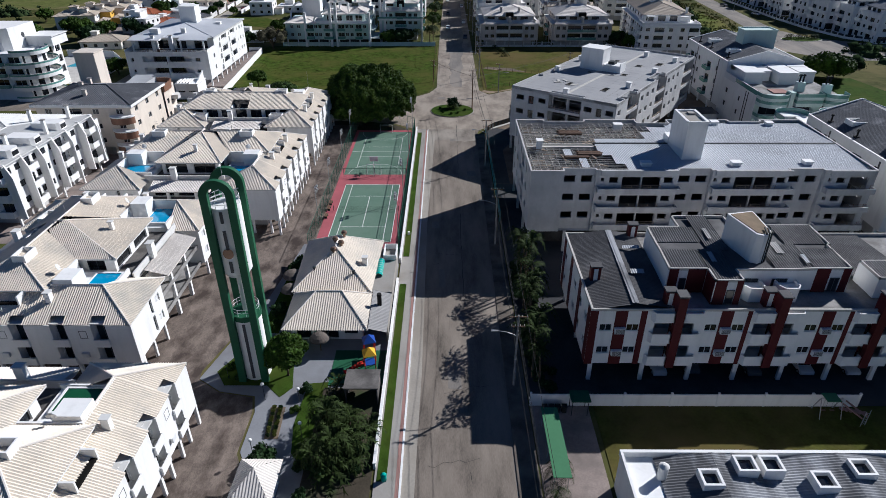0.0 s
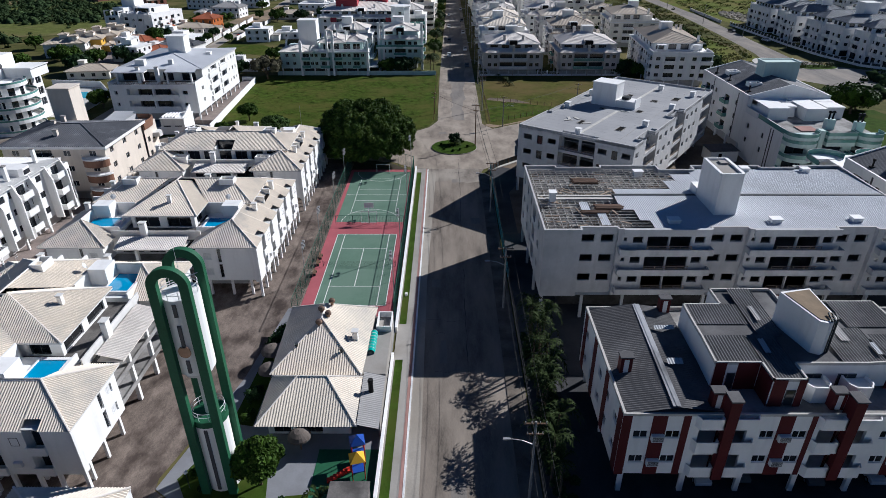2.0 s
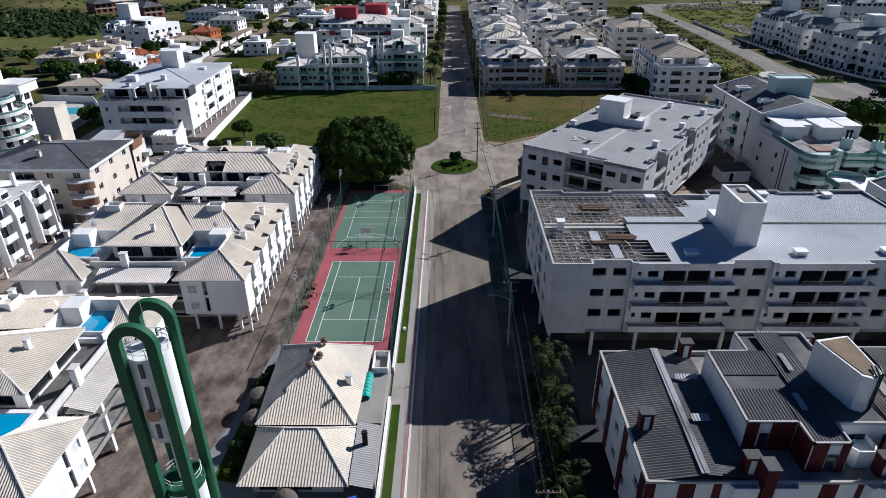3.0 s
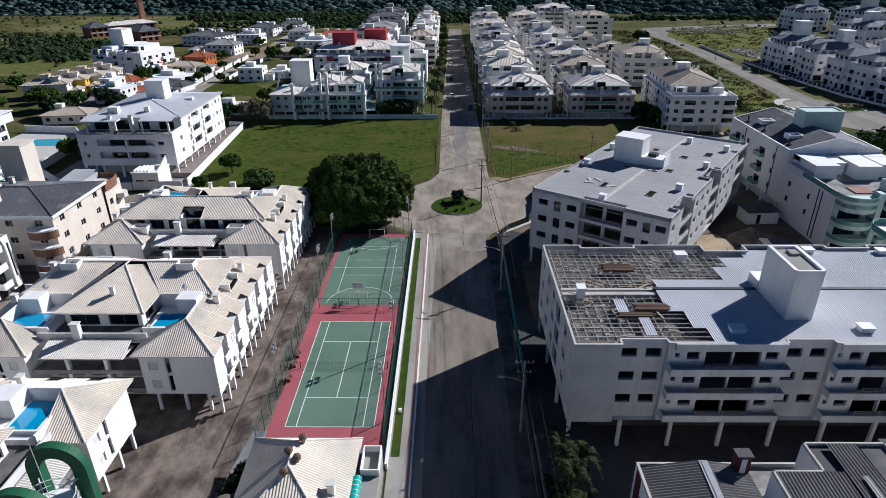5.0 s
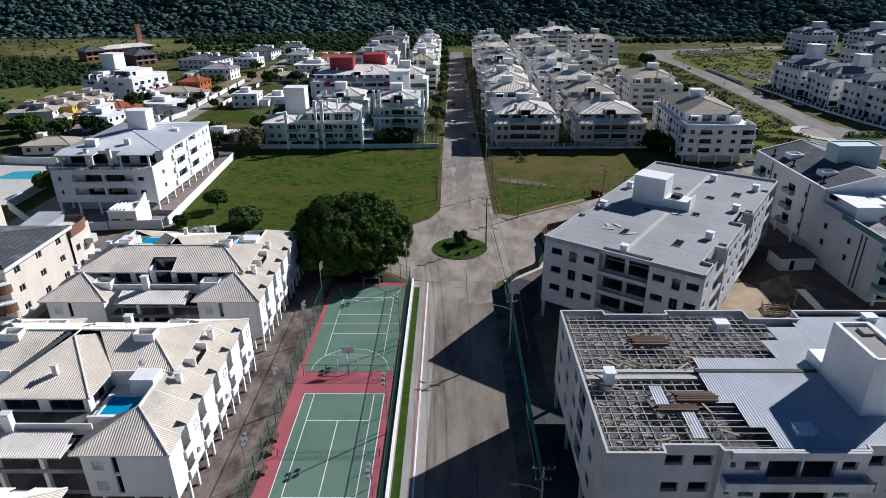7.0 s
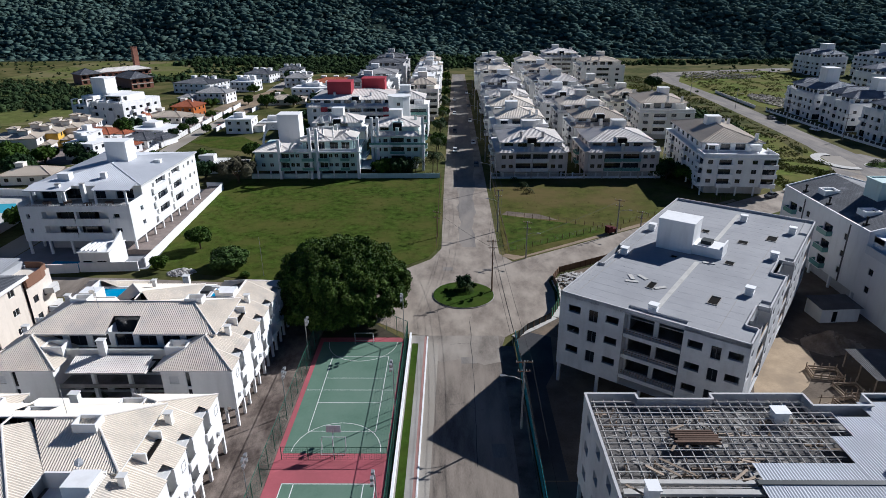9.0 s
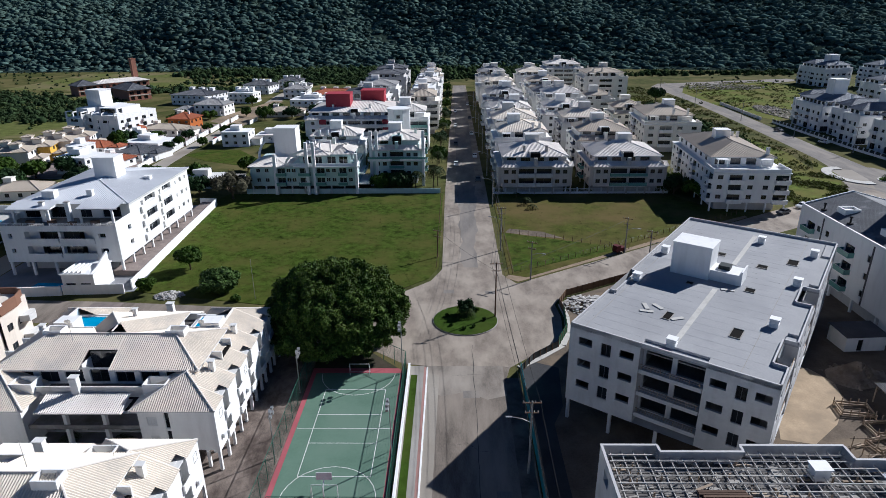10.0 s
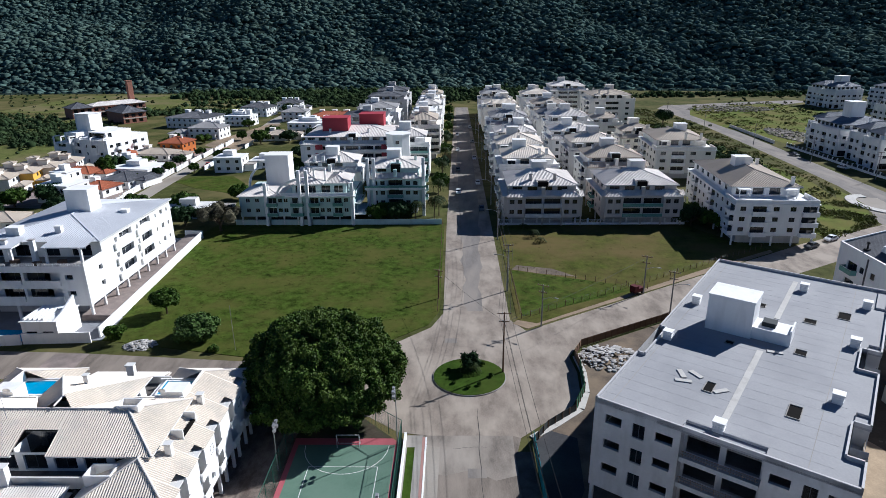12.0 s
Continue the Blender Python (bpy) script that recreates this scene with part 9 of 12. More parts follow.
# ---- rows of apartment houses along the far street ----
R = random.Random(21)
WALLS = ["white", "offwhite", "cream", "grey_wall", "offwhite", "white"]
ROOFS = ["tile_white", "tile_tan", "tile_grey", "tile", "tile_white"]
DESC = {"white": "white", "offwhite": "weathered white", "cream": "cream", "grey_wall": "grey", "beige": "beige", "pale_green": "pale green"}
RDESC = {"tile_white": "whitish tile", "tile_tan": "tan tile", "tile_grey": "grey tile", "tile": "cream tile", "slate": "dark slate", "sheet": "grey sheet"}


def far_block(x, y, w, d, floors, wall=None, roof=None, turn=0, pent=True, rise=2.4, flat=False, glass=False):
    wall, roof = wall or R.choice(WALLS), roof or R.choice(ROOFS)
    return apartment(x, y, turn, w, d, floors, f"{DESC[wall]} apartment house with {RDESC.get(roof, 'pale')} roof and balconies", wall, "flat" if flat else "hip", roof if not flat else "offwhite", None, 2.6, 2.8, rise, pent, True, glass, seed=R.randint(0, 999), step=6.0 if y < 380 else 7.5, period=0.6, group="apartment houses along the street", sides="L" if x > 0 else "R", flatfront=R.random() < 0.45, setback=R.choice((2.2, 3.5, 5.0)))


for y, f in ((282, 3), (308, 3), (333, 3), (358, 4), (384, 3), (410, 4), (436, 3), (462, 4), (488, 3)):
    far_block(24 + R.uniform(-1, 1), y, 19, 19, f, rise=2.8)
    far_block(49 + R.uniform(-2, 2), y + R.uniform(-3, 3), 20, 18, f if y > 300 else 3, rise=2.8)
apartment(84, 316, -4, 21, 30, 3, "cream apartment house with tan hip roof and a roof terrace", "cream", "hip", "tile_tan", "white", 2.6, 2.75, 2.6, True, True, seed=31, setback=7.0, flatfront=True, step=5.0, period=0.6, sides="L", group="apartment houses along the street")
far_block(79, 352, 17, 15, 2, "cream", "tile_tan")
far_block(83, 424, 24, 24, 5, "cream", "tile_tan")
far_block(70, 482, 24, 24, 5, "offwhite", "tile_white")
far_block(74, 392, 16, 16, 2, "offwhite", "tile_tan")
# left of the street
far_block(-17, 306, 15, 16, 4, "white", "tile_white", glass=True)
for y, f, w in ((352, 4, "cream"), (380, 4, "white"), (408, 4, "offwhite"), (437, 4, "white"), (466, 4, "white"), (494, 3, "offwhite")):
    far_block(-14, y, 15, 22, f, w, flat=y in (380, 437))
far_block(-42, 288, 20, 16, 2, "white", "tile_white")
far_block(-44, 385, 24, 26, 3, "offwhite", "slate")
far_block(-42, 420, 24, 24, 3, "white", "tile_grey")
far_block(-40, 455, 24, 24, 4, "grey_wall", "slate")
far_block(-40, 490, 22, 22, 4, "grey_wall", "slate")


def red_tower_building():
    T = apartment(-40, 330, 0, 40, 30, 3, "white apartment building with red roof towers and pale roofs", "white", "hip", "tile_white", "white", 2.6, 2.9, 2.6, True, False, seed=3, step=4.2, period=0.6, name="red_tower_building", sides="R")
    for x, y in ((-7.5, -3.0), (5.5, 8.0)):
        g = Geo()
        g.box(x - 5, y - 4, 13, x + 5, y + 4, 20.2).box(x - 5.2, y - 4.2, 20.2, x + 5.2, y + 4.2, 20.4)
        part("roof_tower", g, "red", T, "red painted roof tower")
    for x in (-14, 14, 20.2):
        g = Geo()
        g.box(x - 2.6, -15.3, 2.8, x + (2.6 if x < 20 else 0.9), -15.0, 11.4)
        part("facade_panel", g, "red", T, "red painted facade panel")


red_tower_building()


def pier_set(x, y, spots):
    """Tall white piers and curved beams standing on a building's roof edge."""
    for px, py, z0, z1 in spots:
        g = Geo()
        g.box(-0.45, -0.45, z0, 0.45, 0.45, z1, 0, 0.08)
        tagged(part("roof_pier", g, "white", None, "", False, pose(x + px, y + py, 0)), "tall white rendered pier rising above the roof", "pier", "white piers of the green building", "")


pier_set(-45.4, 247.2, [(-8.5, -0.2, 0.02, 12.5), (1.2, -0.2, 0.02, 16.0), (3.4, -0.2, 0.02, 16.0), (15.9, 0.2, 0.02, 12.5)])
pier_set(-18.0, 256.6, [(-8.0, -0.2, 0.02, 17.5), (-6.2, -0.2, 0.02, 17.5), (8.3, 0.2, 0.02, 17.5)])

# right of the far road
def stepped_block(x, y, turn, modules, tank, label):
    """White flats of staggered volumes: stacked balconies and windows, set-back roof storey under a dark hip roof, tank tower."""
    T = thing("apartment_building", x, y, 0.02, turn, label, "building", "white buildings beyond the far road")
    r = random.Random(int(x * 3 + y))
    for x0, y0, x1, y1, h in modules:
        g = Geo()
        fl = [0.4 + 3.0 * k for k in range(int(h / 3.0))]

        def row(L, first):
            n = max(1, round(L / 4.4))
            q = L / n
            ops = []
            for k in range(n):
                for z in fl:
                    c = q * (k + 0.5)
                    if (k + first) % 2 == 0 and z > 1:
                        ops.append((c - q * 0.36, c + q * 0.36, z + 0.1, z + 2.3, "db"))
                    elif z > 1 or k % 2:
                        ops.append((c - 0.75, c + 0.75, z + 1.0, z + 2.2, "w"))
                    else:
                        ops.append((c - q * 0.4, c + q * 0.4, z - 0.2, z + 2.2, "d"))
            return ops
        facade(g, (x0, y0), (x1, y0), 0, h, row(x1 - x0, 1), T, 0.25, "dark", "white", False)
        facade(g, (x1, y0), (x1, y1), 0, h, [], T)
        facade(g, (x1, y1), (x0, y1), 0, h, [], T)
        facade(g, (x0, y1), (x0, y0), 0, h, row(y1 - y0, 0), T, 0.25, "dark", "white", False)
        g.poly([(x0, y0, h), (x1, y0, h), (x1, y1, h), (x0, y1, h)])
        part("wall", g, "white", T)
        p = Geo()
        for q in ((x0, y0, x1, y0 + 0.2), (x0, y1 - 0.2, x1, y1), (x0, y0 + 0.2, x0 + 0.2, y1 - 0.2), (x1 - 0.2, y0 + 0.2, x1, y1 - 0.2)):
            p.box(q[0], q[1], h + 0.004, q[2], q[3], h + 1.0)
        part("parapet", p, "white", T)
        g = Geo()
        a0, b0, a1, b1 = x0 + 2.0, y0 + 2.2, x1 - 0.6, y1 - 1.2
        n = max(1, int((b1 - b0) / 3.2))
        facade(g, (a0, b0), (a1, b0), h, h + 2.7, [(0.8 + k * 3.4, 3.0 + k * 3.4, h + 0.9, h + 2.3, "w") for k in range(max(1, int((a1 - a0 - 1) / 3.4)))], T, 0.2, "dark", "white", False)
        facade(g, (a1, b0), (a1, b1), h, h + 2.7, [], T)
        facade(g, (a1, b1), (a0, b1), h, h + 2.7, [], T)
        facade(g, (a0, b1), (a0, b0), h, h + 2.7, [(0.6 + k * 3.2, 2.8 + k * 3.2, h + 0.9, h + 2.3, "w") for k in range(n)], T, 0.2, "dark", "white", False)
        part("roof_storey_wall", g, "white", T)
        hip_roof("roof", T, a0, b0, a1, b1, h + 2.7, 2.6, "slate_blue", 0.7, 0.6, "dark grey hip roof", None, True)
        chimney(T, (a0 + a1) / 2 + r.uniform(-3, 3), b0 + 1.6, h + 2.6, 2.4, 0.9, 0.8, "white", "slab", False)
        k = Geo()
        k.box(x0 - 0.35, y0 + 0.4, 0, x0 - 0.01, y0 + 1.4, h + 1.6).box(x0 - 0.35, y1 - 1.4, 0, x0 - 0.01, y1 - 0.4, h + 1.2)
        part("facade_pier", k, "white", T)
    tx, ty, tw, td, th = tank
    k = Geo()
    k.box(tx, ty, modules[0][4], tx + tw, ty + td, th).box(tx - 0.2, ty - 0.2, th, tx + tw + 0.2, ty + td + 0.2, th + 0.2)
    part("tank_house", k, "white", T)


ROW = "staggered white apartment building with dark hip roofs behind a fence"
stepped_block(162, 340, 0, [(0, 2, 26, 25, 10.4), (5, 25, 28, 36, 9.8)], (9, 12, 6, 6, 21.5), ROW)
stepped_block(161.5, 313, 0, [(0, 2, 24, 14, 10.6), (2.5, 14, 26, 26, 10.6)], (13, 8, 5, 5, 20.5), ROW)
stepped_block(164, 281, 0, [(0, 0, 26, 14, 10.6), (-1.5, 14, 24, 27.5, 10.6)], (12, 10, 6, 6, 20.0), ROW)
stepped_block(167, 262, 0, [(2, -10, 30, 6, 9.6), (0, 6, 28, 17, 10.4)], (14, 6, 6, 5, 19.5), ROW)
stepped_block(200, 300, 0, [(0, 0, 26, 24, 10.6), (4, 24, 28, 50, 10.6)], (9, 20, 6, 6, 20.5), ROW)
stepped_block(255, 505, 14, [(0, 0, 22, 14, 11.4), (3, 14, 24, 28, 11.4)], (10, 8, 7, 6, 20.5), ROW)
stepped_block(282, 478, 14, [(0, 0, 24, 14, 12.4), (4, 14, 28, 30, 12.4)], (8, 8, 8, 7, 22.0), ROW)
stepped_block(232, 396, 8, [(0, 0, 26, 16, 11.4), (3, 16, 28, 32, 11.4)], (9, 10, 6, 6, 21.0), ROW)
stepped_block(268, 420, 8, [(0, 0, 26, 16, 11.4), (3, 16, 28, 30, 11.4)], (9, 10, 6, 6, 21.0), ROW)

# street wall with pale bars, palms and hedge before those buildings
T = thing("boundary_fence", 0, 0, 0.03, 0, "white boundary wall with dark bars along the far road", "fence", kind="structure")
g, b = Geo(), Geo()
line = [(153.6, 366), (154.4, 338), (155.2, 306), (157.4, 282), (162.5, 262), (172, 252)]
for (a, c), (d, e) in zip(line, line[1:]):
    v = Vector((d - a, e - c, 0)).normalized() * 0.15
    g.prism([(a - v.y, c + v.x), (d - v.y, e + v.x), (d + v.y, e - v.x), (a + v.y, c - v.x)][::-1], 0, 0.9)
    n = int(math.hypot(d - a, e - c) / 3.0)
    for k in range(n):
        x, y = a + (d - a) * k / n, c + (e - c) * k / n
        g.box(x - 0.22, y - 0.22, 0, x + 0.22, y + 0.22, 2.0)
    b.prism([(a - v.y * 0.3, c + v.x * 0.3), (d - v.y * 0.3, e + v.x * 0.3), (d + v.y * 0.3, e - v.x * 0.3), (a + v.y * 0.3, c - v.x * 0.3)][::-1], 0.9, 1.7)
part("plinth", g, "white", T)
part("bars", b, "dark_metal", T)

# houses along the dirt side street
cottage(-90, 322, 0, 11, 9, "white boxy house with a square tower", "white", "tile", 2, flat=True)
cottage(-78, 330, 0, 12, 9, "low white house with flat roof", "white", "tile", 1, flat=True)
cottage(-80, 258, 0, 14, 8, "low white utility house with flat roof", "offwhite", "tile", 1, flat=True)
HOUSES = [(-121, 299, "white", "slate", 1, 12, 13, -14), (-123, 284.5, "white", "tile_red", 1, 10, 9, -14), (-125.5, 317, "white", "flat", 1, 17, 13, -10), (-132.5, 347, "cream", "tile_tan", 1, 18, 10, -8), (-142.5, 343, "white", "tile_red", 1, 8, 7, 0), (-127, 358, "orange", "tile_red", 2, 11, 11, -8), (-143, 309, "white", "tile_red", 1, 13, 9, -10), (-131, 277, "white", "flat", 2, 12, 10, -10), (-141.5, 296, "white", "flat", 2, 7, 7, -10), (-132, 246, "cream", "tile_tan", 1, 15, 9, 6), (-155, 449, "white", "slate", 2, 25, 22, -14), (-130, 404, "white", "tile_grey", 2, 17, 12, -8), (-145, 403, "white", "tile_grey", 1, 9, 8, -8), (-128, 450, "white", "flat", 2, 16, 11, -8), (-131, 495, "white", "slate", 2, 19, 14, -14), (-91.5, 397, "cream", "tile_tan", 1, 14, 11, 4), (-78, 420, "white", "flat", 2, 25, 15, -3), (-71, 446, "white", "tile_red", 2, 27, 15, -3), (-116, 520, "white", "slate", 2, 16, 13, 0), (-100, 470, "white", "tile_grey", 2, 15, 13, 0), (-66, 400, "offwhite", "flat", 2, 14, 16, 0), (-135, 330, "white", "flat", 1, 11, 8, -10)]
NAMES = {"tile_red": "terracotta", "tile_tan": "tan", "tile_grey": "grey", "slate": "dark slate"}
for i, (x, y, wl, rf, s, w, d, turn) in enumerate(HOUSES):
    roof_words = "flat white roof" if rf == "flat" else f"{NAMES[rf]} hip roof"
    H = cottage(x, y, turn, w, d, f"{'two-storey' if s > 1 else 'low'} {DESC.get(wl, wl)} house with {roof_words}", wl, rf if rf != "flat" else "tile", s, 2.4 if s > 1 else 1.8, wing=i % 3 == 0, flat=rf == "flat")
    if s > 1 and w > 14:
        # front balcony, gallery posts and tank cubes of the larger houses
        g = Geo()
        g.box(-w * 0.42, -d / 2 - 1.6, 2.7, w * 0.42, -d / 2 - 0.01, 2.9).box(-w * 0.42, -d / 2 - 1.6, 2.9, w * 0.42, -d / 2 - 1.5, 3.7)
        part("balcony", g, "white", H)
        for k in range(5):
            g = Geo()
            g.box(-w * 0.42 + k * w * 0.21 - 0.15, -d / 2 - 1.58, 0, -w * 0.42 + k * w * 0.21 + 0.15, -d / 2 - 1.28, 2.7)
            part("post", g, "white", H)
        for k in range(3):
            g = Geo()
            g.box(-w * 0.3 + k * w * 0.28 - 1.3, d * 0.1, 5.6, -w * 0.3 + k * w * 0.28 + 1.3, d * 0.1 + 2.6, 8.6).box(-w * 0.3 + k * w * 0.28 - 1.45, d * 0.1 - 0.15, 8.6, -w * 0.3 + k * w * 0.28 + 1.45, d * 0.1 + 2.75, 8.8)
            part("roof_box", g, "white", H)
    elif i % 2:
        g = Geo()
        g.box(-w * 0.2 - 1.2, -0.6, 2.8, -w * 0.2 + 1.2, 1.8, s * 2.8 + 3.0).box(-w * 0.2 - 1.35, -0.75, s * 2.8 + 3.0, -w * 0.2 + 1.35, 1.95, s * 2.8 + 3.2)
        part("tank_house", g, wl if wl != "orange" else "cream", H)


def unit_row():
    """A row of narrow two-storey houses stepping back, tan hip roofs, square tank cubes, one front yellow."""
    names = ("cream", "yellow", "cream", "white")
    for k, wl in enumerate(names):
        T = thing("row_unit", -162.0 + k * 2.2, 286.5 + k * 9.6, 0.02, 14, f"{'yellow' if wl == 'yellow' else 'cream-white'} two-storey row house with tan tile roofs and tank cubes", "house", "tan-roofed row houses")
        g = Geo()
        facade(g, (-9, -4.4), (7, -4.4), 0, 5.6, [(3, 4.2, 3.6, 4.6, "w"), (9.5, 10.3, 1.8, 3.4, "w")], T, 0.15, "dark", "white", False)
        facade(g, (7, -4.4), (7, 4.6), 0, 5.6, [(0.8, 2.2, 0.1, 2.2, "d"), (3.4, 5.0, 3.7, 4.9, "w"), (6.2, 7.6, 3.7, 4.9, "w"), (5.0, 7.6, 0.1, 2.3, "d")], T, 0.2, "dark", "white", False)
        facade(g, (7, 4.6), (-9, 4.6), 0, 5.6, [], T)
        facade(g, (-9, 4.6), (-9, -4.4), 0, 5.6, [], T)
        part("wall", g, "white" if k == 0 else wl, T)
        hip_roof("roof", T, -9, -4.4, 7, 4.6, 5.6, 1.9, "tile_tan", 0.6, 0.45, "", None, True)
        for x, y, h in ((-1.4, 0.6, 8.8), (2.6, -1.2, 8.2)):
            g = Geo()
            g.box(x - 1.6, y - 1.5, 5.8, x + 1.6, y + 1.5, h)
            c = part("tank_house", g, "cream", T)
            hip_roof("tank_roof", c, x - 1.6, y - 1.5, x + 1.6, y + 1.5, h, 0.5, "tile_tan", 0.3, 0.45, "", None, True)
        g = Geo()
        g.box(7.02, -3.6, 0, 11.0, 3.4, 2.7)
        p = part("porch_wall", g, wl, T)
        hip_roof("porch_roof", p, 7.6, -3.6, 11.0, 3.4, 2.7, 0.9, "tile_tan", 0.5, 0.45, "", None, True)


unit_row()
for k in range(9):
    y = 270 + k * 14
    g = Geo()
    g.box(-0.1, -6.5, 0, 0.1, 6.5, 1.9).box(-0.16, -6.6, 0, 0.16, -6.3, 2.1).box(-0.16, 6.3, 0, 0.16, 6.6, 2.1)
    for q in range(4):
        g.box(-0.17, -4.0 + q * 2.6, 0, 0.17, -3.7 + q * 2.6, 2.2)
    solo("wall_garden", g, R.choice(("white", "offwhite")), "white rendered garden wall along the side street", "wall", kind="structure", m=pose(-112.0 if y > 282 else -110.6, y, 0.0, 0, 0, 3))
for x, y, L in ((-101, 262, 14), (-101.5, 330, 16), (-101, 352, 14), (-100.5, 376, 12), (-101.5, 402, 18)):
    g = Geo()
    g.box(-0.1, -L / 2, 0, 0.1, L / 2, 1.8).box(-0.16, L / 2, 0, 0.16, L / 2 + 0.3, 2.0)
    solo("wall_garden", g, "white", "white rendered garden wall along the side street", "wall", kind="structure", m=pose(x, y, 0.0))


def tank_block():
    """White flats of stacked cubes with a recessed balcony strip, white piers and a tall tank cube."""
    T = thing("white_cube_building", -155.4, 347.0, 0.02, -15, "white apartment building of stacked cubes with a tall tank cube", "building")
    g = Geo()
    fl = (0.2, 3.2, 6.2)
    win = lambda c, z, w=0.7: (c - w, c + w, z + 1.0, z + 2.2, "w")
    facade(g, (-14, -12), (-5, -12), 0, 8.8, [win(4.5, z, 2.0) for z in fl], T, 0.3, "dark", "white", False)
    facade(g, (-5, -12), (-5, -9.5), 0, 10.6, [], T)
    facade(g, (-5, -9.5), (0, -9.5), 0, 10.6, [(0.6, 4.4, z + 0.1, z + 2.4, "db") for z in fl], T, 0.4, "dark", "white", False)
    facade(g, (0, -9.5), (0, -12), 0, 10.6, [], T)
    facade(g, (0, -12), (14, -12), 0, 10.6, [win(3, z) for z in fl] + [win(7.4, fl[2], 1.6), win(10.6, fl[1])], T, 0.3, "dark", "white", False)
    facade(g, (14, -12), (14, 12), 0, 10.6, [(u, u + 2.6, z + 0.1, z + 2.4, "db") for u in (5.0, 14.5) for z in fl[1:]] + [win(u, z, 0.9) for u in (2.4, 11.0, 20.6) for z in fl], T, 0.3, "dark", "white", False)
    facade(g, (14, 12), (-14, 12), 0, 8.8, [], T)
    facade(g, (-14, 12), (-14, -12), 0, 8.8, [win(u, z) for u in (5, 12, 19) for z in fl], T, 0.3, "dark", "white", False)
    g.poly([(-14, -12, 8.8), (-5, -12, 8.8), (-5, 12, 8.8), (-14, 12, 8.8)]).poly([(-5, -9.5, 10.6), (0, -9.5, 10.6), (0, 12, 10.6), (-5, 12, 10.6)]).poly([(0, -12, 10.6), (14, -12, 10.6), (14, 12, 10.6), (0, 12, 10.6)])
    g.poly([(14, 12, 8.8), (14, 12, 10.6), (-5, 12, 10.6), (-5, 12, 8.8)][::-1]).poly([(-5, 12, 8.8), (-5, 12, 10.6), (-5, -12, 10.6), (-5, -12, 8.8)])
    part("wall", g, "white", T)
    for x0, y0, x1, y1, z0, z1 in ((-11, -8.5, -4.6, 4, 8.8, 12.6), (1.5, -8.6, 11, 6, 10.6, 13.2), (-4.4, -2, 1.2, 9, 10.6, 13.0)):
        k = Geo()
        facade(k, (x0, y0), (x1, y0), z0, z1, [(0.8, x1 - x0 - 0.8, z0 + 0.3, z0 + 2.2, "d")], T, 0.3, "dark", "white", False)
        facade(k, (x1, y0), (x1, y1), z0, z1, [(1.2, 3.4, z0 + 0.3, z0 + 2.2, "d")], T, 0.3, "dark", "white", False)
        facade(k, (x1, y1), (x0, y1), z0, z1, [], T)
        facade(k, (x0, y1), (x0, y0), z0, z1, [], T)
        k.poly([(x0, y0, z1), (x1, y0, z1), (x1, y1, z1), (x0, y1, z1)])
        part("roof_storey_wall", k, "white", T)
    for x in (-13.6, -9.8, -5.4, 0.2, 5.6, 12.4):
        k = Geo()
        k.box(x, -12.3, 8.0, x + 0.5, -11.7, 11.6).box(x, -12.3, 11.2, x + 0.5, -8.6, 11.6)
        part("pier", k, "white", T)
    k = Geo()
    k.box(-10.4, -2.0, 12.6, -2.8, 5.0, 19.6).box(-10.6, -2.2, 19.6, -2.6, 5.2, 19.8)
    part("tank_house", k, "white", T, "tall plain white tank cube")
    for x in (-12, -3.4, 3.0, 8.6):
        k = Geo()
        k.box(x - 0.2, -12.25, 0, x + 0.2, -12.01, 8.8)
        part("facade_rib", k, "white", T)


tank_block()


def brick_school():
    """A long brick hall with galleries and a pale roof, a square brick tower, two brick wings under slate."""
    T = thing("brick_hall", -235, 508, 0.02, 50, "long brick hall with pale roof, slate-roofed wings and a brick tower", "building")

    def house(name, x0, y0, x1, y1, h, rise, rmat, along):
        g = Geo()
        for (a, b), (c, d) in (((x0, y0), (x1, y0)), ((x1, y0), (x1, y1)), ((x1, y1), (x0, y1)), ((x0, y1), (x0, y0))):
            L = math.hypot(c - a, d - b)
            n = int(L / 4.2)
            facade(g, (a, b), (c, d), 0, h, [(0.9 + k * 4.2, 3.4 + k * 4.2, 0.6 + f * 3.2, 2.6 + f * 3.2, "d") for k in range(n) for f in range(2)] if (b, d) == (y0, y0) or (a, c) == (x1, x1) else [], T, 0.5, "dark", "white", False)
        w = part(name, g, "brick", T)
        k = Geo()
        k.box(x0, y0 - 0.12, 2.9, x1, y0 - 0.01, 3.4)
        part("gallery_band", k, "beige", w)
        hip_roof(name.replace("wall", "roof"), T, x0, y0, x1, y1, h, rise, rmat, 0.8, 0.7, "", along, True)
    house("hall_wall", -17, -7, 18, 5, 7.0, 2.0, "tile_white", "x")
    house("wing_wall", -30, -8, -17.2, 6, 6.6, 3.4, "slate", None)
    house("long_wing_wall", -19, -58, -5, -34, 6.6, 3.6, "slate", "y")
    g = Geo()
    g.box(-8, -33.8, 0, -4, -7.2, 3.6).box(-8.4, -33.8, 3.6, -3.6, -7.2, 3.9)
    part("link_passage", g, "beige", T)
    g = Geo()
    g.box(13.0, 5.2, 0, 16.4, 8.6, 21).box(12.8, 5.0, 21, 16.6, 8.8, 21.3)
    part("tower", g, "brick", T, "square brick tower")


brick_school()


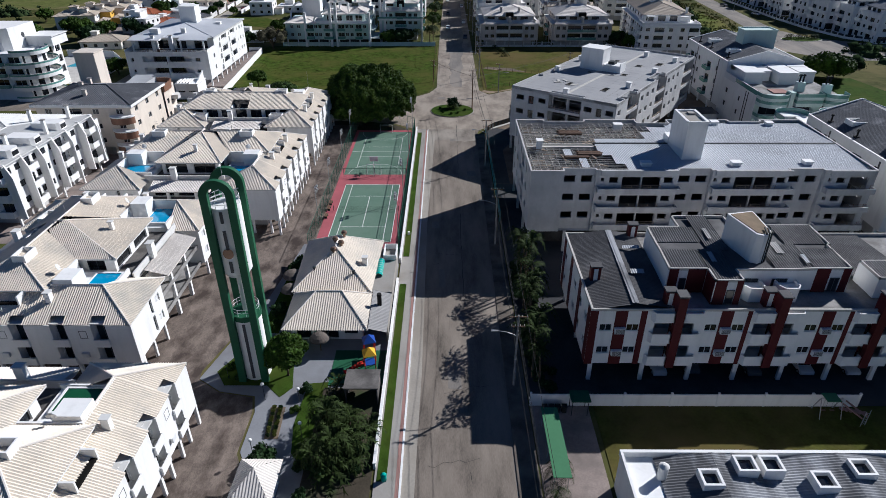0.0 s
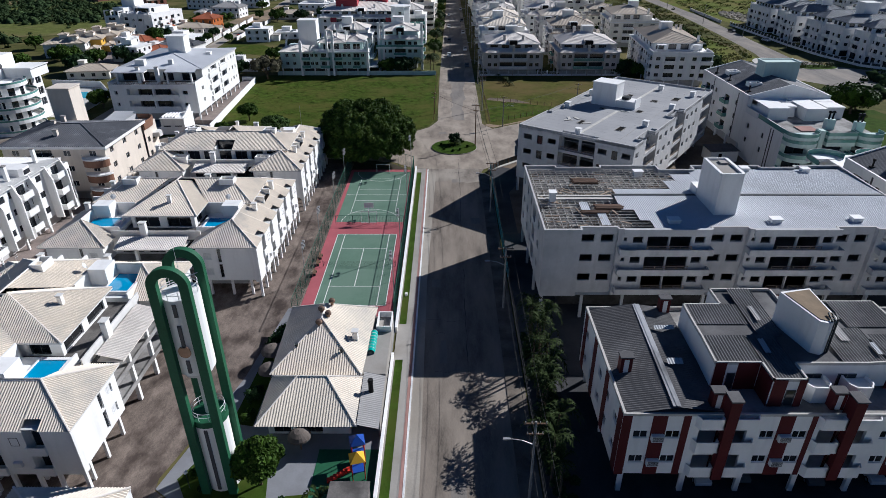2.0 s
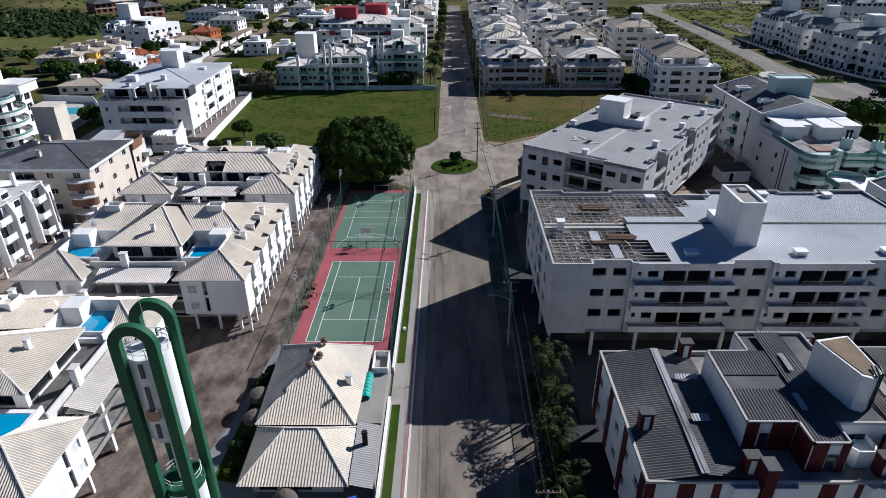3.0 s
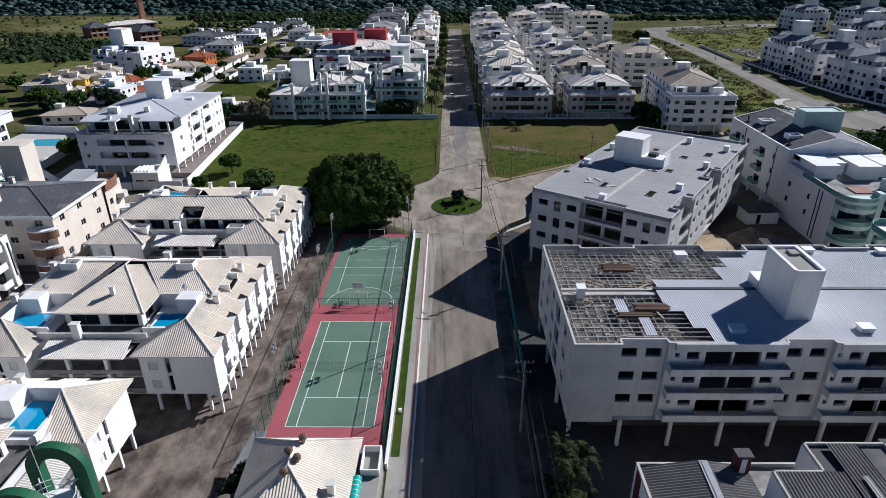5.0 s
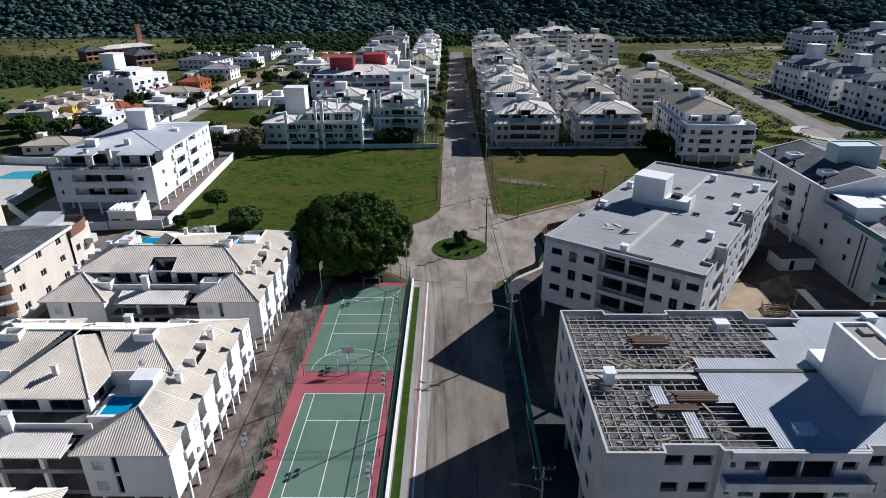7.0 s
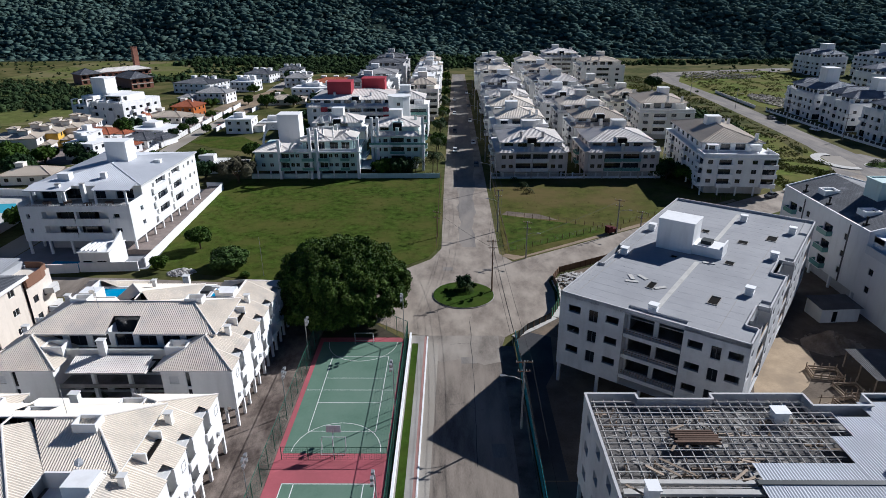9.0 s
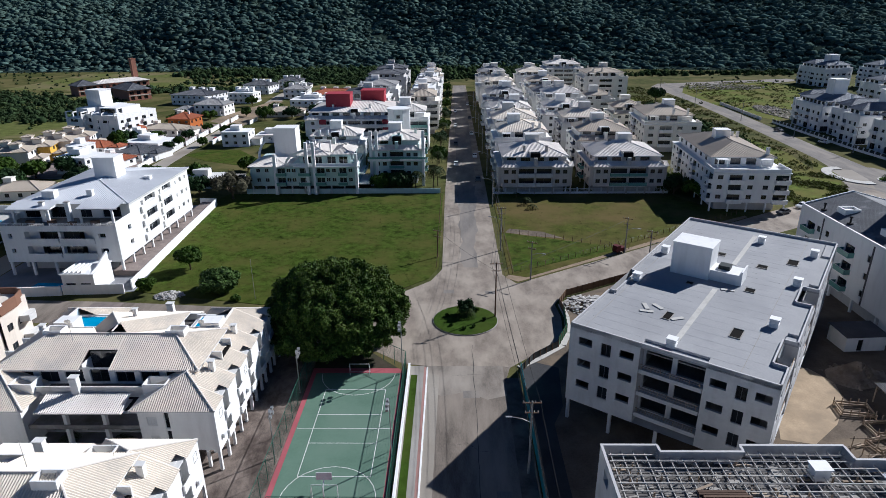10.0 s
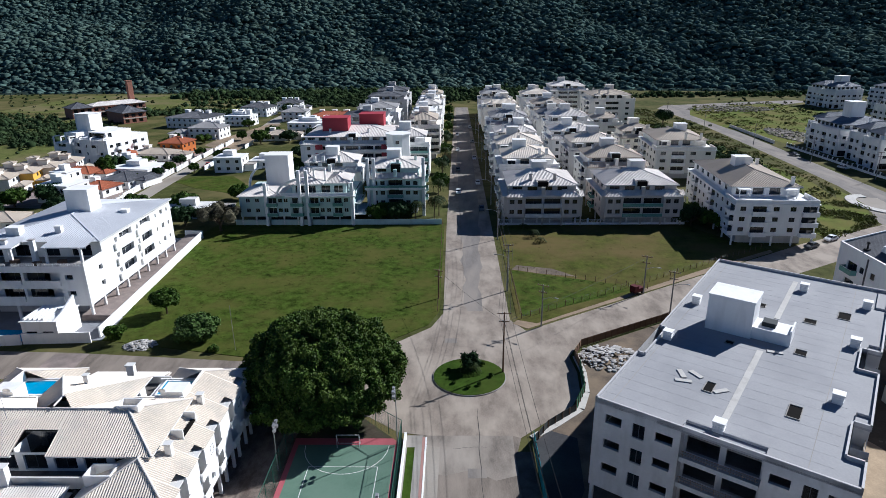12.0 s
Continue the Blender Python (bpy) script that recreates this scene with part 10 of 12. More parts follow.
for (a, b), (c, d) in (((151.8, 374), (153.4, 428)),):
    v = Vector((c - a, d - b, 0)).normalized() * 0.12
    g = Geo()
    g.prism([(a + v.y, b - v.x), (c + v.y, d - v.x), (c - v.y, d + v.x), (a - v.y, b + v.x)], 0, 1.5)
    solo("wall_road", g, "offwhite", "low whitish wall along the far road", "wall", kind="structure")

# ---- beside the street: near right ----
def skylight_building():
    T = thing("low_building", 0, 0, 0.07, 0, "low white building with corrugated roof and square skylights", "building")
    g = Geo()
    g.box(17.0, 22, 0, 50, 43.0, 4.4)
    part("wall", g, "white", T)
    g = Geo()
    for q in ((16.9, 42.8, 50, 43.15), (16.9, 22, 17.15, 42.8)):
        g.box(q[0], q[1], 4.4, q[2], q[3], 5.1)
    part("parapet", g, "white", T)
    g = Geo()
    g.slope([(20.0, 42.6, 4.5), (20.0, 24, 4.5), (25.4, 24, 5.3), (25.4, 42.6, 5.3)], 0.3, 0.07)
    g.slope([(31.0, 24, 4.5), (31.0, 42.6, 4.5), (25.4, 42.6, 5.3), (25.4, 24, 5.3)], 0.3, 0.07)
    g.slope([(31.0, 42.6, 4.5), (31.0, 24, 4.5), (37.4, 24, 5.3), (37.4, 42.6, 5.3)], 0.3, 0.07)
    g.slope([(44.0, 24, 4.5), (44.0, 42.6, 4.5), (37.4, 42.6, 5.3), (37.4, 24, 5.3)], 0.3, 0.07)
    part("roof", g, "sheet_worn", T, "grey corrugated fibre-cement roof")
    for x, y in ((24.2, 39.4), (28.0, 41.0), (30.4, 41.0), (34.4, 39.2), (38.6, 40.6)):
        g = Geo()
        for q in ((-0.95, -0.95, 0.95, -0.72), (-0.95, 0.72, 0.95, 0.95), (-0.95, -0.72, -0.72, 0.72), (0.72, -0.72, 0.95, 0.72)):
            g.box(*q[:2], 0, *q[2:], 1.2)
        s = part("skylight", g, "white", T, "square white skylight frame", False, pose(x, y, 4.6))
        p = Geo()
        p.box(-0.72, -0.72, 0.7, 0.72, 0.72, 0.75)
        part("pane", p, "glass", s)
    g = Geo()
    g.tube([(20.2, 40.4, 4.4), (20.2, 40.4, 6.0)], 0.45, 0.45, 14).tube([(20.2, 40.4, 6.0), (20.2, 40.4, 6.25)], 0.5, 0.15, 14)
    part("water_tank", g, "offwhite", T)


skylight_building()


def garden_wall():
    T = thing("garden_wall", 0, 0, 0.07, 0, "white garden wall with slim posts between lawn and parking", "wall", kind="structure")
    p = Geo()
    p.box(-0.12, -0.12, 0, 0.12, 0.12, 2.0)
    pm = mesh_of("post", p, "white")
    s = Geo()
    s.box(0.12, -0.06, 0, 5.28, 0.06, 1.75)
    sm = mesh_of("panel", s, "white")
    for k in range(8):
        link("post", pm, T, "", pose(9.9 + k * 5.4, 54.2, 0))
        if k < 7:
            link("panel", sm, T, "", pose(9.9 + k * 5.4, 54.2, 0))


garden_wall()

g = Geo()
g.box(10.6, 42.0, 2.35, 12.4, 51.4, 2.45)
T = thing("awning", 0, 0, 0.07, 0, "long green awning roof over a walkway", "awning")
part("roof", g, "green_sheet", T)
for y in (42.4, 46.6, 51.0):
    for x in (10.8, 12.2):
        g = Geo()
        g.tube([(x, y, 0), (x, y, 2.35)], 0.04, 0.04, 6)
        part("post", g, "metal", T)
T = thing("gate_shelter", 0, 0, 0.07, 0, "small dark green gate shelter with bins", "shelter")
g = Geo()
g.box(14.2, 52.4, 2.2, 16.4, 54.2, 2.35)
part("roof", g, "tower_green", T)
for x, y in ((14.4, 52.6), (16.2, 52.6), (14.4, 54.0), (16.2, 54.0)):
    g = Geo()
    g.tube([(x, y, 0), (x, y, 2.2)], 0.05, 0.05, 6)
    part("post", g, "dark_metal", T)
for k in range(4):
    g = Geo()
    g.prism([(-0.25, -0.25), (0.25, -0.25), (0.28, 0.25), (-0.28, 0.25)], 0, 0.9).box(-0.3, -0.3, 0.9, 0.3, 0.3, 0.98)
    solo("waste_bin", g, "rubber", "black plastic waste bin beside the shelter", "waste bin", "waste bins", m=pose(11.4 + k * 0.75, 53.2, 0.07))


def swing_and_slide():
    T = thing("swing_frame", 43.6, 53.0, 0.08, 0, "metal swing frame with a green roof panel", "swing")
    g = Geo()
    for x in (-1.2, 1.2):
        g.tube([(x, -0.9, 0), (x, 0, 2.4)], 0.05, 0.05, 6).tube([(x, 0.9, 0), (x, 0, 2.4)], 0.05, 0.05, 6)
    g.tube([(-1.2, 0, 2.4), (1.2, 0, 2.4)], 0.05, 0.05, 6)
    part("frame", g, "metal", T)
    g = Geo()
    g.box(-0.9, -0.7, 2.45, 0.7, 0.7, 2.52)
    part("panel", g, "green_sheet", T)
    for x in (-0.5, 0.5):
        g = Geo()
        g.tube([(x - 0.2, 0, 2.4), (x - 0.2, 0, 0.6)], 0.015, 0.015, 4).tube([(x + 0.2, 0, 2.4), (x + 0.2, 0, 0.6)], 0.015, 0.015, 4).box(x - 0.25, -0.12, 0.55, x + 0.25, 0.12, 0.6)
        part("seat", g, "wood", T)
    T = thing("slide", 46.2, 52.6, 0.08, 20, "faded pink plastic playground slide", "slide")
    g = Geo()
    for k in range(6):
        g.box(-0.35, -1.4 + k * 0.45, 1.6 - k * 0.28 - 0.06, 0.35, -0.92 + k * 0.45, 1.6 - k * 0.28)
    g.box(-0.4, -1.4, 1.0, -0.35, 1.3, 1.2).box(0.35, -1.4, 1.0, 0.4, 1.3, 1.2)
    part("chute", g, "pink", T)
    g = Geo()
    for x in (-0.35, 0.35):
        g.tube([(x, -1.5, 0), (x, -1.5, 2.2)], 0.04, 0.04, 6)
    for k in range(6):
        g.tube([(-0.35, -1.5, 0.3 + k * 0.3), (0.35, -1.5, 0.3 + k * 0.3)], 0.025, 0.025, 5)
    part("ladder", g, "metal", T)


swing_and_slide()


def play_house(x, y):
    T = thing("play_tower", x, y, 0.1, 15, "plastic play tower with blue and yellow roofs and red slide", "play tower")
    for dx, dy, h, m in ((0, 0, 2.6, "yellow_plastic"), (0.3, 2.0, 3.0, "blue_plastic")):
        g = Geo()
        a = (dx, dy, h + 0.9)
        for p, q in (((-0.8, -0.8), (0.8, -0.8)), ((0.8, -0.8), (0.8, 0.8)), ((0.8, 0.8), (-0.8, 0.8)), ((-0.8, 0.8), (-0.8, -0.8))):
            g.poly([(dx + p[0], dy + p[1], h), (dx + q[0], dy + q[1], h), a])
        g.poly([(dx - 0.8, dy + 0.8, h), (dx + 0.8, dy + 0.8, h), (dx + 0.8, dy - 0.8, h), (dx - 0.8, dy - 0.8, h)])
        part("roof", g, m, T)
        for sx in (-0.65, 0.65):
            for sy in (-0.65, 0.65):
                g = Geo()
                g.tube([(dx + sx, dy + sy, 0), (dx + sx, dy + sy, h)], 0.06, 0.06, 6)
                part("post", g, "red_plastic", T)
        g = Geo()
        g.box(dx - 0.65, dy - 0.65, 1.1, dx + 0.65, dy + 0.65, 1.2)
        part("deck", g, "blue_plastic", T)
    g = Geo()
    for k in range(7):
        g.box(-0.8 - (k + 1) * 0.36, -0.3, 1.2 - (k + 1) * 0.16, -0.8 - k * 0.36, 0.3, 1.26 - k * 0.16)
    part("slide", g, "red_plastic", T)


play_house(-9.4, 60.4)
g = Geo()
g.box(-11.7, 54.2, 2.45, -7.7, 57.5, 2.6).box(-11.6, 54.3, 0.1, -11.45, 57.4, 2.45).box(-7.95, 54.3, 0.1, -7.8, 57.4, 2.45)
solo("utility_shed", g, "deck", "flat-roofed concrete shed among the palms", "shed")


def thatched_umbrella(x, y, r=1.5):
    T = thing("thatched_umbrella", x, y, 0.1, 0, "grey thatched garden umbrella on a wooden pole", "umbrella", "thatched umbrellas")
    g = Geo()
    n = 18
    prof = [(r, 1.95), (r * 0.97, 2.15), (r * 0.75, 2.45), (r * 0.4, 2.72), (0.05, 2.85)]
    for i in range(n):
        a, b = 2 * math.pi * i / n, 2 * math.pi * (i + 1) / n
        for (r0, z0), (r1, z1) in zip(prof, prof[1:]):
            g.poly([(r0 * math.cos(a), r0 * math.sin(a), z0), (r0 * math.cos(b), r0 * math.sin(b), z0), (r1 * math.cos(b), r1 * math.sin(b), z1), (r1 * math.cos(a), r1 * math.sin(a), z1)])
    part("canopy", g, "thatch", T)
    g = Geo()
    g.tube([(0, 0, 0), (0, 0, 2.8)], 0.08, 0.07, 7)
    part("pole", g, "wood", T)


for x, y, r in ((-16.2, 64.0, 1.3), (-22.9, 79.0, 1.5), (-22.4, 75.2, 1.4)):
    thatched_umbrella(x, y, r)

g = Geo()
g.slope([(-20.4, 38.6, 2.6), (-16.2, 38.6, 2.6), (-18.3, 41.6, 4.2)], 0.3, 0.05)
g.slope([(-16.2, 38.6, 2.6), (-16.2, 44.0, 2.6), (-18.3, 41.6, 4.2)], 0.3, 0.05)
g.slope([(-16.2, 44.0, 2.6), (-20.4, 44.0, 2.6), (-18.3, 41.6, 4.2)], 0.3, 0.05)
g.slope([(-20.4, 44.0, 2.6), (-20.4, 38.6, 2.6), (-18.3, 41.6, 4.2)], 0.3, 0.05)
T = thing("gatehouse", 0, 0, 0.06, 0, "small gatehouse with a cream tiled pyramid roof", "gatehouse")
part("roof", g, "tile_white", T)
g = Geo()
g.box(-19.8, 39.2, 0, -16.8, 43.4, 2.6)
part("wall", g, "white", T)

# ---- building site ----
def plank_fence(name, pts, h, mat, label, gap=1.2, panel=True):
    T = thing(name, 0, 0, 0.03, 0, label, "fence", kind="structure")
    post, pn = Geo(), Geo()
    post.box(-0.05, -0.05, 0, 0.05, 0.05, h + 0.1)
    pn.box(0, -0.02, 0.1, 1.0, 0.02, h)
    pm, sm = mesh_of("post", post, "wood"), mesh_of("panel", pn, mat)
    for (a, b), (c, d) in zip(pts, pts[1:]):
        L = math.hypot(c - a, d - b)
        n = max(1, round(L / gap))
        t = math.degrees(math.atan2(d - b, c - a))
        for k in range(n):
            u = k / n
            m = pose(a + (c - a) * u, b + (d - b) * u, 0, 0, 0, t)
            link("post", pm, T, "", m)
            link("panel", sm, T, "", m @ Matrix.Diagonal((L / n - 0.02, 1, 1, 1)) @ pose(0, 0.07, 0))
    return T


plank_fence("site_hoarding", [(9.95, 100), (9.95, 148.6)], 2.2, "teal", "teal painted site hoarding along the pavement", 2.4)
plank_fence("site_fence", [(9.95, 148.6), (12.4, 152.2), (17.0, 156.2)], 1.3, "dark_metal", "dark sheet fence curving round the site corner", 1.4)
plank_fence("curve_fence", [(19.9, 168.5), (19.7, 171.8), (21.5, 175.4), (41, 186.6)], 1.5, "wood", "brown board fence beside the road", 1.4)
plank_fence("green_site_fence", [(17.0, 156.2), (19.2, 161), (19.9, 168.5)], 1.9, "tower_green", "dark green curved site fence", 1.4)
pts = [(9.6, 150.4), (13.2, 153.2), (17.4, 157.0), (19.0, 161.2), (19.7, 167), (19.4, 172)]
g = Geo()
for (a, b), (c, d) in zip(pts, pts[1:]):
    v = Vector((c - a, d - b, 0)).normalized()
    g.prism([(a, b), (a + v.y * 1.0, b - v.x * 1.0), (c + v.y * 1.0, d - v.x * 1.0), (c, d)], 0, 0.16)
solo("pavement_curve", g, "pale_concrete", "pale concrete pavement curving round the corner", "pavement", kind="structure")


def rubble(name, cx, cy, rx, ry, h, count, size, mat, label, seed):
    r = random.Random(seed)
    g = Geo()
    vs, fs = lump(1, seed, 0.5)
    for k in range(count):
        a, q = r.uniform(0, 6.28), math.sqrt(r.random())
        x, y = cx + rx * q * math.cos(a), cy + ry * q * math.sin(a)
        s = size * r.uniform(0.4, 1.3)
        z = h * max(0, 1 - q * q) * r.uniform(0.7, 1.0)
        sc = Vector((r.uniform(0.7, 1.5), r.uniform(0.7, 1.5), r.uniform(0.4, 0.9))) * s
        b = len(g.v)
        g.v.extend((x + v[0] * sc.x, y + v[1] * sc.y, 0.02 + z + v[2] * sc.z) for v in vs)
        g.f.extend(tuple(b + i for i in f) for f in fs.tolist())
        g.m.extend([0] * len(fs))
    return solo(name, g, mat, label, "heap", kind="stuff")


rubble("rubble_heap", 25.5, 171.5, 5.5, 4.5, 1.0, 260, 0.35, "rock", "heap of pale grey building rubble", 3)


def mound(name, cx, cy, rx, ry, h, mat, label, seed):
    """An uneven heap of loose soil with clods on its slopes."""
    r = random.Random(seed)
    g = Geo()
    rings, n = 9, 30
    for i in range(rings + 1):
        q = i / rings
        for k in range(n):
            a = 2 * math.pi * k / n
            w = 1 + 0.28 * noise.noise(Vector((math.cos(a) * 1.3, math.sin(a) * 1.3, seed)))
            x, y = rx * q * w * math.cos(a), ry * q * w * math.sin(a)
            z = h * (1 - q) ** 1.15 * (1 + 0.5 * noise.noise(Vector((x * 0.7, y * 0.7, seed + 3)))) + 0.12 * noise.noise(Vector((x * 2.5, y * 2.5, seed)))
            g.v.append((cx + x, cy + y, max(0.0, z) if i < rings else 0.0))
    for i in range(rings):
        for k in range(n):
            g.f.append((i * n + k, i * n + n + k, i * n + n + (k + 1) % n, i * n + (k + 1) % n))
            g.m.append(0)
    vs, fs = lump(1, seed, 0.5)
    for k in range(150):
        a, q = r.uniform(0, 6.28), r.uniform(0.15, 1.15)
        sc = r.uniform(0.06, 0.24)
        b = len(g.v)
        g.v.extend((cx + rx * q * math.cos(a) + v[0] * sc * 1.3, cy + ry * q * math.sin(a) + v[1] * sc, h * max(0, 1 - q) ** 1.15 + v[2] * sc * 0.8) for v in vs)
        g.f.extend(tuple(b + i for i in f) for f in fs.tolist())
        g.m.extend([0] * len(fs))
    return solo(name, g, mat, label, "heap", kind="stuff", m=pose(0, 0, 0.04))


mound("soil_heap", 60.6, 147.4, 4.6, 3.4, 2.7, "sand_soil", "mound of brown excavated soil", 4)
mound("soil_bank", 65.0, 143.4, 3.4, 2.6, 1.5, "sand_soil", "low bank of loose brown soil", 8)
rubble("rubble_strip", 172, 398, 9, 24, 0.5, 420, 0.75, "rubble_soil", "strewn pale rubble and soil beside the far road", 5)
rubble("rubble_field", 188, 508, 30, 16, 0.3, 420, 0.8, "rubble_soil", "strewn pale rubble on an open grassy lot", 7)
rubble("gravel_heap", -56.5, 176.0, 2.8, 2.0, 0.7, 160, 0.25, "rock", "small grey gravel heap on the grass", 6)
g = Geo()
g.box(46.5, 118.5, 0.05, 60, 126.0, 0.25)
solo("site_slab", g, "slab", "bare concrete foundation slab on the building site", "slab", kind="structure")
T = thing("site_shed", 66.2, 157.2, 0.05, 4, "small white site shed with a dark flat roof", "shed")
g = Geo()
facade(g, (-3.4, -2.2), (3.4, -2.2), 0, 2.6, [(2.0, 2.9, 0.05, 2.1, "d")], T, 0.1, "dark")
facade(g, (3.4, -2.2), (3.4, 2.2), 0, 2.6, [], T)
facade(g, (3.4, 2.2), (-3.4, 2.2), 0, 2.6, [], T)
facade(g, (-3.4, 2.2), (-3.4, -2.2), 0, 2.6, [], T)
part("wall", g, "white", T)
g = Geo()
g.slope([(-3.7, -2.5, 2.62), (3.7, -2.5, 2.62), (3.7, 2.5, 2.95), (-3.7, 2.5, 2.95)], 0.3, 0.05)
part("roof", g, "sheet_dark", T)
sheet("sand_patch", [(42, 133), (46, 132), (51, 136), (55, 141), (56.4, 146), (54.5, 150), (50.5, 149), (48.5, 144), (44.5, 139)], 0.06, "sand", "pale trodden sand track on the building site", "sand", 0.01)
T = thing("site_canopy", 61.6, 137.6, 0.05, 0, "dark flat canopy roof on timber posts over a work bench", "canopy")
g = Geo()
g.slope([(-2.8, -4.0, 2.6), (2.8, -4.0, 2.6), (2.8, 4.0, 2.9), (-2.8, 4.0, 2.9)], 0.3, 0.05)
part("roof", g, "sheet_dark", T)
for x in (-2.6, 2.6):
    for y in (-3.6, 0, 3.6):
        g = Geo()
        g.box(x - 0.07, y - 0.07, 0, x + 0.07, y + 0.07, 2.6)
        part("post", g, "timber", T)
for k, (x, y, w, d, h) in enumerate(((55.0, 139.0, 4.2, 2.6, 1.2), (56.2, 134.8, 3.4, 2.6, 1.4), (54.2, 131.6, 3.2, 2.2, 0.9))):
    T = thing("formwork", x, y, 0.05, 12 * k - 8, "rough timber formwork round a foundation pit", "formwork", "site formwork")
    for q in ((-w / 2, -d / 2, w / 2, -d / 2 + 0.1), (-w / 2, d / 2 - 0.1, w / 2, d / 2), (-w / 2, -d / 2 + 0.1, -w / 2 + 0.1, d / 2 - 0.1), (w / 2 - 0.1, -d / 2 + 0.1, w / 2, d / 2 - 0.1)):
        for z in (0.1, 0.5):
            g = Geo()
            g.box(q[0], q[1], z, q[2], q[3], z + 0.25)
            part("board", g, "timber", T)
    for q in range(5):
        for s in (-1, 1):
            g = Geo()
            g.box(-w / 2 + q * w / 4 - 0.05, s * (d / 2 + 0.06) - 0.05, 0, -w / 2 + q * w / 4 + 0.05, s * (d / 2 + 0.06) + 0.05, h)
            part("stake", g, "timber", T)
R2 = random.Random(9)
for k in range(14):
    g = Geo()
    l = R2.uniform(1.5, 4.0)
    g.box(-l / 2, -0.08, 0, l / 2, 0.08, 0.12)
    solo("timber_beam", g, "timber", "rough timber beam lying on the building site", "timber", "site timbers", m=pose(R2.uniform(47, 56), R2.uniform(119, 133), 0.26, 0, 0, R2.uniform(0, 180)))
g = Geo()
for k in range(5):
    for s in (0, 1):
        g.tube([(49 + k * 1.6, 127 + s * 3, 0.05), (49 + k * 1.6, 127 + s * 3, 3.0)], 0.06, 0.06, 5)
for s in (0, 1):
    for h in (1.4, 2.6):
        g.tube([(48.6, 127 + s * 3, h), (55.8, 127 + s * 3, h)], 0.06, 0.06, 5)
solo("site_scaffold", g, "timber", "timber scaffold frame standing on bare soil", "scaffold")

# ---- court fence, lamps, nets ----
def wire_fence(name, pts, h, label, mat="green_mesh", step=3.0, cell=0.3, base=0.07):
    T = thing(name, 0, 0, base, 0, label, "fence")
    pg = Geo()
    pg.tube([(0, 0, 0), (0, 0, h)], 0.045, 0.045, 6)
    pm = mesh_of("post", pg, mat)
    w = Geo()
    for (a, b), (c, d) in zip(pts, pts[1:]):
        L = math.hypot(c - a, d - b)
        n = max(1, round(L / step))
        for k in range(n + 1):
            link("post", pm, T, "", pose(a + (c - a) * k / n, b + (d - b) * k / n, 0))
        u = Vector(((c - a) / L, (d - b) / L, 0))
        o = Vector((a, b, 0))
        k = 0.0
        t = 0.009
        side = Vector((-u.y, u.x, 0)) * t
        for q in range(int(L / cell)):
            p = o + u * (q * cell)
            w.poly([p - u * t, p + u * t, p + u * t + Vector((0, 0, h)), p - u * t + Vector((0, 0, h))])
            w.poly([p - side, p + side, p + side + Vector((0, 0, h)), p - side + Vector((0, 0, h))])
        for q in range(int(h / cell) + 1):
            z = Vector((0, 0, q * cell))
            w.poly([o + z - side, o + u * L + z - side, o + u * L + z + side, o + z + side])
            w.poly([o + z - Vector((0, 0, t)), o + u * L + z - Vector((0, 0, t)), o + u * L + z + Vector((0, 0, t)), o + z + Vector((0, 0, t))])
        w.tube([tuple(o + Vector((0, 0, h))), tuple(o + u * L + Vector((0, 0, h)))], 0.04, 0.04, 6)
    part("wire_mesh", w, mat, T)
    return T


wire_fence("court_fence", [(-22.6, 152.2), (-22.6, 89.0)], 3.4, "green wire-mesh fence between court and driveway")
wire_fence("court_fence", [(-7.75, 88.6), (-7.75, 149.2), (-13.6, 154.0), (-22.6, 152.2)], 3.4, "tall green wire-mesh fence round the courts")
wire_fence("court_fence", [(-21.4, 120.6), (-8.4, 120.6)], 1.9, "low green wire fence between the two courts")


def flood_lamp(x, y, turn, h=8.6):
    T = thing("court_lamp", x, y, 0.07, turn, "grey steel floodlight mast with twin lamps beside the court", "lamp post", "court floodlights")
    g = Geo()
    g.tube([(0, 0, 0), (0, 0, h)], 0.09, 0.06, 8)
    part("pole", g, "metal", T)
    g = Geo()
    g.tube([(-0.6, 0.1, h - 0.1), (0.6, 0.1, h - 0.1)], 0.04, 0.04, 5).tube([(-0.6, 0.1, h - 0.8), (0.6, 0.1, h - 0.8)], 0.04, 0.04, 5)
    part("arm", g, "metal", T)
    for dx in (-0.45, 0.45):
        for dz in (-0.1, -0.8):
            g = Geo()
            g.prism([(dx - 0.2, 0.1), (dx + 0.2, 0.1), (dx + 0.26, 0.42), (dx - 0.26, 0.42)], h + dz - 0.16, h + dz + 0.16)
            part("lamp_head", g, "metal", T)


for y in (93.8, 108.7, 128.9):
    flood_lamp(-8.15, y, 90)
flood_lamp(-8.3, 148.4, 90)
for y in (99.7, 112.7, 129.3, 143.2):
    flood_lamp(-22.95, y, -90, 7.2)


def goal(x, y, turn):
    T = thing("football_goal", x, y, 0.085, turn, "white steel handball goal frame", "goal", "court goals")
    g = Geo()
    g.tube([(-1.5, 0, 0), (-1.5, 0, 2.0), (1.5, 0, 2.0), (1.5, 0, 0)], 0.05, 0.05, 6)
    part("frame", g, "frame", T)
    g = Geo()
    for s in (-1.5, 1.5):
        g.tube([(s, 0, 2.0), (s, 0.9, 0.0)], 0.03, 0.03, 5)
    g.tube([(-1.5, 0.9, 0.03), (1.5, 0.9, 0.03)], 0.03, 0.03, 5)
    part("rear_stay", g, "frame", T)


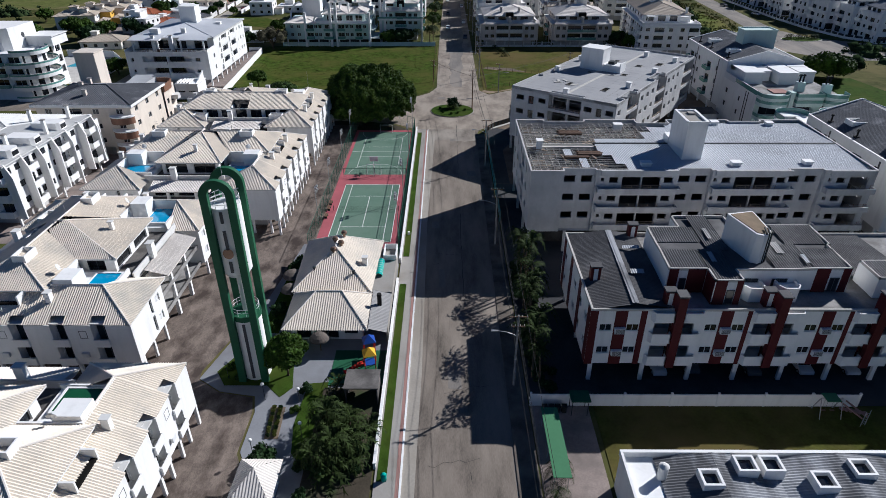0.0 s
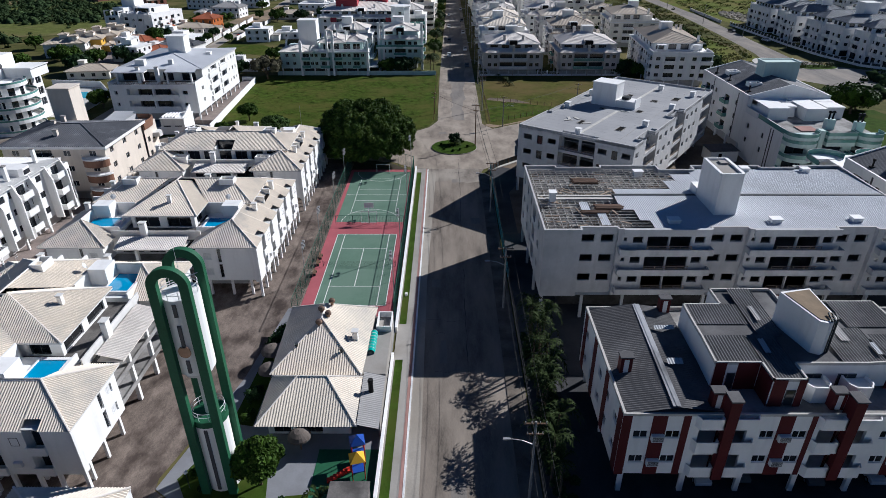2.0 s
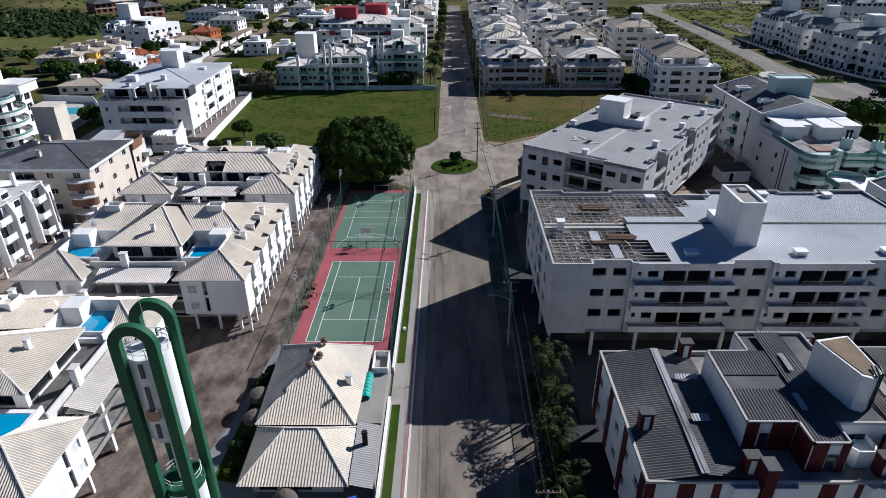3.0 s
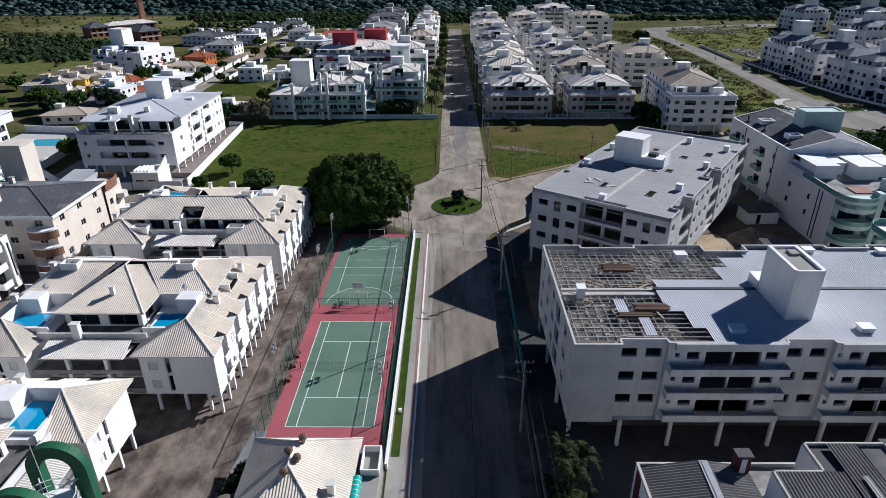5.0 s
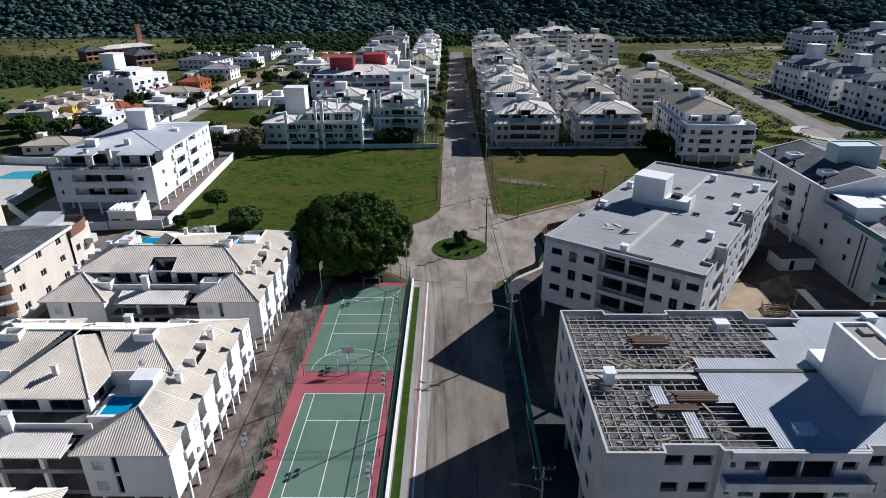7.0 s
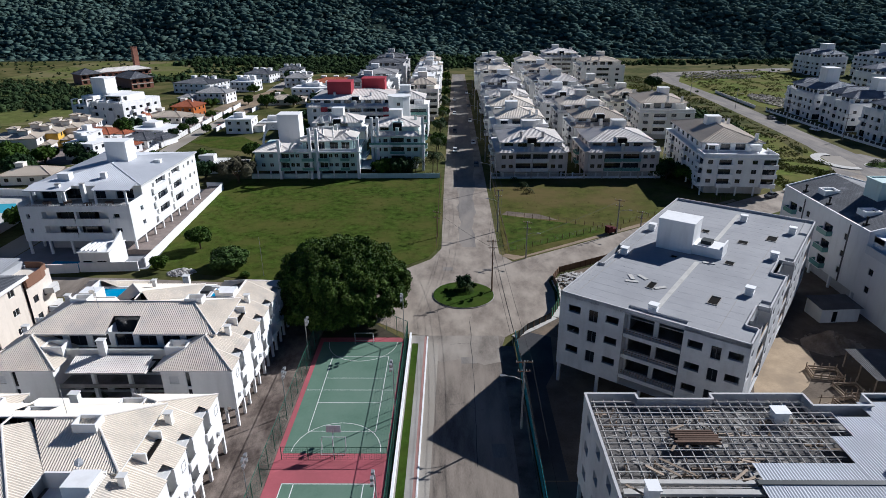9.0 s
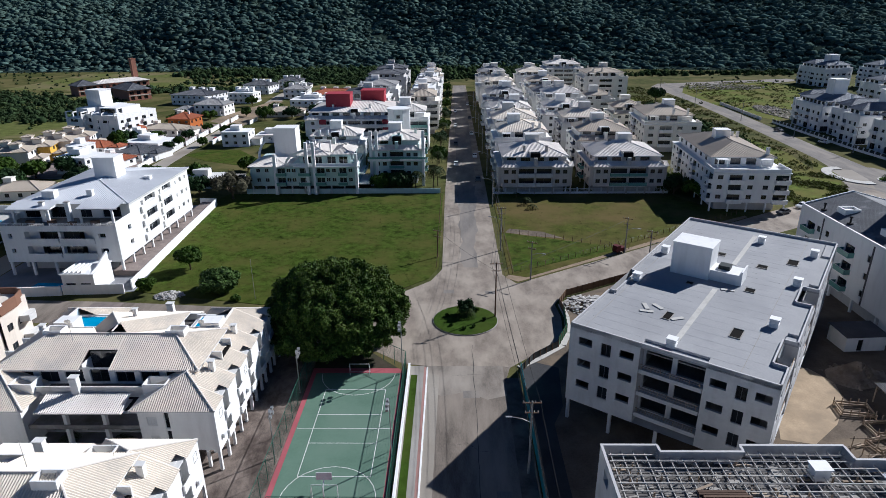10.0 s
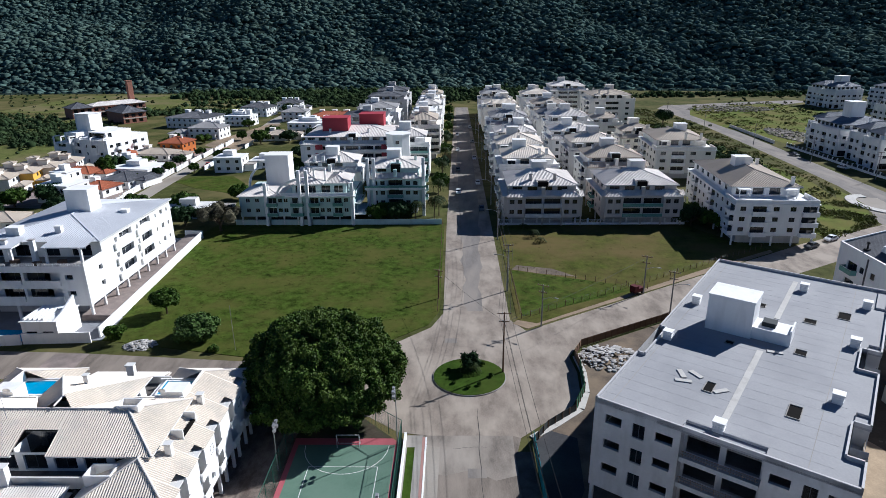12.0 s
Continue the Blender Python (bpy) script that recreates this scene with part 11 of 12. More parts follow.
goal(-14.8, 147.8, 0)
goal(-15.2, 122.3, 180)
T = thing("basketball_hoop", -15.1, 121.3, 0.085, 0, "white basketball hoop on a bent steel post", "basketball hoop")
g = Geo()
g.tube([(0, 0, 0), (0, 0, 2.6), (0, 0.9, 3.2)], 0.08, 0.06, 7)
part("post", g, "frame", T)
g = Geo()
g.box(-0.9, 0.9, 2.8, 0.9, 0.95, 3.85)
part("backboard", g, "frame", T)
g = Geo()
g.tube([(0.23 * math.cos(2 * math.pi * i / 12), 1.2 + 0.23 * math.sin(2 * math.pi * i / 12), 3.05) for i in range(13)], 0.02, 0.02, 5)
part("hoop", g, "orange", T)

T = thing("tennis_net", 0, 0, 0.085, 0, "sagging dark tennis net between two posts", "net")
g = Geo()
for x in (-21.0, -8.8):
    g.tube([(x, 104.6, 0), (x, 104.6, 1.1)], 0.05, 0.05, 6)
part("post", g, "dark_metal", T)
g = Geo()
for i in range(60):
    x = -20.95 + i * 0.204
    g.tube([(x, 104.6, 0.05), (x, 104.6, 0.95)], 0.008, 0.008, 3)
for z in (0.1, 0.3, 0.5, 0.7, 0.9):
    g.tube([(-20.95, 104.6, z), (-8.85, 104.6, z)], 0.008, 0.008, 3)
part("netting", g, "cable", T)
for x, y in ((-21.9, 102.0), (-21.9, 105.2), (-21.9, 107.5)):
    T = thing("bench", x, y, 0.07, 90, "small dark bench beside the tennis court", "bench", "court benches")
    g = Geo()
    for k in range(3):
        g.box(-0.7, -0.2 + k * 0.14, 0.42, 0.7, -0.08 + k * 0.14, 0.46)
    g.box(-0.7, 0.24, 0.55, 0.7, 0.27, 0.85)
    part("seat", g, "wood", T)
    g = Geo()
    for s in (-0.55, 0.55):
        g.box(s - 0.03, -0.2, 0, s + 0.03, 0.26, 0.42)
    part("leg", g, "dark_metal", T)


# ---- street poles and cables ----
def power_pole(x, y, h=10.5, lamp=True, turn=0):
    T = thing("power_pole", x, y, 0.03, turn, "grey concrete power pole with crossarms and street lamp" if lamp else "dark wooden power pole with crossarms", "power pole", "power poles")
    g = Geo()
    g.tube([(0, 0, 0), (0, 0, h)], 0.16, 0.1, 8)
    part("pole", g, "slab" if lamp else "wood", T)
    for z, w in ((h - 0.25, 1.1), (h - 1.6, 0.8)):
        g = Geo()
        g.box(-w, -0.06, z - 0.06, w, 0.06, z + 0.06)
        arm = part("crossarm", g, "wood", T)
        for q in (-0.9, -0.35, 0.35, 0.9):
            k = Geo()
            k.tube([(w * q, 0, z + 0.06), (w * q, 0, z + 0.28)], 0.05, 0.035, 6)
            if y < 210 and x < 60:
                part("insulator", k, "pale_concrete", arm)
    if lamp:
        g = Geo()
        g.tube([(0, 0, h - 3.0), (-1.2, 0, h - 2.4), (-2.4, 0, h - 2.2)], 0.045, 0.035, 6)
        a = part("lamp_arm", g, "metal", T)
        g = Geo()
        g.prism([(-3.0, -0.14), (-2.3, -0.1), (-2.3, 0.1), (-3.0, 0.14)], h - 2.28, h - 2.14)
        part("lamp_head", g, "metal", a)
    return (x, y, h)


poles = [(8.3, 23.0, 10.5), (8.3, 57.6, 10.5), (8.4, 92.0, 10.5), (8.6, 126.5, 10.5), (7.2, 166.9, 10.8), (10.6, 200, 10.5), (10.8, 234, 10.5), (11, 268, 10.5), (11, 302, 10.5), (11, 336, 10.5), (11, 372, 10.5), (11, 410, 10.5)]
for i, (x, y, h) in enumerate(poles):
    power_pole(x, y, h, i != 4)
for x, y in ((15.6, 183.4), (38.9, 198.3), (41.6, 189.6), (-3.9, 196)):
    power_pole(x, y, 8.5 if x != -3.9 else 6.5, x != -3.9, 150)
for x, y in ((145, 330), (141, 372), (136, 420), (132, 470), (152, 300), (180, 262)):
    power_pole(x, y, 10, True, 180)


def cable(a, b, sag, r=0.022):
    n = 10
    g = Geo()
    g.tube([tuple(Vector(a).lerp(Vector(b), i / n) - Vector((0, 0, sag * 4 * (i / n) * (1 - i / n)))) for i in range(n + 1)], r, r, 4)
    solo("overhead_cable", g, "cable", "thin black overhead power cable", "cable", "street cables")


for (x0, y0, h0), (x1, y1, h1) in zip(poles, poles[1:]):
    for dx, dz in ((-0.9, 0.05), (0.9, 0.05), (-0.35, 0.05), (0.0, -1.4), (0.3, -2.3)):
        cable((x0 + dx, y0, h0 + dz), (x1 + dx, y1, h1 + dz), 0.5)
cable((7.2, 166.9, 9.0), (38.9, 198.3, 8.2), 0.5)
cable((7.2, 166.9, 9.2), (-3.9, 196, 6.4), 0.4)
g = Geo()
g.tube([(-39.0, 174.5, 0.08), (-39.0, 174.5, 8.5)], 0.05, 0.03, 6)
solo("slim_mast", g, "metal", "slim pale mast standing in the meadow", "mast")

# meadow fence posts
T = thing("meadow_fence", 0, 0, 0.06, 0, "row of rough wooden fence posts with wire along the meadow", "fence")
g = Geo()
g.tube([(0, 0, 0), (0, 0, 1.25)], 0.07, 0.06, 5)
pm = mesh_of("post", g, "wood")
w = Geo()
for a, b, n in (((12.2, 186.5), (76, 225.6), 34), ((12.2, 186.5), (12.0, 246), 26), ((12.0, 212), (40.5, 200.8), 14)):
    for k in range(n + 1):
        link("post", pm, T, "", pose(a[0] + (b[0] - a[0]) * k / n, a[1] + (b[1] - a[1]) * k / n, 0))
    for z in (0.5, 0.85, 1.15):
        w.tube([(*a, z), (*b, z)], 0.008, 0.008, 3)
part("wire", w, "dark_metal", T)
T = thing("meadow_fence", 0, 0, 0.06, 0, "row of thin wooden posts with wire beside the street", "fence")
w = Geo()
for k in range(22):
    link("post", pm, T, "", pose(-4.0, 190 + k * 2.7, 0))
for z in (0.5, 1.0):
    w.tube([(-4.0, 190, z), (-4.0, 246.7, z)], 0.008, 0.008, 3)
part("wire", w, "dark_metal", T)

# white boundary wall beside the left apartment building, and walls behind the meadows
g = Geo()
for (a, b), (c, d) in (((-65.4, 179.0), (-68.6, 236.0)), ((-68.6, 236.0), (-73.5, 236.4)), ((-78.0, 176.6), (-66.0, 177.2))):
    v = Vector((c - a, d - b, 0)).normalized() * 0.12
    g.prism([(a + v.y, b - v.x), (c + v.y, d - v.x), (c - v.y, d + v.x), (a - v.y, b + v.x)], 0, 2.1)
solo("wall_boundary", g, "white", "white rendered boundary wall beside the meadow", "wall", kind="structure")
g = Geo()
g.box(-63.5, 247.6, 0, -4.2, 247.85, 1.6)
solo("wall_meadow", g, "pale_green", "pale green boundary wall behind the meadow", "wall", kind="structure")
T = thing("front_fence", 0, 0, 0.03, 0, "white front fence with slim bars behind the meadow", "fence", kind="structure")
g = Geo()
g.box(11.8, 246.7, 0, 64.5, 246.95, 0.6)
part("plinth", g, "white", T)
g = Geo()
g.box(-0.2, -0.2, 0, 0.2, 0.2, 1.9)
pm = mesh_of("post", g, "white")
g = Geo()
for k in range(13):
    g.box(0.35 + k * 0.24, -0.02, 0.6, 0.39 + k * 0.24, 0.02, 1.6)
g.box(0.2, -0.03, 1.55, 3.4, 0.03, 1.62)
bm_ = mesh_of("bars", g, "frame")
for k in range(15):
    link("post", pm, T, "", pose(12.0 + k * 3.6, 246.8, 0))
    link("bars", bm_, T, "", pose(12.0 + k * 3.6, 246.8, 0))

def garden_lamp(x, y):
    T = thing("garden_lamp", x, y, 0.06, 0, "slim garden lamp post with a white globe", "lamp", "garden lamps")
    g = Geo()
    g.tube([(0, 0, 0), (0, 0, 2.3)], 0.04, 0.035, 6)
    part("post", g, "dark_metal", T)
    vs, fs = lump(2, 1, 0.0)
    g = Geo()
    g.v = [(a * 0.22, b * 0.22, 2.45 + c * 0.22) for a, b, c in vs.tolist()]
    g.f = [tuple(q) for q in fs.tolist()]
    g.m = [0] * len(g.f)
    part("globe", g, "frame", T, "", True)


for x, y in ((-16.9, 54.2), (-20.3, 46.6), (-21.2, 55.0), (-26.6, 58.6), (-15.6, 49.0)):
    garden_lamp(x, y)


# ---- cars ----
def car(x, y, turn, paint, label):
    T = thing("car", x, y, 0.05, turn, label, "car", "parked cars")
    g = Geo()
    side = [(-2.05, 0.35), (-2.05, 0.75), (-1.7, 0.88), (-1.0, 0.95), (-0.45, 1.42), (0.95, 1.45), (1.6, 1.0), (2.05, 0.9), (2.05, 0.35)]
    k = len(side)
    for w, yy in ((0, -0.82), (0, 0.82)):
        g.v.extend((px, yy * (0.86 if pz > 1.2 else 1.0), pz) for px, pz in side)
    for i in range(k):
        j = (i + 1) % k
        g.f.append((i, j, k + j, k + i))
        g.m.append(0)
    g.f += [tuple(reversed(range(k))), tuple(range(k, 2 * k))]
    g.m += [0, 0]
    body = part("body", g, paint, T)
    g = Geo()
    for s in (-1, 1):
        g.poly([(-0.85, s * 0.80, 0.98), (1.35, s * 0.80, 1.0), (0.9, s * 0.72, 1.38), (-0.42, s * 0.72, 1.36)])
    g.poly([(-0.97, -0.68, 0.99), (-0.97, 0.68, 0.99), (-0.5, 0.62, 1.395), (-0.5, -0.62, 1.395)])
    g.poly([(1.55, -0.66, 1.06), (1.01, -0.6, 1.43), (1.01, 0.6, 1.43), (1.55, 0.66, 1.06)])
    for i in range(len(g.v)):
        v = Vector(g.v[i])
        g.v[i] = tuple(v + Vector((0, 0.03 * (1 if v.y > 0 else -1), 0.015)))
    part("windows", g, "glass", T)
    for wx in (-1.3, 1.3):
        for wy in (-0.74, 0.74):
            g = Geo()
            g.tube([(wx, wy - 0.1, 0.31), (wx, wy + 0.1, 0.31)], 0.31, 0.31, 12)
            wheel = part("wheel", g, "rubber", T)
            g = Geo()
            g.tube([(wx, wy - 0.11, 0.31), (wx, wy + 0.11, 0.31)], 0.18, 0.18, 8)
            part("rim", g, "metal", wheel)


CARS = (("car_white", "white parked car"), ("car_grey", "dark grey parked car"), ("car_red", "red parked car"))
for x, y, t, c in ((44.5, 61.2, 90, 0), (26.4, 61.0, 90, 0), (30.6, 61.4, 90, 1), (38.0, 61.0, 90, 1), (50.2, 61.2, 90, 0), (7.8, 262, 90, 1), (0.8, 283, 90, 0), (7.9, 296, 90, 0), (0.9, 318, 90, 1), (8.0, 341, 90, 0), (0.9, 360, 90, 0), (8.2, 382, 90, 1), (1.0, 404, 90, 0), (8.3, 430, 90, 0), (89, 226.5, 30, 1), (97, 232, 30, 0), (151, 318, 110, 0), (146, 345, 110, 1), (157, 306, 110, 1), (-103, 330, 100, 2), (-104, 420, 95, 0)):
    car(x, y, t, CARS[c][0], CARS[c][1] + " beside the kerb")
T = thing("small_trailer", 37.6, 198.6, 0.06, 32, "small dark red trailer cart parked on the verge", "trailer")
g = Geo()
g.box(-1.4, -0.75, 0.5, 1.4, 0.75, 1.3, 0, 0.06).box(-1.4, -0.75, 1.3, -0.2, 0.75, 1.9, 0, 0.06)
part("body", g, "maroon", T)
for wx in (-0.8, 0.8):
    for wy in (-0.72, 0.72):
        g = Geo()
        g.tube([(wx, wy - 0.1, 0.32), (wx, wy + 0.1, 0.32)], 0.32, 0.32, 10)
        part("wheel", g, "rubber", T)
g = Geo()
g.tube([(-6.2, 43.6, 0.17), (-6.2, 43.6, 0.9)], 0.3, 0.3, 10).tube([(-6.2, 43.6, 0.9), (-6.2, 43.6, 1.05)], 0.33, 0.1, 10)
solo("street_bin", g, "teal_plastic", "turquoise plastic street bin on the grass strip", "waste bin", smooth=True)
g = Geo()
g.box(-6.6, 95.2, 0.17, -6.2, 95.6, 0.62)
solo("meter_box", g, "white", "small white meter box on the grass strip", "meter box")

# ---- trees, palms, forest ----
def leaves(rng, clumps, per, size, flat=0.5):
    """Small leaf blades spread over the shells of many clumps: vertices and quads. clumps: rows of x, y, z, radius."""
    C = np.repeat(np.array(clumps), per, axis=0)
    n = len(C)
    d = rng.normal(size=(n, 3))
    d[:, 2] = d[:, 2] * 0.8 + 0.25
    d /= np.linalg.norm(d, axis=1)[:, None]
    c = C[:, :3] + d * (C[:, 3] * rng.uniform(0.72, 1.08, n))[:, None]
    nrm = d + rng.normal(size=(n, 3)) * flat
    nrm /= np.linalg.norm(nrm, axis=1)[:, None]
    a = np.cross(nrm, rng.normal(size=(n, 3)))
    a /= np.linalg.norm(a, axis=1)[:, None]
    b = np.cross(nrm, a)
    s = (size * rng.uniform(0.6, 1.3, n))[:, None]
    v = np.stack([c - a * s, c + b * s * 0.55, c + a * s, c - b * s * 0.55], axis=1).reshape(-1, 3)
    f = np.arange(n * 4).reshape(-1, 4)
    return v, f


def crown_mesh(name, v, f, mat):
    me = bpy.data.meshes.new(name)
    me.from_pydata(v.tolist(), [], f.tolist())
    me.materials.append(M[mat])
    me.update()
    return me


TREES = {}


def tree(x, y, h, r, seed=0, mat="leaf", label="green broadleaf tree with dense crown", detail=1.0, low=0.35, name="tree", group="", z=0.05, size=0.3, dome=0):
    """A tapered trunk with limbs, and an uneven crown of leaf clumps."""
    key = (round(h, 1), round(r, 1), seed, mat, detail, low, size, dome)
    if key not in TREES:
        rng = np.random.default_rng(seed + 100)
        n = int(34 * detail) + 8
        clumps = []
        if dome:
            n = dome
        for i in range(dome):
            # small leaf bunches over an uneven dome, some deeper inside
            t = math.acos(1 - 1.12 * (i + 0.5) / dome)
            a = 2.39996 * i + rng.normal() * 0.06
            u = Vector((math.sin(t) * math.cos(a), math.sin(t) * math.sin(a), math.cos(t)))
            q = (1 + 0.16 * noise.noise(u * 2.3 + Vector((seed, 0, 0))) + 0.10 * noise.noise(u * 6.0)) * (rng.uniform(0.78, 0.9) if i % 4 == 0 else rng.uniform(0.9, 1.0))
            clumps.append((u.x * r * q, u.y * r * q, h * low + h * (1 - low) * (0.22 + 0.76 * u.z * q), r * rng.uniform(0.055, 0.105)))
        for i in range(0 if dome else n):
            u = rng.normal(size=3)
            u /= np.linalg.norm(u)
            u[2] = abs(u[2]) * 1.0 if rng.random() < 0.75 else u[2] * 0.5
            q = rng.uniform(0.55, 0.86)
            ch = h * (1 - low)
            cr = r * rng.uniform(0.2, 0.34)
            clumps.append((u[0] * r * q, u[1] * r * q, h * low + ch * 0.4 + u[2] * ch * 0.46 * q, cr))
        g = Geo()
        th = h * low
        g.tube([(0, 0, -0.05), (0.03 * r, 0, th * 0.5), (0, 0.02 * r, th * 1.1)], max(0.08, r * 0.075), max(0.05, r * 0.05), 8)
        for k in range(6):
            c = clumps[k * (n // 6)]
            g.tube([(0, 0.02 * r, th * 0.9), (c[0] * 0.4, c[1] * 0.4, th + (c[2] - th) * 0.5), (c[0] * 0.85, c[1] * 0.85, c[2])], max(0.05, r * 0.04), 0.03, 5)
        v, f = leaves(rng, clumps, 230 if dome else int(150 * detail * (r / 4 if r > 4 else 1)), size, 0.9 if dome else 0.5)
        # dense dark heart of the crown
        lv1, lf1 = lump(1, seed, 0.35)
        inner = Geo()
        for c in clumps + ([(0, 0, h * 0.42, r * 0.66), (0.3 * r, 0, h * 0.42, r * 0.55), (-0.3 * r, 0.1 * r, h * 0.42, r * 0.55)] if dome else []):
            b = len(inner.v)
            inner.v.extend((c[0] + p[0] * c[3] * 0.8, c[1] + p[1] * c[3] * 0.8, c[2] + p[2] * c[3] * 0.75) for p in lv1)
            inner.f.extend(tuple(b + i for i in q) for q in lf1.tolist())
            inner.m.extend([0] * len(lf1))
        k = len(v)
        v2 = np.vstack([v, np.array(inner.v)])
        f2 = f.tolist() + [tuple(k + i for i in q) for q in inner.f]
        me = bpy.data.meshes.new("crown")
        me.from_pydata(v2.tolist(), [], f2)
        me.materials.append(M[mat])
        me.update()
        TREES[key] = (mesh_of("trunk", g, "bark"), me)
    T = thing(name, x, y, z, (seed * 67 + x * 13) % 360, label, "tree", group)
    a, b = TREES[key]
    link("trunk", a, T)
    link("crown", b, T)


PALMS = {}


def palm(x, y, h, seed=0, fronds=16, length=2.6, label="slender palm with arching green fronds", group="garden palms", z=0.1, stiff=False):
    key = (round(h, 1), seed, fronds, length, stiff)
    if key not in PALMS:
        r = random.Random(seed + 5)
        t = Geo()
        bx, by = r.uniform(-0.4, 0.4), r.uniform(-0.4, 0.4)
        t.tube([(0, 0, -0.05), (bx * 0.3, by * 0.3, h * 0.5), (bx, by, h)], 0.17, 0.1, 7)
        g = Geo()
        for k in range(fronds):
            a = 2 * math.pi * (k + r.uniform(-0.3, 0.3)) / fronds
            lift = r.uniform(0.5, 2.0) if stiff else r.uniform(0.2, 1.1)
            L = length * r.uniform(0.8, 1.15)
            d, s = Vector((math.cos(a), math.sin(a), 0)), Vector((-math.sin(a), math.cos(a), 0))
            pts = []
            n = 6 if stiff else 9
            for i in range(n + 1):
                u = i / n
                pts.append(Vector((bx, by, h)) + d * (L * u * (1 - 0.15 * u)) + Vector((0, 0, L * (lift * u - (lift + (0.1 if stiff else 0.75)) * u * u))))
            for i in range(n):
                w = (0.36 if stiff else 0.52) * L / 2.6 * math.sin(math.pi * min(0.97, (i + 0.8) / (n + 0.6))) + 0.08
                p, q = pts[i], pts[i + 1]
                m = p.lerp(q, 0.3)
                m2 = p.lerp(q, 0.8)
                if stiff:
                    # broad single leaflets with gaps between them
                    for sg in (-1, 1):
                        tip = p.lerp(q, r.uniform(1.2, 1.7)) + s * sg * w * r.uniform(0.9, 1.5) + Vector((0, 0, -w * r.uniform(0.2, 0.7)))
                        side = p.lerp(q, 0.9) + s * sg * w * 0.5
                        g.poly([p, q, tip, side] if sg > 0 else [side, tip, q, p])
                    continue
                for sg in (-1, 1):
                    tip = p.lerp(q, 1.1) + s * sg * w + Vector((0, 0, -0.35 * w))
                    g.poly([p, m, tip] if sg > 0 else [m, p, tip])
                    tip2 = p.lerp(q, 1.6) + s * sg * w * 0.92 + Vector((0, 0, -0.42 * w))
                    g.poly([m.lerp(q, 0.35), m2, tip2] if sg > 0 else [m2, m.lerp(q, 0.35), tip2])
        PALMS[key] = (mesh_of("trunk", t, "bark"), mesh_of("fronds", g, "palm"))
    T = thing("palm", x, y, z, (seed * 91 + x * 37) % 360, label, "palm", group)
    a, b = PALMS[key]
    link("trunk", a, T)
    link("fronds", b, T)


def shrub(x, y, r, h, seed, mat="leaf", label="low rounded green shrub", group="garden shrubs", z=0.1):
    rng = np.random.default_rng(seed)
    clumps = [(rng.uniform(-.55, .55) * r, rng.uniform(-.55, .55) * r, h * rng.uniform(0.35, 0.75), r * rng.uniform(0.35, 0.5)) for _ in range(7)]
    v, f = leaves(rng, clumps, 90, max(0.14, r * 0.12))
    lv, lf = lump(1, seed, 0.3)
    k = len(v)
    vs, fs = [v], f.tolist()
    for c in clumps:
        vs.append(np.array([[c[0] + p[0] * c[3] * 0.85, c[1] + p[1] * c[3] * 0.85, max(0.0, c[2] + p[2] * c[3] * 0.85)] for p in lv]))
        fs += [tuple(k + i for i in q) for q in lf.tolist()]
        k += len(lv)
    me = bpy.data.meshes.new("shrub")
    me.from_pydata(np.vstack(vs).tolist(), [], fs)
    me.materials.append(M[mat])
    tagged(link("shrub", me, None, "", pose(x, y, z)), label, "shrub", group)


# the large ficus beside the court
tree(-20.0, 157.6, 14.2, 11.1, 1, "leaf_ficus", "very large spreading ficus tree with dense dark-green crown", 1.0, 0.14, "ficus_tree", size=0.2, dome=820)
# the meadow
tree(-57.5, 189.0, 5.2, 3.0, 2, "leaf", "small round green tree beside the boundary wall", 1.2, 0.3)
tree(-47.5, 178.8, 4.2, 4.4, 3, "leaf_light", "loose olive-green bushy tree on the meadow", 0.8, 0.05)
tree(-61.5, 178.0, 3.2, 2.2, 4, "leaf", "small green bush beside the gravel", 0.8, 0.1)
shrub(-42.5, 174.0, 1.2, 1.0, 8, "leaf", "low green weeds at the meadow's edge", "meadow weeds")
for k, (x, y, h) in enumerate(((20.5, 236.0, 3.6), (22.0, 231.5, 2.4), (18.6, 243.5, 2.0))):
    palm(x, y, h * 0.5, 40 + k, 14, 2.2, "small bushy palm on the mown meadow", "meadow palms", 0.08)
# roundabout
palm(2.0, 167.0, 1.4, 11, 22, 2.4, "low bushy palm on the roundabout", "roundabout plants", 0.26)
shrub(2.1, 167.2, 2.0, 2.8, 12, "leaf_dark", "dark shrub at the palm's foot", "roundabout plants", 0.26)
for k, (x, y) in enumerate(((-0.8, 163.4), (1.4, 162.0), (3.2, 162.8), (5.2, 165.4), (4.0, 169), (-1.5, 167))):
    shrub(x, y, 0.4, 0.5, 20 + k, "leaf", "tiny green shrub on the island", "roundabout plants", 0.26)
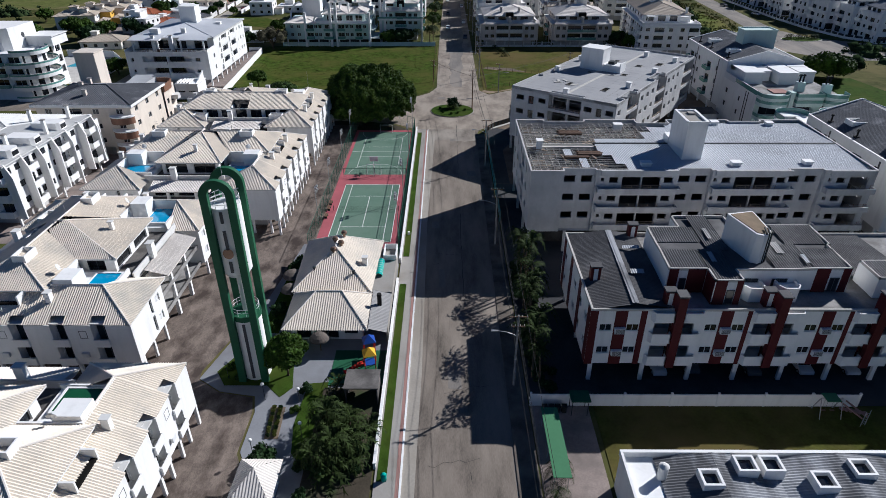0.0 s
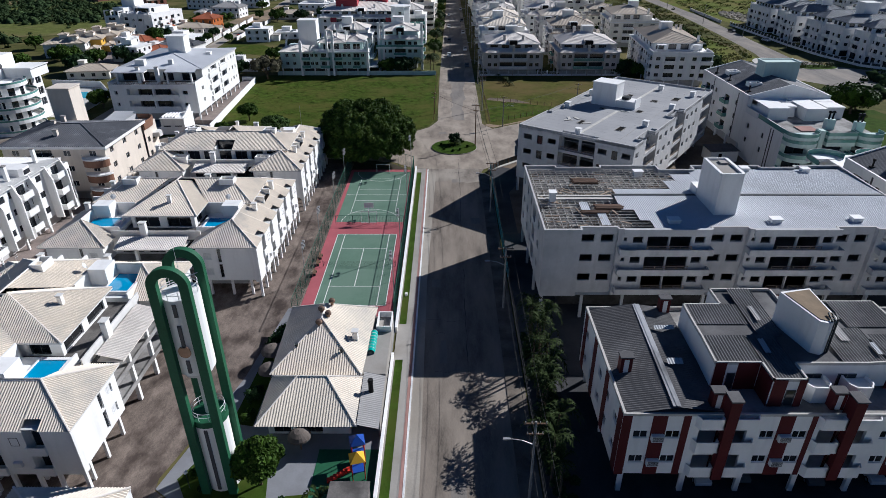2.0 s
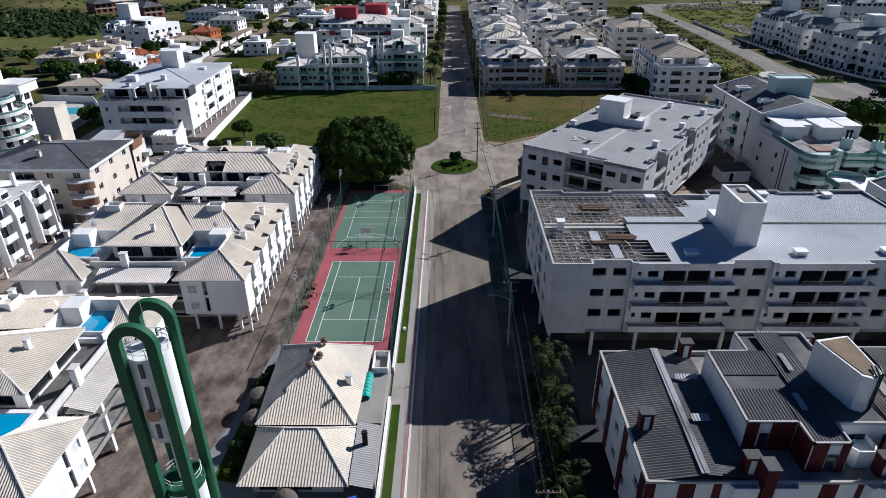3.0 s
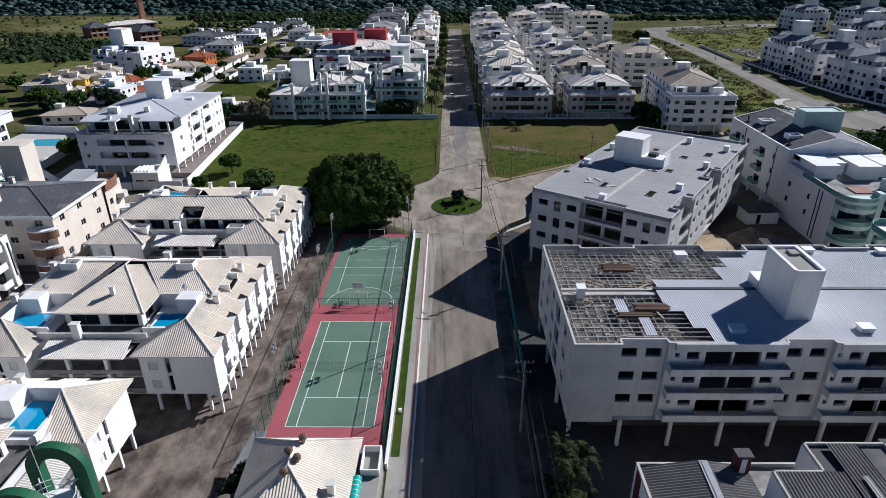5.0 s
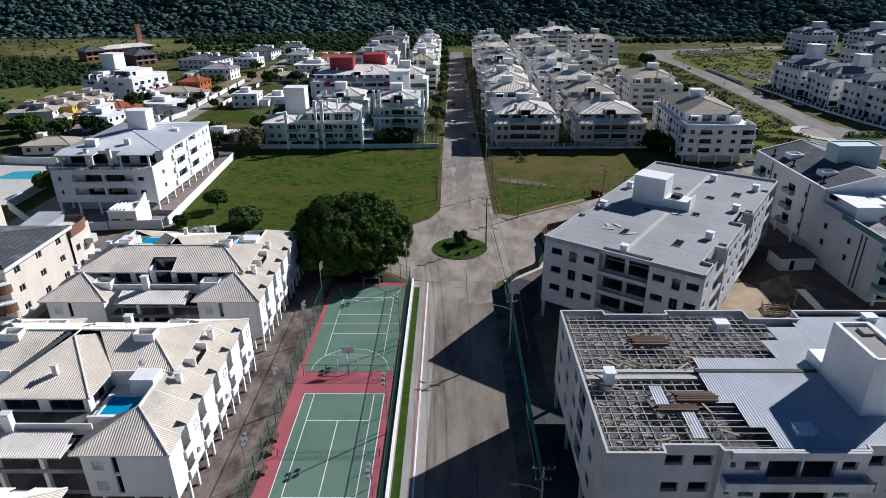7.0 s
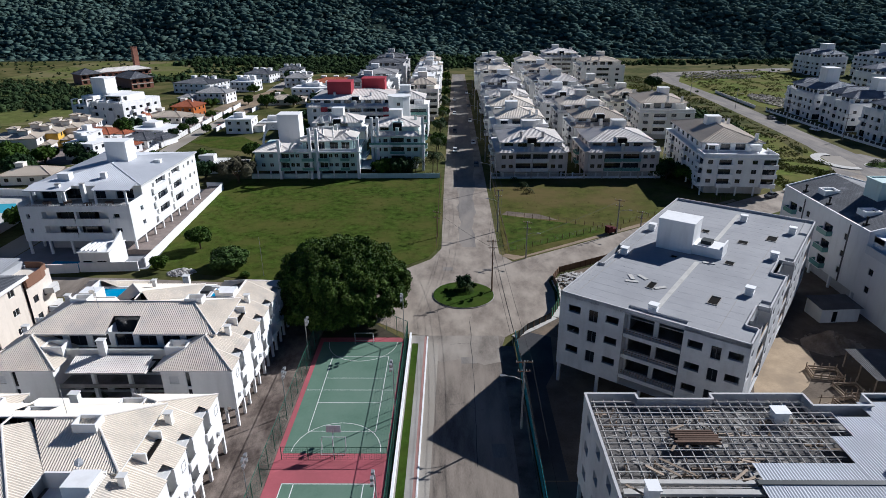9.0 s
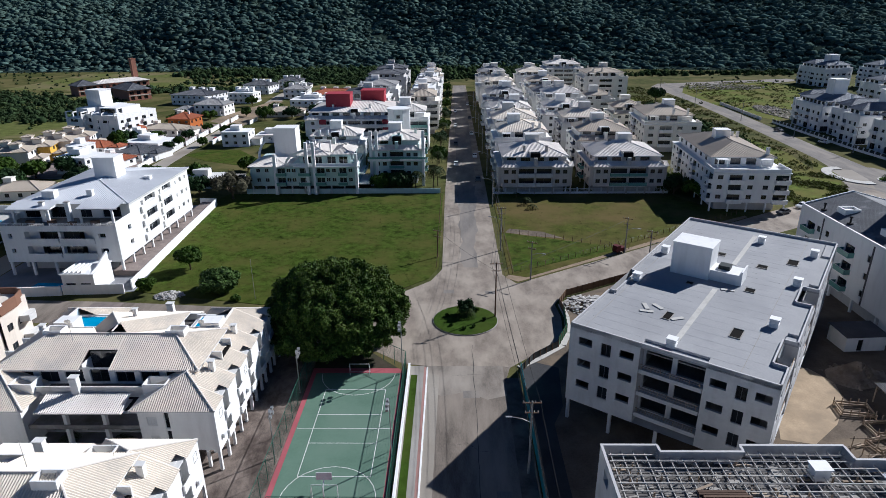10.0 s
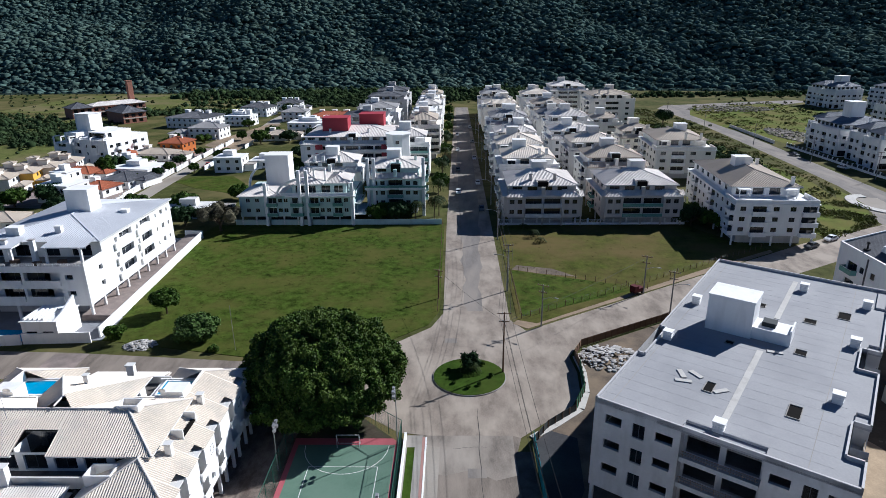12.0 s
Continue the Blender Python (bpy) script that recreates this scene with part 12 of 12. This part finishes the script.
# tower garden
shrub(-18.6, 45.8, 1.8, 1.7, 59, "leaf_dark", "round dark shrub on the path's edge", z=0.06)
tree(-19.4, 59.2, 6.6, 2.6, 5, "leaf", "garden tree with a loose full green crown", 1.5, 0.2, z=0.12, size=0.2)
for k, (x, y, r, h) in enumerate(((-23.6, 82.6, 1.8, 2.2), (-22.6, 84.0, 1.5, 2.0), (-23.4, 71.8, 1.5, 1.8), (-23.2, 68.4, 1.2, 1.5), (-16.6, 56.2, 1.0, 1.5), (-17.2, 53.0, 0.7, 0.9), (-20.0, 45.0, 1.3, 1.3), (-26.8, 60.4, 0.7, 0.8), (-15.2, 45.0, 0.8, 0.9), (-24.6, 62.4, 0.8, 0.9), (-25.2, 58.6, 0.6, 0.7))):
    shrub(x, y, r, h, 60 + k, "leaf" if k % 2 else "leaf_dark", z=0.06)
for k in range(9):
    for q in range(2):
        shrub(-19.5 + q * 0.75 - 0.03 * k, 49.4 + k * 0.52, 0.22, 0.35, 160 + (k + q) % 5, "weeds" if (k + q) % 3 else "leaf_dark", "small bedding plant in the narrow bed", "bedding plants", 0.1)
rp = random.Random(31)
for k in range(30):
    x, y = rp.uniform(-13.6, -8.2), rp.uniform(43.0, 56.8)
    if -11.9 < x < -7.6 and y > 53.6:
        continue
    palm(x, y, rp.choice((0.9, 1.6, 2.4, 3.2)), k % 4, 11, rp.choice((2.2, 2.8)), z=0.13, stiff=True)
for k in range(24):
    shrub(rp.uniform(-14.2, -8.0), rp.uniform(41.2, 56.0), rp.uniform(0.6, 1.2), rp.uniform(0.7, 1.5), 90 + k, "leaf_dark", "dark undergrowth shrub beneath the palms", "palm undergrowth", 0.13)
# palms along the parking wall on the right of the street
for k in range(19):
    y = 57.5 + k * 1.5
    palm(rp.uniform(10.6, 12.6), y, rp.choice((4.6, 5.8, 6.6, 7.4)), 10 + k % 4, 13, rp.choice((2.1, 2.6)), "tall garden palm in a dense hedge row", "palm hedge", 0.07, True)
for k in range(26):
    shrub(rp.uniform(10.3, 12.8), 57 + k * 1.05, rp.uniform(0.8, 1.3), rp.uniform(1.2, 2.2), 130 + k, "leaf_dark", "dark hedge shrub beneath the palms", "hedge shrubs", 0.07)
for k, (x, y) in enumerate(((11.5, 44.4), (10.6, 41), (-44, 124.6), (-46, 124.4), (-42, 124.8))):
    palm(x, y, 1.6, 60 + k % 2, 13, 2.0, z=0.07)
for k, (x, y, h) in enumerate(((-41.2, 128.6, 3.4), (-48.4, 129.0, 3.2), (-45, 128.2, 2.4))):
    palm(x, y, h, 70 + k, 14, 2.3, "courtyard palm between the house wings", "courtyard palms", 0.05)
for k, (x, y) in enumerate(((138.6, 260.4), (141, 261.5), (143.4, 260.6), (146, 261.6), (148.6, 260.4), (150.6, 261))):
    palm(x, y, 1.5, 60 + k % 2, 13, 2.2, "small palm on the traffic island", "island palms", 0.2)
tree(-66.0, 242.5, 9.0, 6.4, 6, "bare_twigs", "wide half-bare tree with grey-brown twigs", 0.55, 0.2, size=0.2)
# behind the meadow along the street
for k, (x, y, h) in enumerate(((-6.5, 252, 6.5), (-12.0, 251.4, 5.4), (-5.2, 256, 6.0), (-5.8, 272, 7), (-5.0, 300, 7.5), (-4.6, 330, 7), (-4.6, 362, 7))):
    palm(x, y, h, 80 + k % 3, 30, 3.3, "street palm beside the pavement", "street palms", 0.05)
for k, (x, y, h, r) in enumerate(((-22, 250.9, 5.6, 3.8), (-17, 251.6, 6.0, 4.2), (-5.4, 286, 7, 3.6), (-5.2, 315, 7, 3.4), (-4.6, 346, 7, 3.4), (-4.4, 378, 7, 3.2), (-4.2, 412, 7.5, 3.2), (-3.6, 446, 7.5, 3.4), (-3.6, 475, 9, 3.0), (66, 246.0, 5.5, 4.6)) + ((71.5, 240.5, 5.5, 4.8), (76, 233.5, 5, 4.2), (67, 252, 5, 4), (-78, 247, 6.0, 4.0), (-84, 262, 6, 5), (-114.6, 310, 4, 2.2), (-114.5, 320, 4, 2.6), (-114.5, 330, 5, 3), (-114.5, 352, 4, 2.4), (-136, 322, 6, 4.5), (-139, 318, 7, 4), (-140, 252, 7, 6), (-150, 262, 8, 6.5), (-119, 256, 7, 5), (-112, 250, 6, 4.5), (-96, 330, 4, 3), (-97, 384, 7, 5), (-84, 388, 6, 4.5), (-96, 404, 6, 4.5), (-72, 392, 7, 5), (-100, 345, 5, 3), (-140, 386, 5, 4), (-118, 432, 6, 4), (-112, 500, 7, 5), (120.5, 196, 9, 7.0), (125, 201, 7, 5.5), (118, 203, 6, 5), (-63, 262, 5, 3.8), (-72, 276, 5, 4), (-58, 300, 6, 4.5), (-64, 315, 6, 5), (-66, 345, 6, 5), (-62, 372, 6, 5), (100, 205, 5, 4), (100, 300, 6, 4), (120, 440, 9, 6), (57, 320, 7, 3.5), (60, 300, 8, 3.5), (70, 330, 7, 4), (-92, 152, 6, 4), (-107, 203, 6, 4), (-98, 228, 7, 5), (-104, 232, 6, 4), (-108, 222, 6, 4.5), (-100, 262, 6, 4), (-132, 272, 7, 5), (-142, 268, 6, 5))):
    tree(x, y, h, r, 10 + k % 7, "leaf_dark" if k % 2 else "leaf", "green tree among the houses", 0.55, 0.22, group="trees among the houses", size=0.45)
for k, (x, y, h, r) in enumerate(((-118, 300, 4, 2.5), (-104, 318, 4, 2.4), (-104, 345, 4, 2.4), (-128, 330, 5, 3), (-135, 312, 5, 3), (-145, 330, 5, 3.5), (-150, 360, 5, 4), (-138, 370, 5, 4), (-126, 386, 5, 4), (-110, 395, 5, 3), (-170, 315, 5, 4), (-186, 300, 6, 4.5), (-160, 275, 6, 5), (-170, 262, 6, 5))):
    tree(x, y, h, r, 3 + k % 5, "leaf", "low green garden tree", 0.45, 0.15, group="garden trees", size=0.45)


def woods(name, spots, label, seed, mat="forest", fine=1):
    """Many uneven crowns as one stuff object. spots: rows of x, y, z, radius, height."""
    rng = np.random.default_rng(seed)
    S = np.array(spots)
    forms = []
    for k in range(6):
        vs, fs = lump(fine, k + seed, 0.5)
        keep = [f for f in fs if vs[f][:, 2].mean() > (-0.35 if fine > 1 else -0.6)]
        forms.append((vs, np.array(keep)))
    V, F, base = [], [], 0
    pick = rng.integers(0, 6, len(S))
    for k, (vs, fs) in enumerate(forms):
        Q = S[pick == k]
        n = len(Q)
        if not n:
            continue
        a = rng.uniform(0, 6.28, n)
        c, s = np.cos(a), np.sin(a)
        x = vs[None, :, 0] * c[:, None] - vs[None, :, 1] * s[:, None]
        y = vs[None, :, 0] * s[:, None] + vs[None, :, 1] * c[:, None]
        z = np.broadcast_to(vs[None, :, 2], x.shape)
        jit = 1 + rng.normal(size=x.shape) * 0.2
        p = np.stack([Q[:, None, 0] + x * jit * Q[:, None, 3], Q[:, None, 1] + y * jit * Q[:, None, 3], Q[:, None, 2] + (0.45 + 0.55 * z * jit) * Q[:, None, 4]], axis=2)
        V.append(p.reshape(-1, 3))
        F.append((fs[None] + (np.arange(n) * len(vs))[:, None, None] + base).reshape(-1, 3))
        base += n * len(vs)
    V, F = np.vstack(V), np.vstack(F)
    me = bpy.data.meshes.new(name)
    me.from_pydata(V.tolist(), [], F.tolist())
    me.materials.append(M[mat])
    me.polygons.foreach_set("use_smooth", [True] * len(F))
    me.update()
    tagged(link(name, me), label, "forest", kind="stuff")


def foot(x):
    return 668 - 0.00012 * (x + 60) ** 2 - 0.10 * max(0.0, x) + 10 * math.sin(x / 90)


def hill_z(x, y):
    d = y - foot(x)
    if d <= 0:
        return 0.0
    n = noise.noise(Vector((x / 160, y / 160, 0))) * 18 + noise.noise(Vector((x / 55, y / 70, 3))) * 7
    return max(0.0, d * 0.36 + d * d * 0.00022 + n * min(1.0, d / 80))


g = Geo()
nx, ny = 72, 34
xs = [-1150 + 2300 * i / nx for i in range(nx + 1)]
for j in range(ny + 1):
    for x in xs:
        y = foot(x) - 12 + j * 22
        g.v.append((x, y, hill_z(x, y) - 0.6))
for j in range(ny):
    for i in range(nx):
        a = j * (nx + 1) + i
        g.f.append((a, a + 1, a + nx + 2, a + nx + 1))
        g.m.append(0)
# the sheet's dark tone stands in for shade between the crowns
solo("hillside", g, "undergrowth", "steep hillside under forest, darkened for shade between crowns", "hillside", kind="structure", smooth=True)

rf = np.random.default_rng(77)
spots, sprays = [], []
while len(spots) < 30000:
    x = rf.uniform(-640, 660)
    y = foot(x) + 300 * rf.random() ** 0.85 - 6
    if abs(x) > 0.78 * (y - 60):
        continue
    r = 1.5 + 3.3 * rf.random() ** 1.5
    z = hill_z(x, y)
    spots.append((x, y, z - 0.9, r, r * 0.8))
    sprays.append((x, y, z - 0.3 * r, r * 1.1))
woods("forest", spots, "dense hillside forest of uneven crowns, tinted blue for haze", 1)
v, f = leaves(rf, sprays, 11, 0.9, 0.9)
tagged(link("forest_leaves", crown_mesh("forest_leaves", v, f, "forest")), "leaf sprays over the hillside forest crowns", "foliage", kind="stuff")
spots = []
for cx, cy, rx, ry, n in ((-235, 395, 50, 22, 110), (-262, 430, 60, 30, 110), (-190, 505, 60, 14, 70), (-330, 470, 80, 30, 90), (-120, 560, 90, 25, 90), (-60, 560, 60, 22, 70), (40, 590, 60, 25, 60), (95, 560, 35, 20, 40), (-215, 250, 25, 25, 40), (-180, 225, 25, 22, 50), (-250, 320, 45, 16, 60), (160, 600, 60, 16, 60), (290, 600, 90, 16, 90), (112, 218, 10, 8, 9), (104, 275, 6, 18, 16), (116, 340, 6, 40, 26), (140, 222, 14, 8, 5), (112, 400, 5, 30, 16), (162, 232, 16, 10, 14)):
    for k in range(n * 3):
        a, q = rf.uniform(0, 6.28), math.sqrt(rf.random())
        r = rf.uniform(0.9, 2.7)
        spots.append((cx + rx * q * math.cos(a), cy + ry * q * math.sin(a), -0.6, r, r * rf.uniform(1.1, 1.8)))
for k in range(2600):
    # tall uneven trees before the foot of the hill
    x, y = rf.uniform(-240, 110), rf.uniform(566, 672)
    if y < 572 + 22 * noise.noise(Vector((x / 38, 2.0, 0))) + 0.16 * max(0, -60 - x):
        continue
    if noise.noise(Vector((x / 24, y / 13, 5))) > 0.36:
        continue
    r = rf.uniform(1.2, 3.4)
    spots.append((x, y, -0.6, r, r * rf.uniform(1.2, 1.9)))
for k in range(2200):
    x, y = rf.uniform(-500, 420), rf.uniform(260, 660)
    if -135 < x < 130 and y < 545 or (x > 110 and y < 420) or (-200 < x < -90 and y < 480):
        continue
    if 100 < x < 200 and y > 440:
        continue
    r = rf.uniform(0.35, 1.3)
    spots.append((x, y, -0.2, r, r * rf.uniform(0.7, 1.2)))
woods("scrub_woods", [(x, y, z, r * 0.85, h * 0.85) for x, y, z, r, h in spots], "scattered low scrub trees and bushes on open ground", 2, "woods")
v, f = leaves(np.random.default_rng(9), [(x, y, z + 0.5 * h, r * 1.05) for x, y, z, r, h in spots], 18, 0.62, 0.8)
tagged(link("scrub_leaves", crown_mesh("scrub_leaves", v, f, "woods")), "leafy outer twigs of the scrub trees", "foliage", kind="stuff")


# open grassland patches before the hills
sheet("grassland", [(-330, 520), (-150, 500), (-125, 545), (-130, 640), (-330, 640)], 0.06, "plain_grass", "open green grassland below the hills", "grassland", 0.06)
sheet("grassland_left", [(-420, 280), (-190, 340), (-175, 400), (-250, 500), (-450, 500)], 0.05, "plain_grass", "dry yellowish grassland beside the houses", "grassland", 0.05)
sheet("grassland_right", [(92, 262), (122, 270), (128, 300), (124, 350), (121, 400), (118, 440), (104, 500), (96, 430), (104, 330)], 0.025, "rough_grass", "rough grass lot beside the far road", "grassland", 0.02)
sheet("grassland_far", [(150, 420), (158, 372), (185, 400), (245, 470), (235, 540), (165, 520), (150, 480)], 0.025, "rough_grass", "rough grass lot inside the road's bend", "grassland", 0.02)
sheet("grass_lot", [(97, 234), (116, 247), (127, 264), (131, 290), (122, 272), (104, 268), (96, 260)], 0.03, "rough_grass", "rough yellow-green grass beside the junction", "grassland", 0.02)
sheet("garden_right", [(94, 150), (135, 165), (130, 200), (96, 196)], 0.05, "grass", "small green lawn behind the glass-balcony building", "lawn", 0.05)


def tufts(name, count, x0, x1, y0, y1, inside, z, mat, label, seed, h=0.35, w=0.3):
    """Small upright grass tufts as one stuff object."""
    rng = np.random.default_rng(seed)
    P = np.stack([rng.uniform(x0, x1, count), rng.uniform(y0, y1, count)], axis=1)
    P = P[[inside(px, py) for px, py in P]]
    n = len(P)
    a = rng.uniform(0, 6.28, n)
    s = rng.uniform(0.5, 1.4, n)
    d = np.stack([np.cos(a), np.sin(a), np.zeros(n)], axis=1) * (w * s)[:, None]
    e = np.stack([-np.sin(a), np.cos(a), np.zeros(n)], axis=1) * (w * s)[:, None]
    c = np.column_stack([P, np.full(n, z)])
    up = np.zeros((n, 3))
    up[:, 2] = h * s
    v = np.stack([c - d, c + d, c + d * 0.5 + e * 0.4 + up, c - d * 0.5 + e * 0.4 + up, c - e, c + e, c + e * 0.5 - d * 0.4 + up, c - e * 0.5 - d * 0.4 + up], axis=1).reshape(-1, 3)
    f = np.concatenate([np.arange(n * 8).reshape(-1, 8)[:, :4], np.arange(n * 8).reshape(-1, 8)[:, 4:]])
    tagged(link(name, crown_mesh(name, v, f, mat)), label, "grass", kind="stuff")


def left_meadow(x, y):
    return -7.5 - (0.10 * max(0, 190 - y) ** 1.4) > x > -66.0 and y > 173 + max(0, (-37 - x) * 0.2)


tufts("meadow_weeds", 1500, -66, -8, 173, 247, left_meadow, 0.07, "field", "rough tufts of meadow grass", 5, 0.06, 0.32)
tufts("meadow_weeds_right", 400, 12, 68, 188, 246, lambda x, y: y > 186 + (x - 12) * 0.64, 0.07, "dry_field", "short dry tufts of meadow grass", 6, 0.05, 0.3)


def rough_growth(name, count, poly, seed, label):
    """Loose weeds and low bushes over an open lot, as one stuff object."""
    rng = np.random.default_rng(seed)
    P = np.array(poly)
    lo, hi = P.min(axis=0), P.max(axis=0)
    out = []
    while len(out) < count:
        x, y = rng.uniform(lo[0], hi[0]), rng.uniform(lo[1], hi[1])
        odd = False
        for (ax, ay), (bx, by) in zip(poly, poly[1:] + poly[:1]):
            if (ay > y) != (by > y) and x < (bx - ax) * (y - ay) / (by - ay) + ax:
                odd = not odd
        if odd and noise.noise(Vector((x / 11, y / 11, seed))) > -0.1:
            out.append((x, y, 0.05, rng.uniform(0.25, 0.9) ** 1.5 + 0.15))
    v, f = leaves(rng, out, 14, 0.3, 0.7)
    v[:, 2] = np.maximum(v[:, 2], 0.03)
    tagged(link(name, crown_mesh(name, v, f, "weeds")), label, "weeds", kind="stuff")


rough_growth("lot_weeds", 2600, [(92, 262), (122, 268), (130, 284), (133, 330), (138, 400), (140, 450), (130, 510), (104, 510), (96, 430), (104, 330)], 3, "rough yellow-green weeds on the lot beside the road")
rough_growth("far_lot_weeds", 1300, [(155, 440), (158, 400), (185, 410), (245, 470), (235, 545), (170, 530), (156, 490)], 4, "rough yellow-green weeds inside the road's bend")
rough_growth("corner_weeds", 700, [(97, 232), (118, 246), (126, 262), (122, 270), (104, 266), (96, 256)], 5, "tall yellow-green weeds beside the junction")
